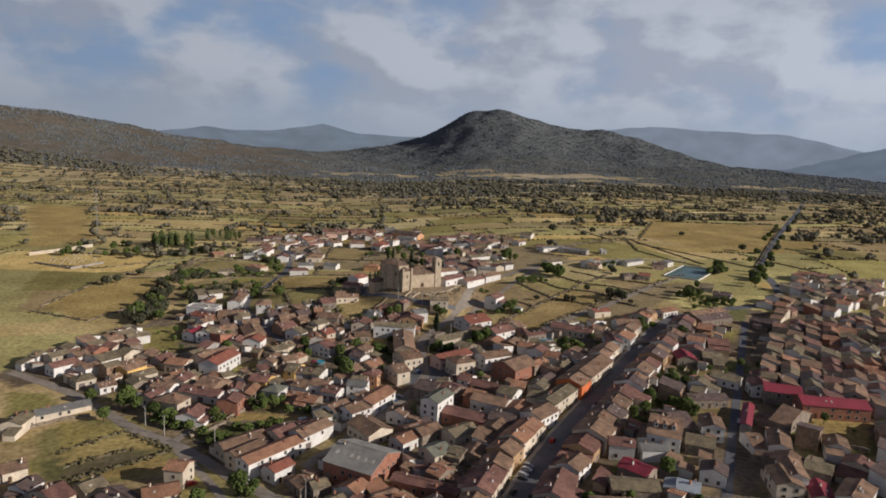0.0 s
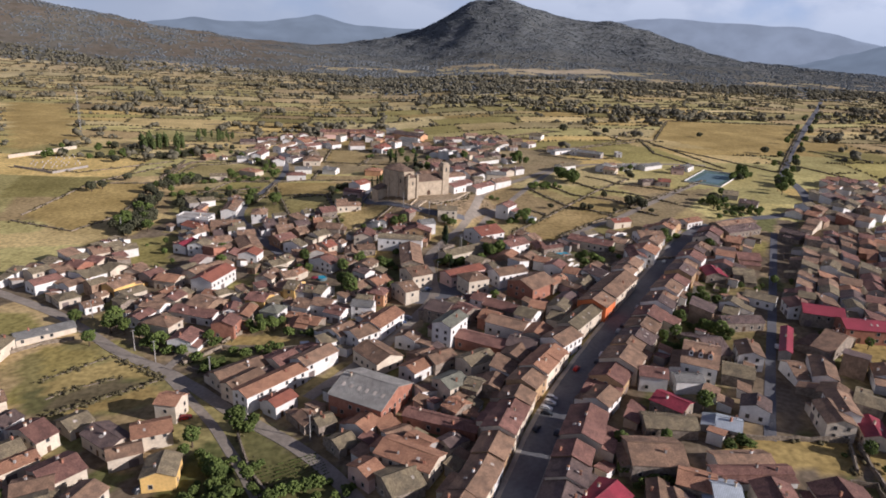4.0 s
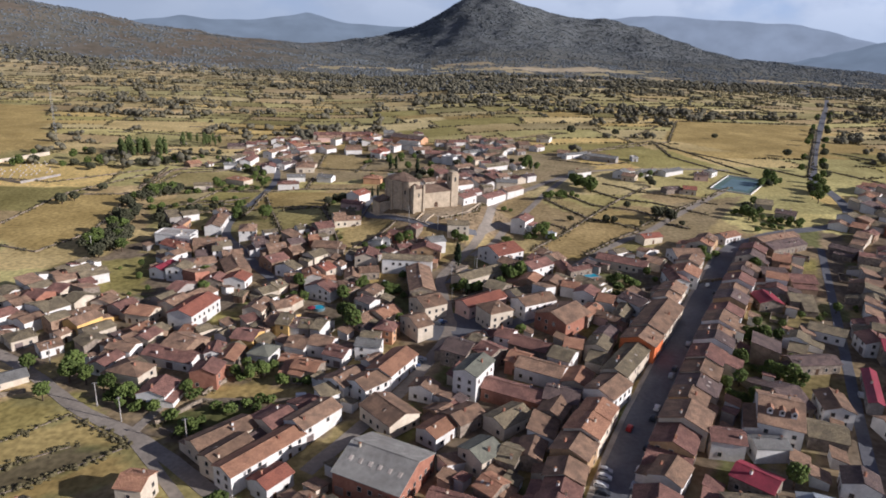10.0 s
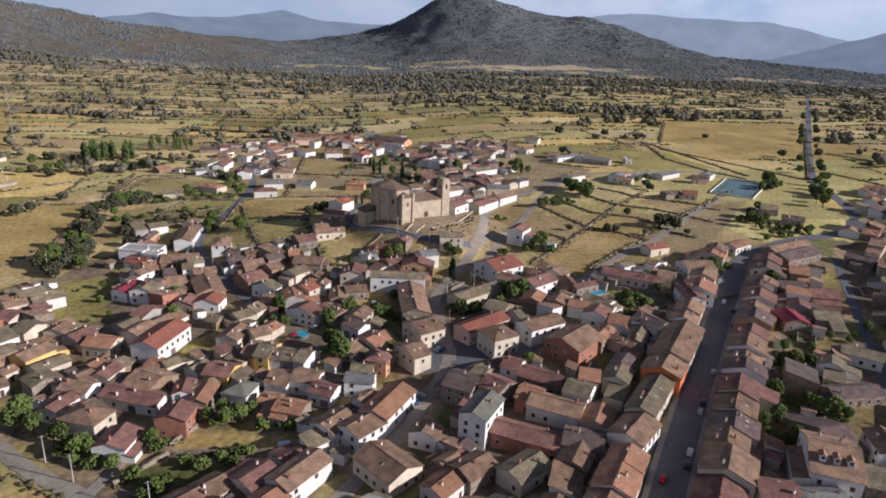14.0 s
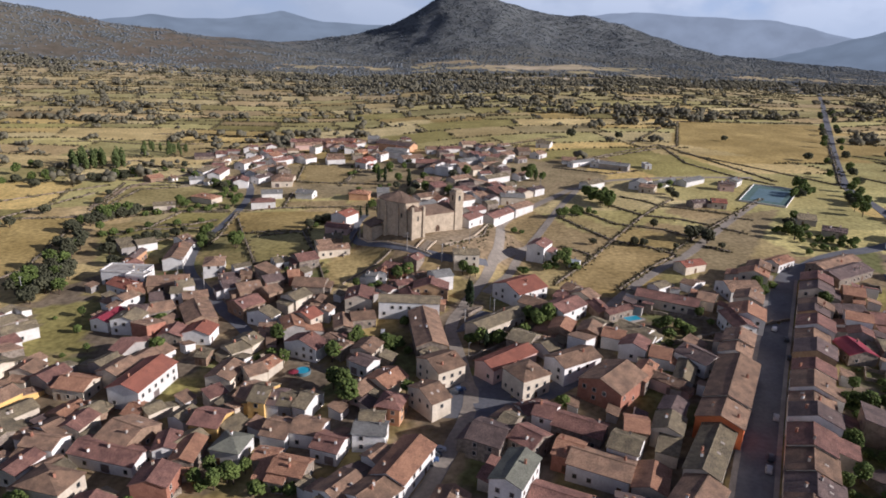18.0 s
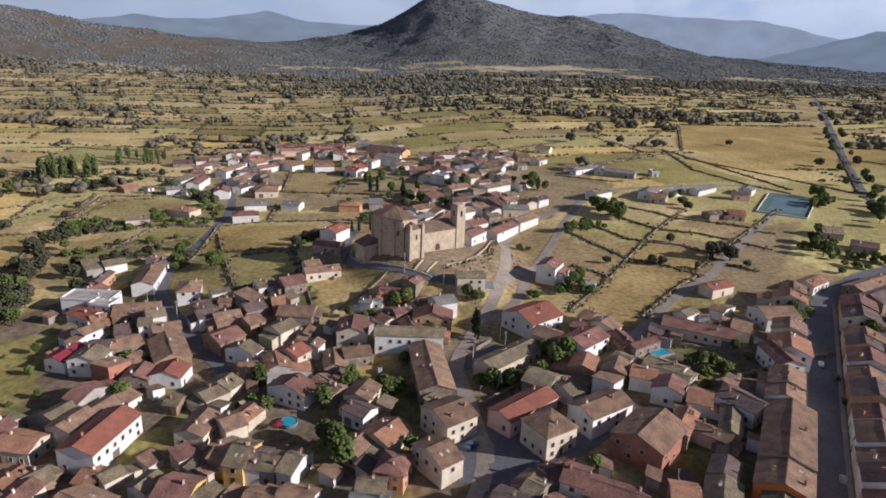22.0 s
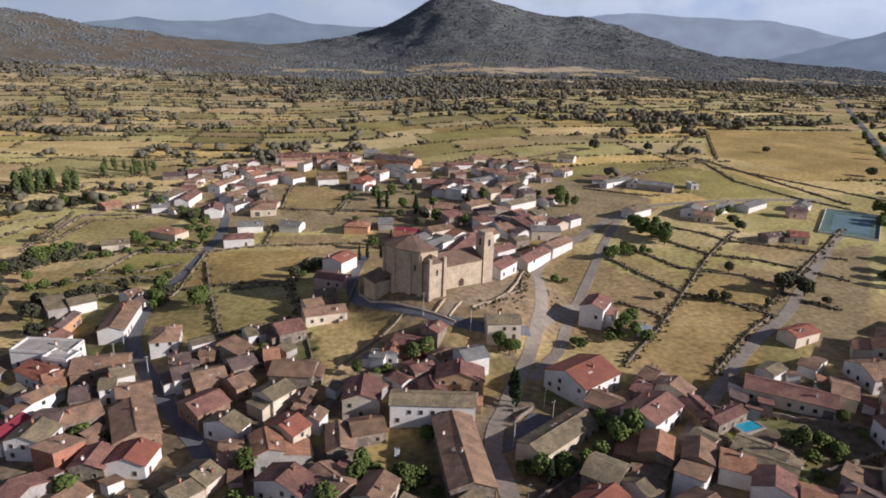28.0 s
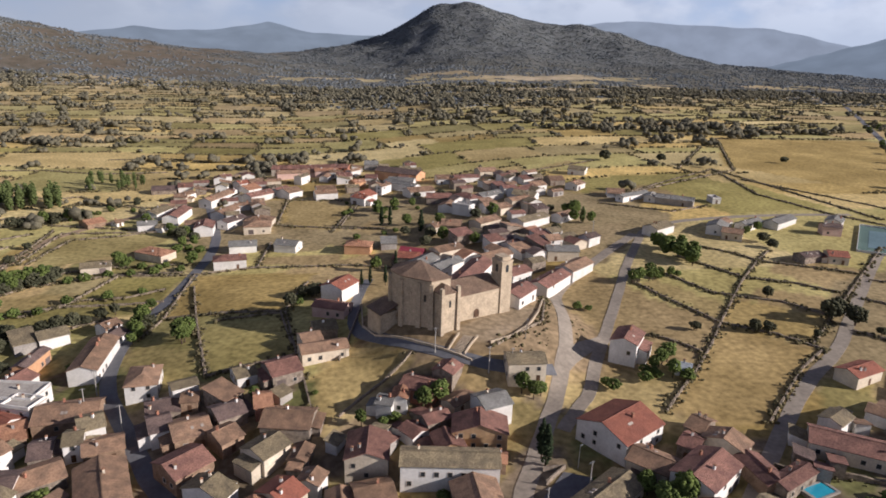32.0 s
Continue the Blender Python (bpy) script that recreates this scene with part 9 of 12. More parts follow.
house(25.9, 552.0, 9.1, 6.8, 4.6, 44, "a", "white", "dark", few=True)
house(34.6, 557.3, 9.7, 8.3, 4.5, 29, "b", "grey", "greybrown", "shed", few=True)
house(42.2, 562.2, 7.7, 6.8, 5.4, 34, "a", "white", "redbrown", "shed", few=True)
house(49.6, 566.2, 8.2, 8.0, 5.3, 34, "a", "white", "greybrown", few=True)
house(17.8, 556.6, 8.8, 7.0, 5.4, 26, "a", "white", "redbrown", "shed", few=True)
house(26.4, 561.8, 9.9, 7.7, 4.5, 30, "a", "stone", "dark", few=True)
house(39.2, 570.7, 7.8, 6.9, 5.0, 40, "a", "stone", "terracotta", few=True)
house(20.9, 569.1, 10.6, 7.4, 5.6, 28, "a", "stone", "dark", few=True)
house(30.5, 575.5, 11.1, 7.4, 5.5, 24, "b", "stone", "brown", "shed", few=True)
house(2.7, 568.8, 10.6, 7.9, 5.6, 30, "a", "stone", "redbrown", "shed", few=True)
house(12.6, 574.2, 11.0, 8.6, 3.6, 37, "b", "white", "greybrown", few=True)
house(21.8, 580.0, 9.2, 8.4, 4.5, 33, "a", "stone", "dark", few=True)
house(-166.5, 471.4, 7.3, 9.5, 4.3, 36, "a", "grey", "greybrown", "shed", few=True)
house(-158.5, 475.5, 9.7, 9.0, 4.4, 36, "a", "white", "greybrown", few=True)
house(-145.7, 617.6, 8.7, 8.2, 3.6, 8, "a", "grey", "brown", few=True)
house(-126.7, 631.3, 7.3, 7.6, 4.9, 14, "a", "white", "greybrown", few=True)
house(-111.7, 644.2, 9.3, 7.2, 3.8, 12, "b", "stone", "greybrown", few=True)
house(-115.5, 652.4, 8.3, 6.7, 4.8, 15, "b", "grey", "brown", few=True)
house(-126.3, 658.1, 9.2, 6.0, 3.6, 10, "a", "white", "brown", few=True)
house(-116.9, 659.9, 7.6, 6.8, 4.2, 13, "a", "white", "brown", "shed", few=True)
house(-170.6, 653.3, 7.7, 6.7, 4.4, 14, "a", "grey", "brown", few=True)
house(-166.5, 662.5, 9.2, 7.9, 4.3, 15, "a", "stone", "redbrown", few=True)
house(-136.7, 671.3, 9.3, 7.1, 3.4, 15, "a", "white", "redbrown", few=True)
house(-132.2, 681.0, 9.4, 7.0, 3.5, 2, "b", "white", "greybrown", few=True)
house(-112.7, 701.7, 7.6, 7.0, 4.4, 16, "b", "stone", "greybrown", few=True)
house(-114.8, 709.2, 9.6, 7.1, 3.3, 13, "a", "cream", "greybrown", few=True)
house(-163.7, 703.8, 7.0, 7.5, 3.4, 14, "b", "stone", "brown", "shed", few=True)
house(-150.2, 707.9, 7.8, 7.2, 4.9, 4, "b", "white", "greybrown", few=True)
house(-124.6, 714.5, 7.7, 6.5, 4.7, 18, "a", "grey", "redbrown", few=True)
house(-175.2, 708.7, 9.4, 7.3, 4.4, 14, "a", "white", "redbrown", "shed", few=True)
house(-117.2, 724.6, 9.8, 7.1, 4.6, 16, "a", "cream", "brown", few=True)
house(-151.0, 722.8, 7.6, 7.4, 4.0, 13, "b", "grey", "brown", "shed", few=True)
house(-142.0, 725.5, 9.7, 5.6, 3.4, 16, "b", "grey", "greybrown", few=True)
house(-169.1, 726.4, 10.4, 5.8, 3.7, 14, "a", "grey", "redbrown", few=True)
house(-158.3, 736.2, 8.6, 7.2, 4.5, 15, "b", "white", "brown", few=True)
house(-156.2, 745.4, 8.2, 6.2, 4.3, 23, "a", "white", "redbrown", few=True)
house(-140.6, 749.9, 9.2, 7.5, 3.9, 20, "b", "white", "redbrown", few=True)
house(-59.0, 697.1, 8.8, 6.8, 4.4, 14, "a", "stone", "greybrown", few=True)
house(-42.5, 700.4, 9.5, 7.6, 4.1, 7, "b", "cream", "brown", few=True)
house(-42.1, 708.6, 8.2, 7.2, 4.3, 11, "b", "white", "greybrown", few=True)
house(-22.9, 719.2, 7.5, 7.1, 4.2, 12, "a", "white", "redbrown", few=True)
house(-46.0, 723.7, 8.8, 6.8, 4.5, -2, "a", "white", "redbrown", "shed", few=True)
house(-66.9, 727.4, 9.5, 6.6, 3.8, 6, "b", "white", "greybrown", "shed", few=True)
house(-65.7, 734.6, 9.6, 7.1, 4.6, 13, "a", "cream", "redbrown", few=True)
house(-67.8, 742.6, 10.5, 7.5, 4.2, 9, "a", "white", "redbrown", few=True)
house(-38.2, 748.7, 10.1, 7.1, 4.1, 2, "a", "cream", "brown", few=True)
house(-28.6, 749.4, 7.3, 7.3, 3.7, 10, "a", "grey", "greybrown", "shed", few=True)
house(-20.3, 750.9, 8.2, 7.9, 4.1, 1, "a", "white", "greybrown", "shed", few=True)
house(-11.9, 752.9, 7.5, 6.5, 3.4, 13, "a", "cream", "greybrown", few=True)
house(-74.0, 750.3, 9.7, 7.1, 4.8, 10, "a", "white", "brown", few=True)
house(-37.2, 766.4, 7.6, 8.0, 4.8, 11, "a", "stone", "greybrown", few=True)
house(-15.9, 769.1, 8.8, 7.3, 4.2, 11, "a", "white", "redbrown", few=True)
house(-58.2, 770.2, 8.5, 6.9, 3.7, 4, "b", "white", "brown", "shed", few=True)
house(-15.7, 778.5, 9.1, 7.4, 3.6, 16, "b", "white", "greybrown", few=True)
house(38.8, 605.1, 8.5, 6.7, 4.7, 14, "a", "white", "redbrown", few=True)
house(53.8, 611.8, 8.7, 6.7, 5.0, 23, "a", "stone", "dark", "shed", few=True)
house(49.7, 619.4, 7.5, 6.7, 4.4, 23, "b", "cream", "brown", "shed", few=True)
house(34.1, 620.5, 10.2, 6.4, 4.3, 33, "a", "cream", "brown", "shed", few=True)
house(53.9, 630.9, 9.0, 7.5, 4.2, 22, "b", "white", "greybrown", few=True)
house(26.1, 626.2, 9.0, 7.9, 4.4, 22, "a", "white", "brown", few=True)
house(26.3, 635.6, 9.3, 6.5, 4.1, 32, "a", "grey", "brown", "shed", few=True)
house(75.2, 657.4, 8.7, 6.1, 3.6, 26, "a", "grey", "brown", few=True)
house(63.5, 661.2, 9.3, 7.4, 4.0, 28, "b", "white", "greybrown", few=True)
house(8.7, 644.3, 9.2, 6.9, 4.8, 30, "b", "white", "dark", few=True)
house(46.1, 671.5, 9.2, 7.4, 4.0, 17, "a", "white", "redbrown", few=True)
house(41.0, 677.1, 8.8, 5.8, 4.8, 30, "a", "grey", "redbrown", "shed", few=True)
house(49.0, 680.6, 7.9, 6.0, 4.5, 25, "a", "grey", "brown", few=True)
house(17.2, 675.1, 9.7, 6.6, 4.5, 32, "a", "stone", "redbrown", few=True)
house(36.9, 684.4, 9.1, 7.2, 3.5, 29, "a", "cream", "brown", "shed", few=True)
house(63.6, 696.2, 8.7, 6.9, 3.9, 26, "a", "white", "redbrown", "shed", few=True)
house(71.7, 700.7, 8.0, 8.0, 4.4, 20, "a", "stone", "greybrown", few=True)
house(34.1, 692.2, 7.9, 7.7, 4.7, 33, "b", "white", "greybrown", few=True)
house(53.8, 700.8, 8.4, 6.8, 4.1, 26, "b", "white", "greybrown", few=True)
house(14.3, 691.9, 9.1, 6.9, 4.7, 22, "a", "stone", "dark", few=True)
house(49.9, 708.5, 8.9, 6.5, 4.4, 29, "a", "white", "redbrown", few=True)
house(71.0, 718.8, 9.9, 6.6, 4.0, 33, "a", "white", "brown", few=True)
house(15.4, 701.6, 9.4, 6.6, 3.7, 17, "b", "white", "terracotta", few=True)
house(49.8, 717.6, 10.3, 7.0, 3.8, 19, "b", "stone", "dark", few=True)
house(58.4, 721.5, 7.0, 6.0, 3.9, 25, "a", "stone", "brown", few=True)


# ---- cars ----
def loft(name, sections, material):
    """A closed skin through rings of equal count, with end caps."""
    n = len(sections[0])
    verts = [p for s in sections for p in s]
    faces = [(r * n + k, r * n + (k + 1) % n, (r + 1) * n + (k + 1) % n, (r + 1) * n + k) for r in range(len(sections) - 1) for k in range(n)]
    faces += [tuple(range(n - 1, -1, -1)), tuple(range((len(sections) - 1) * n, len(sections) * n))]
    me = bpy.data.meshes.new(name)
    me.from_pydata(verts, [], faces)
    me.materials.append(material)
    return me


def drum(name, radius, width, material, n=14):
    return loft(name, [[(radius * f * math.cos(k / n * 6.283), y, radius * f * math.sin(k / n * 6.283)) for k in range(n)] for y, f in ((-width / 2, 0.9), (-width / 2 + 0.03, 1), (width / 2 - 0.03, 1), (width / 2, 0.9))], material)


TYRE = drum("wheel", 0.32, 0.2, M_TYRE)
TYRE.materials.append(M_RIM)
for cap in TYRE.polygons[-2:]:
    cap.material_index = 1


def ring_at(x, half, z0, z1, top):
    return [(x, -half, z0), (x, half, z0), (x, half, z0 + 0.55 * (z1 - z0)), (x, top, z1), (x, -top, z1), (x, -half, z0 + 0.55 * (z1 - z0))]


def build_car(kind, colour, word):
    car = new(kind)
    tagged(car, word + (" panel van parked on the ground" if kind == "van" else " hatchback car parked by the roadside"), kind, "parked cars")
    if kind == "van":
        body = [ring_at(-2.4, 0.85, 0.35, 0.95, 0.82), ring_at(-2.3, 0.92, 0.25, 1.15, 0.88), ring_at(-1.2, 0.95, 0.22, 1.2, 0.9), ring_at(1.3, 0.95, 0.22, 1.15, 0.9), ring_at(2.2, 0.9, 0.25, 0.95, 0.82), ring_at(2.4, 0.8, 0.35, 0.8, 0.7)]
        cab = [ring_at(-2.35, 0.86, 1.1, 2.0, 0.78), ring_at(-2.2, 0.88, 1.1, 2.1, 0.8), ring_at(0.7, 0.88, 1.1, 2.1, 0.8), ring_at(1.0, 0.87, 1.1, 2.0, 0.76), ring_at(1.75, 0.84, 1.05, 1.15, 0.74)]
        glass = [ring_at(0.2, 0.875, 1.25, 1.95, 0.81), ring_at(0.85, 0.885, 1.25, 1.95, 0.79), ring_at(1.62, 0.84, 1.18, 1.24, 0.78)]
    else:
        body = [ring_at(-2.05, 0.75, 0.35, 0.85, 0.7), ring_at(-1.9, 0.84, 0.22, 0.95, 0.8), ring_at(-0.6, 0.88, 0.2, 0.98, 0.83), ring_at(0.9, 0.88, 0.2, 0.95, 0.82), ring_at(1.85, 0.82, 0.24, 0.78, 0.74), ring_at(2.05, 0.7, 0.35, 0.66, 0.6)]
        cab = [ring_at(-1.85, 0.78, 0.9, 1.1, 0.66), ring_at(-1.4, 0.78, 0.9, 1.46, 0.6), ring_at(-0.2, 0.8, 0.9, 1.52, 0.62), ring_at(0.35, 0.8, 0.9, 1.45, 0.6), ring_at(1.15, 0.78, 0.88, 0.98, 0.7)]
        glass = [ring_at(-1.72, 0.785, 0.98, 1.2, 0.7), ring_at(-1.35, 0.79, 0.98, 1.4, 0.645), ring_at(0.3, 0.81, 0.98, 1.4, 0.64), ring_at(1.0, 0.795, 0.95, 1.04, 0.72)]
    for name, rings, m in (("body", body, CARS[colour]), ("cabin", cab, CARS[colour]), ("glazing", glass, M_GLASS)):
        new(name, loft(name, rings, m)).parent = car
    for wx_ in (-1.3, 1.25):
        for wy_ in (-0.8, 0.8):
            child("wheel", TYRE, car, wx_, wy_, 0.32)
    return car


CAR_KITS = {}


def park(kind, colour, x, y, heading):
    m = pose(x, y, gz(x, y) + 0.13, 0, 0, heading)
    if (kind, colour) in CAR_KITS:
        return copy_thing(CAR_KITS[kind, colour], m)
    CAR_KITS[kind, colour] = build_car(kind, colour, {"white": "white", "silver": "silver-grey", "red": "bright red", "dark": "black", "blue": "dark blue"}[colour])
    CAR_KITS[kind, colour].matrix_basis = m
    return CAR_KITS[kind, colour]


park("car", "silver", 36.7, 230.4, -20)
park("car", "white", 35.7, 227.7, -20)
park("car", "white", 33.9, 224.4, -20)
park("car", "dark", 33.6, 221.6, -20)
park("car", "dark", 28.8, 213.2, 59)
park("car", "white", 46.1, 229.9, 59)
park("car", "silver", 42.7, 223.7, 59)
park("car", "dark", 58.4, 254.4, 59)
park("car", "white", 61.6, 259.9, 59)
park("car", "dark", 51.6, 240.0, 59)
park("car", "red", 49.4, 249.5, 59)
park("car", "dark", 35.1, 210.6, 59)
park("car", "dark", 76.4, 283.8, 59)
park("car", "silver", 73.3, 279.1, 59)
park("car", "white", 119.3, 357.5, 59)
park("car", "dark", 119.2, 348.9, 59)
park("car", "silver", 88.2, 301.7, 59)
park("car", "dark", 112.5, 335.7, 59)
park("car", "dark", -18.8, 290.8, 0)
park("car", "blue", -17.1, 292.9, 0)
park("car", "dark", -16.1, 295.0, 0)
park("car", "silver", -14.7, 297.2, 0)
park("car", "dark", -8.0, 326.1, 10)
park("car", "blue", -5.8, 327.5, 10)
park("car", "silver", -93.7, 358.9, 80)
park("car", "silver", -123.6, 356.1, 30)
park("car", "white", -119.5, 353.7, 10)
park("car", "white", 54.4, 382.0, 50)
park("car", "silver", -32.0, 371.4, 90)
park("van", "white", -55.0, 274.0, 10)
park("car", "red", -86.4, 224.9, 30)
park("car", "white", -87.6, 183.9, 55)
park("car", "dark", -86.9, 189.7, 55)
park("car", "white", 57.8, 385.2, 45)
park("car", "white", 132.7, 265.0, 62)
park("car", "dark", -13.9, 383.6, 20)
park("car", "white", 80.4, 310.6, 59)


# ---- poles and mast ----
def tube_mesh(name, h, r0, r1, material, n=8):
    return loft(name, [[(r * math.cos(k / n * 6.283), r * math.sin(k / n * 6.283), z) for k in range(n)] for z, r in ((-0.5, r0), (h * 0.5, (r0 + r1) / 2), (h, r1))], material)


POST, ARM, CUP = tube_mesh("post", 9.0, 0.2, 0.12, M_CONC), box_mesh("crossarm", 1.6, 0.12, 0.14, M_STEEL, 0.01), tube_mesh("insulator", 0.3, 0.06, 0.05, M_GLASS, 6)
LAMP_POST, LAMP_HEAD = tube_mesh("post", 7.0, 0.11, 0.06, M_STEEL), box_mesh("lamp_head", 0.75, 0.26, 0.14, M_STEEL, 0.05)


def utility_pole(x, y, turn=0.0):
    ob = tagged(new("utility_pole"), "slim pale concrete utility pole with a crossarm", "pole", "utility poles")
    ob.matrix_basis = pose(x, y, gz(x, y), 0, 0, turn)
    child("post", POST, ob, 0, 0, 0)
    arm = child("crossarm", ARM, ob, 0, 0.14, 8.5)
    for k in (-0.65, 0.65):
        child("insulator", CUP, arm, k, 0, 0.14)


def street_lamp(x, y, turn=0.0):
    ob = tagged(new("street_lamp"), "thin grey steel street lamp on the pavement", "street lamp", "street lamps")
    ob.matrix_basis = pose(x, y, gz(x, y), 0, 0, turn)
    child("post", LAMP_POST, ob, 0, 0, 0)
    child("lamp_head", LAMP_HEAD, ob, 0.35, 0, 6.95)


utility_pole(-111.3, 263.6, 25)
utility_pole(-123.0, 272.6, 25)
utility_pole(-86.3, 251.1, 25)
utility_pole(-152.9, 300.6, 25)
utility_pole(-42.9, 212.1, 25)
utility_pole(12.6, 377.5, 25)
utility_pole(-126.4, 425.4, 25)
utility_pole(1.9, 425.8, 25)
utility_pole(-0.0, 369.8, 25)
utility_pole(-111.6, 414.0, 25)
utility_pole(-5.3, 425.7, 25)
utility_pole(-21.5, 433.8, 25)
utility_pole(-191.1, 417.4, 25)
utility_pole(-127.3, 436.0, 25)
utility_pole(71.9, 566.7, 25)
street_lamp(23.0, 220.3, -31)
street_lamp(42.0, 252.3, -31)
street_lamp(62.0, 285.3, -31)
street_lamp(82.0, 319.3, -31)
street_lamp(102.0, 349.3, -31)
street_lamp(121.0, 379.3, -31)
street_lamp(9.3, 441.0, 0)
street_lamp(-46.3, 485.7, 0)
street_lamp(12.4, 386.6, 0)
street_lamp(-0.9, 346.8, 0)

mast = tagged(new("radio_mast"), "tall slim lattice radio mast on open ground", "mast")
mast.matrix_basis = pose(-362, 717, gz(-362, 717))
for k in range(3):
    a = k * 2.094
    child("mast_leg", tube_mesh("mast_leg", 50, 0.13, 0.1, M_STEEL, 6), mast, 0.8 * math.cos(a), 0.8 * math.sin(a), 0)
brace_v, brace_f = [], []
for lv in range(25):
    for k in range(3):
        a, b_ = k * 2.094, (k + 1) * 2.094
        i = len(brace_v)
        p, q = Vector((0.8 * math.cos(a), 0.8 * math.sin(a), lv * 2)), Vector((0.8 * math.cos(b_), 0.8 * math.sin(b_), lv * 2 + 2))
        brace_v += [tuple(p), tuple(q), tuple(q + Vector((0, 0, 0.12))), tuple(p + Vector((0, 0, 0.12)))]
        brace_f.append((i, i + 1, i + 2, i + 3))
mesh_object("lattice_bracing", brace_v, brace_f, M_STEEL, mast)

# ---- pools, court, cemetery ----


def slab(name, label, category, corners, lift, thick, material, parent=None, kind="structure"):
    n = len(corners)
    verts = [(x, y, gz(x, y) + lift) for x, y in corners] + [(x, y, gz(x, y) + lift - thick) for x, y in corners]
    ob = mesh_object(name, verts, [tuple(range(n)), tuple(range(2 * n - 1, n - 1, -1))] + [((k + 1) % n, k, n + k, n + (k + 1) % n) for k in range(n)], material, parent)
    return tagged(ob, label, category, kind=kind) if label else ob


def swimming_pool(x, y, w, d, turn):
    ob = tagged(new("swimming_pool"), "small blue swimming pool with a pale paved edge", "pool")
    ob.matrix_basis = pose(x, y, gz(x, y) + 0.5, 0, 0, turn)
    v, f = [], []
    for k, (s, zz) in enumerate(((1.25, -0.9), (1.25, 0.2), (1.0, 0.2), (1.0, -0.1))):
        v += [(-w / 2 * s, -d / 2 * s, zz), (w / 2 * s, -d / 2 * s, zz), (w / 2 * s, d / 2 * s, zz), (-w / 2 * s, d / 2 * s, zz)]
    f = [(4 * r_ + k, 4 * r_ + (k + 1) % 4, 4 * r_ + 4 + (k + 1) % 4, 4 * r_ + 4 + k) for r_ in range(3) for k in range(4)]
    mesh_object("pool_edge", v, f, M_PAVE, ob)
    mesh_object("water", [(-w / 2, -d / 2, 0.05), (w / 2, -d / 2, 0.05), (w / 2, d / 2, 0.05), (-w / 2, d / 2, 0.05)], [(0, 1, 2, 3)], M_WATER, ob)


def round_pool(x, y, radius):
    ob = tagged(new("round_pool"), "round blue above-ground pool standing in a yard", "pool")
    ob.matrix_basis = pose(x, y, gz(x, y) + 0.05)
    n = 24
    ring = [(math.cos(k / n * 6.283), math.sin(k / n * 6.283)) for k in range(n)]
    v = [(radius * s * cx, radius * s * cy, zz) for s, zz in ((1.0, -0.5), (1.03, 1.2), (0.95, 1.25), (0.95, 0.6)) for cx, cy in ring]
    mesh_object("pool_wall", v, [(r_ * n + k, r_ * n + (k + 1) % n, (r_ + 1) * n + (k + 1) % n, (r_ + 1) * n + k) for r_ in range(3) for k in range(n)], M_COURTB, ob)
    mesh_object("water", [(radius * 0.96 * cx, radius * 0.96 * cy, 1.05) for cx, cy in ring], [tuple(range(n))], M_WATER, ob)


swimming_pool(67.7, 370.7, 7, 4, 20)
round_pool(-59.5, 344.7, 2.6)
slab("sports_court", "green and blue painted sports court", "court", [(229.3, 577.2), (253.4, 562.1), (219.0, 519.1), (195.8, 534.1)], 0.3, 0.8, M_COURT)
slab("court_centre", "blue playing surface of the sports court", "court", [(227.6, 567.3), (243.5, 557.3), (220.8, 529.0), (205.5, 538.9)], 0.36, 0.2, M_COURTB)

slab("paved_yard", "smooth grey paved yard beside the long shed", "yard", [(0.6, 376.2), (8.3, 385.5), (16.8, 381.5), (6.7, 370.8), (-3.6, 368.3)], 0.2, 0.6, M_ROAD)

# ---- church forecourt, steps ----


def plain_wall(name, label, pts, height, thick, material, cap=0.0):
    line = resample(pts, 3.0)
    verts, faces = [], []
    for k, (x, y) in enumerate(line):
        x0, y0 = line[max(k - 1, 0)]
        x1, y1 = line[min(k + 1, len(line) - 1)]
        L = math.hypot(x1 - x0, y1 - y0) or 1
        nx_, ny_ = (y1 - y0) / L * thick / 2, -(x1 - x0) / L * thick / 2
        z = gz(x, y)
        verts += [(x - nx_, y - ny_, z - 1.5), (x - nx_, y - ny_, z + height), (x + nx_, y + ny_, z + height), (x + nx_, y + ny_, z - 1.5)]
    for k in range(len(line) - 1):
        faces += [(k * 4 + q, k * 4 + q + 1, k * 4 + q + 5, k * 4 + q + 4) for q in range(3)]
    n = len(verts)
    faces += [(3, 2, 1, 0), (n - 4, n - 3, n - 2, n - 1)]
    return tagged(mesh_object(name, verts, faces, material), label, "wall", kind="structure")


def church_steps(p, q, width, n):
    """A flight of stone steps from p at the top to q at the foot."""
    ob = tagged(new("church_steps"), "worn granite steps up to the church forecourt", "steps")
    ob.matrix_basis = pose(0, 0, 0)
    ang = math.atan2(q[1] - p[1], q[0] - p[0])
    L = math.hypot(q[0] - p[0], q[1] - p[1]) / n
    for k in range(n):
        t = (k + 0.5) / n
        x, y = p[0] + (q[0] - p[0]) * t, p[1] + (q[1] - p[1]) * t
        child("step", STEP, ob, x, y, gz(x, y) - 0.35, ang, (L * 1.04, width, 0.55))


STEP = box_mesh("step", 1.0, 1.0, 1.0, WALL["ashlar"], 0.01)


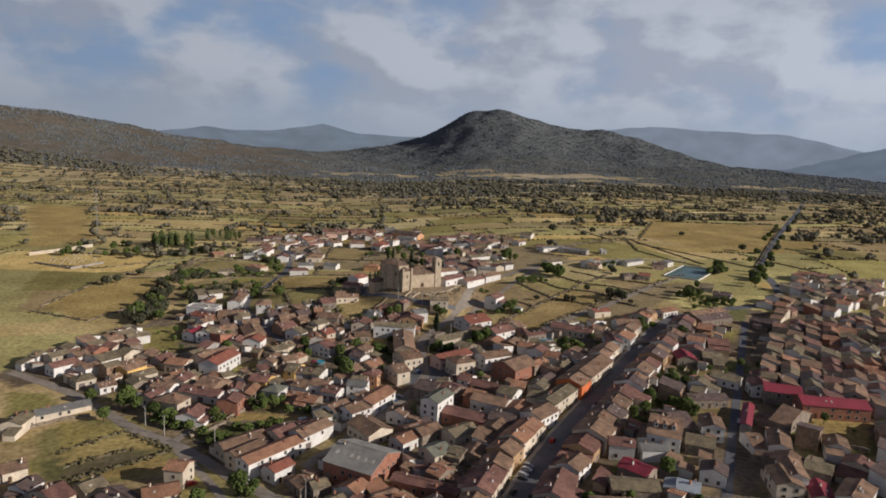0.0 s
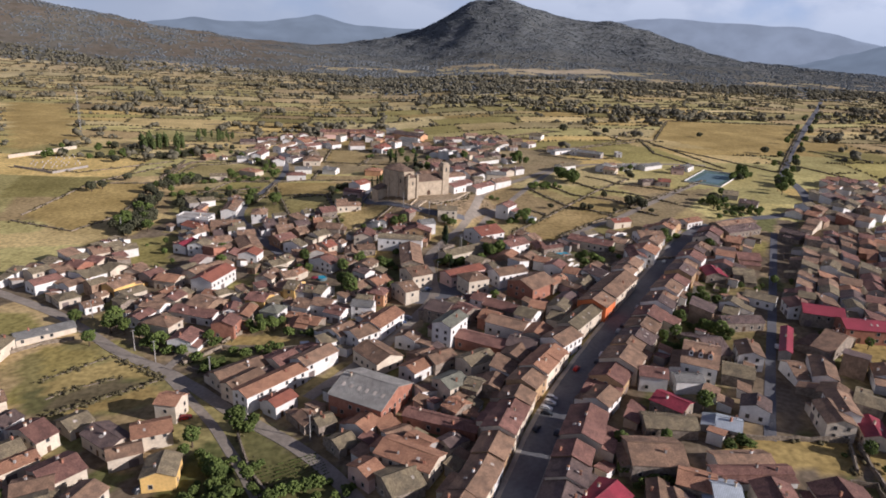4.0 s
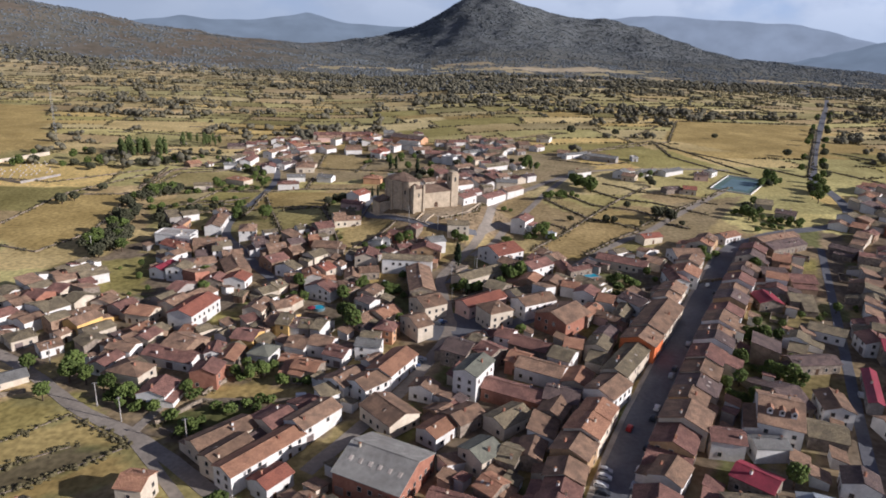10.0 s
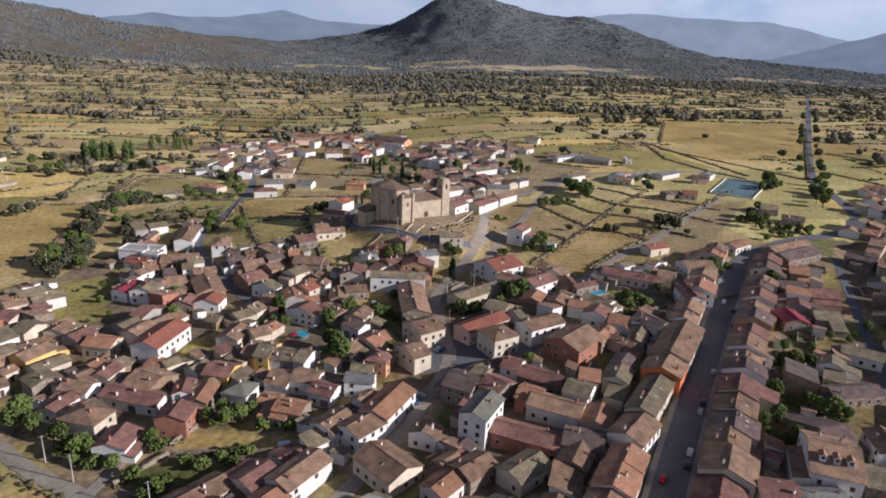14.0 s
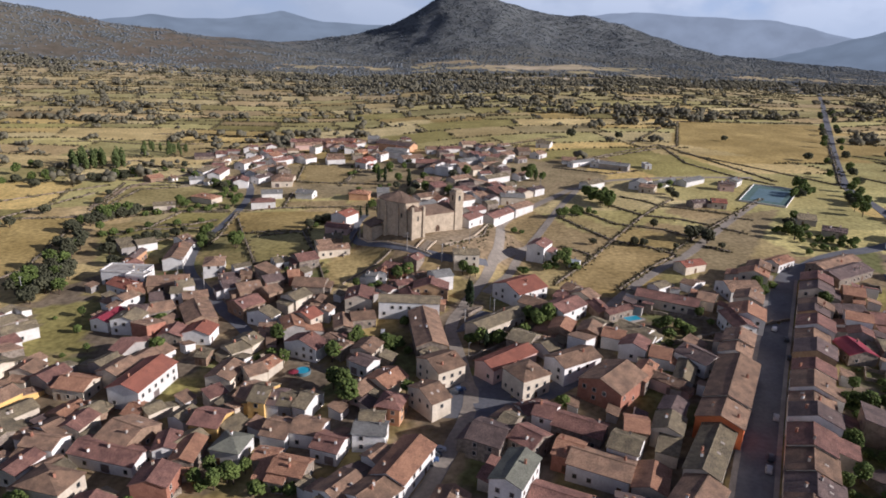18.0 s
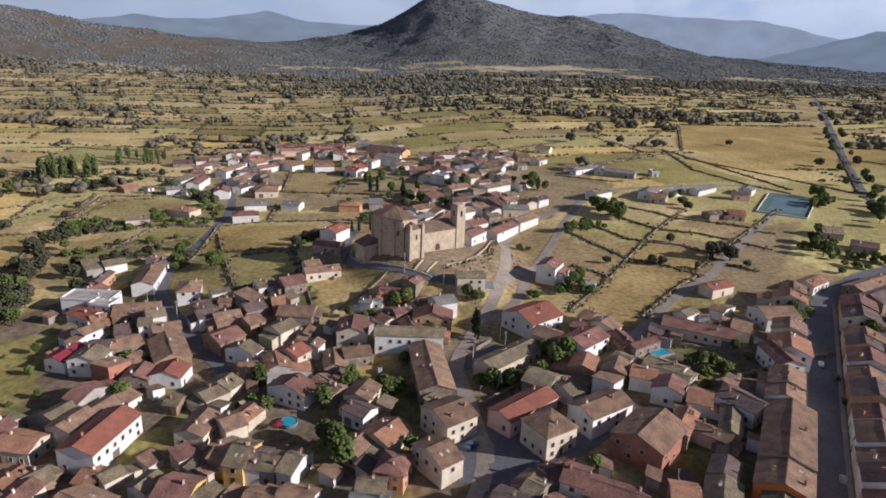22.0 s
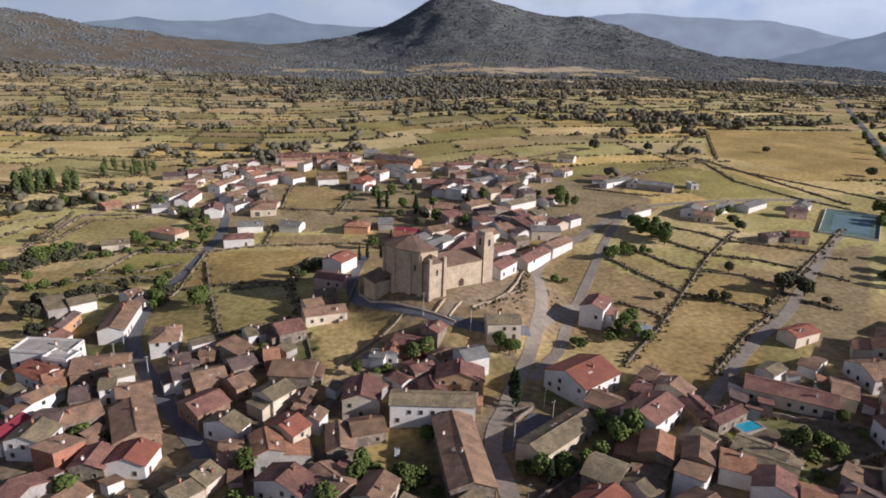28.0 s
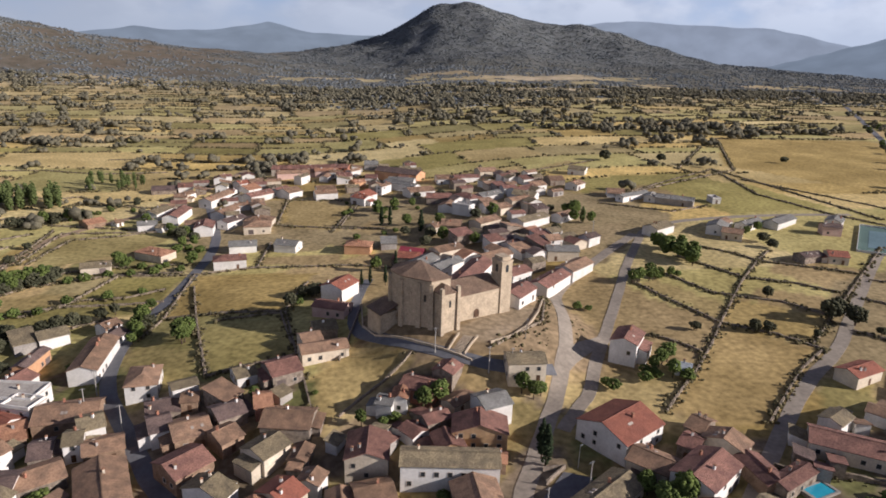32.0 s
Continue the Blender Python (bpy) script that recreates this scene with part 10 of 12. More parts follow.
def parasol(x, y, radius):
    ob = tagged(new("parasol"), "dark red garden parasol standing in a yard", "parasol")
    ob.matrix_basis = pose(x, y, gz(x, y))
    child("pole", tube_mesh("pole", 2.4, 0.04, 0.03, M_STEEL), ob, 0, 0, 0)
    n = 8
    ring = [(radius * math.cos(k / n * 6.283), radius * math.sin(k / n * 6.283), 2.05) for k in range(n)]
    me = bpy.data.meshes.new("canopy")
    me.from_pydata(ring + [(0, 0, 2.65), (0, 0, 2.5)], [], [(k, (k + 1) % n, n) for k in range(n)] + [((k + 1) % n, k, n + 1) for k in range(n)])
    me.materials.append(ROOF["magenta"])
    child("canopy", me, ob, 0, 0, 0)


def polytunnel(x, y, length, radius, turn):
    ob = tagged(new("polytunnel"), "pale grey plastic garden tunnel on bare ground", "greenhouse")
    ob.matrix_basis = pose(x, y, gz(x, y), 0, 0, turn)
    arc = [(radius * math.cos(k * math.pi / 10), radius * math.sin(k * math.pi / 10)) for k in range(11)]
    me = loft("cover", [[(s, a, b_ - 0.1) for a, b_ in arc] for s in (-length / 2, -length / 6, length / 6, length / 2)], ROOF["lightblue"])
    child("cover", me, ob, 0, 0, 0)
    for k in range(4):
        hoop = loft("hoop", [[(s, a * 1.015, b_ * 1.015 - 0.1) for a, b_ in arc] for s in (-0.06, 0.06)], M_STEEL)
        child("hoop", hoop, ob, (k - 1.5) * length / 3, 0, 0)


def spread(corners, u, v):
    (x0, y0), (x1, y1), (x2, y2), (x3, y3) = corners
    return (x0 * (1 - u) + x1 * u) * (1 - v) + (x3 * (1 - u) + x2 * u) * v, (y0 * (1 - u) + y1 * u) * (1 - v) + (y3 * (1 - u) + y2 * u) * v


def tombs(corners):
    """Rows of grave slabs with headstones inside the cemetery."""
    r = random.Random(8)
    slab_me, stone_me = box_mesh("slab", 1.0, 2.1, 0.5, WALL["ashlar"], 0.05), box_mesh("headstone", 0.8, 0.18, 1.2, WALL["white"], 0.03)
    for i in range(9):
        for j in range(5):
            if r.random() < 0.25:
                continue
            x, y = spread(corners, (i + 0.5) / 9, (j + 0.5) / 5)
            ob = tagged(new("tomb"), "pale stone grave with an upright headstone", "grave", "cemetery graves")
            ob.matrix_basis = pose(x, y, gz(x, y) - 0.1, 0, 0, r.uniform(-4, 4))
            child("slab", slab_me, ob, 0, 0, 0)
            child("headstone", stone_me, ob, 0, 1.1, 0.1)


def vegetable_rows(corners, rows):
    r = random.Random(9)
    pts = []
    for k in range(rows):
        for j in range(46):
            if r.random() < 0.3:
                continue
            x, y = spread(corners, (j + r.uniform(0.2, 0.8)) / 46, (k + 0.5) / rows)
            pts.append((x, y, gz(x, y) + 0.15, r.uniform(0.16, 0.34)))
    v, f = [], []
    for x, y, z, s in pts:
        i = len(v)
        v += [(x + s, y, z), (x, y + s, z), (x - s, y, z), (x, y - s, z), (x, y, z + s * 1.1)]
        f += [(i, i + 1, i + 4), (i + 1, i + 2, i + 4), (i + 2, i + 3, i + 4), (i + 3, i, i + 4)]
    tagged(mesh_object("vegetable_rows", v, f, M_LEAF), "rows of green vegetables in tilled garden soil", "vegetables", kind="stuff")


plain_wall("court_wall", "low white wall round the sports court", [(229.3, 577.2), (253.4, 562.1), (219.0, 519.1), (195.8, 534.1), (229.3, 577.2)], 1.1, 0.25, WALL["white"])
plain_wall("cemetery_wall", "long cream cemetery wall beside dry fields", [(-365.3, 598.2), (-349.9, 620.5), (-333.8, 650.4)], 3.0, 0.4, WALL["cream"])
plain_wall("cemetery_wall_near", "low grey cemetery wall", [(-342.5, 567.6), (-302.7, 550.7), (-287.6, 576.7)], 1.8, 0.4, WALL["grey"])
plain_wall("forecourt_wall", "curved stone retaining wall of the church forecourt", [(-3.2, 436.8), (4.5, 441.2), (12, 449.3), (17.9, 460.1), (24.3, 477.5)], 0.9, 0.5, WALL["ashlar"])
plain_wall("church_road_wall", "low stone wall along the church road", [(-46.2, 482.5), (-45.2, 461.3), (-40.5, 450.7), (-26.6, 439.2), (-17.9, 433.7), (-10.2, 429.3)], 0.8, 0.45, WALL["ashlar"])
plain_wall("stair_wall", "low stone wall beside the church steps", [(-13.1, 441.4), (-17.5, 433.6)], 0.8, 0.5, WALL["ashlar"])
plain_wall("stair_wall", "low stone wall beside the church steps", [(-7.1, 439.9), (-12.3, 431.8)], 0.8, 0.5, WALL["ashlar"])
plain_wall("yard_wall", "stone yard wall", [(-52.4, 442), (-49.8, 456.5), (-46.2, 482.5)], 1.4, 0.4, WALL["stone"])
plain_wall("yard_wall", "stone yard wall", [(2.5, 381.2), (9, 386.8), (3, 386.4)], 1.4, 0.4, WALL["stone"])
church_steps((-10.0, 440.4), (-14.9, 432.4), 3.4, 14)
parasol(-62.5, 342.6, 1.9)
polytunnel(-128.8, 347.3, 9.0, 2.0, 35)
tombs([(-345.4, 583.9), (-323.7, 625.6), (-295.6, 583.8), (-317.3, 561.8)])
vegetable_rows([(-57.4, 198), (-39.9, 205.4), (-33.9, 195.5), (-48.1, 183.9)], 9)


# ---- leaves, trees and scrub ----
def ico(level):
    bm = bmesh.new()
    bmesh.ops.create_icosphere(bm, subdivisions=level, radius=1)
    v = np.array([p.co[:] for p in bm.verts])
    bm.verts.index_update()
    f = np.array([[q.index for q in p.verts] for p in bm.faces])
    bm.free()
    return v, f


ICO1, ICO2 = ico(1), ico(2)


def clumps(name, centres, radii, material, unit=ICO1, seed=1, squash=0.8, jitter=0.28):
    """One mesh of many uneven leaf clumps."""
    r = np.random.RandomState(seed)
    v, f = unit
    n, m = len(centres), len(v)
    a = r.uniform(0, 6.28, n)
    base = np.empty((n, m, 3))
    base[..., 0] = v[:, 0] * np.cos(a)[:, None] - v[:, 1] * np.sin(a)[:, None]
    base[..., 1] = v[:, 0] * np.sin(a)[:, None] + v[:, 1] * np.cos(a)[:, None]
    base[..., 2] = v[:, 2] * squash
    base *= (1 + r.uniform(-jitter, jitter, (n, m)))[..., None] * np.asarray(radii)[:, None, None]
    base += np.asarray(centres)[:, None, :]
    faces = (f[None] + (np.arange(n) * m)[:, None, None]).reshape(-1, 3)
    return big_mesh(name, base.reshape(-1, 3), faces, material)


def trunk_mesh(h, r0, limbs, seed):
    """A tapered, slightly bent trunk with limbs."""
    r = random.Random(seed)
    verts, faces = [], []

    def tube(p, q, ra, rb, n=7, cuts=3):
        p, q = Vector(p), Vector(q)
        side = (q - p).cross(Vector((0.3, 0.9, 0.1))).normalized()
        up = (q - p).cross(side).normalized()
        i = len(verts)
        for c in range(cuts + 1):
            t = c / cuts
            o = p.lerp(q, t) + Vector((r.uniform(-1, 1), r.uniform(-1, 1), 0)) * ra * 0.3 * (0 < c < cuts)
            rad = ra + (rb - ra) * t
            verts.extend(tuple(o + (side * math.cos(k / n * 6.283) + up * math.sin(k / n * 6.283)) * rad) for k in range(n))
        for c in range(cuts):
            for k in range(n):
                faces.append((i + c * n + k, i + c * n + (k + 1) % n, i + (c + 1) * n + (k + 1) % n, i + (c + 1) * n + k))

    tube((0, 0, -0.4), (0, 0, h), r0, r0 * 0.5)
    for k in range(limbs):
        a = k / limbs * 6.283 + r.uniform(0, 0.8)
        L = h * r.uniform(0.5, 0.9)
        tube((0, 0, h * r.uniform(0.6, 0.98)), (math.cos(a) * L * 0.7, math.sin(a) * L * 0.7, h + L * 0.6), r0 * 0.42, r0 * 0.12, 5, 2)
    me = bpy.data.meshes.new("trunk")
    me.from_pydata(verts, [], faces)
    me.materials.append(M_WOOD)
    return me


def crown_points(count, rx, rz, h, seed, shape="round"):
    r = np.random.RandomState(seed)
    d = r.normal(size=(count, 3))
    d /= np.linalg.norm(d, axis=1)[:, None]
    rad = r.uniform(0.45, 1.0, count) ** 0.6
    p = d * rad[:, None]
    lumps = r.normal(size=(5, 3))
    lumps /= np.linalg.norm(lumps, axis=1)[:, None]
    p *= (0.78 + 0.3 * np.max(np.clip(d @ lumps.T, 0, 1), axis=1) ** 3)[:, None]
    if shape == "cone":
        t = (p[:, 2] + 1) / 2
        p[:, :2] *= (1.05 - t)[:, None]
    p = p * (rx, rx, rz)
    p[:, 2] += h
    return p, r


TREES = {}
for kind, material, h, rx, rz, n, size, shape, label in (
        ("oak", M_OAK, 1.6, 2.6, 1.9, 110, 0.62, "round", "dark evergreen holm oak with a rounded crown"),
        ("broad", M_LEAF, 2.2, 2.3, 2.3, 110, 0.55, "round", "leafy green tree in a garden"),
        ("bush", M_LEAF, 0.6, 1.7, 1.1, 60, 0.45, "round", "green shrub on garden ground"),
        ("poplar", M_POPLAR, 1.6, 1.5, 4.6, 120, 0.55, "round", "tall slim green poplar tree"),
        ("cypress", M_PINE, 0.8, 1.0, 3.8, 100, 0.4, "cone", "dark narrow cypress tree"),
        ("pine", M_PINE, 1.2, 2.0, 5.0, 130, 0.55, "cone", "dark green conical conifer tree")):
    TREES[kind] = []
    for variant in range(3):
        p, r = crown_points(n, rx, rz, h + rz * 0.75, 31 * variant + len(kind))
        if shape == "cone":
            p, r = crown_points(n, rx, rz, h + rz * 0.9, 31 * variant + len(kind), "cone")
        rough = clumps("crown", p, size * r.uniform(0.6, 1.25, n), material, ICO1, variant + 5, 0.75, 0.4)
        m = int(n * 1.7)
        p, r = crown_points(m, rx, rz, h + rz * (0.9 if shape == "cone" else 0.75), 17 * variant + len(kind), shape)
        crown = clumps("crown", p, size * 0.7 * r.uniform(0.5, 1.35, m), material, ICO1, variant + 5, 0.7, 0.55)
        trunk = trunk_mesh(h + rz * 0.5, 0.09 * rx + 0.05, 5 if shape == "round" else 0, variant)
        whole = bpy.data.meshes.new("tree")
        bm = bmesh.new()
        bm.from_mesh(crown)
        k = len(bm.faces)
        bm.from_mesh(trunk)
        bm.faces.ensure_lookup_table()
        for f in bm.faces[k:]:
            f.material_index = 1
        bm.to_mesh(whole)
        bm.free()
        whole.materials.append(material)
        whole.materials.append(M_WOOD)
        TREES[kind].append((trunk, crown, whole, label, rough))
tree_rng = random.Random(5)
FAR_TREES = {}


def tree(kind, x, y, size=1.0):
    trunk, crown, whole, label, rough = tree_rng.choice(TREES[kind])
    if y > 520:
        FAR_TREES.setdefault(kind, []).append((rough, x, y, size, tree_rng.uniform(0, 6.28)))
        return
    far = y > 470
    ob = new("shrub", crown) if kind == "bush" else new("tree", whole if far else None)
    ob.matrix_basis = Matrix.LocRotScale((x, y, gz(x, y)), Euler((0, 0, tree_rng.uniform(0, 6.28))), (size, size, size * tree_rng.uniform(0.9, 1.15)))
    tagged(ob, label, "shrub" if kind == "bush" else "tree")
    for name, me in () if far or kind == "bush" else (("trunk", trunk), ("crown", crown)):
        new(name, me).parent = ob


tree("pine", 4.2, 388.5, 1.3)
tree("broad", -44.1, 408.5, 0.8)
tree("oak", 130.3, 458.2, 1.7)
tree("oak", 118.7, 481.8, 0.9)
tree("oak", 97.1, 452.8, 0.9)
tree("oak", 101.7, 451.4, 0.9)
tree("oak", 76.8, 456.4, 0.7)
tree("bush", 38.4, 479.4, 1.2)
tree("bush", 42.6, 478.2, 1)
tree("cypress", -43.4, 510.3, 1.2)
tree("cypress", -47.0, 508.3, 1.1)
tree("cypress", -36.9, 508.9, 1.2)
tree("broad", -41.2, 534.4, 1.2)
tree("cypress", -32.0, 532.5, 1.3)
tree("broad", 57.0, 435.9, 1.2)
tree("broad", 52.8, 432.8, 1)
tree("bush", 46.9, 429.9, 1.2)
tree("bush", 48.9, 427.9, 1.2)
tree("broad", -130.0, 554.7, 1.3)
tree("bush", -144.3, 549.6, 1.4)
tree("bush", -133.2, 547.2, 1.4)
tree("broad", -165.1, 556.9, 1.3)
tree("oak", -126.7, 483.4, 1.1)
tree("oak", -128.4, 479.2, 1)
tree("broad", 99.5, 536.4, 1.6)
tree("broad", 101.6, 528.2, 1.5)
tree("broad", 97.4, 545.0, 1.5)
tree("broad", 103.5, 520.4, 1.2)
tree("bush", 82.7, 515.5, 1.5)
tree("oak", 155.8, 549.2, 1.2)
tree("oak", 155.2, 540.4, 1.1)
tree("poplar", 74.0, 592.5, 1)
tree("broad", 69.4, 593.2, 1.3)
tree("broad", 78.7, 591.8, 1.2)
tree("cypress", -38.6, 603.3, 1.7)
tree("cypress", -33.8, 602.4, 1.7)
tree("pine", -16.8, 593.5, 1.2)
tree("broad", -24.1, 606.0, 1.3)
tree("broad", 25.9, 613.0, 1.5)
tree("broad", -42.3, 321.5, 1.7)
tree("broad", -44.8, 330.5, 1.6)
tree("broad", -47.9, 333.1, 1.4)
tree("broad", -30.3, 358.9, 1)
tree("bush", -37.2, 359.8, 1.3)
tree("bush", -25.1, 359.7, 1.2)
tree("pine", 6.3, 354.2, 0.8)
tree("broad", 4.5, 357.3, 1.2)
tree("broad", 10.8, 355.0, 0.9)
tree("broad", 28.1, 366.8, 1.2)
tree("broad", 32.6, 369.5, 1.2)
tree("bush", 16.9, 358.7, 1.2)
tree("bush", 22.0, 361.1, 1.2)
tree("pine", 3.8, 391.4, 1.2)
tree("broad", 77.3, 360.9, 0.9)
tree("broad", 81.8, 360.5, 0.8)
tree("bush", 68.2, 345.3, 1.2)
tree("bush", 73.8, 348.9, 1)
tree("broad", -67.1, 350.3, 1)
tree("bush", -72.5, 358.2, 1.3)
tree("oak", 194.5, 476.1, 1.6)
tree("broad", -139.3, 292.1, 1.6)
tree("broad", -132.9, 286.0, 1.2)
tree("broad", -95.0, 278.3, 1)
tree("bush", -92.5, 275.5, 1.5)
tree("broad", -72.7, 289.4, 1.2)
tree("bush", -75.9, 288.2, 1.3)
tree("bush", -79.0, 287.0, 1.2)
tree("broad", -122.4, 281.4, 1.1)
tree("broad", -114.5, 274.3, 1.2)
tree("bush", -102.7, 268.6, 1.5)
tree("bush", -109.1, 269.0, 1.4)
tree("bush", -68.9, 272.4, 1.3)
tree("bush", -65.6, 272.1, 1.2)
tree("broad", 24.9, 312.0, 1)
tree("broad", -139.1, 287.1, 1.5)
tree("broad", -157.9, 295.3, 1.3)
tree("broad", -142.6, 276.1, 1.2)
tree("broad", 84.9, 220.6, 1.2)
tree("broad", -67.1, 217.5, 1.5)
tree("bush", -63.1, 220.9, 1.4)
tree("broad", -79.0, 209.6, 1.2)
tree("bush", -68.7, 197.0, 1.8)
tree("bush", -61.9, 185.7, 1.8)
tree("bush", 91.8, 201.6, 1.2)
tree("bush", 89.7, 203.2, 1)
tree("broad", 52.4, 202.9, 1.1)
tree("broad", -122.9, 181.9, 1.2)
tree("oak", -249.6, 502.8, 1.6)
tree("oak", -245.6, 510.9, 1.4)
tree("oak", -238.7, 536.4, 1.4)
tree("oak", 137.2, 454.3, 1.5)
tree("oak", 327.8, 670.1, 1.6)
tree("oak", 300.8, 766.5, 1.3)
tree("oak", 148.3, 777.0, 2)
tree("oak", 194.6, 771.5, 1.5)
tree("broad", -186.2, 446.7, 1.64)
tree("oak", -186.3, 448.2, 1.01)
tree("oak", -190.3, 444.1, 1.7)
tree("oak", -183.3, 437.5, 1.28)
tree("broad", -191.4, 445.9, 1.65)
tree("oak", -179.4, 435.2, 1.04)
tree("oak", -188.6, 432.2, 1.58)
tree("oak", -182.9, 433.9, 1.62)
tree("oak", -180.8, 440.4, 1.51)
tree("oak", -182.2, 419.1, 1.62)
tree("broad", -191.7, 427.5, 1.18)
tree("oak", -184.9, 425.2, 1.21)
tree("oak", -179.6, 426.6, 1.37)
tree("oak", -180.5, 419.8, 1.48)
tree("broad", -176.0, 418.4, 1.47)
tree("broad", -183.6, 431.6, 1.38)
tree("oak", -182.2, 423.6, 1.15)
tree("oak", -195.9, 429.7, 1.34)
tree("oak", -185.9, 431.2, 1.56)
tree("oak", -187.8, 432.5, 1.3)
tree("oak", -188.0, 432.0, 1.43)
tree("broad", -190.3, 420.6, 1.39)
tree("oak", -185.1, 412.8, 1.22)
tree("broad", -194.5, 421.3, 1.66)
tree("oak", -194.3, 426.9, 1.48)
tree("oak", -191.5, 462.3, 1.63)
tree("oak", -191.4, 464.5, 1.27)
tree("oak", -194.2, 484.2, 1.68)
tree("oak", -195.3, 470.1, 1.5)
tree("oak", -196.5, 479.8, 1.21)
tree("oak", -201.6, 475.2, 1.41)
tree("broad", -194.1, 471.3, 1.09)
tree("oak", -191.4, 474.7, 1.48)
tree("oak", -203.2, 514.7, 1.34)
tree("oak", -207.9, 502.2, 1.67)
tree("oak", -202.7, 514.2, 1.42)
tree("broad", -207.0, 513.3, 1.26)
tree("oak", -203.3, 499.3, 1.07)
tree("broad", -192.6, 503.4, 1.09)
tree("oak", -203.8, 498.8, 1.17)
tree("broad", -188.2, 414.5, 1.07)
tree("oak", -195.9, 420.3, 1.58)
tree("oak", -183.9, 408.8, 1.06)
tree("oak", -186.7, 410.1, 1.32)
tree("broad", -192.0, 426.6, 1.67)
tree("poplar", -264.0, 653.9, 1.4)
tree("poplar", -249.7, 676.8, 1.58)
tree("poplar", -276.0, 660.2, 1.41)
tree("poplar", -264.5, 666.5, 1.59)
tree("poplar", -261.1, 662.5, 1.2)
tree("poplar", -266.1, 686.8, 1.29)
tree("poplar", -273.8, 666.4, 1.58)
tree("poplar", -256.8, 668.4, 1.39)
tree("poplar", -239.6, 663.1, 1.02)
tree("poplar", -259.7, 657.9, 1.52)
tree("poplar", -242.9, 669.6, 1.62)
tree("poplar", -242.6, 656.9, 1.68)
tree("poplar", -280.5, 674.8, 1.02)
tree("poplar", -249.7, 669.6, 1.14)
tree("poplar", -247.6, 673.4, 1.03)
tree("poplar", -268.2, 682.6, 1.35)
tree("poplar", -279.4, 684.7, 1.38)
tree("poplar", -272.8, 649.2, 1.08)
tree("poplar", -269.2, 647.6, 1.38)
tree("poplar", -255.9, 687.7, 1.15)
tree("poplar", -270.6, 650.6, 1.08)
tree("poplar", -275.4, 674.6, 1.62)
tree("poplar", -269.8, 649.5, 1.34)
tree("poplar", -260.4, 672.2, 1.53)
tree("poplar", -269.7, 661.5, 1.36)
tree("poplar", -281.9, 671.2, 1.57)
tree("poplar", -213.2, 720.3, 0.82)
tree("poplar", -244.8, 725.5, 0.81)
tree("poplar", -221.1, 729.0, 1.0)
tree("poplar", -246.1, 741.8, 0.95)
tree("poplar", -235.0, 734.6, 0.91)
tree("poplar", -212.3, 734.2, 0.85)
tree("poplar", -243.5, 716.4, 1.12)
tree("poplar", -231.8, 746.1, 0.98)
tree("poplar", -223.1, 727.6, 1.05)
tree("poplar", -240.3, 710.9, 0.82)
tree("poplar", -221.5, 719.4, 0.93)
tree("poplar", -213.7, 734.3, 0.81)
tree("poplar", -241.5, 734.7, 1.04)
tree("poplar", -221.2, 740.7, 0.85)
tree("poplar", -247.5, 731.1, 1.19)
tree("poplar", -222.7, 714.9, 0.85)
tree("broad", -275.0, 614.8, 1.51)
tree("oak", -294.1, 611.3, 1.34)
tree("broad", -284.5, 614.2, 1.28)
tree("broad", -309.8, 663.0, 1.06)
tree("broad", -306.5, 636.0, 1.49)
tree("oak", -301.9, 658.0, 1.51)
tree("oak", -275.8, 599.1, 1.35)
tree("broad", -336.5, 601.2, 1.31)
tree("broad", -332.4, 603.2, 1.56)
tree("broad", -298.1, 601.0, 1.11)
tree("broad", -343.9, 644.4, 1.15)
tree("oak", -327.6, 614.9, 1.56)
tree("oak", -284.0, 640.4, 1.14)
tree("oak", -274.9, 598.3, 1.25)
tree("broad", -193.9, 532.8, 1.53)
tree("broad", -197.0, 524.5, 1.31)
tree("oak", -195.7, 529.5, 1.09)
tree("oak", -190.6, 531.3, 1.47)
tree("broad", -189.1, 533.6, 1.59)
tree("broad", -188.5, 537.7, 1.23)
tree("broad", -200.5, 526.4, 1.52)
tree("broad", -193.9, 531.1, 1.35)
tree("oak", -185.1, 536.8, 1.51)
tree("oak", -195.6, 530.8, 1.14)
tree("oak", -185.5, 533.2, 1.15)
tree("broad", -200.5, 526.1, 1.41)
tree("broad", -204.2, 526.0, 1.11)
tree("oak", -203.1, 526.0, 1.55)
tree("broad", -200.6, 523.5, 1.0)
tree("broad", -197.6, 530.4, 1.39)
tree("bush", -161.4, 560.4, 1.45)
tree("bush", -164.4, 562.5, 1.17)
tree("bush", -164.6, 563.9, 1.06)
tree("broad", -164.0, 559.0, 0.97)
tree("oak", -151.5, 601.7, 1.21)
tree("oak", -147.6, 599.2, 1.2)
tree("broad", -156.9, 610.6, 0.93)
tree("broad", -145.1, 601.6, 1.0)
tree("bush", -146.5, 599.7, 1.12)
tree("oak", -138.8, 592.6, 1.13)
tree("broad", -175.1, 627.7, 1.19)
tree("bush", -155.5, 603.8, 0.9)
tree("broad", -152.9, 601.6, 1.12)
tree("broad", -169.6, 621.4, 0.97)
tree("bush", -163.7, 617.4, 1.23)
tree("broad", -152.0, 604.2, 0.97)
tree("oak", -215.5, 638.6, 1.35)
tree("oak", -226.4, 631.2, 1.41)
tree("broad", -221.3, 633.6, 1.22)
tree("broad", -232.8, 629.2, 1.35)
tree("oak", -233.8, 632.7, 1.05)
tree("broad", -217.0, 638.1, 1.03)
tree("oak", -245.8, 620.5, 1.41)
tree("oak", -231.7, 634.6, 1.14)
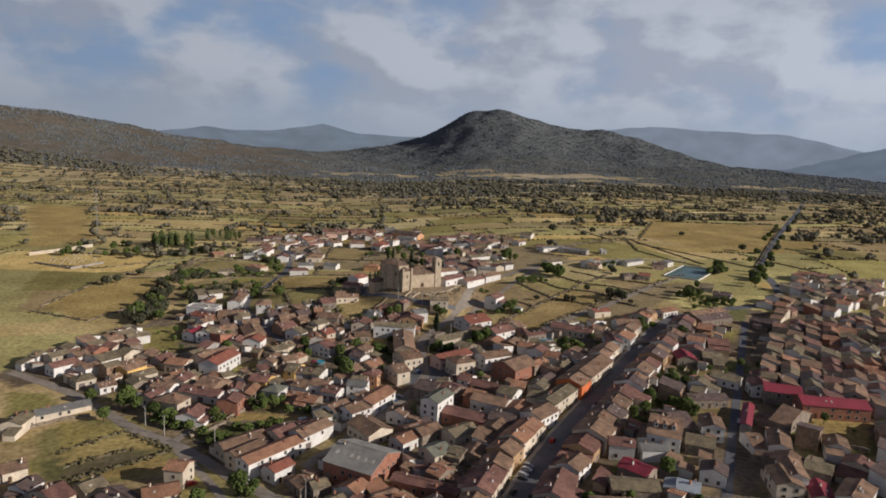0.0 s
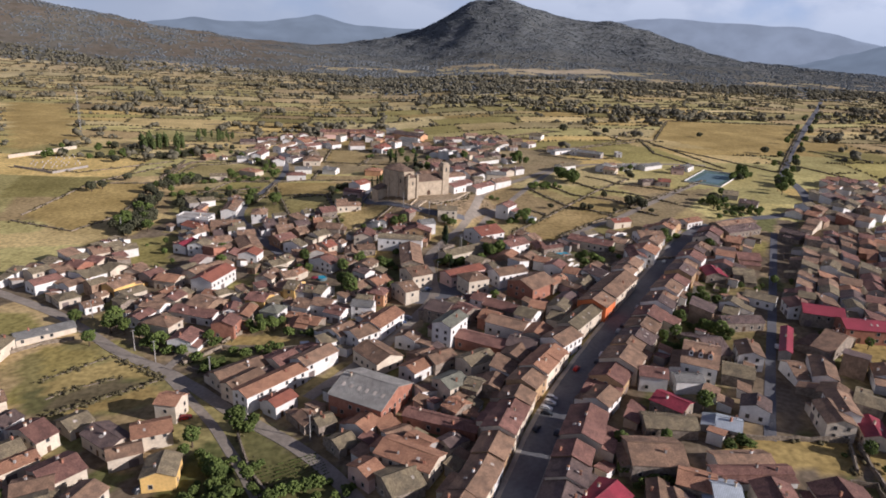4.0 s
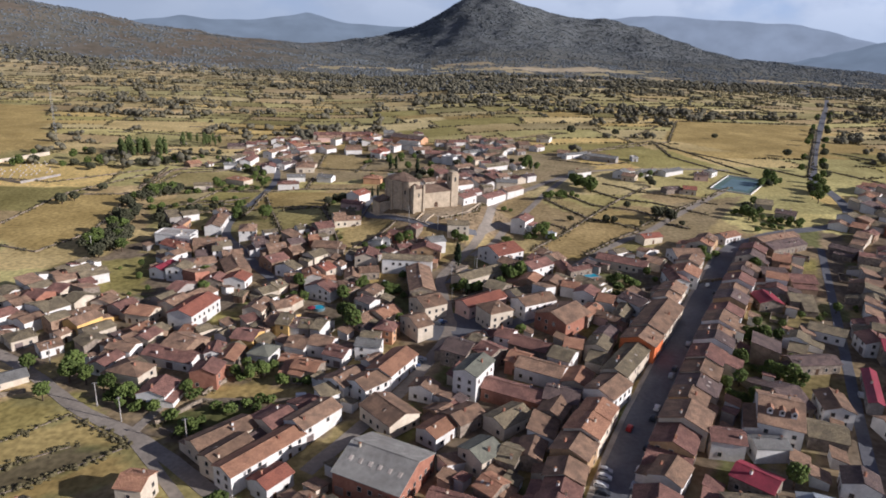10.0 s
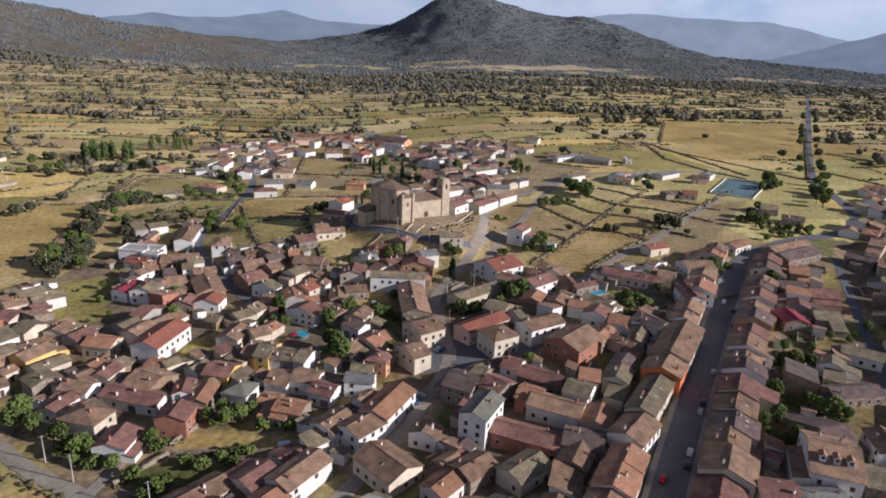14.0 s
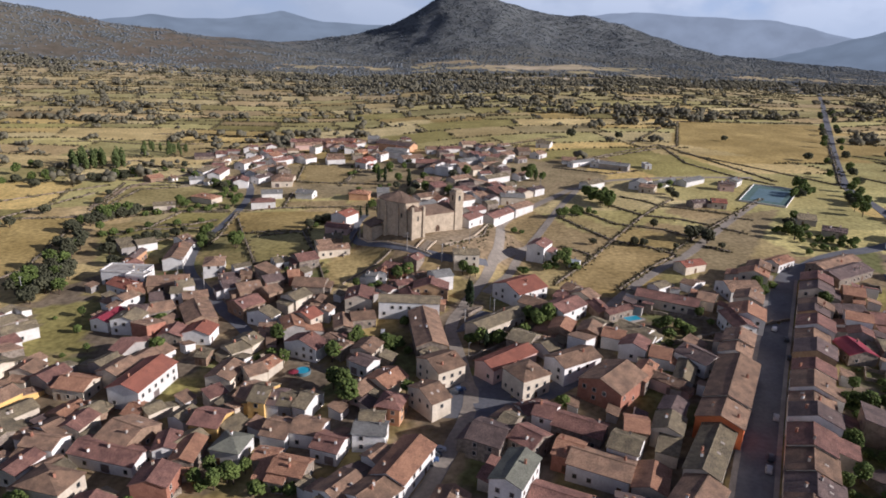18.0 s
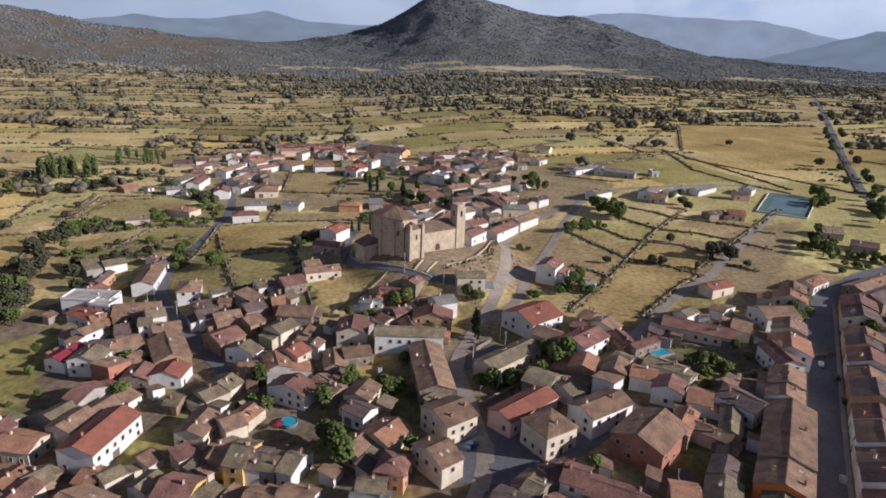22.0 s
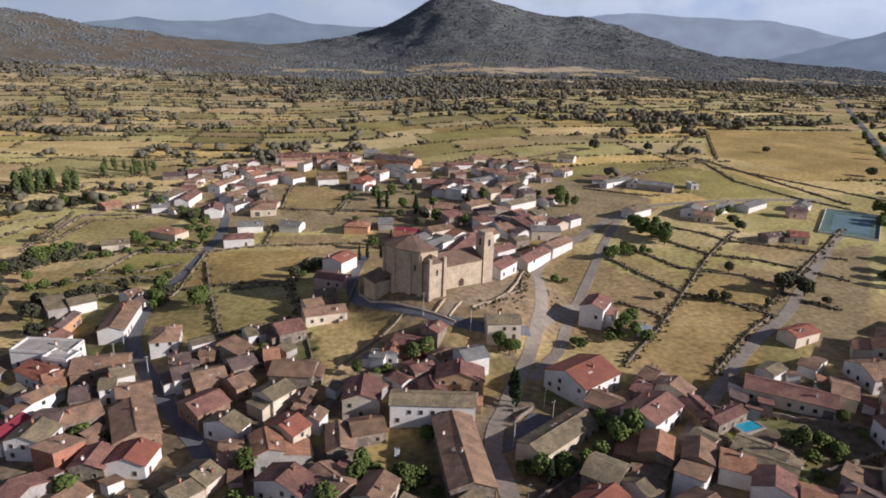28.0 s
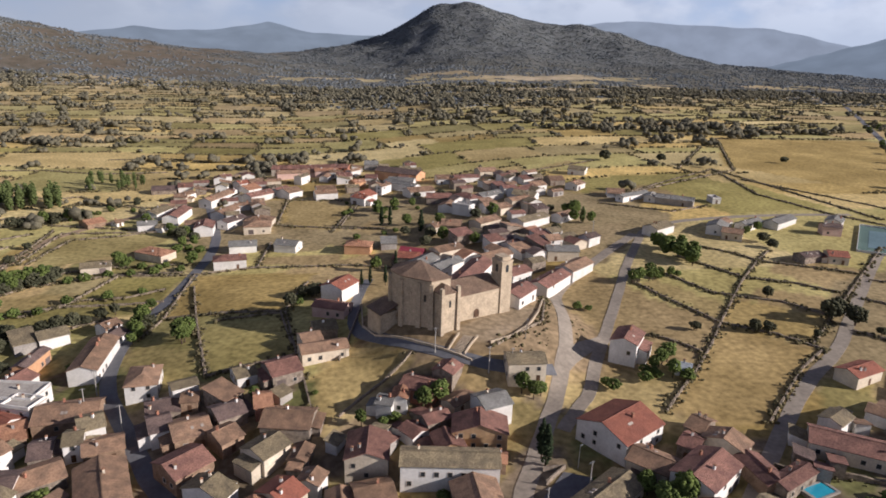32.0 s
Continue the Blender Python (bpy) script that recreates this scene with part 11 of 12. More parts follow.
tree("oak", -241.2, 622.1, 1.17)
tree("oak", -239.4, 625.1, 0.92)
tree("oak", -203.5, 662.1, 0.81)
tree("oak", -196.9, 676.7, 0.88)
tree("oak", -218.1, 645.5, 0.82)
tree("bush", -192.4, 655.2, 1.12)
tree("bush", -197.5, 678.4, 1.13)
tree("bush", -209.3, 662.2, 0.97)
tree("oak", -225.6, 626.9, 0.81)
tree("bush", -213.8, 647.4, 1.16)
tree("bush", -220.4, 634.5, 0.94)
tree("bush", -205.6, 656.2, 1.18)
tree("bush", -226.1, 629.9, 1.0)
tree("bush", -210.4, 648.5, 1.09)
tree("oak", -65.3, 499.6, 1.01)
tree("oak", -74.3, 489.8, 1.05)
tree("oak", -66.2, 499.5, 0.89)
tree("oak", -70.0, 497.8, 1.13)
tree("bush", -71.0, 490.5, 1.02)
tree("oak", -64.4, 501.9, 0.9)
tree("bush", -68.6, 499.5, 1.03)
tree("bush", -68.8, 501.1, 0.88)
tree("bush", -71.2, 497.5, 0.9)
tree("oak", -66.9, 498.3, 0.96)
tree("broad", 104.3, 522.3, 1.02)
tree("broad", 107.6, 526.5, 1.57)
tree("broad", 98.1, 540.1, 1.5)
tree("broad", 103.0, 527.2, 1.21)
tree("broad", 104.3, 530.5, 1.57)
tree("broad", 97.6, 533.7, 1.28)
tree("broad", 102.7, 528.3, 1.45)
tree("broad", 104.4, 521.2, 1.36)
tree("broad", 100.8, 541.8, 1.14)
tree("broad", 98.5, 535.8, 1.56)
tree("broad", 106.2, 526.1, 1.25)
tree("broad", 104.8, 520.0, 1.24)
tree("broad", 88.0, 506.2, 0.87)
tree("broad", 73.2, 503.7, 1.06)
tree("broad", 72.3, 503.8, 0.94)
tree("bush", 83.4, 507.0, 1.16)
tree("broad", 77.9, 504.4, 1.08)
tree("bush", 92.3, 507.6, 1.18)
tree("broad", 79.5, 504.1, 0.91)
tree("bush", 82.7, 505.8, 0.9)
tree("broad", 83.5, 506.7, 0.86)
tree("broad", 69.6, 501.9, 1.12)
tree("broad", -128.3, 482.3, 0.89)
tree("broad", -128.4, 476.1, 1.1)
tree("broad", -131.3, 488.1, 1.2)
tree("broad", -131.8, 484.1, 0.82)
tree("bush", -127.0, 487.5, 0.92)
tree("broad", -130.4, 478.1, 1.08)
tree("bush", -133.1, 481.4, 0.83)
tree("broad", -129.9, 486.6, 1.26)
tree("broad", -108.0, 470.2, 1.29)
tree("broad", -109.1, 464.2, 1.32)
tree("broad", -111.0, 467.9, 1.28)
tree("broad", -110.9, 469.9, 1.35)
tree("broad", -108.5, 465.3, 1.21)
tree("broad", -30.9, 641.9, 1.35)
tree("broad", -19.5, 646.6, 1.02)
tree("bush", -37.7, 634.5, 1.09)
tree("bush", -39.8, 641.3, 1.47)
tree("bush", -16.4, 640.4, 1.02)
tree("bush", -30.2, 642.1, 1.11)
tree("broad", -41.4, 641.0, 1.32)
tree("broad", -40.9, 629.8, 1.35)
tree("bush", -36.3, 641.0, 1.28)
tree("bush", -39.0, 639.8, 1.45)
tree("broad", 73.9, 610.3, 1.17)
tree("broad", 69.4, 612.0, 1.17)
tree("broad", 72.9, 612.3, 1.15)
tree("broad", 75.9, 611.3, 1.17)
tree("broad", 74.8, 610.8, 1.57)
tree("broad", 72.5, 609.9, 1.22)
tree("bush", 114.2, 304.5, 0.89)
tree("broad", 116.8, 305.0, 0.88)
tree("broad", 115.2, 304.5, 1.0)
tree("bush", 114.2, 304.7, 0.75)
tree("bush", 118.1, 303.3, 0.75)
tree("bush", 112.2, 305.7, 0.97)
tree("bush", 116.5, 304.2, 0.88)
tree("broad", 112.4, 306.0, 0.93)
tree("broad", 118.6, 303.5, 1.09)
tree("broad", 124.0, 302.6, 1.09)
tree("bush", 115.3, 305.7, 1.1)
tree("bush", 114.7, 270.9, 0.88)
tree("bush", 111.6, 276.5, 0.88)
tree("bush", 113.0, 273.6, 0.94)
tree("bush", 107.2, 280.7, 1.09)
tree("bush", 106.5, 279.1, 0.75)
tree("broad", 116.4, 271.4, 0.82)
tree("broad", 110.4, 275.5, 0.97)
tree("broad", 100.9, 285.3, 0.85)
tree("bush", 114.5, 274.0, 0.87)
tree("bush", 103.7, 282.2, 0.91)
tree("bush", 115.5, 271.0, 0.75)
tree("bush", 112.7, 274.8, 0.73)
tree("broad", 99.6, 286.6, 1.09)
tree("bush", 109.8, 276.7, 0.87)
tree("broad", 113.6, 273.9, 1.09)
tree("bush", 113.3, 271.8, 1.0)
tree("bush", 105.9, 279.5, 0.95)
tree("broad", 101.7, 284.6, 0.79)
tree("broad", 108.5, 280.4, 0.91)
tree("broad", 109.1, 276.3, 0.96)
tree("bush", 90.5, 265.1, 0.94)
tree("bush", 90.9, 264.6, 1.01)
tree("bush", 91.7, 261.5, 1.04)
tree("bush", 91.9, 264.3, 1.03)
tree("bush", 93.3, 261.4, 1.04)
tree("bush", 88.9, 267.1, 1.05)
tree("bush", 90.3, 263.8, 0.79)
tree("bush", 88.3, 266.9, 0.84)
tree("broad", 130.9, 394.3, 1.04)
tree("broad", 131.0, 393.5, 1.07)
tree("bush", -22.6, 354.1, 1.02)
tree("broad", -23.5, 327.2, 0.94)
tree("bush", -31.7, 359.6, 0.9)
tree("broad", -31.5, 360.0, 0.93)
tree("broad", -41.7, 366.3, 0.99)
tree("broad", -29.0, 358.7, 0.82)
tree("bush", -37.4, 362.7, 0.85)
tree("bush", -33.6, 361.3, 1.01)
tree("bush", -37.7, 363.5, 0.89)
tree("bush", -38.4, 365.1, 0.97)
tree("broad", -41.1, 365.3, 1.0)
tree("bush", -41.9, 366.4, 0.94)
tree("bush", -40.0, 364.2, 1.1)
tree("bush", -41.2, 366.3, 1.13)
tree("bush", -41.4, 366.9, 1.0)
tree("bush", -37.2, 363.9, 1.07)
tree("bush", -38.0, 363.4, 1.03)
tree("bush", -39.5, 364.1, 0.8)
tree("bush", 2.2, 360.9, 0.82)
tree("bush", 0.8, 360.4, 0.92)
tree("bush", 25.9, 376.0, 1.09)
tree("broad", 26.4, 375.9, 0.93)
tree("broad", 24.8, 376.0, 0.83)
tree("broad", 26.5, 376.3, 0.94)
tree("bush", -57.4, 177.1, 0.69)
tree("bush", -64.0, 191.8, 0.65)
tree("bush", -71.6, 191.4, 0.77)
tree("bush", -53.8, 187.2, 0.81)
tree("broad", -65.0, 195.2, 0.76)
tree("bush", -63.1, 177.0, 0.56)
tree("broad", -71.0, 182.1, 0.87)
tree("broad", -79.4, 204.1, 0.81)
tree("bush", -56.7, 179.9, 0.95)
tree("bush", -69.2, 195.7, 0.91)
tree("broad", -70.1, 195.5, 0.57)
tree("bush", -64.9, 185.8, 0.56)
tree("bush", -72.9, 199.8, 0.7)
tree("bush", -64.3, 201.8, 0.84)
tree("bush", -65.1, 193.7, 0.75)
tree("bush", -64.0, 184.2, 0.78)
tree("broad", -66.7, 194.2, 0.97)
tree("bush", -66.4, 183.6, 0.63)
tree("broad", -60.6, 198.0, 0.55)
tree("bush", -55.4, 177.7, 0.74)
tree("bush", -58.3, 186.9, 0.83)
tree("bush", -63.5, 197.0, 0.59)
tree("bush", -57.6, 178.9, 0.73)
tree("broad", -54.9, 187.7, 0.67)
tree("broad", -57.7, 193.3, 0.91)
tree("broad", -65.2, 183.9, 0.64)
tree("bush", -68.8, 180.1, 0.88)
tree("bush", -59.1, 183.6, 0.55)
tree("broad", -65.4, 193.2, 0.75)
tree("broad", -61.6, 190.4, 0.53)
tree("bush", -56.7, 198.2, 0.95)
tree("bush", -55.6, 199.8, 0.89)
tree("bush", -71.6, 187.5, 0.97)
tree("bush", -65.9, 200.5, 0.71)
tree("bush", -27.0, 188.3, 0.78)
tree("bush", -31.0, 183.1, 0.75)
tree("bush", -33.5, 190.7, 0.72)
tree("bush", -31.7, 185.5, 0.72)
tree("bush", -37.1, 189.4, 0.58)
tree("bush", -36.5, 185.0, 0.84)
tree("bush", -28.2, 185.5, 0.8)
tree("bush", -37.5, 182.5, 0.81)
tree("bush", -28.9, 187.6, 0.79)
tree("bush", -38.4, 181.2, 0.83)
tree("oak", 246.2, 545.7, 0.94)
tree("oak", 244.9, 548.9, 1.01)
tree("oak", 245.5, 549.2, 1.17)
tree("broad", 251.6, 549.1, 1.13)
tree("broad", 247.9, 550.3, 1.35)
tree("broad", 250.3, 547.4, 1.02)
tree("oak", 251.4, 549.7, 1.07)
tree("broad", 239.3, 545.1, 1.2)
tree("broad", 244.4, 549.6, 1.12)
tree("oak", 257.7, 554.8, 0.99)
tree("broad", 255.9, 550.9, 1.0)
tree("broad", 250.0, 550.7, 0.91)
tree("broad", 252.8, 550.4, 0.91)
tree("broad", 237.4, 542.9, 0.96)
tree("broad", 193.6, 465.0, 0.93)
tree("broad", 189.8, 467.9, 1.15)
tree("broad", 199.3, 468.8, 1.06)
tree("bush", 190.6, 467.5, 1.2)
tree("broad", 187.7, 466.9, 1.07)
tree("broad", 184.6, 469.6, 0.81)
tree("bush", 183.3, 470.4, 1.17)
tree("bush", 188.4, 469.7, 1.11)
tree("broad", 209.3, 450.2, 0.96)
tree("bush", 192.0, 460.8, 0.88)
tree("bush", 201.7, 452.9, 1.02)
tree("bush", 207.2, 447.4, 0.92)
tree("bush", 198.4, 455.2, 0.91)
tree("bush", 201.3, 456.5, 0.82)
tree("bush", 197.6, 460.9, 0.86)
tree("bush", 212.9, 445.2, 0.95)
tree("bush", 196.0, 464.3, 0.96)
tree("bush", 205.4, 453.7, 0.91)
tree("broad", 204.7, 452.3, 0.73)
tree("bush", 209.6, 451.5, 0.77)
tree("broad", 212.0, 446.9, 0.8)
tree("broad", 214.3, 447.4, 0.97)
tree("broad", 273.7, 532.5, 1.24)
tree("broad", 272.0, 537.0, 1.36)
tree("broad", 269.3, 522.2, 1.18)
tree("broad", 274.2, 533.3, 1.18)
tree("oak", 274.4, 532.4, 0.92)
tree("oak", 271.5, 534.8, 1.31)
tree("oak", 267.8, 525.4, 1.24)
tree("broad", 274.6, 531.0, 1.29)
tree("broad", 306.0, 577.6, 1.30)
tree("oak", 309.6, 579.1, 1.46)
tree("broad", 302.1, 601.9, 1.15)
tree("oak", 336.9, 655.6, 1.14)
tree("oak", 328.0, 612.5, 1.41)
tree("oak", 328.4, 612.1, 1.16)
tree("oak", 369.9, 681.5, 1.32)
tree("broad", 334.8, 655.5, 1.12)
tree("oak", 336.1, 654.6, 1.05)
tree("broad", 334.2, 625.9, 1.49)
tree("oak", 376.3, 691.0, 1.35)
tree("broad", 424.5, 766.9, 0.96)
tree("broad", 409.3, 772.0, 1.40)
tree("broad", 420.3, 761.2, 1.29)
tree("oak", 439.4, 821.4, 1.07)
tree("oak", 469.3, 838.1, 1.34)
tree("oak", 443.3, 827.4, 1.21)
tree("oak", 420.7, 764.0, 1.49)
tree("broad", 387.1, 740.0, 1.41)
tree("broad", 393.3, 722.1, 0.98)
tree("oak", 542.9, 953.3, 1.38)
tree("oak", 534.0, 943.0, 1.00)
tree("broad", 586.0, 1026.1, 0.91)
tree("broad", 548.1, 961.9, 1.16)
tree("broad", 485.6, 866.2, 1.11)
tree("broad", 593.2, 1033.3, 1.48)
tree("oak", 479.8, 856.4, 1.06)
tree("broad", 466.7, 863.8, 1.07)
tree("broad", 544.4, 986.6, 1.42)
tree("oak", 463.1, 860.3, 0.99)
tree("oak", 543.4, 982.9, 1.22)
tree("broad", 483.3, 858.7, 0.91)
tree("broad", 483.8, 863.9, 1.37)
tree("broad", 472.0, 872.8, 1.30)
tree("oak", 573.1, 1031.2, 1.31)
tree("oak", 480.2, 856.6, 0.99)
tree("oak", -15.1, 668.6, 0.92)
tree("oak", 16.4, 611.8, 1.34)
tree("oak", 61.9, 618.5, 0.95)
tree("bush", 60.1, 621.5, 1.11)
tree("oak", 11.9, 596.2, 0.91)
tree("broad", -6.6, 574.2, 1.43)
tree("bush", -60.8, 635.3, 1.38)
tree("oak", -11.5, 586.5, 0.86)
tree("bush", -57.2, 574.2, 0.97)
tree("oak", -0.1, 663.9, 1.43)
tree("bush", -61.0, 662.5, 0.88)
tree("bush", -57.9, 640.0, 1.39)
tree("bush", -37.2, 592.0, 1.02)
tree("oak", -25.7, 589.1, 1.07)
tree("bush", -30.8, 595.9, 0.95)
tree("broad", 9.1, 564.0, 1.17)
tree("oak", -15.7, 568.0, 1.24)
tree("oak", -12.4, 580.7, 1.32)
tree("bush", -52.1, 586.7, 1.23)
tree("oak", -11.9, 587.2, 1.01)
tree("broad", -5.9, 603.2, 1.23)
tree("bush", -36.1, 624.4, 0.81)
tree("oak", 55.7, 579.8, 1.0)
tree("broad", 144.2, 322.8, 0.72)
tree("bush", 123.3, 304.2, 1.02)
tree("bush", 156.6, 326.0, 0.7)
tree("bush", 133.4, 317.4, 1.03)
tree("bush", 113.1, 306.2, 0.97)
tree("bush", 151.3, 320.8, 0.99)
tree("bush", 123.3, 305.3, 0.71)
tree("bush", 113.3, 300.6, 0.9)
tree("bush", 89.1, 264.3, 0.84)
tree("bush", 89.6, 271.5, 0.84)
tree("broad", 163.1, 328.4, 0.92)
tree("bush", 131.4, 313.0, 0.74)
tree("broad", 94.4, 272.3, 1.06)
tree("bush", 119.1, 311.1, 0.96)
tree("broad", 101.3, 285.8, 1.03)
tree("bush", 112.9, 279.3, 1.05)
tree("broad", 94.3, 261.5, 1.02)
tree("broad", 88.7, 270.6, 0.86)
tree("broad", 121.2, 314.4, 0.82)

# ---- walls between fields, with brambles on them ----
bramble = []


def stone_wall(pts, height=1.1, thick=0.7, hedge=0.5, label="old dry-stone field wall"):
    """A rough wall along a line on the ground, and places for the brambles that grow on it."""
    line = resample(pts, 2.2)
    r = random.Random(int(abs(pts[0][0] * 7 + pts[0][1] * 3)))
    verts, faces = [], []
    for k, (x, y) in enumerate(line):
        x0, y0 = line[max(k - 1, 0)]
        x1, y1 = line[min(k + 1, len(line) - 1)]
        L = math.hypot(x1 - x0, y1 - y0) or 1
        nx_, ny_ = (y1 - y0) / L, -(x1 - x0) / L
        z, hh = gz(x, y), height * r.uniform(0.7, 1.2)
        for s, zz in ((-0.6, -0.4), (-0.42, hh), (0.42, hh * r.uniform(0.9, 1.1)), (0.6, -0.4)):
            o = s * thick + r.uniform(-0.08, 0.08)
            verts.append((x + nx_ * o, y + ny_ * o, z + zz))
        if r.random() < hedge:
            for _ in range(r.choice((3, 4, 6, 8, 10))):
                bramble.append((x + r.gauss(0, 1.1), y + r.gauss(0, 1.1), z + r.uniform(0.0, 0.6), 0.3 + 0.6 * r.random() ** 2))
    for k in range(len(line) - 1):
        for q in range(3):
            a = k * 4 + q
            faces.append((a, a + 1, a + 5, a + 4))
    n = len(verts)
    faces += [(3, 2, 1, 0), (n - 4, n - 3, n - 2, n - 1)]
    return tagged(mesh_object("stone_wall", verts, faces, M_DRYWALL), label, "wall", "field walls", "structure")


stone_wall([(-125.2, 541.3), (-99.2, 547.8), (-53.5, 545.3), (-16.3, 531.4)], 0.75, 0.7, 0.75)
stone_wall([(-125.2, 541.3), (-123.2, 489.3), (-126.7, 474)], 0.75, 0.7, 0.75)
stone_wall([(-123.2, 489.3), (-75.6, 483.8), (-71, 521.2)], 0.75, 0.7, 0.75)
stone_wall([(-106.8, 476.4), (-94.7, 438)], 0.75, 0.7, 0.75)
stone_wall([(-94.7, 438), (-67, 448.4), (-75.6, 483.8)], 0.75, 0.7, 0.75)
stone_wall([(112.7, 441.7), (161.5, 488.9), (212.4, 538.3)], 0.75, 0.7, 0.75)
stone_wall([(-159.5, 541.7), (-128.9, 540.9)], 0.75, 0.7, 0.75)
stone_wall([(-171.7, 507.6), (-129.2, 508.8)], 0.75, 0.7, 0.75)
stone_wall([(-189.9, 500.4), (-169.4, 507.5), (-159.5, 541.7)], 0.75, 0.7, 0.75)
stone_wall([(-212.6, 558.7), (-213.8, 608.3), (-163.2, 610)], 0.75, 0.7, 0.75)
stone_wall([(-97.9, 547.6), (-97.3, 586.5)], 0.75, 0.7, 0.75)
stone_wall([(-99.1, 618.4), (-100.8, 679.3), (-51.7, 671.4), (-62.7, 607.6), (-99.1, 618.4)], 0.75, 0.7, 0.75)
stone_wall([(-62.7, 607.6), (-37, 603)], 0.75, 0.7, 0.75)
stone_wall([(33.5, 712.2), (138.1, 775.7)], 0.75, 0.7, 0.75)
stone_wall([(118.7, 653.6), (222.7, 737.6), (210.4, 650.2), (228.2, 600.8), (245.3, 577.3)], 0.75, 0.7, 0.75)
stone_wall([(97, 633.5), (134.3, 609.8), (161.1, 621.5)], 0.75, 0.7, 0.75)
stone_wall([(194.5, 737), (271.1, 856.9)], 0.75, 0.7, 0.75)
stone_wall([(222.7, 737.6), (251.4, 588.7)], 0.75, 0.7, 0.75)
stone_wall([(-1, 436.4), (18, 453.5), (27.9, 488.1)], 0.75, 0.7, 0.75)
stone_wall([(-265.1, 431.7), (-220, 415.1), (-205.7, 448.2), (-213.5, 530.8), (-174.1, 552.5), (-131.1, 555.4)], 0.75, 0.7, 0.75)
stone_wall([(-260.4, 525.1), (-217.4, 530.4)], 0.75, 0.7, 0.75)
stone_wall([(-265, 442.7), (-260.4, 525.1), (-230.2, 585.5)], 0.75, 0.7, 0.75)
stone_wall([(-346.5, 567), (-284.6, 557.2), (-229.2, 607.9)], 0.75, 0.7, 0.75)
stone_wall([(225.7, 696.3), (295.2, 578.4), (482.8, 883.9)], 0.75, 0.7, 0.75)
stone_wall([(120, 653.1), (238.5, 733.3), (317.4, 917.1), (513.1, 937.1)], 0.75, 0.7, 0.75)
stone_wall([(330.3, 606), (356.6, 549)], 0.75, 0.7, 0.75)
stone_wall([(388.9, 697.9), (423.8, 647.4)], 0.75, 0.7, 0.75)
stone_wall([(-177.1, 262.7), (-161.9, 276.7), (-151.1, 281.3)], 1.5, 0.7, 0.25)
stone_wall([(82.6, 206.6), (123.8, 203.7), (117.3, 189.2)], 1.5, 0.7, 0.25)
stone_wall([(125.2, 201.2), (117.9, 168.1)], 1.5, 0.7, 0.25)
stone_wall([(159.7, 266.8), (162.2, 247.3), (171.9, 238.7)], 1.5, 0.7, 0.25)
stone_wall([(-66.1, 214.1), (-57.9, 196.6), (-41.3, 174.4)], 1.5, 0.7, 0.25)
stone_wall([(-99.9, 261.4), (-88.7, 273.9), (-55.9, 272.5)], 1.4, 0.7, 0.3)
stone_wall([(-90, 277.9), (-84.2, 286.8)], 1.4, 0.7, 0.3)
stone_wall([(-42.6, 366.5), (-28.6, 358.7)], 1.5, 0.7, 0.3)
stone_wall([(-0.9, 346.8), (25.4, 363.8)], 1.5, 0.7, 0.3)
stone_wall([(61.7, 345.8), (129.5, 364.9)], 1.5, 0.7, 0.3)
stone_wall([(61.8, 380.4), (102, 365.3)], 1.5, 0.7, 0.3)
stone_wall([(70.4, 504.7), (76.6, 488.1), (83.3, 473.0), (88.5, 461.0), (104.2, 449.8), (114.0, 437.9)], 0.75, 0.7, 0.9)
stone_wall([(59.8, 454.5), (68.0, 445.9), (71.3, 440.4)], 0.75, 0.7, 0.9)
stone_wall([(151.4, 536.3), (138.2, 523.1), (116.6, 498.2), (102.3, 479.3), (88.5, 461.0), (76.9, 444.8), (65.0, 430.0), (55.6, 419.7), (45.3, 408.1)], 0.75, 0.7, 0.9)
stone_wall([(85.5, 516.8), (92.5, 502.0), (99.0, 488.5), (106.7, 484.1), (122.3, 476.8), (132.2, 464.0)], 0.75, 0.7, 0.9)
stone_wall([(103.4, 533.4), (112.6, 516.8), (120.8, 503.2), (140.4, 494.3), (151.8, 484.1)], 0.75, 0.7, 0.85)
stone_wall([(120.5, 545.5), (132.6, 534.1), (138.2, 523.1), (157.8, 513.5), (174.4, 505.3)], 0.75, 0.7, 0.85)
stone_wall([(114.0, 437.9), (98.5, 426.2), (82.9, 410.5), (71.7, 398.9)], 0.75, 0.7, 0.8)
stone_wall([(133.4, 450.5), (143.1, 440.3)], 0.75, 0.7, 0.9)
stone_wall([(157.0, 477.8), (165.5, 469.4)], 0.75, 0.7, 0.9)
stone_wall([(174.4, 497.0), (183.4, 492.6)], 0.75, 0.7, 0.8)
stone_wall([(-57.1, 409.3), (-60.4, 422.4), (-63.5, 435.2)], 0.75, 0.7, 0.3)
stone_wall([(-29.0, 436.4), (-35.6, 430.5), (-44.3, 420.6), (-50.8, 412.9)], 0.75, 0.7, 0.4)
stone_wall([(-146.8, 250.1), (-140.0, 256.7), (-129.5, 268.4)], 0.25, 0.5, 0.7)
stone_wall([(-133.5, 227.9), (-126.5, 232.2), (-116.1, 240.6), (-104.7, 249.6)], 0.25, 0.5, 1.0)
stone_wall([(-138.9, 236.8), (-132.9, 243.8), (-121.0, 250.8)], 0.25, 0.5, 0.6)
stone_wall([(-129.2, 267.7), (-118.1, 260.0), (-105.9, 252.6)], 0.25, 0.5, 0.8)
stone_wall([(-97.8, 259.6), (-87.0, 254.6), (-79.7, 251.3)], 0.25, 0.5, 0.6)
stone_wall([(-121.2, 525.1), (-108.6, 481.8), (-94.6, 439.4)], 0.75, 0.7, 0.5)
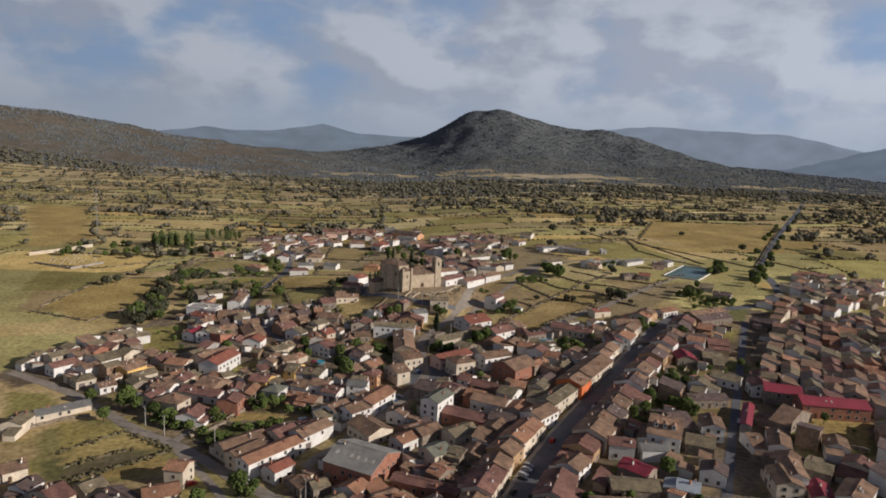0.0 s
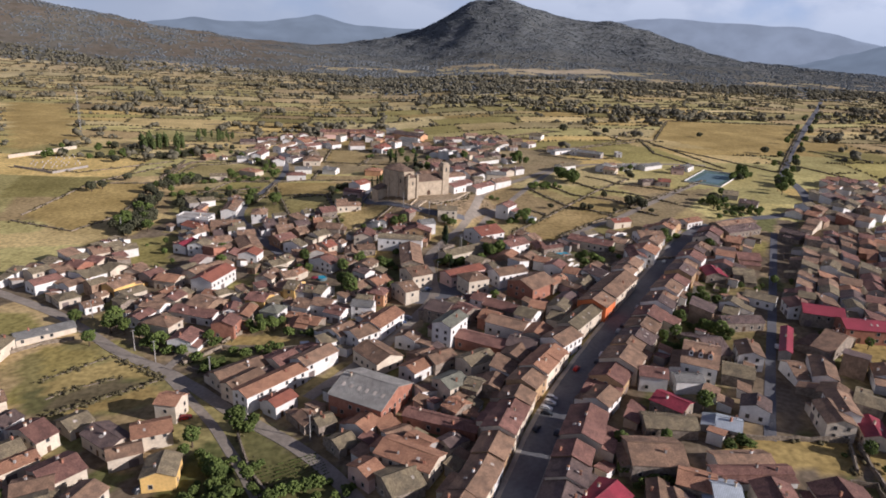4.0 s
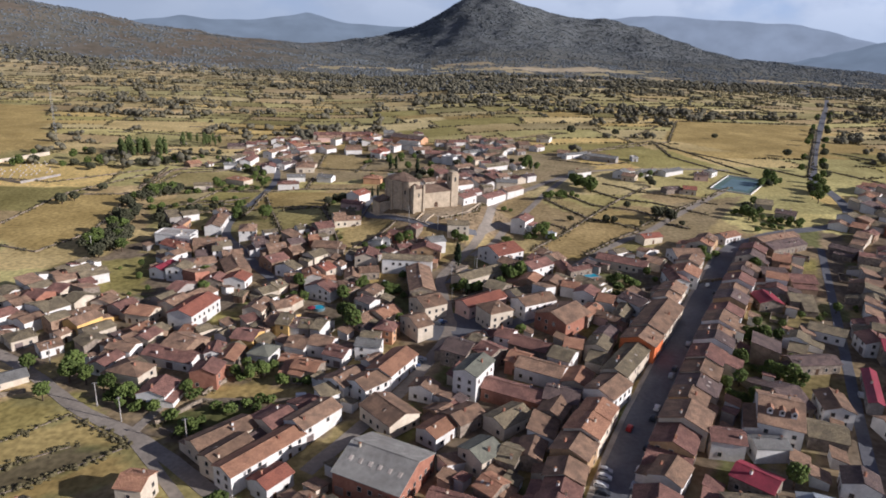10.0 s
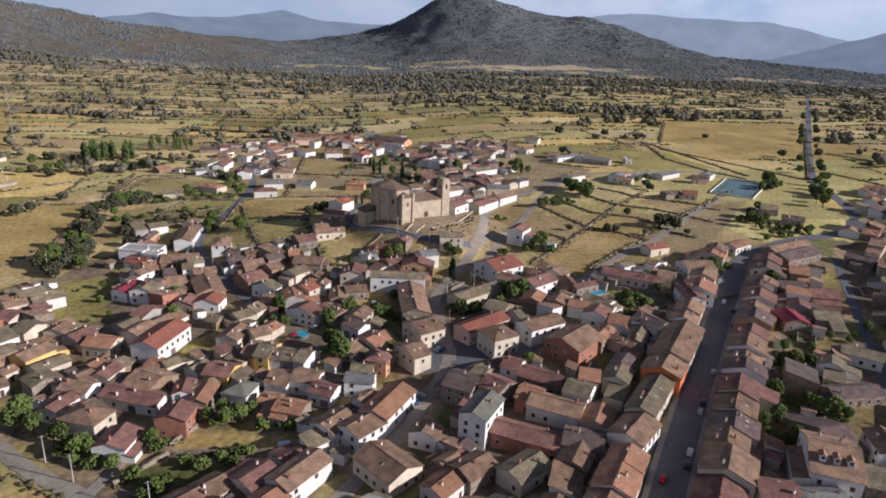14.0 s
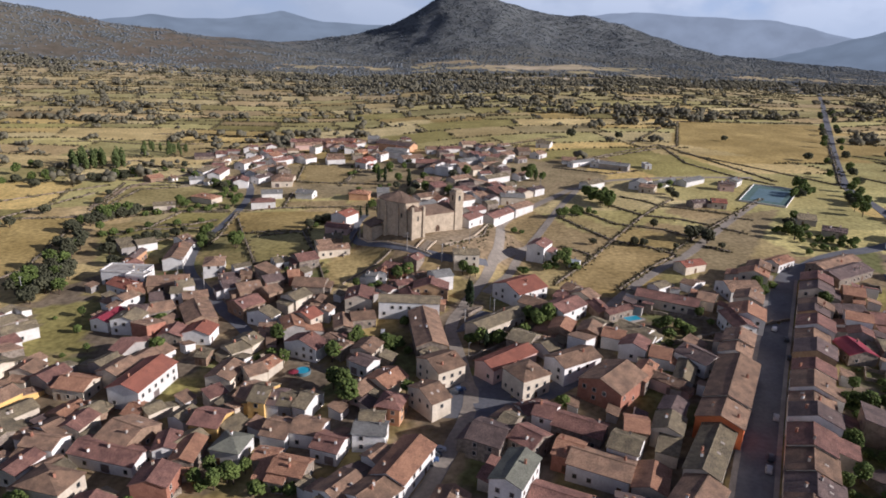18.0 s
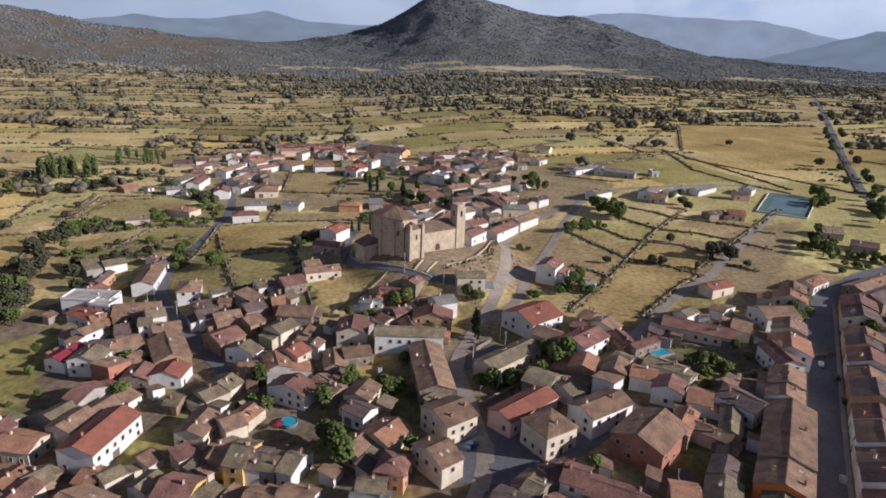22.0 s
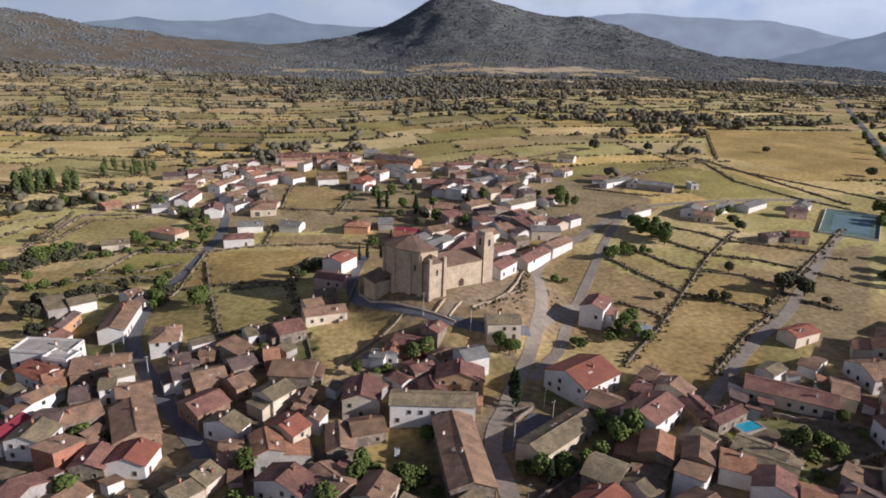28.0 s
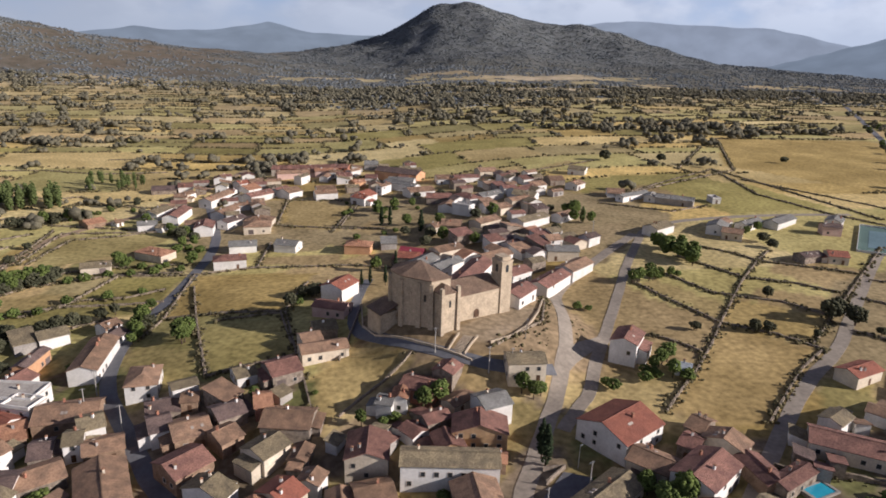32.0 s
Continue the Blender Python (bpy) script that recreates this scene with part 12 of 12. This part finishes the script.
stone_wall([(-101.6, 479.6), (-77.2, 482.6), (-69.4, 455.2)], 0.75, 0.7, 0.5)
stone_wall([(-202.0, 517.2), (-194.0, 529.6), (-175.2, 537.0), (-159.9, 543.5), (-131.6, 544.5)], 0.75, 0.7, 1.0)
stone_wall([(-216.1, 544.2), (-217.1, 561.1), (-218.9, 587.4), (-220.8, 614.0)], 0.75, 0.7, 1.0)
stone_wall([(-267.0, 681.4), (-239.7, 693.0), (-212.6, 669.9), (-181.8, 662.2)], 0.75, 0.7, 0.9)
stone_wall([(-227.0, 624.2), (-176.4, 615.2), (-146.4, 609.3)], 0.75, 0.7, 0.9)
stone_wall([(-263.7, 634.9), (-248.2, 642.5), (-226.4, 630.1)], 0.75, 0.7, 1.0)
stone_wall([(-191.6, 497.4), (-179.4, 499.0), (-172.2, 507.6), (-165.6, 513.7), (-147.5, 515.5), (-133.2, 523.6)], 0.75, 0.7, 0.9)
stone_wall([(-179.6, 474.4), (-174.2, 479.6), (-163.8, 483.8), (-151.7, 490.5), (-145.8, 495.2)], 0.75, 0.7, 1.0)
stone_wall([(-338.2, 776.6), (-307.4, 783.1), (-258.6, 769.3), (-209.4, 777.6)], 0.75, 0.7, 0.9)
stone_wall([(-273.7, 831.9), (-228.2, 840.1), (-165.0, 820.9)], 0.75, 0.7, 0.9)
stone_wall([(-178.5, 604.3), (-155.7, 615.7), (-125.8, 617.9)], 0.75, 0.7, 0.8)
stone_wall([(-208.6, 558.6), (-204.2, 596.6), (-178.5, 604.3)], 0.75, 0.7, 0.8)
stone_wall([(-65.9, 601.2), (-54.9, 662.6), (-51.8, 688.1)], 0.75, 0.7, 0.7)
BANK_ROADS = resample([(-49.5, 481), (-48.7, 461.8), (-41.3, 450.3), (-29.8, 440.3), (-8.3, 429), (17, 430)], 2.0) + resample([(1.6, 389.8), (14.7, 418.2), (22.7, 444.4), (26.9, 467), (35.7, 493.9)], 2.0) + resample([(12.6, 402.5), (26.4, 420.8), (40.8, 453.4), (62.8, 496.1)], 2.0)
bank = random.Random(21)
for _ in range(110):
    a, d = bank.uniform(-1.2, 0.1), bank.uniform(22, 40)
    x, y = -5 + d * math.cos(a), 462 + d * math.sin(a)
    if all(math.hypot(x - px, y - py) > 4.2 for px, py in BANK_ROADS):
        bramble.append((x, y, gz(x, y) + 0.1, 0.2 + 0.5 * bank.random() ** 2))
b = np.array(bramble)
tagged(new("brambles", clumps("brambles", b[:, :3], b[:, 3], M_SCRUB, ICO1, 3)), "brambles and scrub along the field walls", "scrub", kind="stuff")

stone_wall([(186.1, 388.9), (189.6, 394.8), (183.1, 398.7), (179.6, 392.8), (186.1, 388.9)], 1.4, 0.4, 0.0, "rough stone wall round a village yard")
stone_wall([(116.0, 171.8), (118.7, 182.7), (112.1, 184.3), (109.4, 173.4), (116.0, 171.8)], 1.9, 0.4, 0.0, "rough stone wall round a village yard")
stone_wall([(191.4, 360.0), (196.2, 369.9), (191.3, 372.3), (186.5, 362.4), (191.4, 360.0)], 1.3, 0.4, 0.0, "rough stone wall round a village yard")
stone_wall([(289.1, 330.9), (294.1, 340.9), (287.0, 344.4), (282.0, 334.4), (289.1, 330.9)], 1.4, 0.4, 0.0, "rough stone wall round a village yard")
stone_wall([(119.7, 159.5), (125.4, 169.7), (117.5, 174.1), (111.8, 164.0), (119.7, 159.5)], 1.8, 0.4, 0.0, "rough stone wall round a village yard")
stone_wall([(135.5, 317.6), (139.5, 323.8), (134.2, 327.1), (130.3, 320.9), (135.5, 317.6)], 1.6, 0.4, 0.0, "rough stone wall round a village yard")
stone_wall([(265.1, 411.0), (268.9, 417.6), (262.3, 421.4), (258.5, 414.9), (265.1, 411.0)], 1.9, 0.4, 0.0, "rough stone wall round a village yard")
stone_wall([(-71.7, 350.1), (-67.3, 355.3), (-73.0, 360.1), (-77.3, 354.9), (-71.7, 350.1)], 2.0, 0.4, 0.0, "rough stone wall round a village yard")
stone_wall([(300.4, 365.4), (301.2, 373.6), (290.6, 374.7), (289.7, 366.5), (300.4, 365.4)], 1.5, 0.4, 0.0, "rough stone wall round a village yard")
tree("broad", 282.9, 335.7, 0.56)
tree("broad", 124.9, 195.5, 0.92)
tree("broad", 108.5, 267.0, 0.50)
tree("bush", 126.7, 182.8, 0.88)
tree("broad", 169.1, 264.2, 0.78)
tree("broad", -76.8, 353.7, 0.53)
tree("broad", -141.8, 365.7, 0.59)
tree("bush", -166.0, 393.2, 0.60)
tree("bush", -58.5, 424.1, 0.60)
tree("bush", 196.3, 266.4, 0.72)
tree("bush", 155.5, 202.9, 0.76)
tree("bush", 81.8, 366.5, 0.92)
tree("bush", -67.9, 363.6, 0.77)
tree("bush", -152.1, 381.4, 0.75)
tree("bush", -88.3, 334.0, 0.73)
tree("bush", -149.1, 361.9, 0.69)
tree("bush", -89.9, 257.9, 0.61)
tree("broad", -151.6, 380.6, 0.75)
tree("broad", 168.8, 168.8, 0.82)
tree("broad", 93.9, 368.7, 0.81)
tree("bush", -91.5, 279.1, 0.89)
tree("broad", -76.5, 423.7, 0.78)
tree("bush", 131.4, 326.6, 0.53)
tree("bush", 82.9, 353.6, 0.76)
tree("bush", 15.5, 380.8, 0.59)
tree("broad", 164.6, 221.9, 0.82)
tree("bush", 297.1, 416.9, 0.91)
tree("broad", 10.9, 357.4, 0.76)
tree("bush", 254.5, 272.1, 0.76)
tree("broad", -36.0, 208.7, 0.67)
tree("bush", 52.2, 184.4, 0.75)
tree("bush", 177.5, 256.7, 0.55)
tree("bush", 174.3, 332.5, 0.73)
tree("bush", 125.9, 189.0, 0.92)
tree("broad", -156.1, 395.3, 0.72)
tree("broad", 83.7, 355.8, 0.76)
tree("bush", 96.3, 363.3, 0.95)
tree("bush", 8.0, 345.0, 0.78)
tree("bush", -88.9, 261.8, 0.95)
tree("bush", 65.7, 202.3, 0.67)
tree("bush", 173.0, 329.6, 0.51)
tree("bush", -15.9, 407.3, 0.92)
tree("broad", 121.3, 288.7, 0.51)
tree("broad", 67.0, 204.1, 0.82)
tree("broad", 159.2, 255.8, 0.59)
tree("broad", 220.7, 345.9, 0.75)
tree("bush", 122.8, 303.3, 0.56)
tree("bush", -128.5, 366.2, 0.56)
tree("bush", -89.4, 431.8, 0.91)
tree("bush", 118.0, 196.5, 0.60)
tree("bush", -146.2, 315.2, 0.66)
tree("bush", -107.5, 285.2, 0.73)
tree("bush", 156.8, 275.6, 0.86)
tree("bush", 286.6, 342.8, 0.82)
tree("broad", 279.2, 308.2, 0.77)

tree("bush", -120.2, 275.4, 1.46)
tree("bush", -114.8, 271.7, 1.17)
tree("bush", -108.7, 270.9, 1.20)
tree("bush", -104.4, 269.8, 1.19)
tree("bush", -95.6, 263.8, 1.57)
tree("bush", -90.7, 260.4, 1.12)
tree("bush", -87.4, 258.7, 1.60)
tree("bush", -85.6, 261.9, 1.05)
tree("bush", -89.9, 255.3, 1.13)
tree("bush", -85.3, 255.2, 1.29)
tree("bush", -79.5, 253.7, 1.11)
tree("bush", -82.9, 268.9, 1.29)
tree("bush", -77.5, 266.6, 1.46)
tree("bush", -72.8, 270.6, 1.29)
tree("bush", -69.4, 268.3, 1.10)
tree("bush", -63.8, 284.4, 1.57)
tree("bush", -58.0, 284.6, 1.34)
tree("bush", -54.6, 282.8, 1.36)
tree("broad", -114.2, 277.5, 0.96)
tree("broad", -119.8, 279.1, 0.85)
tree("broad", -81.5, 289.2, 0.95)
tree("broad", -75.7, 286.9, 1.04)
tree("broad", -71.0, 288.7, 0.99)
tree("broad", -68.7, 292.8, 0.79)
tree("broad", -78.3, 293.2, 0.85)
tree("broad", -125.1, 282.1, 1.01)
tree("broad", -111.2, 274.1, 1.04)
tree("bush", 1.5, 358.7, 1.70)
tree("bush", 8.4, 357.8, 1.44)
tree("bush", 13.7, 359.1, 1.26)
tree("bush", 18.4, 362.5, 1.16)
tree("bush", 22.9, 364.0, 1.48)
tree("bush", 12.0, 361.3, 1.52)
tree("bush", 75.0, 362.3, 1.52)
tree("bush", 76.0, 354.8, 1.55)
tree("bush", 82.7, 360.4, 1.72)
tree("bush", 85.5, 357.2, 1.42)
tree("bush", -124.5, 387.8, 1.33)
tree("bush", -122.0, 388.3, 1.61)
tree("bush", -114.9, 385.1, 1.26)
tree("bush", -42.5, 362.2, 1.59)
tree("bush", -39.5, 361.8, 1.26)
tree("bush", -34.4, 359.3, 1.57)
tree("bush", -29.5, 356.8, 1.58)
tree("bush", -26.5, 359.1, 1.60)
tree("broad", 28.3, 369.7, 1.32)
tree("broad", 33.0, 369.8, 1.46)
tree("broad", 26.2, 374.8, 1.04)
tree("broad", -115.1, 362.9, 1.32)
tree("broad", -72.0, 367.2, 1.35)
tree("broad", 149.8, 374.8, 1.35)
tree("broad", -42.8, 359.6, 1.21)
tree("broad", -49.9, 351.4, 1.38)
tree("broad", 4.1, 419.6, 1.11)
tree("broad", 7.4, 417.5, 0.92)
tree("broad", 10.0, 419.1, 0.89)
tree("broad", 50.2, 431.2, 0.88)
tree("broad", 54.6, 434.4, 0.90)
tree("broad", 54.6, 425.8, 1.05)
tree("broad", -26.1, 413.7, 1.20)
tree("broad", -21.2, 415.4, 1.23)
tree("broad", -130.2, 488.4, 1.06)
tree("broad", -131.0, 499.6, 1.01)
tree("broad", -127.5, 473.8, 0.81)
tree("broad", -128.1, 469.4, 0.80)
tree("bush", 45.0, 424.6, 1.37)
tree("bush", 58.3, 424.2, 1.45)
tree("bush", 32.1, 424.2, 1.15)
tree("bush", 33.4, 421.3, 1.42)
tree("bush", -38.2, 408.6, 1.01)
tree("bush", -34.6, 410.1, 1.17)
tree("bush", -142.0, 456.4, 1.00)
tree("bush", -141.4, 451.5, 1.34)
tree("bush", -123.8, 387.3, 1.25)
tree("bush", -120.5, 387.6, 1.45)
tree("bush", -125.5, 385.0, 0.96)
tree("bush", 59.9, 423.6, 1.00)
tree("bush", 49.9, 426.4, 1.02)
tree("bush", -23.1, 379.6, 1.03)
tree("bush", -23.2, 376.5, 1.31)
tree("oak", -173.0, 465.4, 1.53)
tree("oak", -165.2, 451.1, 1.30)
tree("oak", -177.3, 479.8, 1.09)
tree("oak", 137.7, 465.2, 1.23)
tree("oak", 139.4, 462.4, 1.08)
tree("oak", 133.3, 463.9, 1.15)
tree("bush", 199.1, 471.3, 1.31)
tree("bush", 199.9, 465.1, 1.09)
tree("bush", 201.6, 458.3, 1.28)
tree("bush", 204.9, 454.2, 1.50)
tree("bush", 208.2, 450.1, 1.14)
tree("bush", 213.1, 448.5, 1.61)
tree("bush", 190.4, 446.2, 1.12)
tree("bush", 193.8, 442.3, 1.55)
tree("bush", 198.6, 440.8, 1.19)
tree("bush", 134.1, 392.3, 1.25)
tree("bush", 139.4, 396.3, 1.51)
tree("bush", 132.2, 389.9, 1.48)
tree("bush", 189.6, 454.2, 1.10)
tree("bush", 182.5, 436.5, 1.27)
tree("broad", 206.3, 490.4, 1.08)
tree("broad", 257.2, 564.6, 1.40)
tree("broad", 255.1, 568.9, 1.40)
tree("broad", 255.7, 557.3, 1.09)
tree("broad", 289.8, 559.1, 1.37)
tree("broad", 285.5, 545.0, 1.31)
tree("broad", 276.8, 525.5, 1.33)
tree("broad", 260.2, 513.1, 1.00)
tree("broad", 257.4, 501.9, 1.45)
tree("broad", 187.7, 458.3, 1.47)
tree("bush", -75.2, 204.6, 1.12)
tree("bush", -71.2, 200.2, 1.42)
tree("bush", -66.9, 194.6, 1.44)
tree("bush", -66.2, 189.4, 1.44)
tree("bush", -71.6, 188.3, 0.99)
tree("bush", -73.6, 184.7, 1.12)
tree("bush", -67.2, 184.4, 1.00)
tree("bush", -63.0, 186.7, 1.43)
tree("bush", -77.6, 182.4, 0.98)
tree("bush", -66.5, 218.2, 1.48)
tree("bush", -63.2, 216.4, 1.22)
tree("bush", -49.3, 183.8, 1.44)
tree("bush", -46.6, 186.1, 1.35)
tree("bush", -43.5, 187.2, 1.38)
tree("bush", -40.4, 188.3, 1.40)
tree("bush", -37.3, 189.4, 1.42)
tree("bush", 49.4, 202.7, 1.49)
tree("bush", 49.7, 196.9, 1.07)
tree("bush", 50.2, 190.7, 1.34)
tree("bush", 54.6, 185.4, 1.11)
tree("bush", 57.5, 185.4, 1.39)
tree("bush", 61.5, 185.9, 1.06)
tree("bush", 85.4, 201.4, 1.18)
tree("bush", 89.9, 202.8, 1.47)
tree("oak", -199.5, 521.4, 1.25)
tree("oak", -195.8, 525.7, 0.95)
tree("oak", -191.6, 529.5, 1.15)
tree("oak", -186.7, 532.0, 0.93)
tree("oak", -177.0, 475.2, 0.81)
tree("oak", -174.3, 477.8, 1.16)
tree("oak", -170.5, 480.4, 1.07)
tree("oak", -165.5, 482.9, 1.18)
tree("oak", -161.0, 484.6, 1.23)
tree("oak", -156.6, 486.8, 1.21)
tree("oak", -152.6, 490.0, 0.81)
tree("oak", -148.7, 493.9, 1.06)
tree("oak", -145.0, 498.9, 0.84)
tree("oak", -234.5, 633.8, 1.22)
tree("oak", -227.0, 646.4, 1.13)
tree("oak", -239.6, 627.8, 0.84)
tree("oak", -216.3, 559.5, 1.01)
tree("oak", -219.1, 581.8, 0.87)
tree("oak", -224.4, 682.0, 0.84)
tree("oak", -194.8, 669.7, 0.81)
tree("bush", -179.1, 534.4, 1.34)
tree("bush", -172.7, 536.9, 1.66)
tree("bush", -164.6, 542.2, 1.36)
tree("bush", -154.6, 543.2, 1.43)
tree("bush", -144.5, 544.0, 1.57)
tree("bush", -183.0, 497.6, 1.65)
tree("bush", -175.4, 499.9, 1.38)
tree("bush", -169.1, 510.9, 1.44)
tree("bush", -154.3, 514.8, 1.53)
tree("bush", -141.8, 520.1, 1.31)
tree("bush", -188.3, 495.2, 1.56)
tree("bush", -142.9, 575.2, 1.84)
tree("bush", -138.1, 578.5, 1.35)
tree("bush", -131.2, 574.3, 1.58)
tree("bush", -161.4, 555.0, 1.39)
tree("bush", -152.4, 552.2, 1.40)
tree("bush", -142.0, 553.1, 1.21)
tree("broad", 98.6, 539.0, 1.22)
tree("broad", 100.7, 533.7, 1.17)
tree("broad", 108.6, 541.3, 1.28)
tree("broad", 100.6, 547.5, 1.19)
tree("broad", 106.4, 529.8, 0.93)
tree("broad", 162.5, 566.8, 1.04)
tree("broad", 153.5, 562.1, 0.91)
tree("broad", -142.1, 582.5, 1.09)
tree("broad", -136.6, 584.0, 0.99)
tree("oak", 98.9, 456.0, 0.74)
tree("oak", 103.0, 454.6, 0.61)
tree("oak", 76.0, 456.7, 0.74)
tree("oak", 116.7, 445.9, 0.62)
tree("oak", 140.8, 445.4, 0.74)

# ---- garden and stream trees too far off to pick apart ----
for kind, items in FAR_TREES.items():
    vs, fs, base = [], [], 0
    for crown, x, y, size, turn in items:
        co = np.empty(len(crown.vertices) * 3, np.float32)
        crown.vertices.foreach_get("co", co)
        co = co.reshape(-1, 3) * size
        c_, s_ = math.cos(turn), math.sin(turn)
        vs.append(np.stack((co[:, 0] * c_ - co[:, 1] * s_ + x, co[:, 0] * s_ + co[:, 1] * c_ + y, co[:, 2] - 0.3 * size + gz(x, y)), -1))
        ix = np.empty(len(crown.loops), np.int32)
        crown.loops.foreach_get("vertex_index", ix)
        fs.append(ix.reshape(-1, 3) + base)
        base += len(co)
    material = TREES[kind][0][1].materials[0]
    label = {"poplar": "belt of slim green poplars by the stream", "oak": "dark holm oaks among far fields", "bush": "green shrubs between far houses"}.get(kind, "green trees between far houses and gardens")
    tagged(new("far_" + kind + "_trees", big_mesh("far_trees", np.concatenate(vs), np.concatenate(fs), material)), label, "trees", kind="stuff")

# ---- far hedges, trees and woods ----
r = np.random.RandomState(4)
fx, fy = r.uniform(-1100, 1500, 330000), r.uniform(560, 1750, 330000)
_, _, fe = parcels(fx, fy)
near_town = inside(fx, fy, TOWN2) | ((fy < 700) & (fx > -150) & (fx < 290)) | ((fy < 600) & (fx < -290)) | (np.hypot(fx + 130, fy - 590) < 60) | ((fx > 250) & (np.abs((fx - 265) - (fy - 475) * 0.55) < 16) & (fy < 1300))
for poly in [q for _, q in FIELDS.values()]:
    near_town |= inside(fx, fy, poly)
keep = (fe < 1.9) & ~near_town & (woodland(fx, fy) < 0.3) & (np.abs(fx) < fy * 0.95 + 150) & (fbm(fx, fy, 45.0, 6.0) > -0.5)
hx, hy = fx[keep], fy[keep]
tagged(new("field_hedges", clumps("field_hedges", np.stack((hx, hy, ground_z(hx, hy) + 0.5), -1), r.uniform(0.7, 1.8, len(hx)) * np.clip(hy / 900, 0.8, 1.5), M_SCRUB, ICO1, 8, 0.75)), "low hedges and walls between distant fields", "hedge", kind="stuff")
tx, ty = r.uniform(-1100, 1500, 60000), r.uniform(540, 1750, 60000)
_, _, te = parcels(tx, ty)
blocked = inside(tx, ty, TOWN2) | ((ty < 640) & (tx > -150) & (tx < 260)) | (np.hypot(tx + 130, ty - 590) < 60) | (np.abs((tx - 265) - (ty - 475) * 0.55) < 14)
for poly in [q for _, q in FIELDS.values()]:
    blocked |= inside(tx, ty, poly)
g = grove(tx, ty)
chance = np.where(te < 6, 0.5, 0.02) * np.clip(0.35 + 1.7 * g, 0.05, 1.6) + 0.3 * np.clip((g - 0.36) * 4, 0, 1) * np.where(tx > -130, 0.45, 1)
chance = np.where(woodland(tx, ty) > 0.4, 0.3, chance * np.clip((ty - 350) / 450, 0.3, 1))
keep = (r.uniform(size=len(tx)) < chance) & ~blocked & (glade(tx, ty) < 0.3) & (np.abs(tx) < ty * 0.95 + 150)
tx, ty = tx[keep], ty[keep]
n = len(tx)
off = r.normal(size=(n, 5, 3)) * (1.5, 1.5, 0.6)
size = r.uniform(0.8, 2.1, n)
c5 = np.stack((tx, ty, ground_z(tx, ty) + 2.0 * size), -1)[:, None, :] + off * size[:, None, None]
tagged(new("scattered_oaks", clumps("scattered_oaks", c5.reshape(-1, 3), np.repeat(size, 5) * r.uniform(1.2, 2.1, n * 5), M_HAZY_OAK, ICO1, 9, 0.85)), "scattered holm oaks among distant fields, coloured paler for haze", "trees", kind="stuff")
wx, wy = r.uniform(-2600, 2900, 150000), 1250 + 2700 * r.uniform(0, 1, 150000) ** 1.15
hillside = (wy > 2300) & (np.abs(wx - 450) < 1200)
ridge_side = (wx < -350) & (wy > 1650)
chance = woodland(wx, wy) * np.clip(0.75 + 0.7 * fbm(wx, wy, 60.0, 2.5), 0.25, 1)
chance = np.where(ridge_side, np.clip(0.42 - 0.9 * fbm(wx, wy, 60.0, 1.5) - 0.4 * fbm(wx, wy, 19.0, 4.5), 0.04, 0.9), np.where(hillside, 0.85, chance))
keep = (r.uniform(size=len(wx)) < chance) & (glade(wx, wy) < 0.35) & (np.abs(wx) < wy * 0.85 + 100)
wx, wy, hillside = wx[keep], wy[keep], hillside[keep]
rad = r.uniform(2.4, 5.2, len(wx)) * np.clip(wy / 2400, 0.8, 1.2)
flat = np.where(hillside, 0.17, 0.55)[:, None]
tagged(new("far_woods", clumps("far_woods", np.stack((wx, wy, ground_z(wx, wy) + rad * 0.15), -1), rad, M_HAZY_WOODS, ICO1, 10, flat)), "evergreen oak woods on the plain and hills, coloured hazy blue", "woods", kind="stuff")
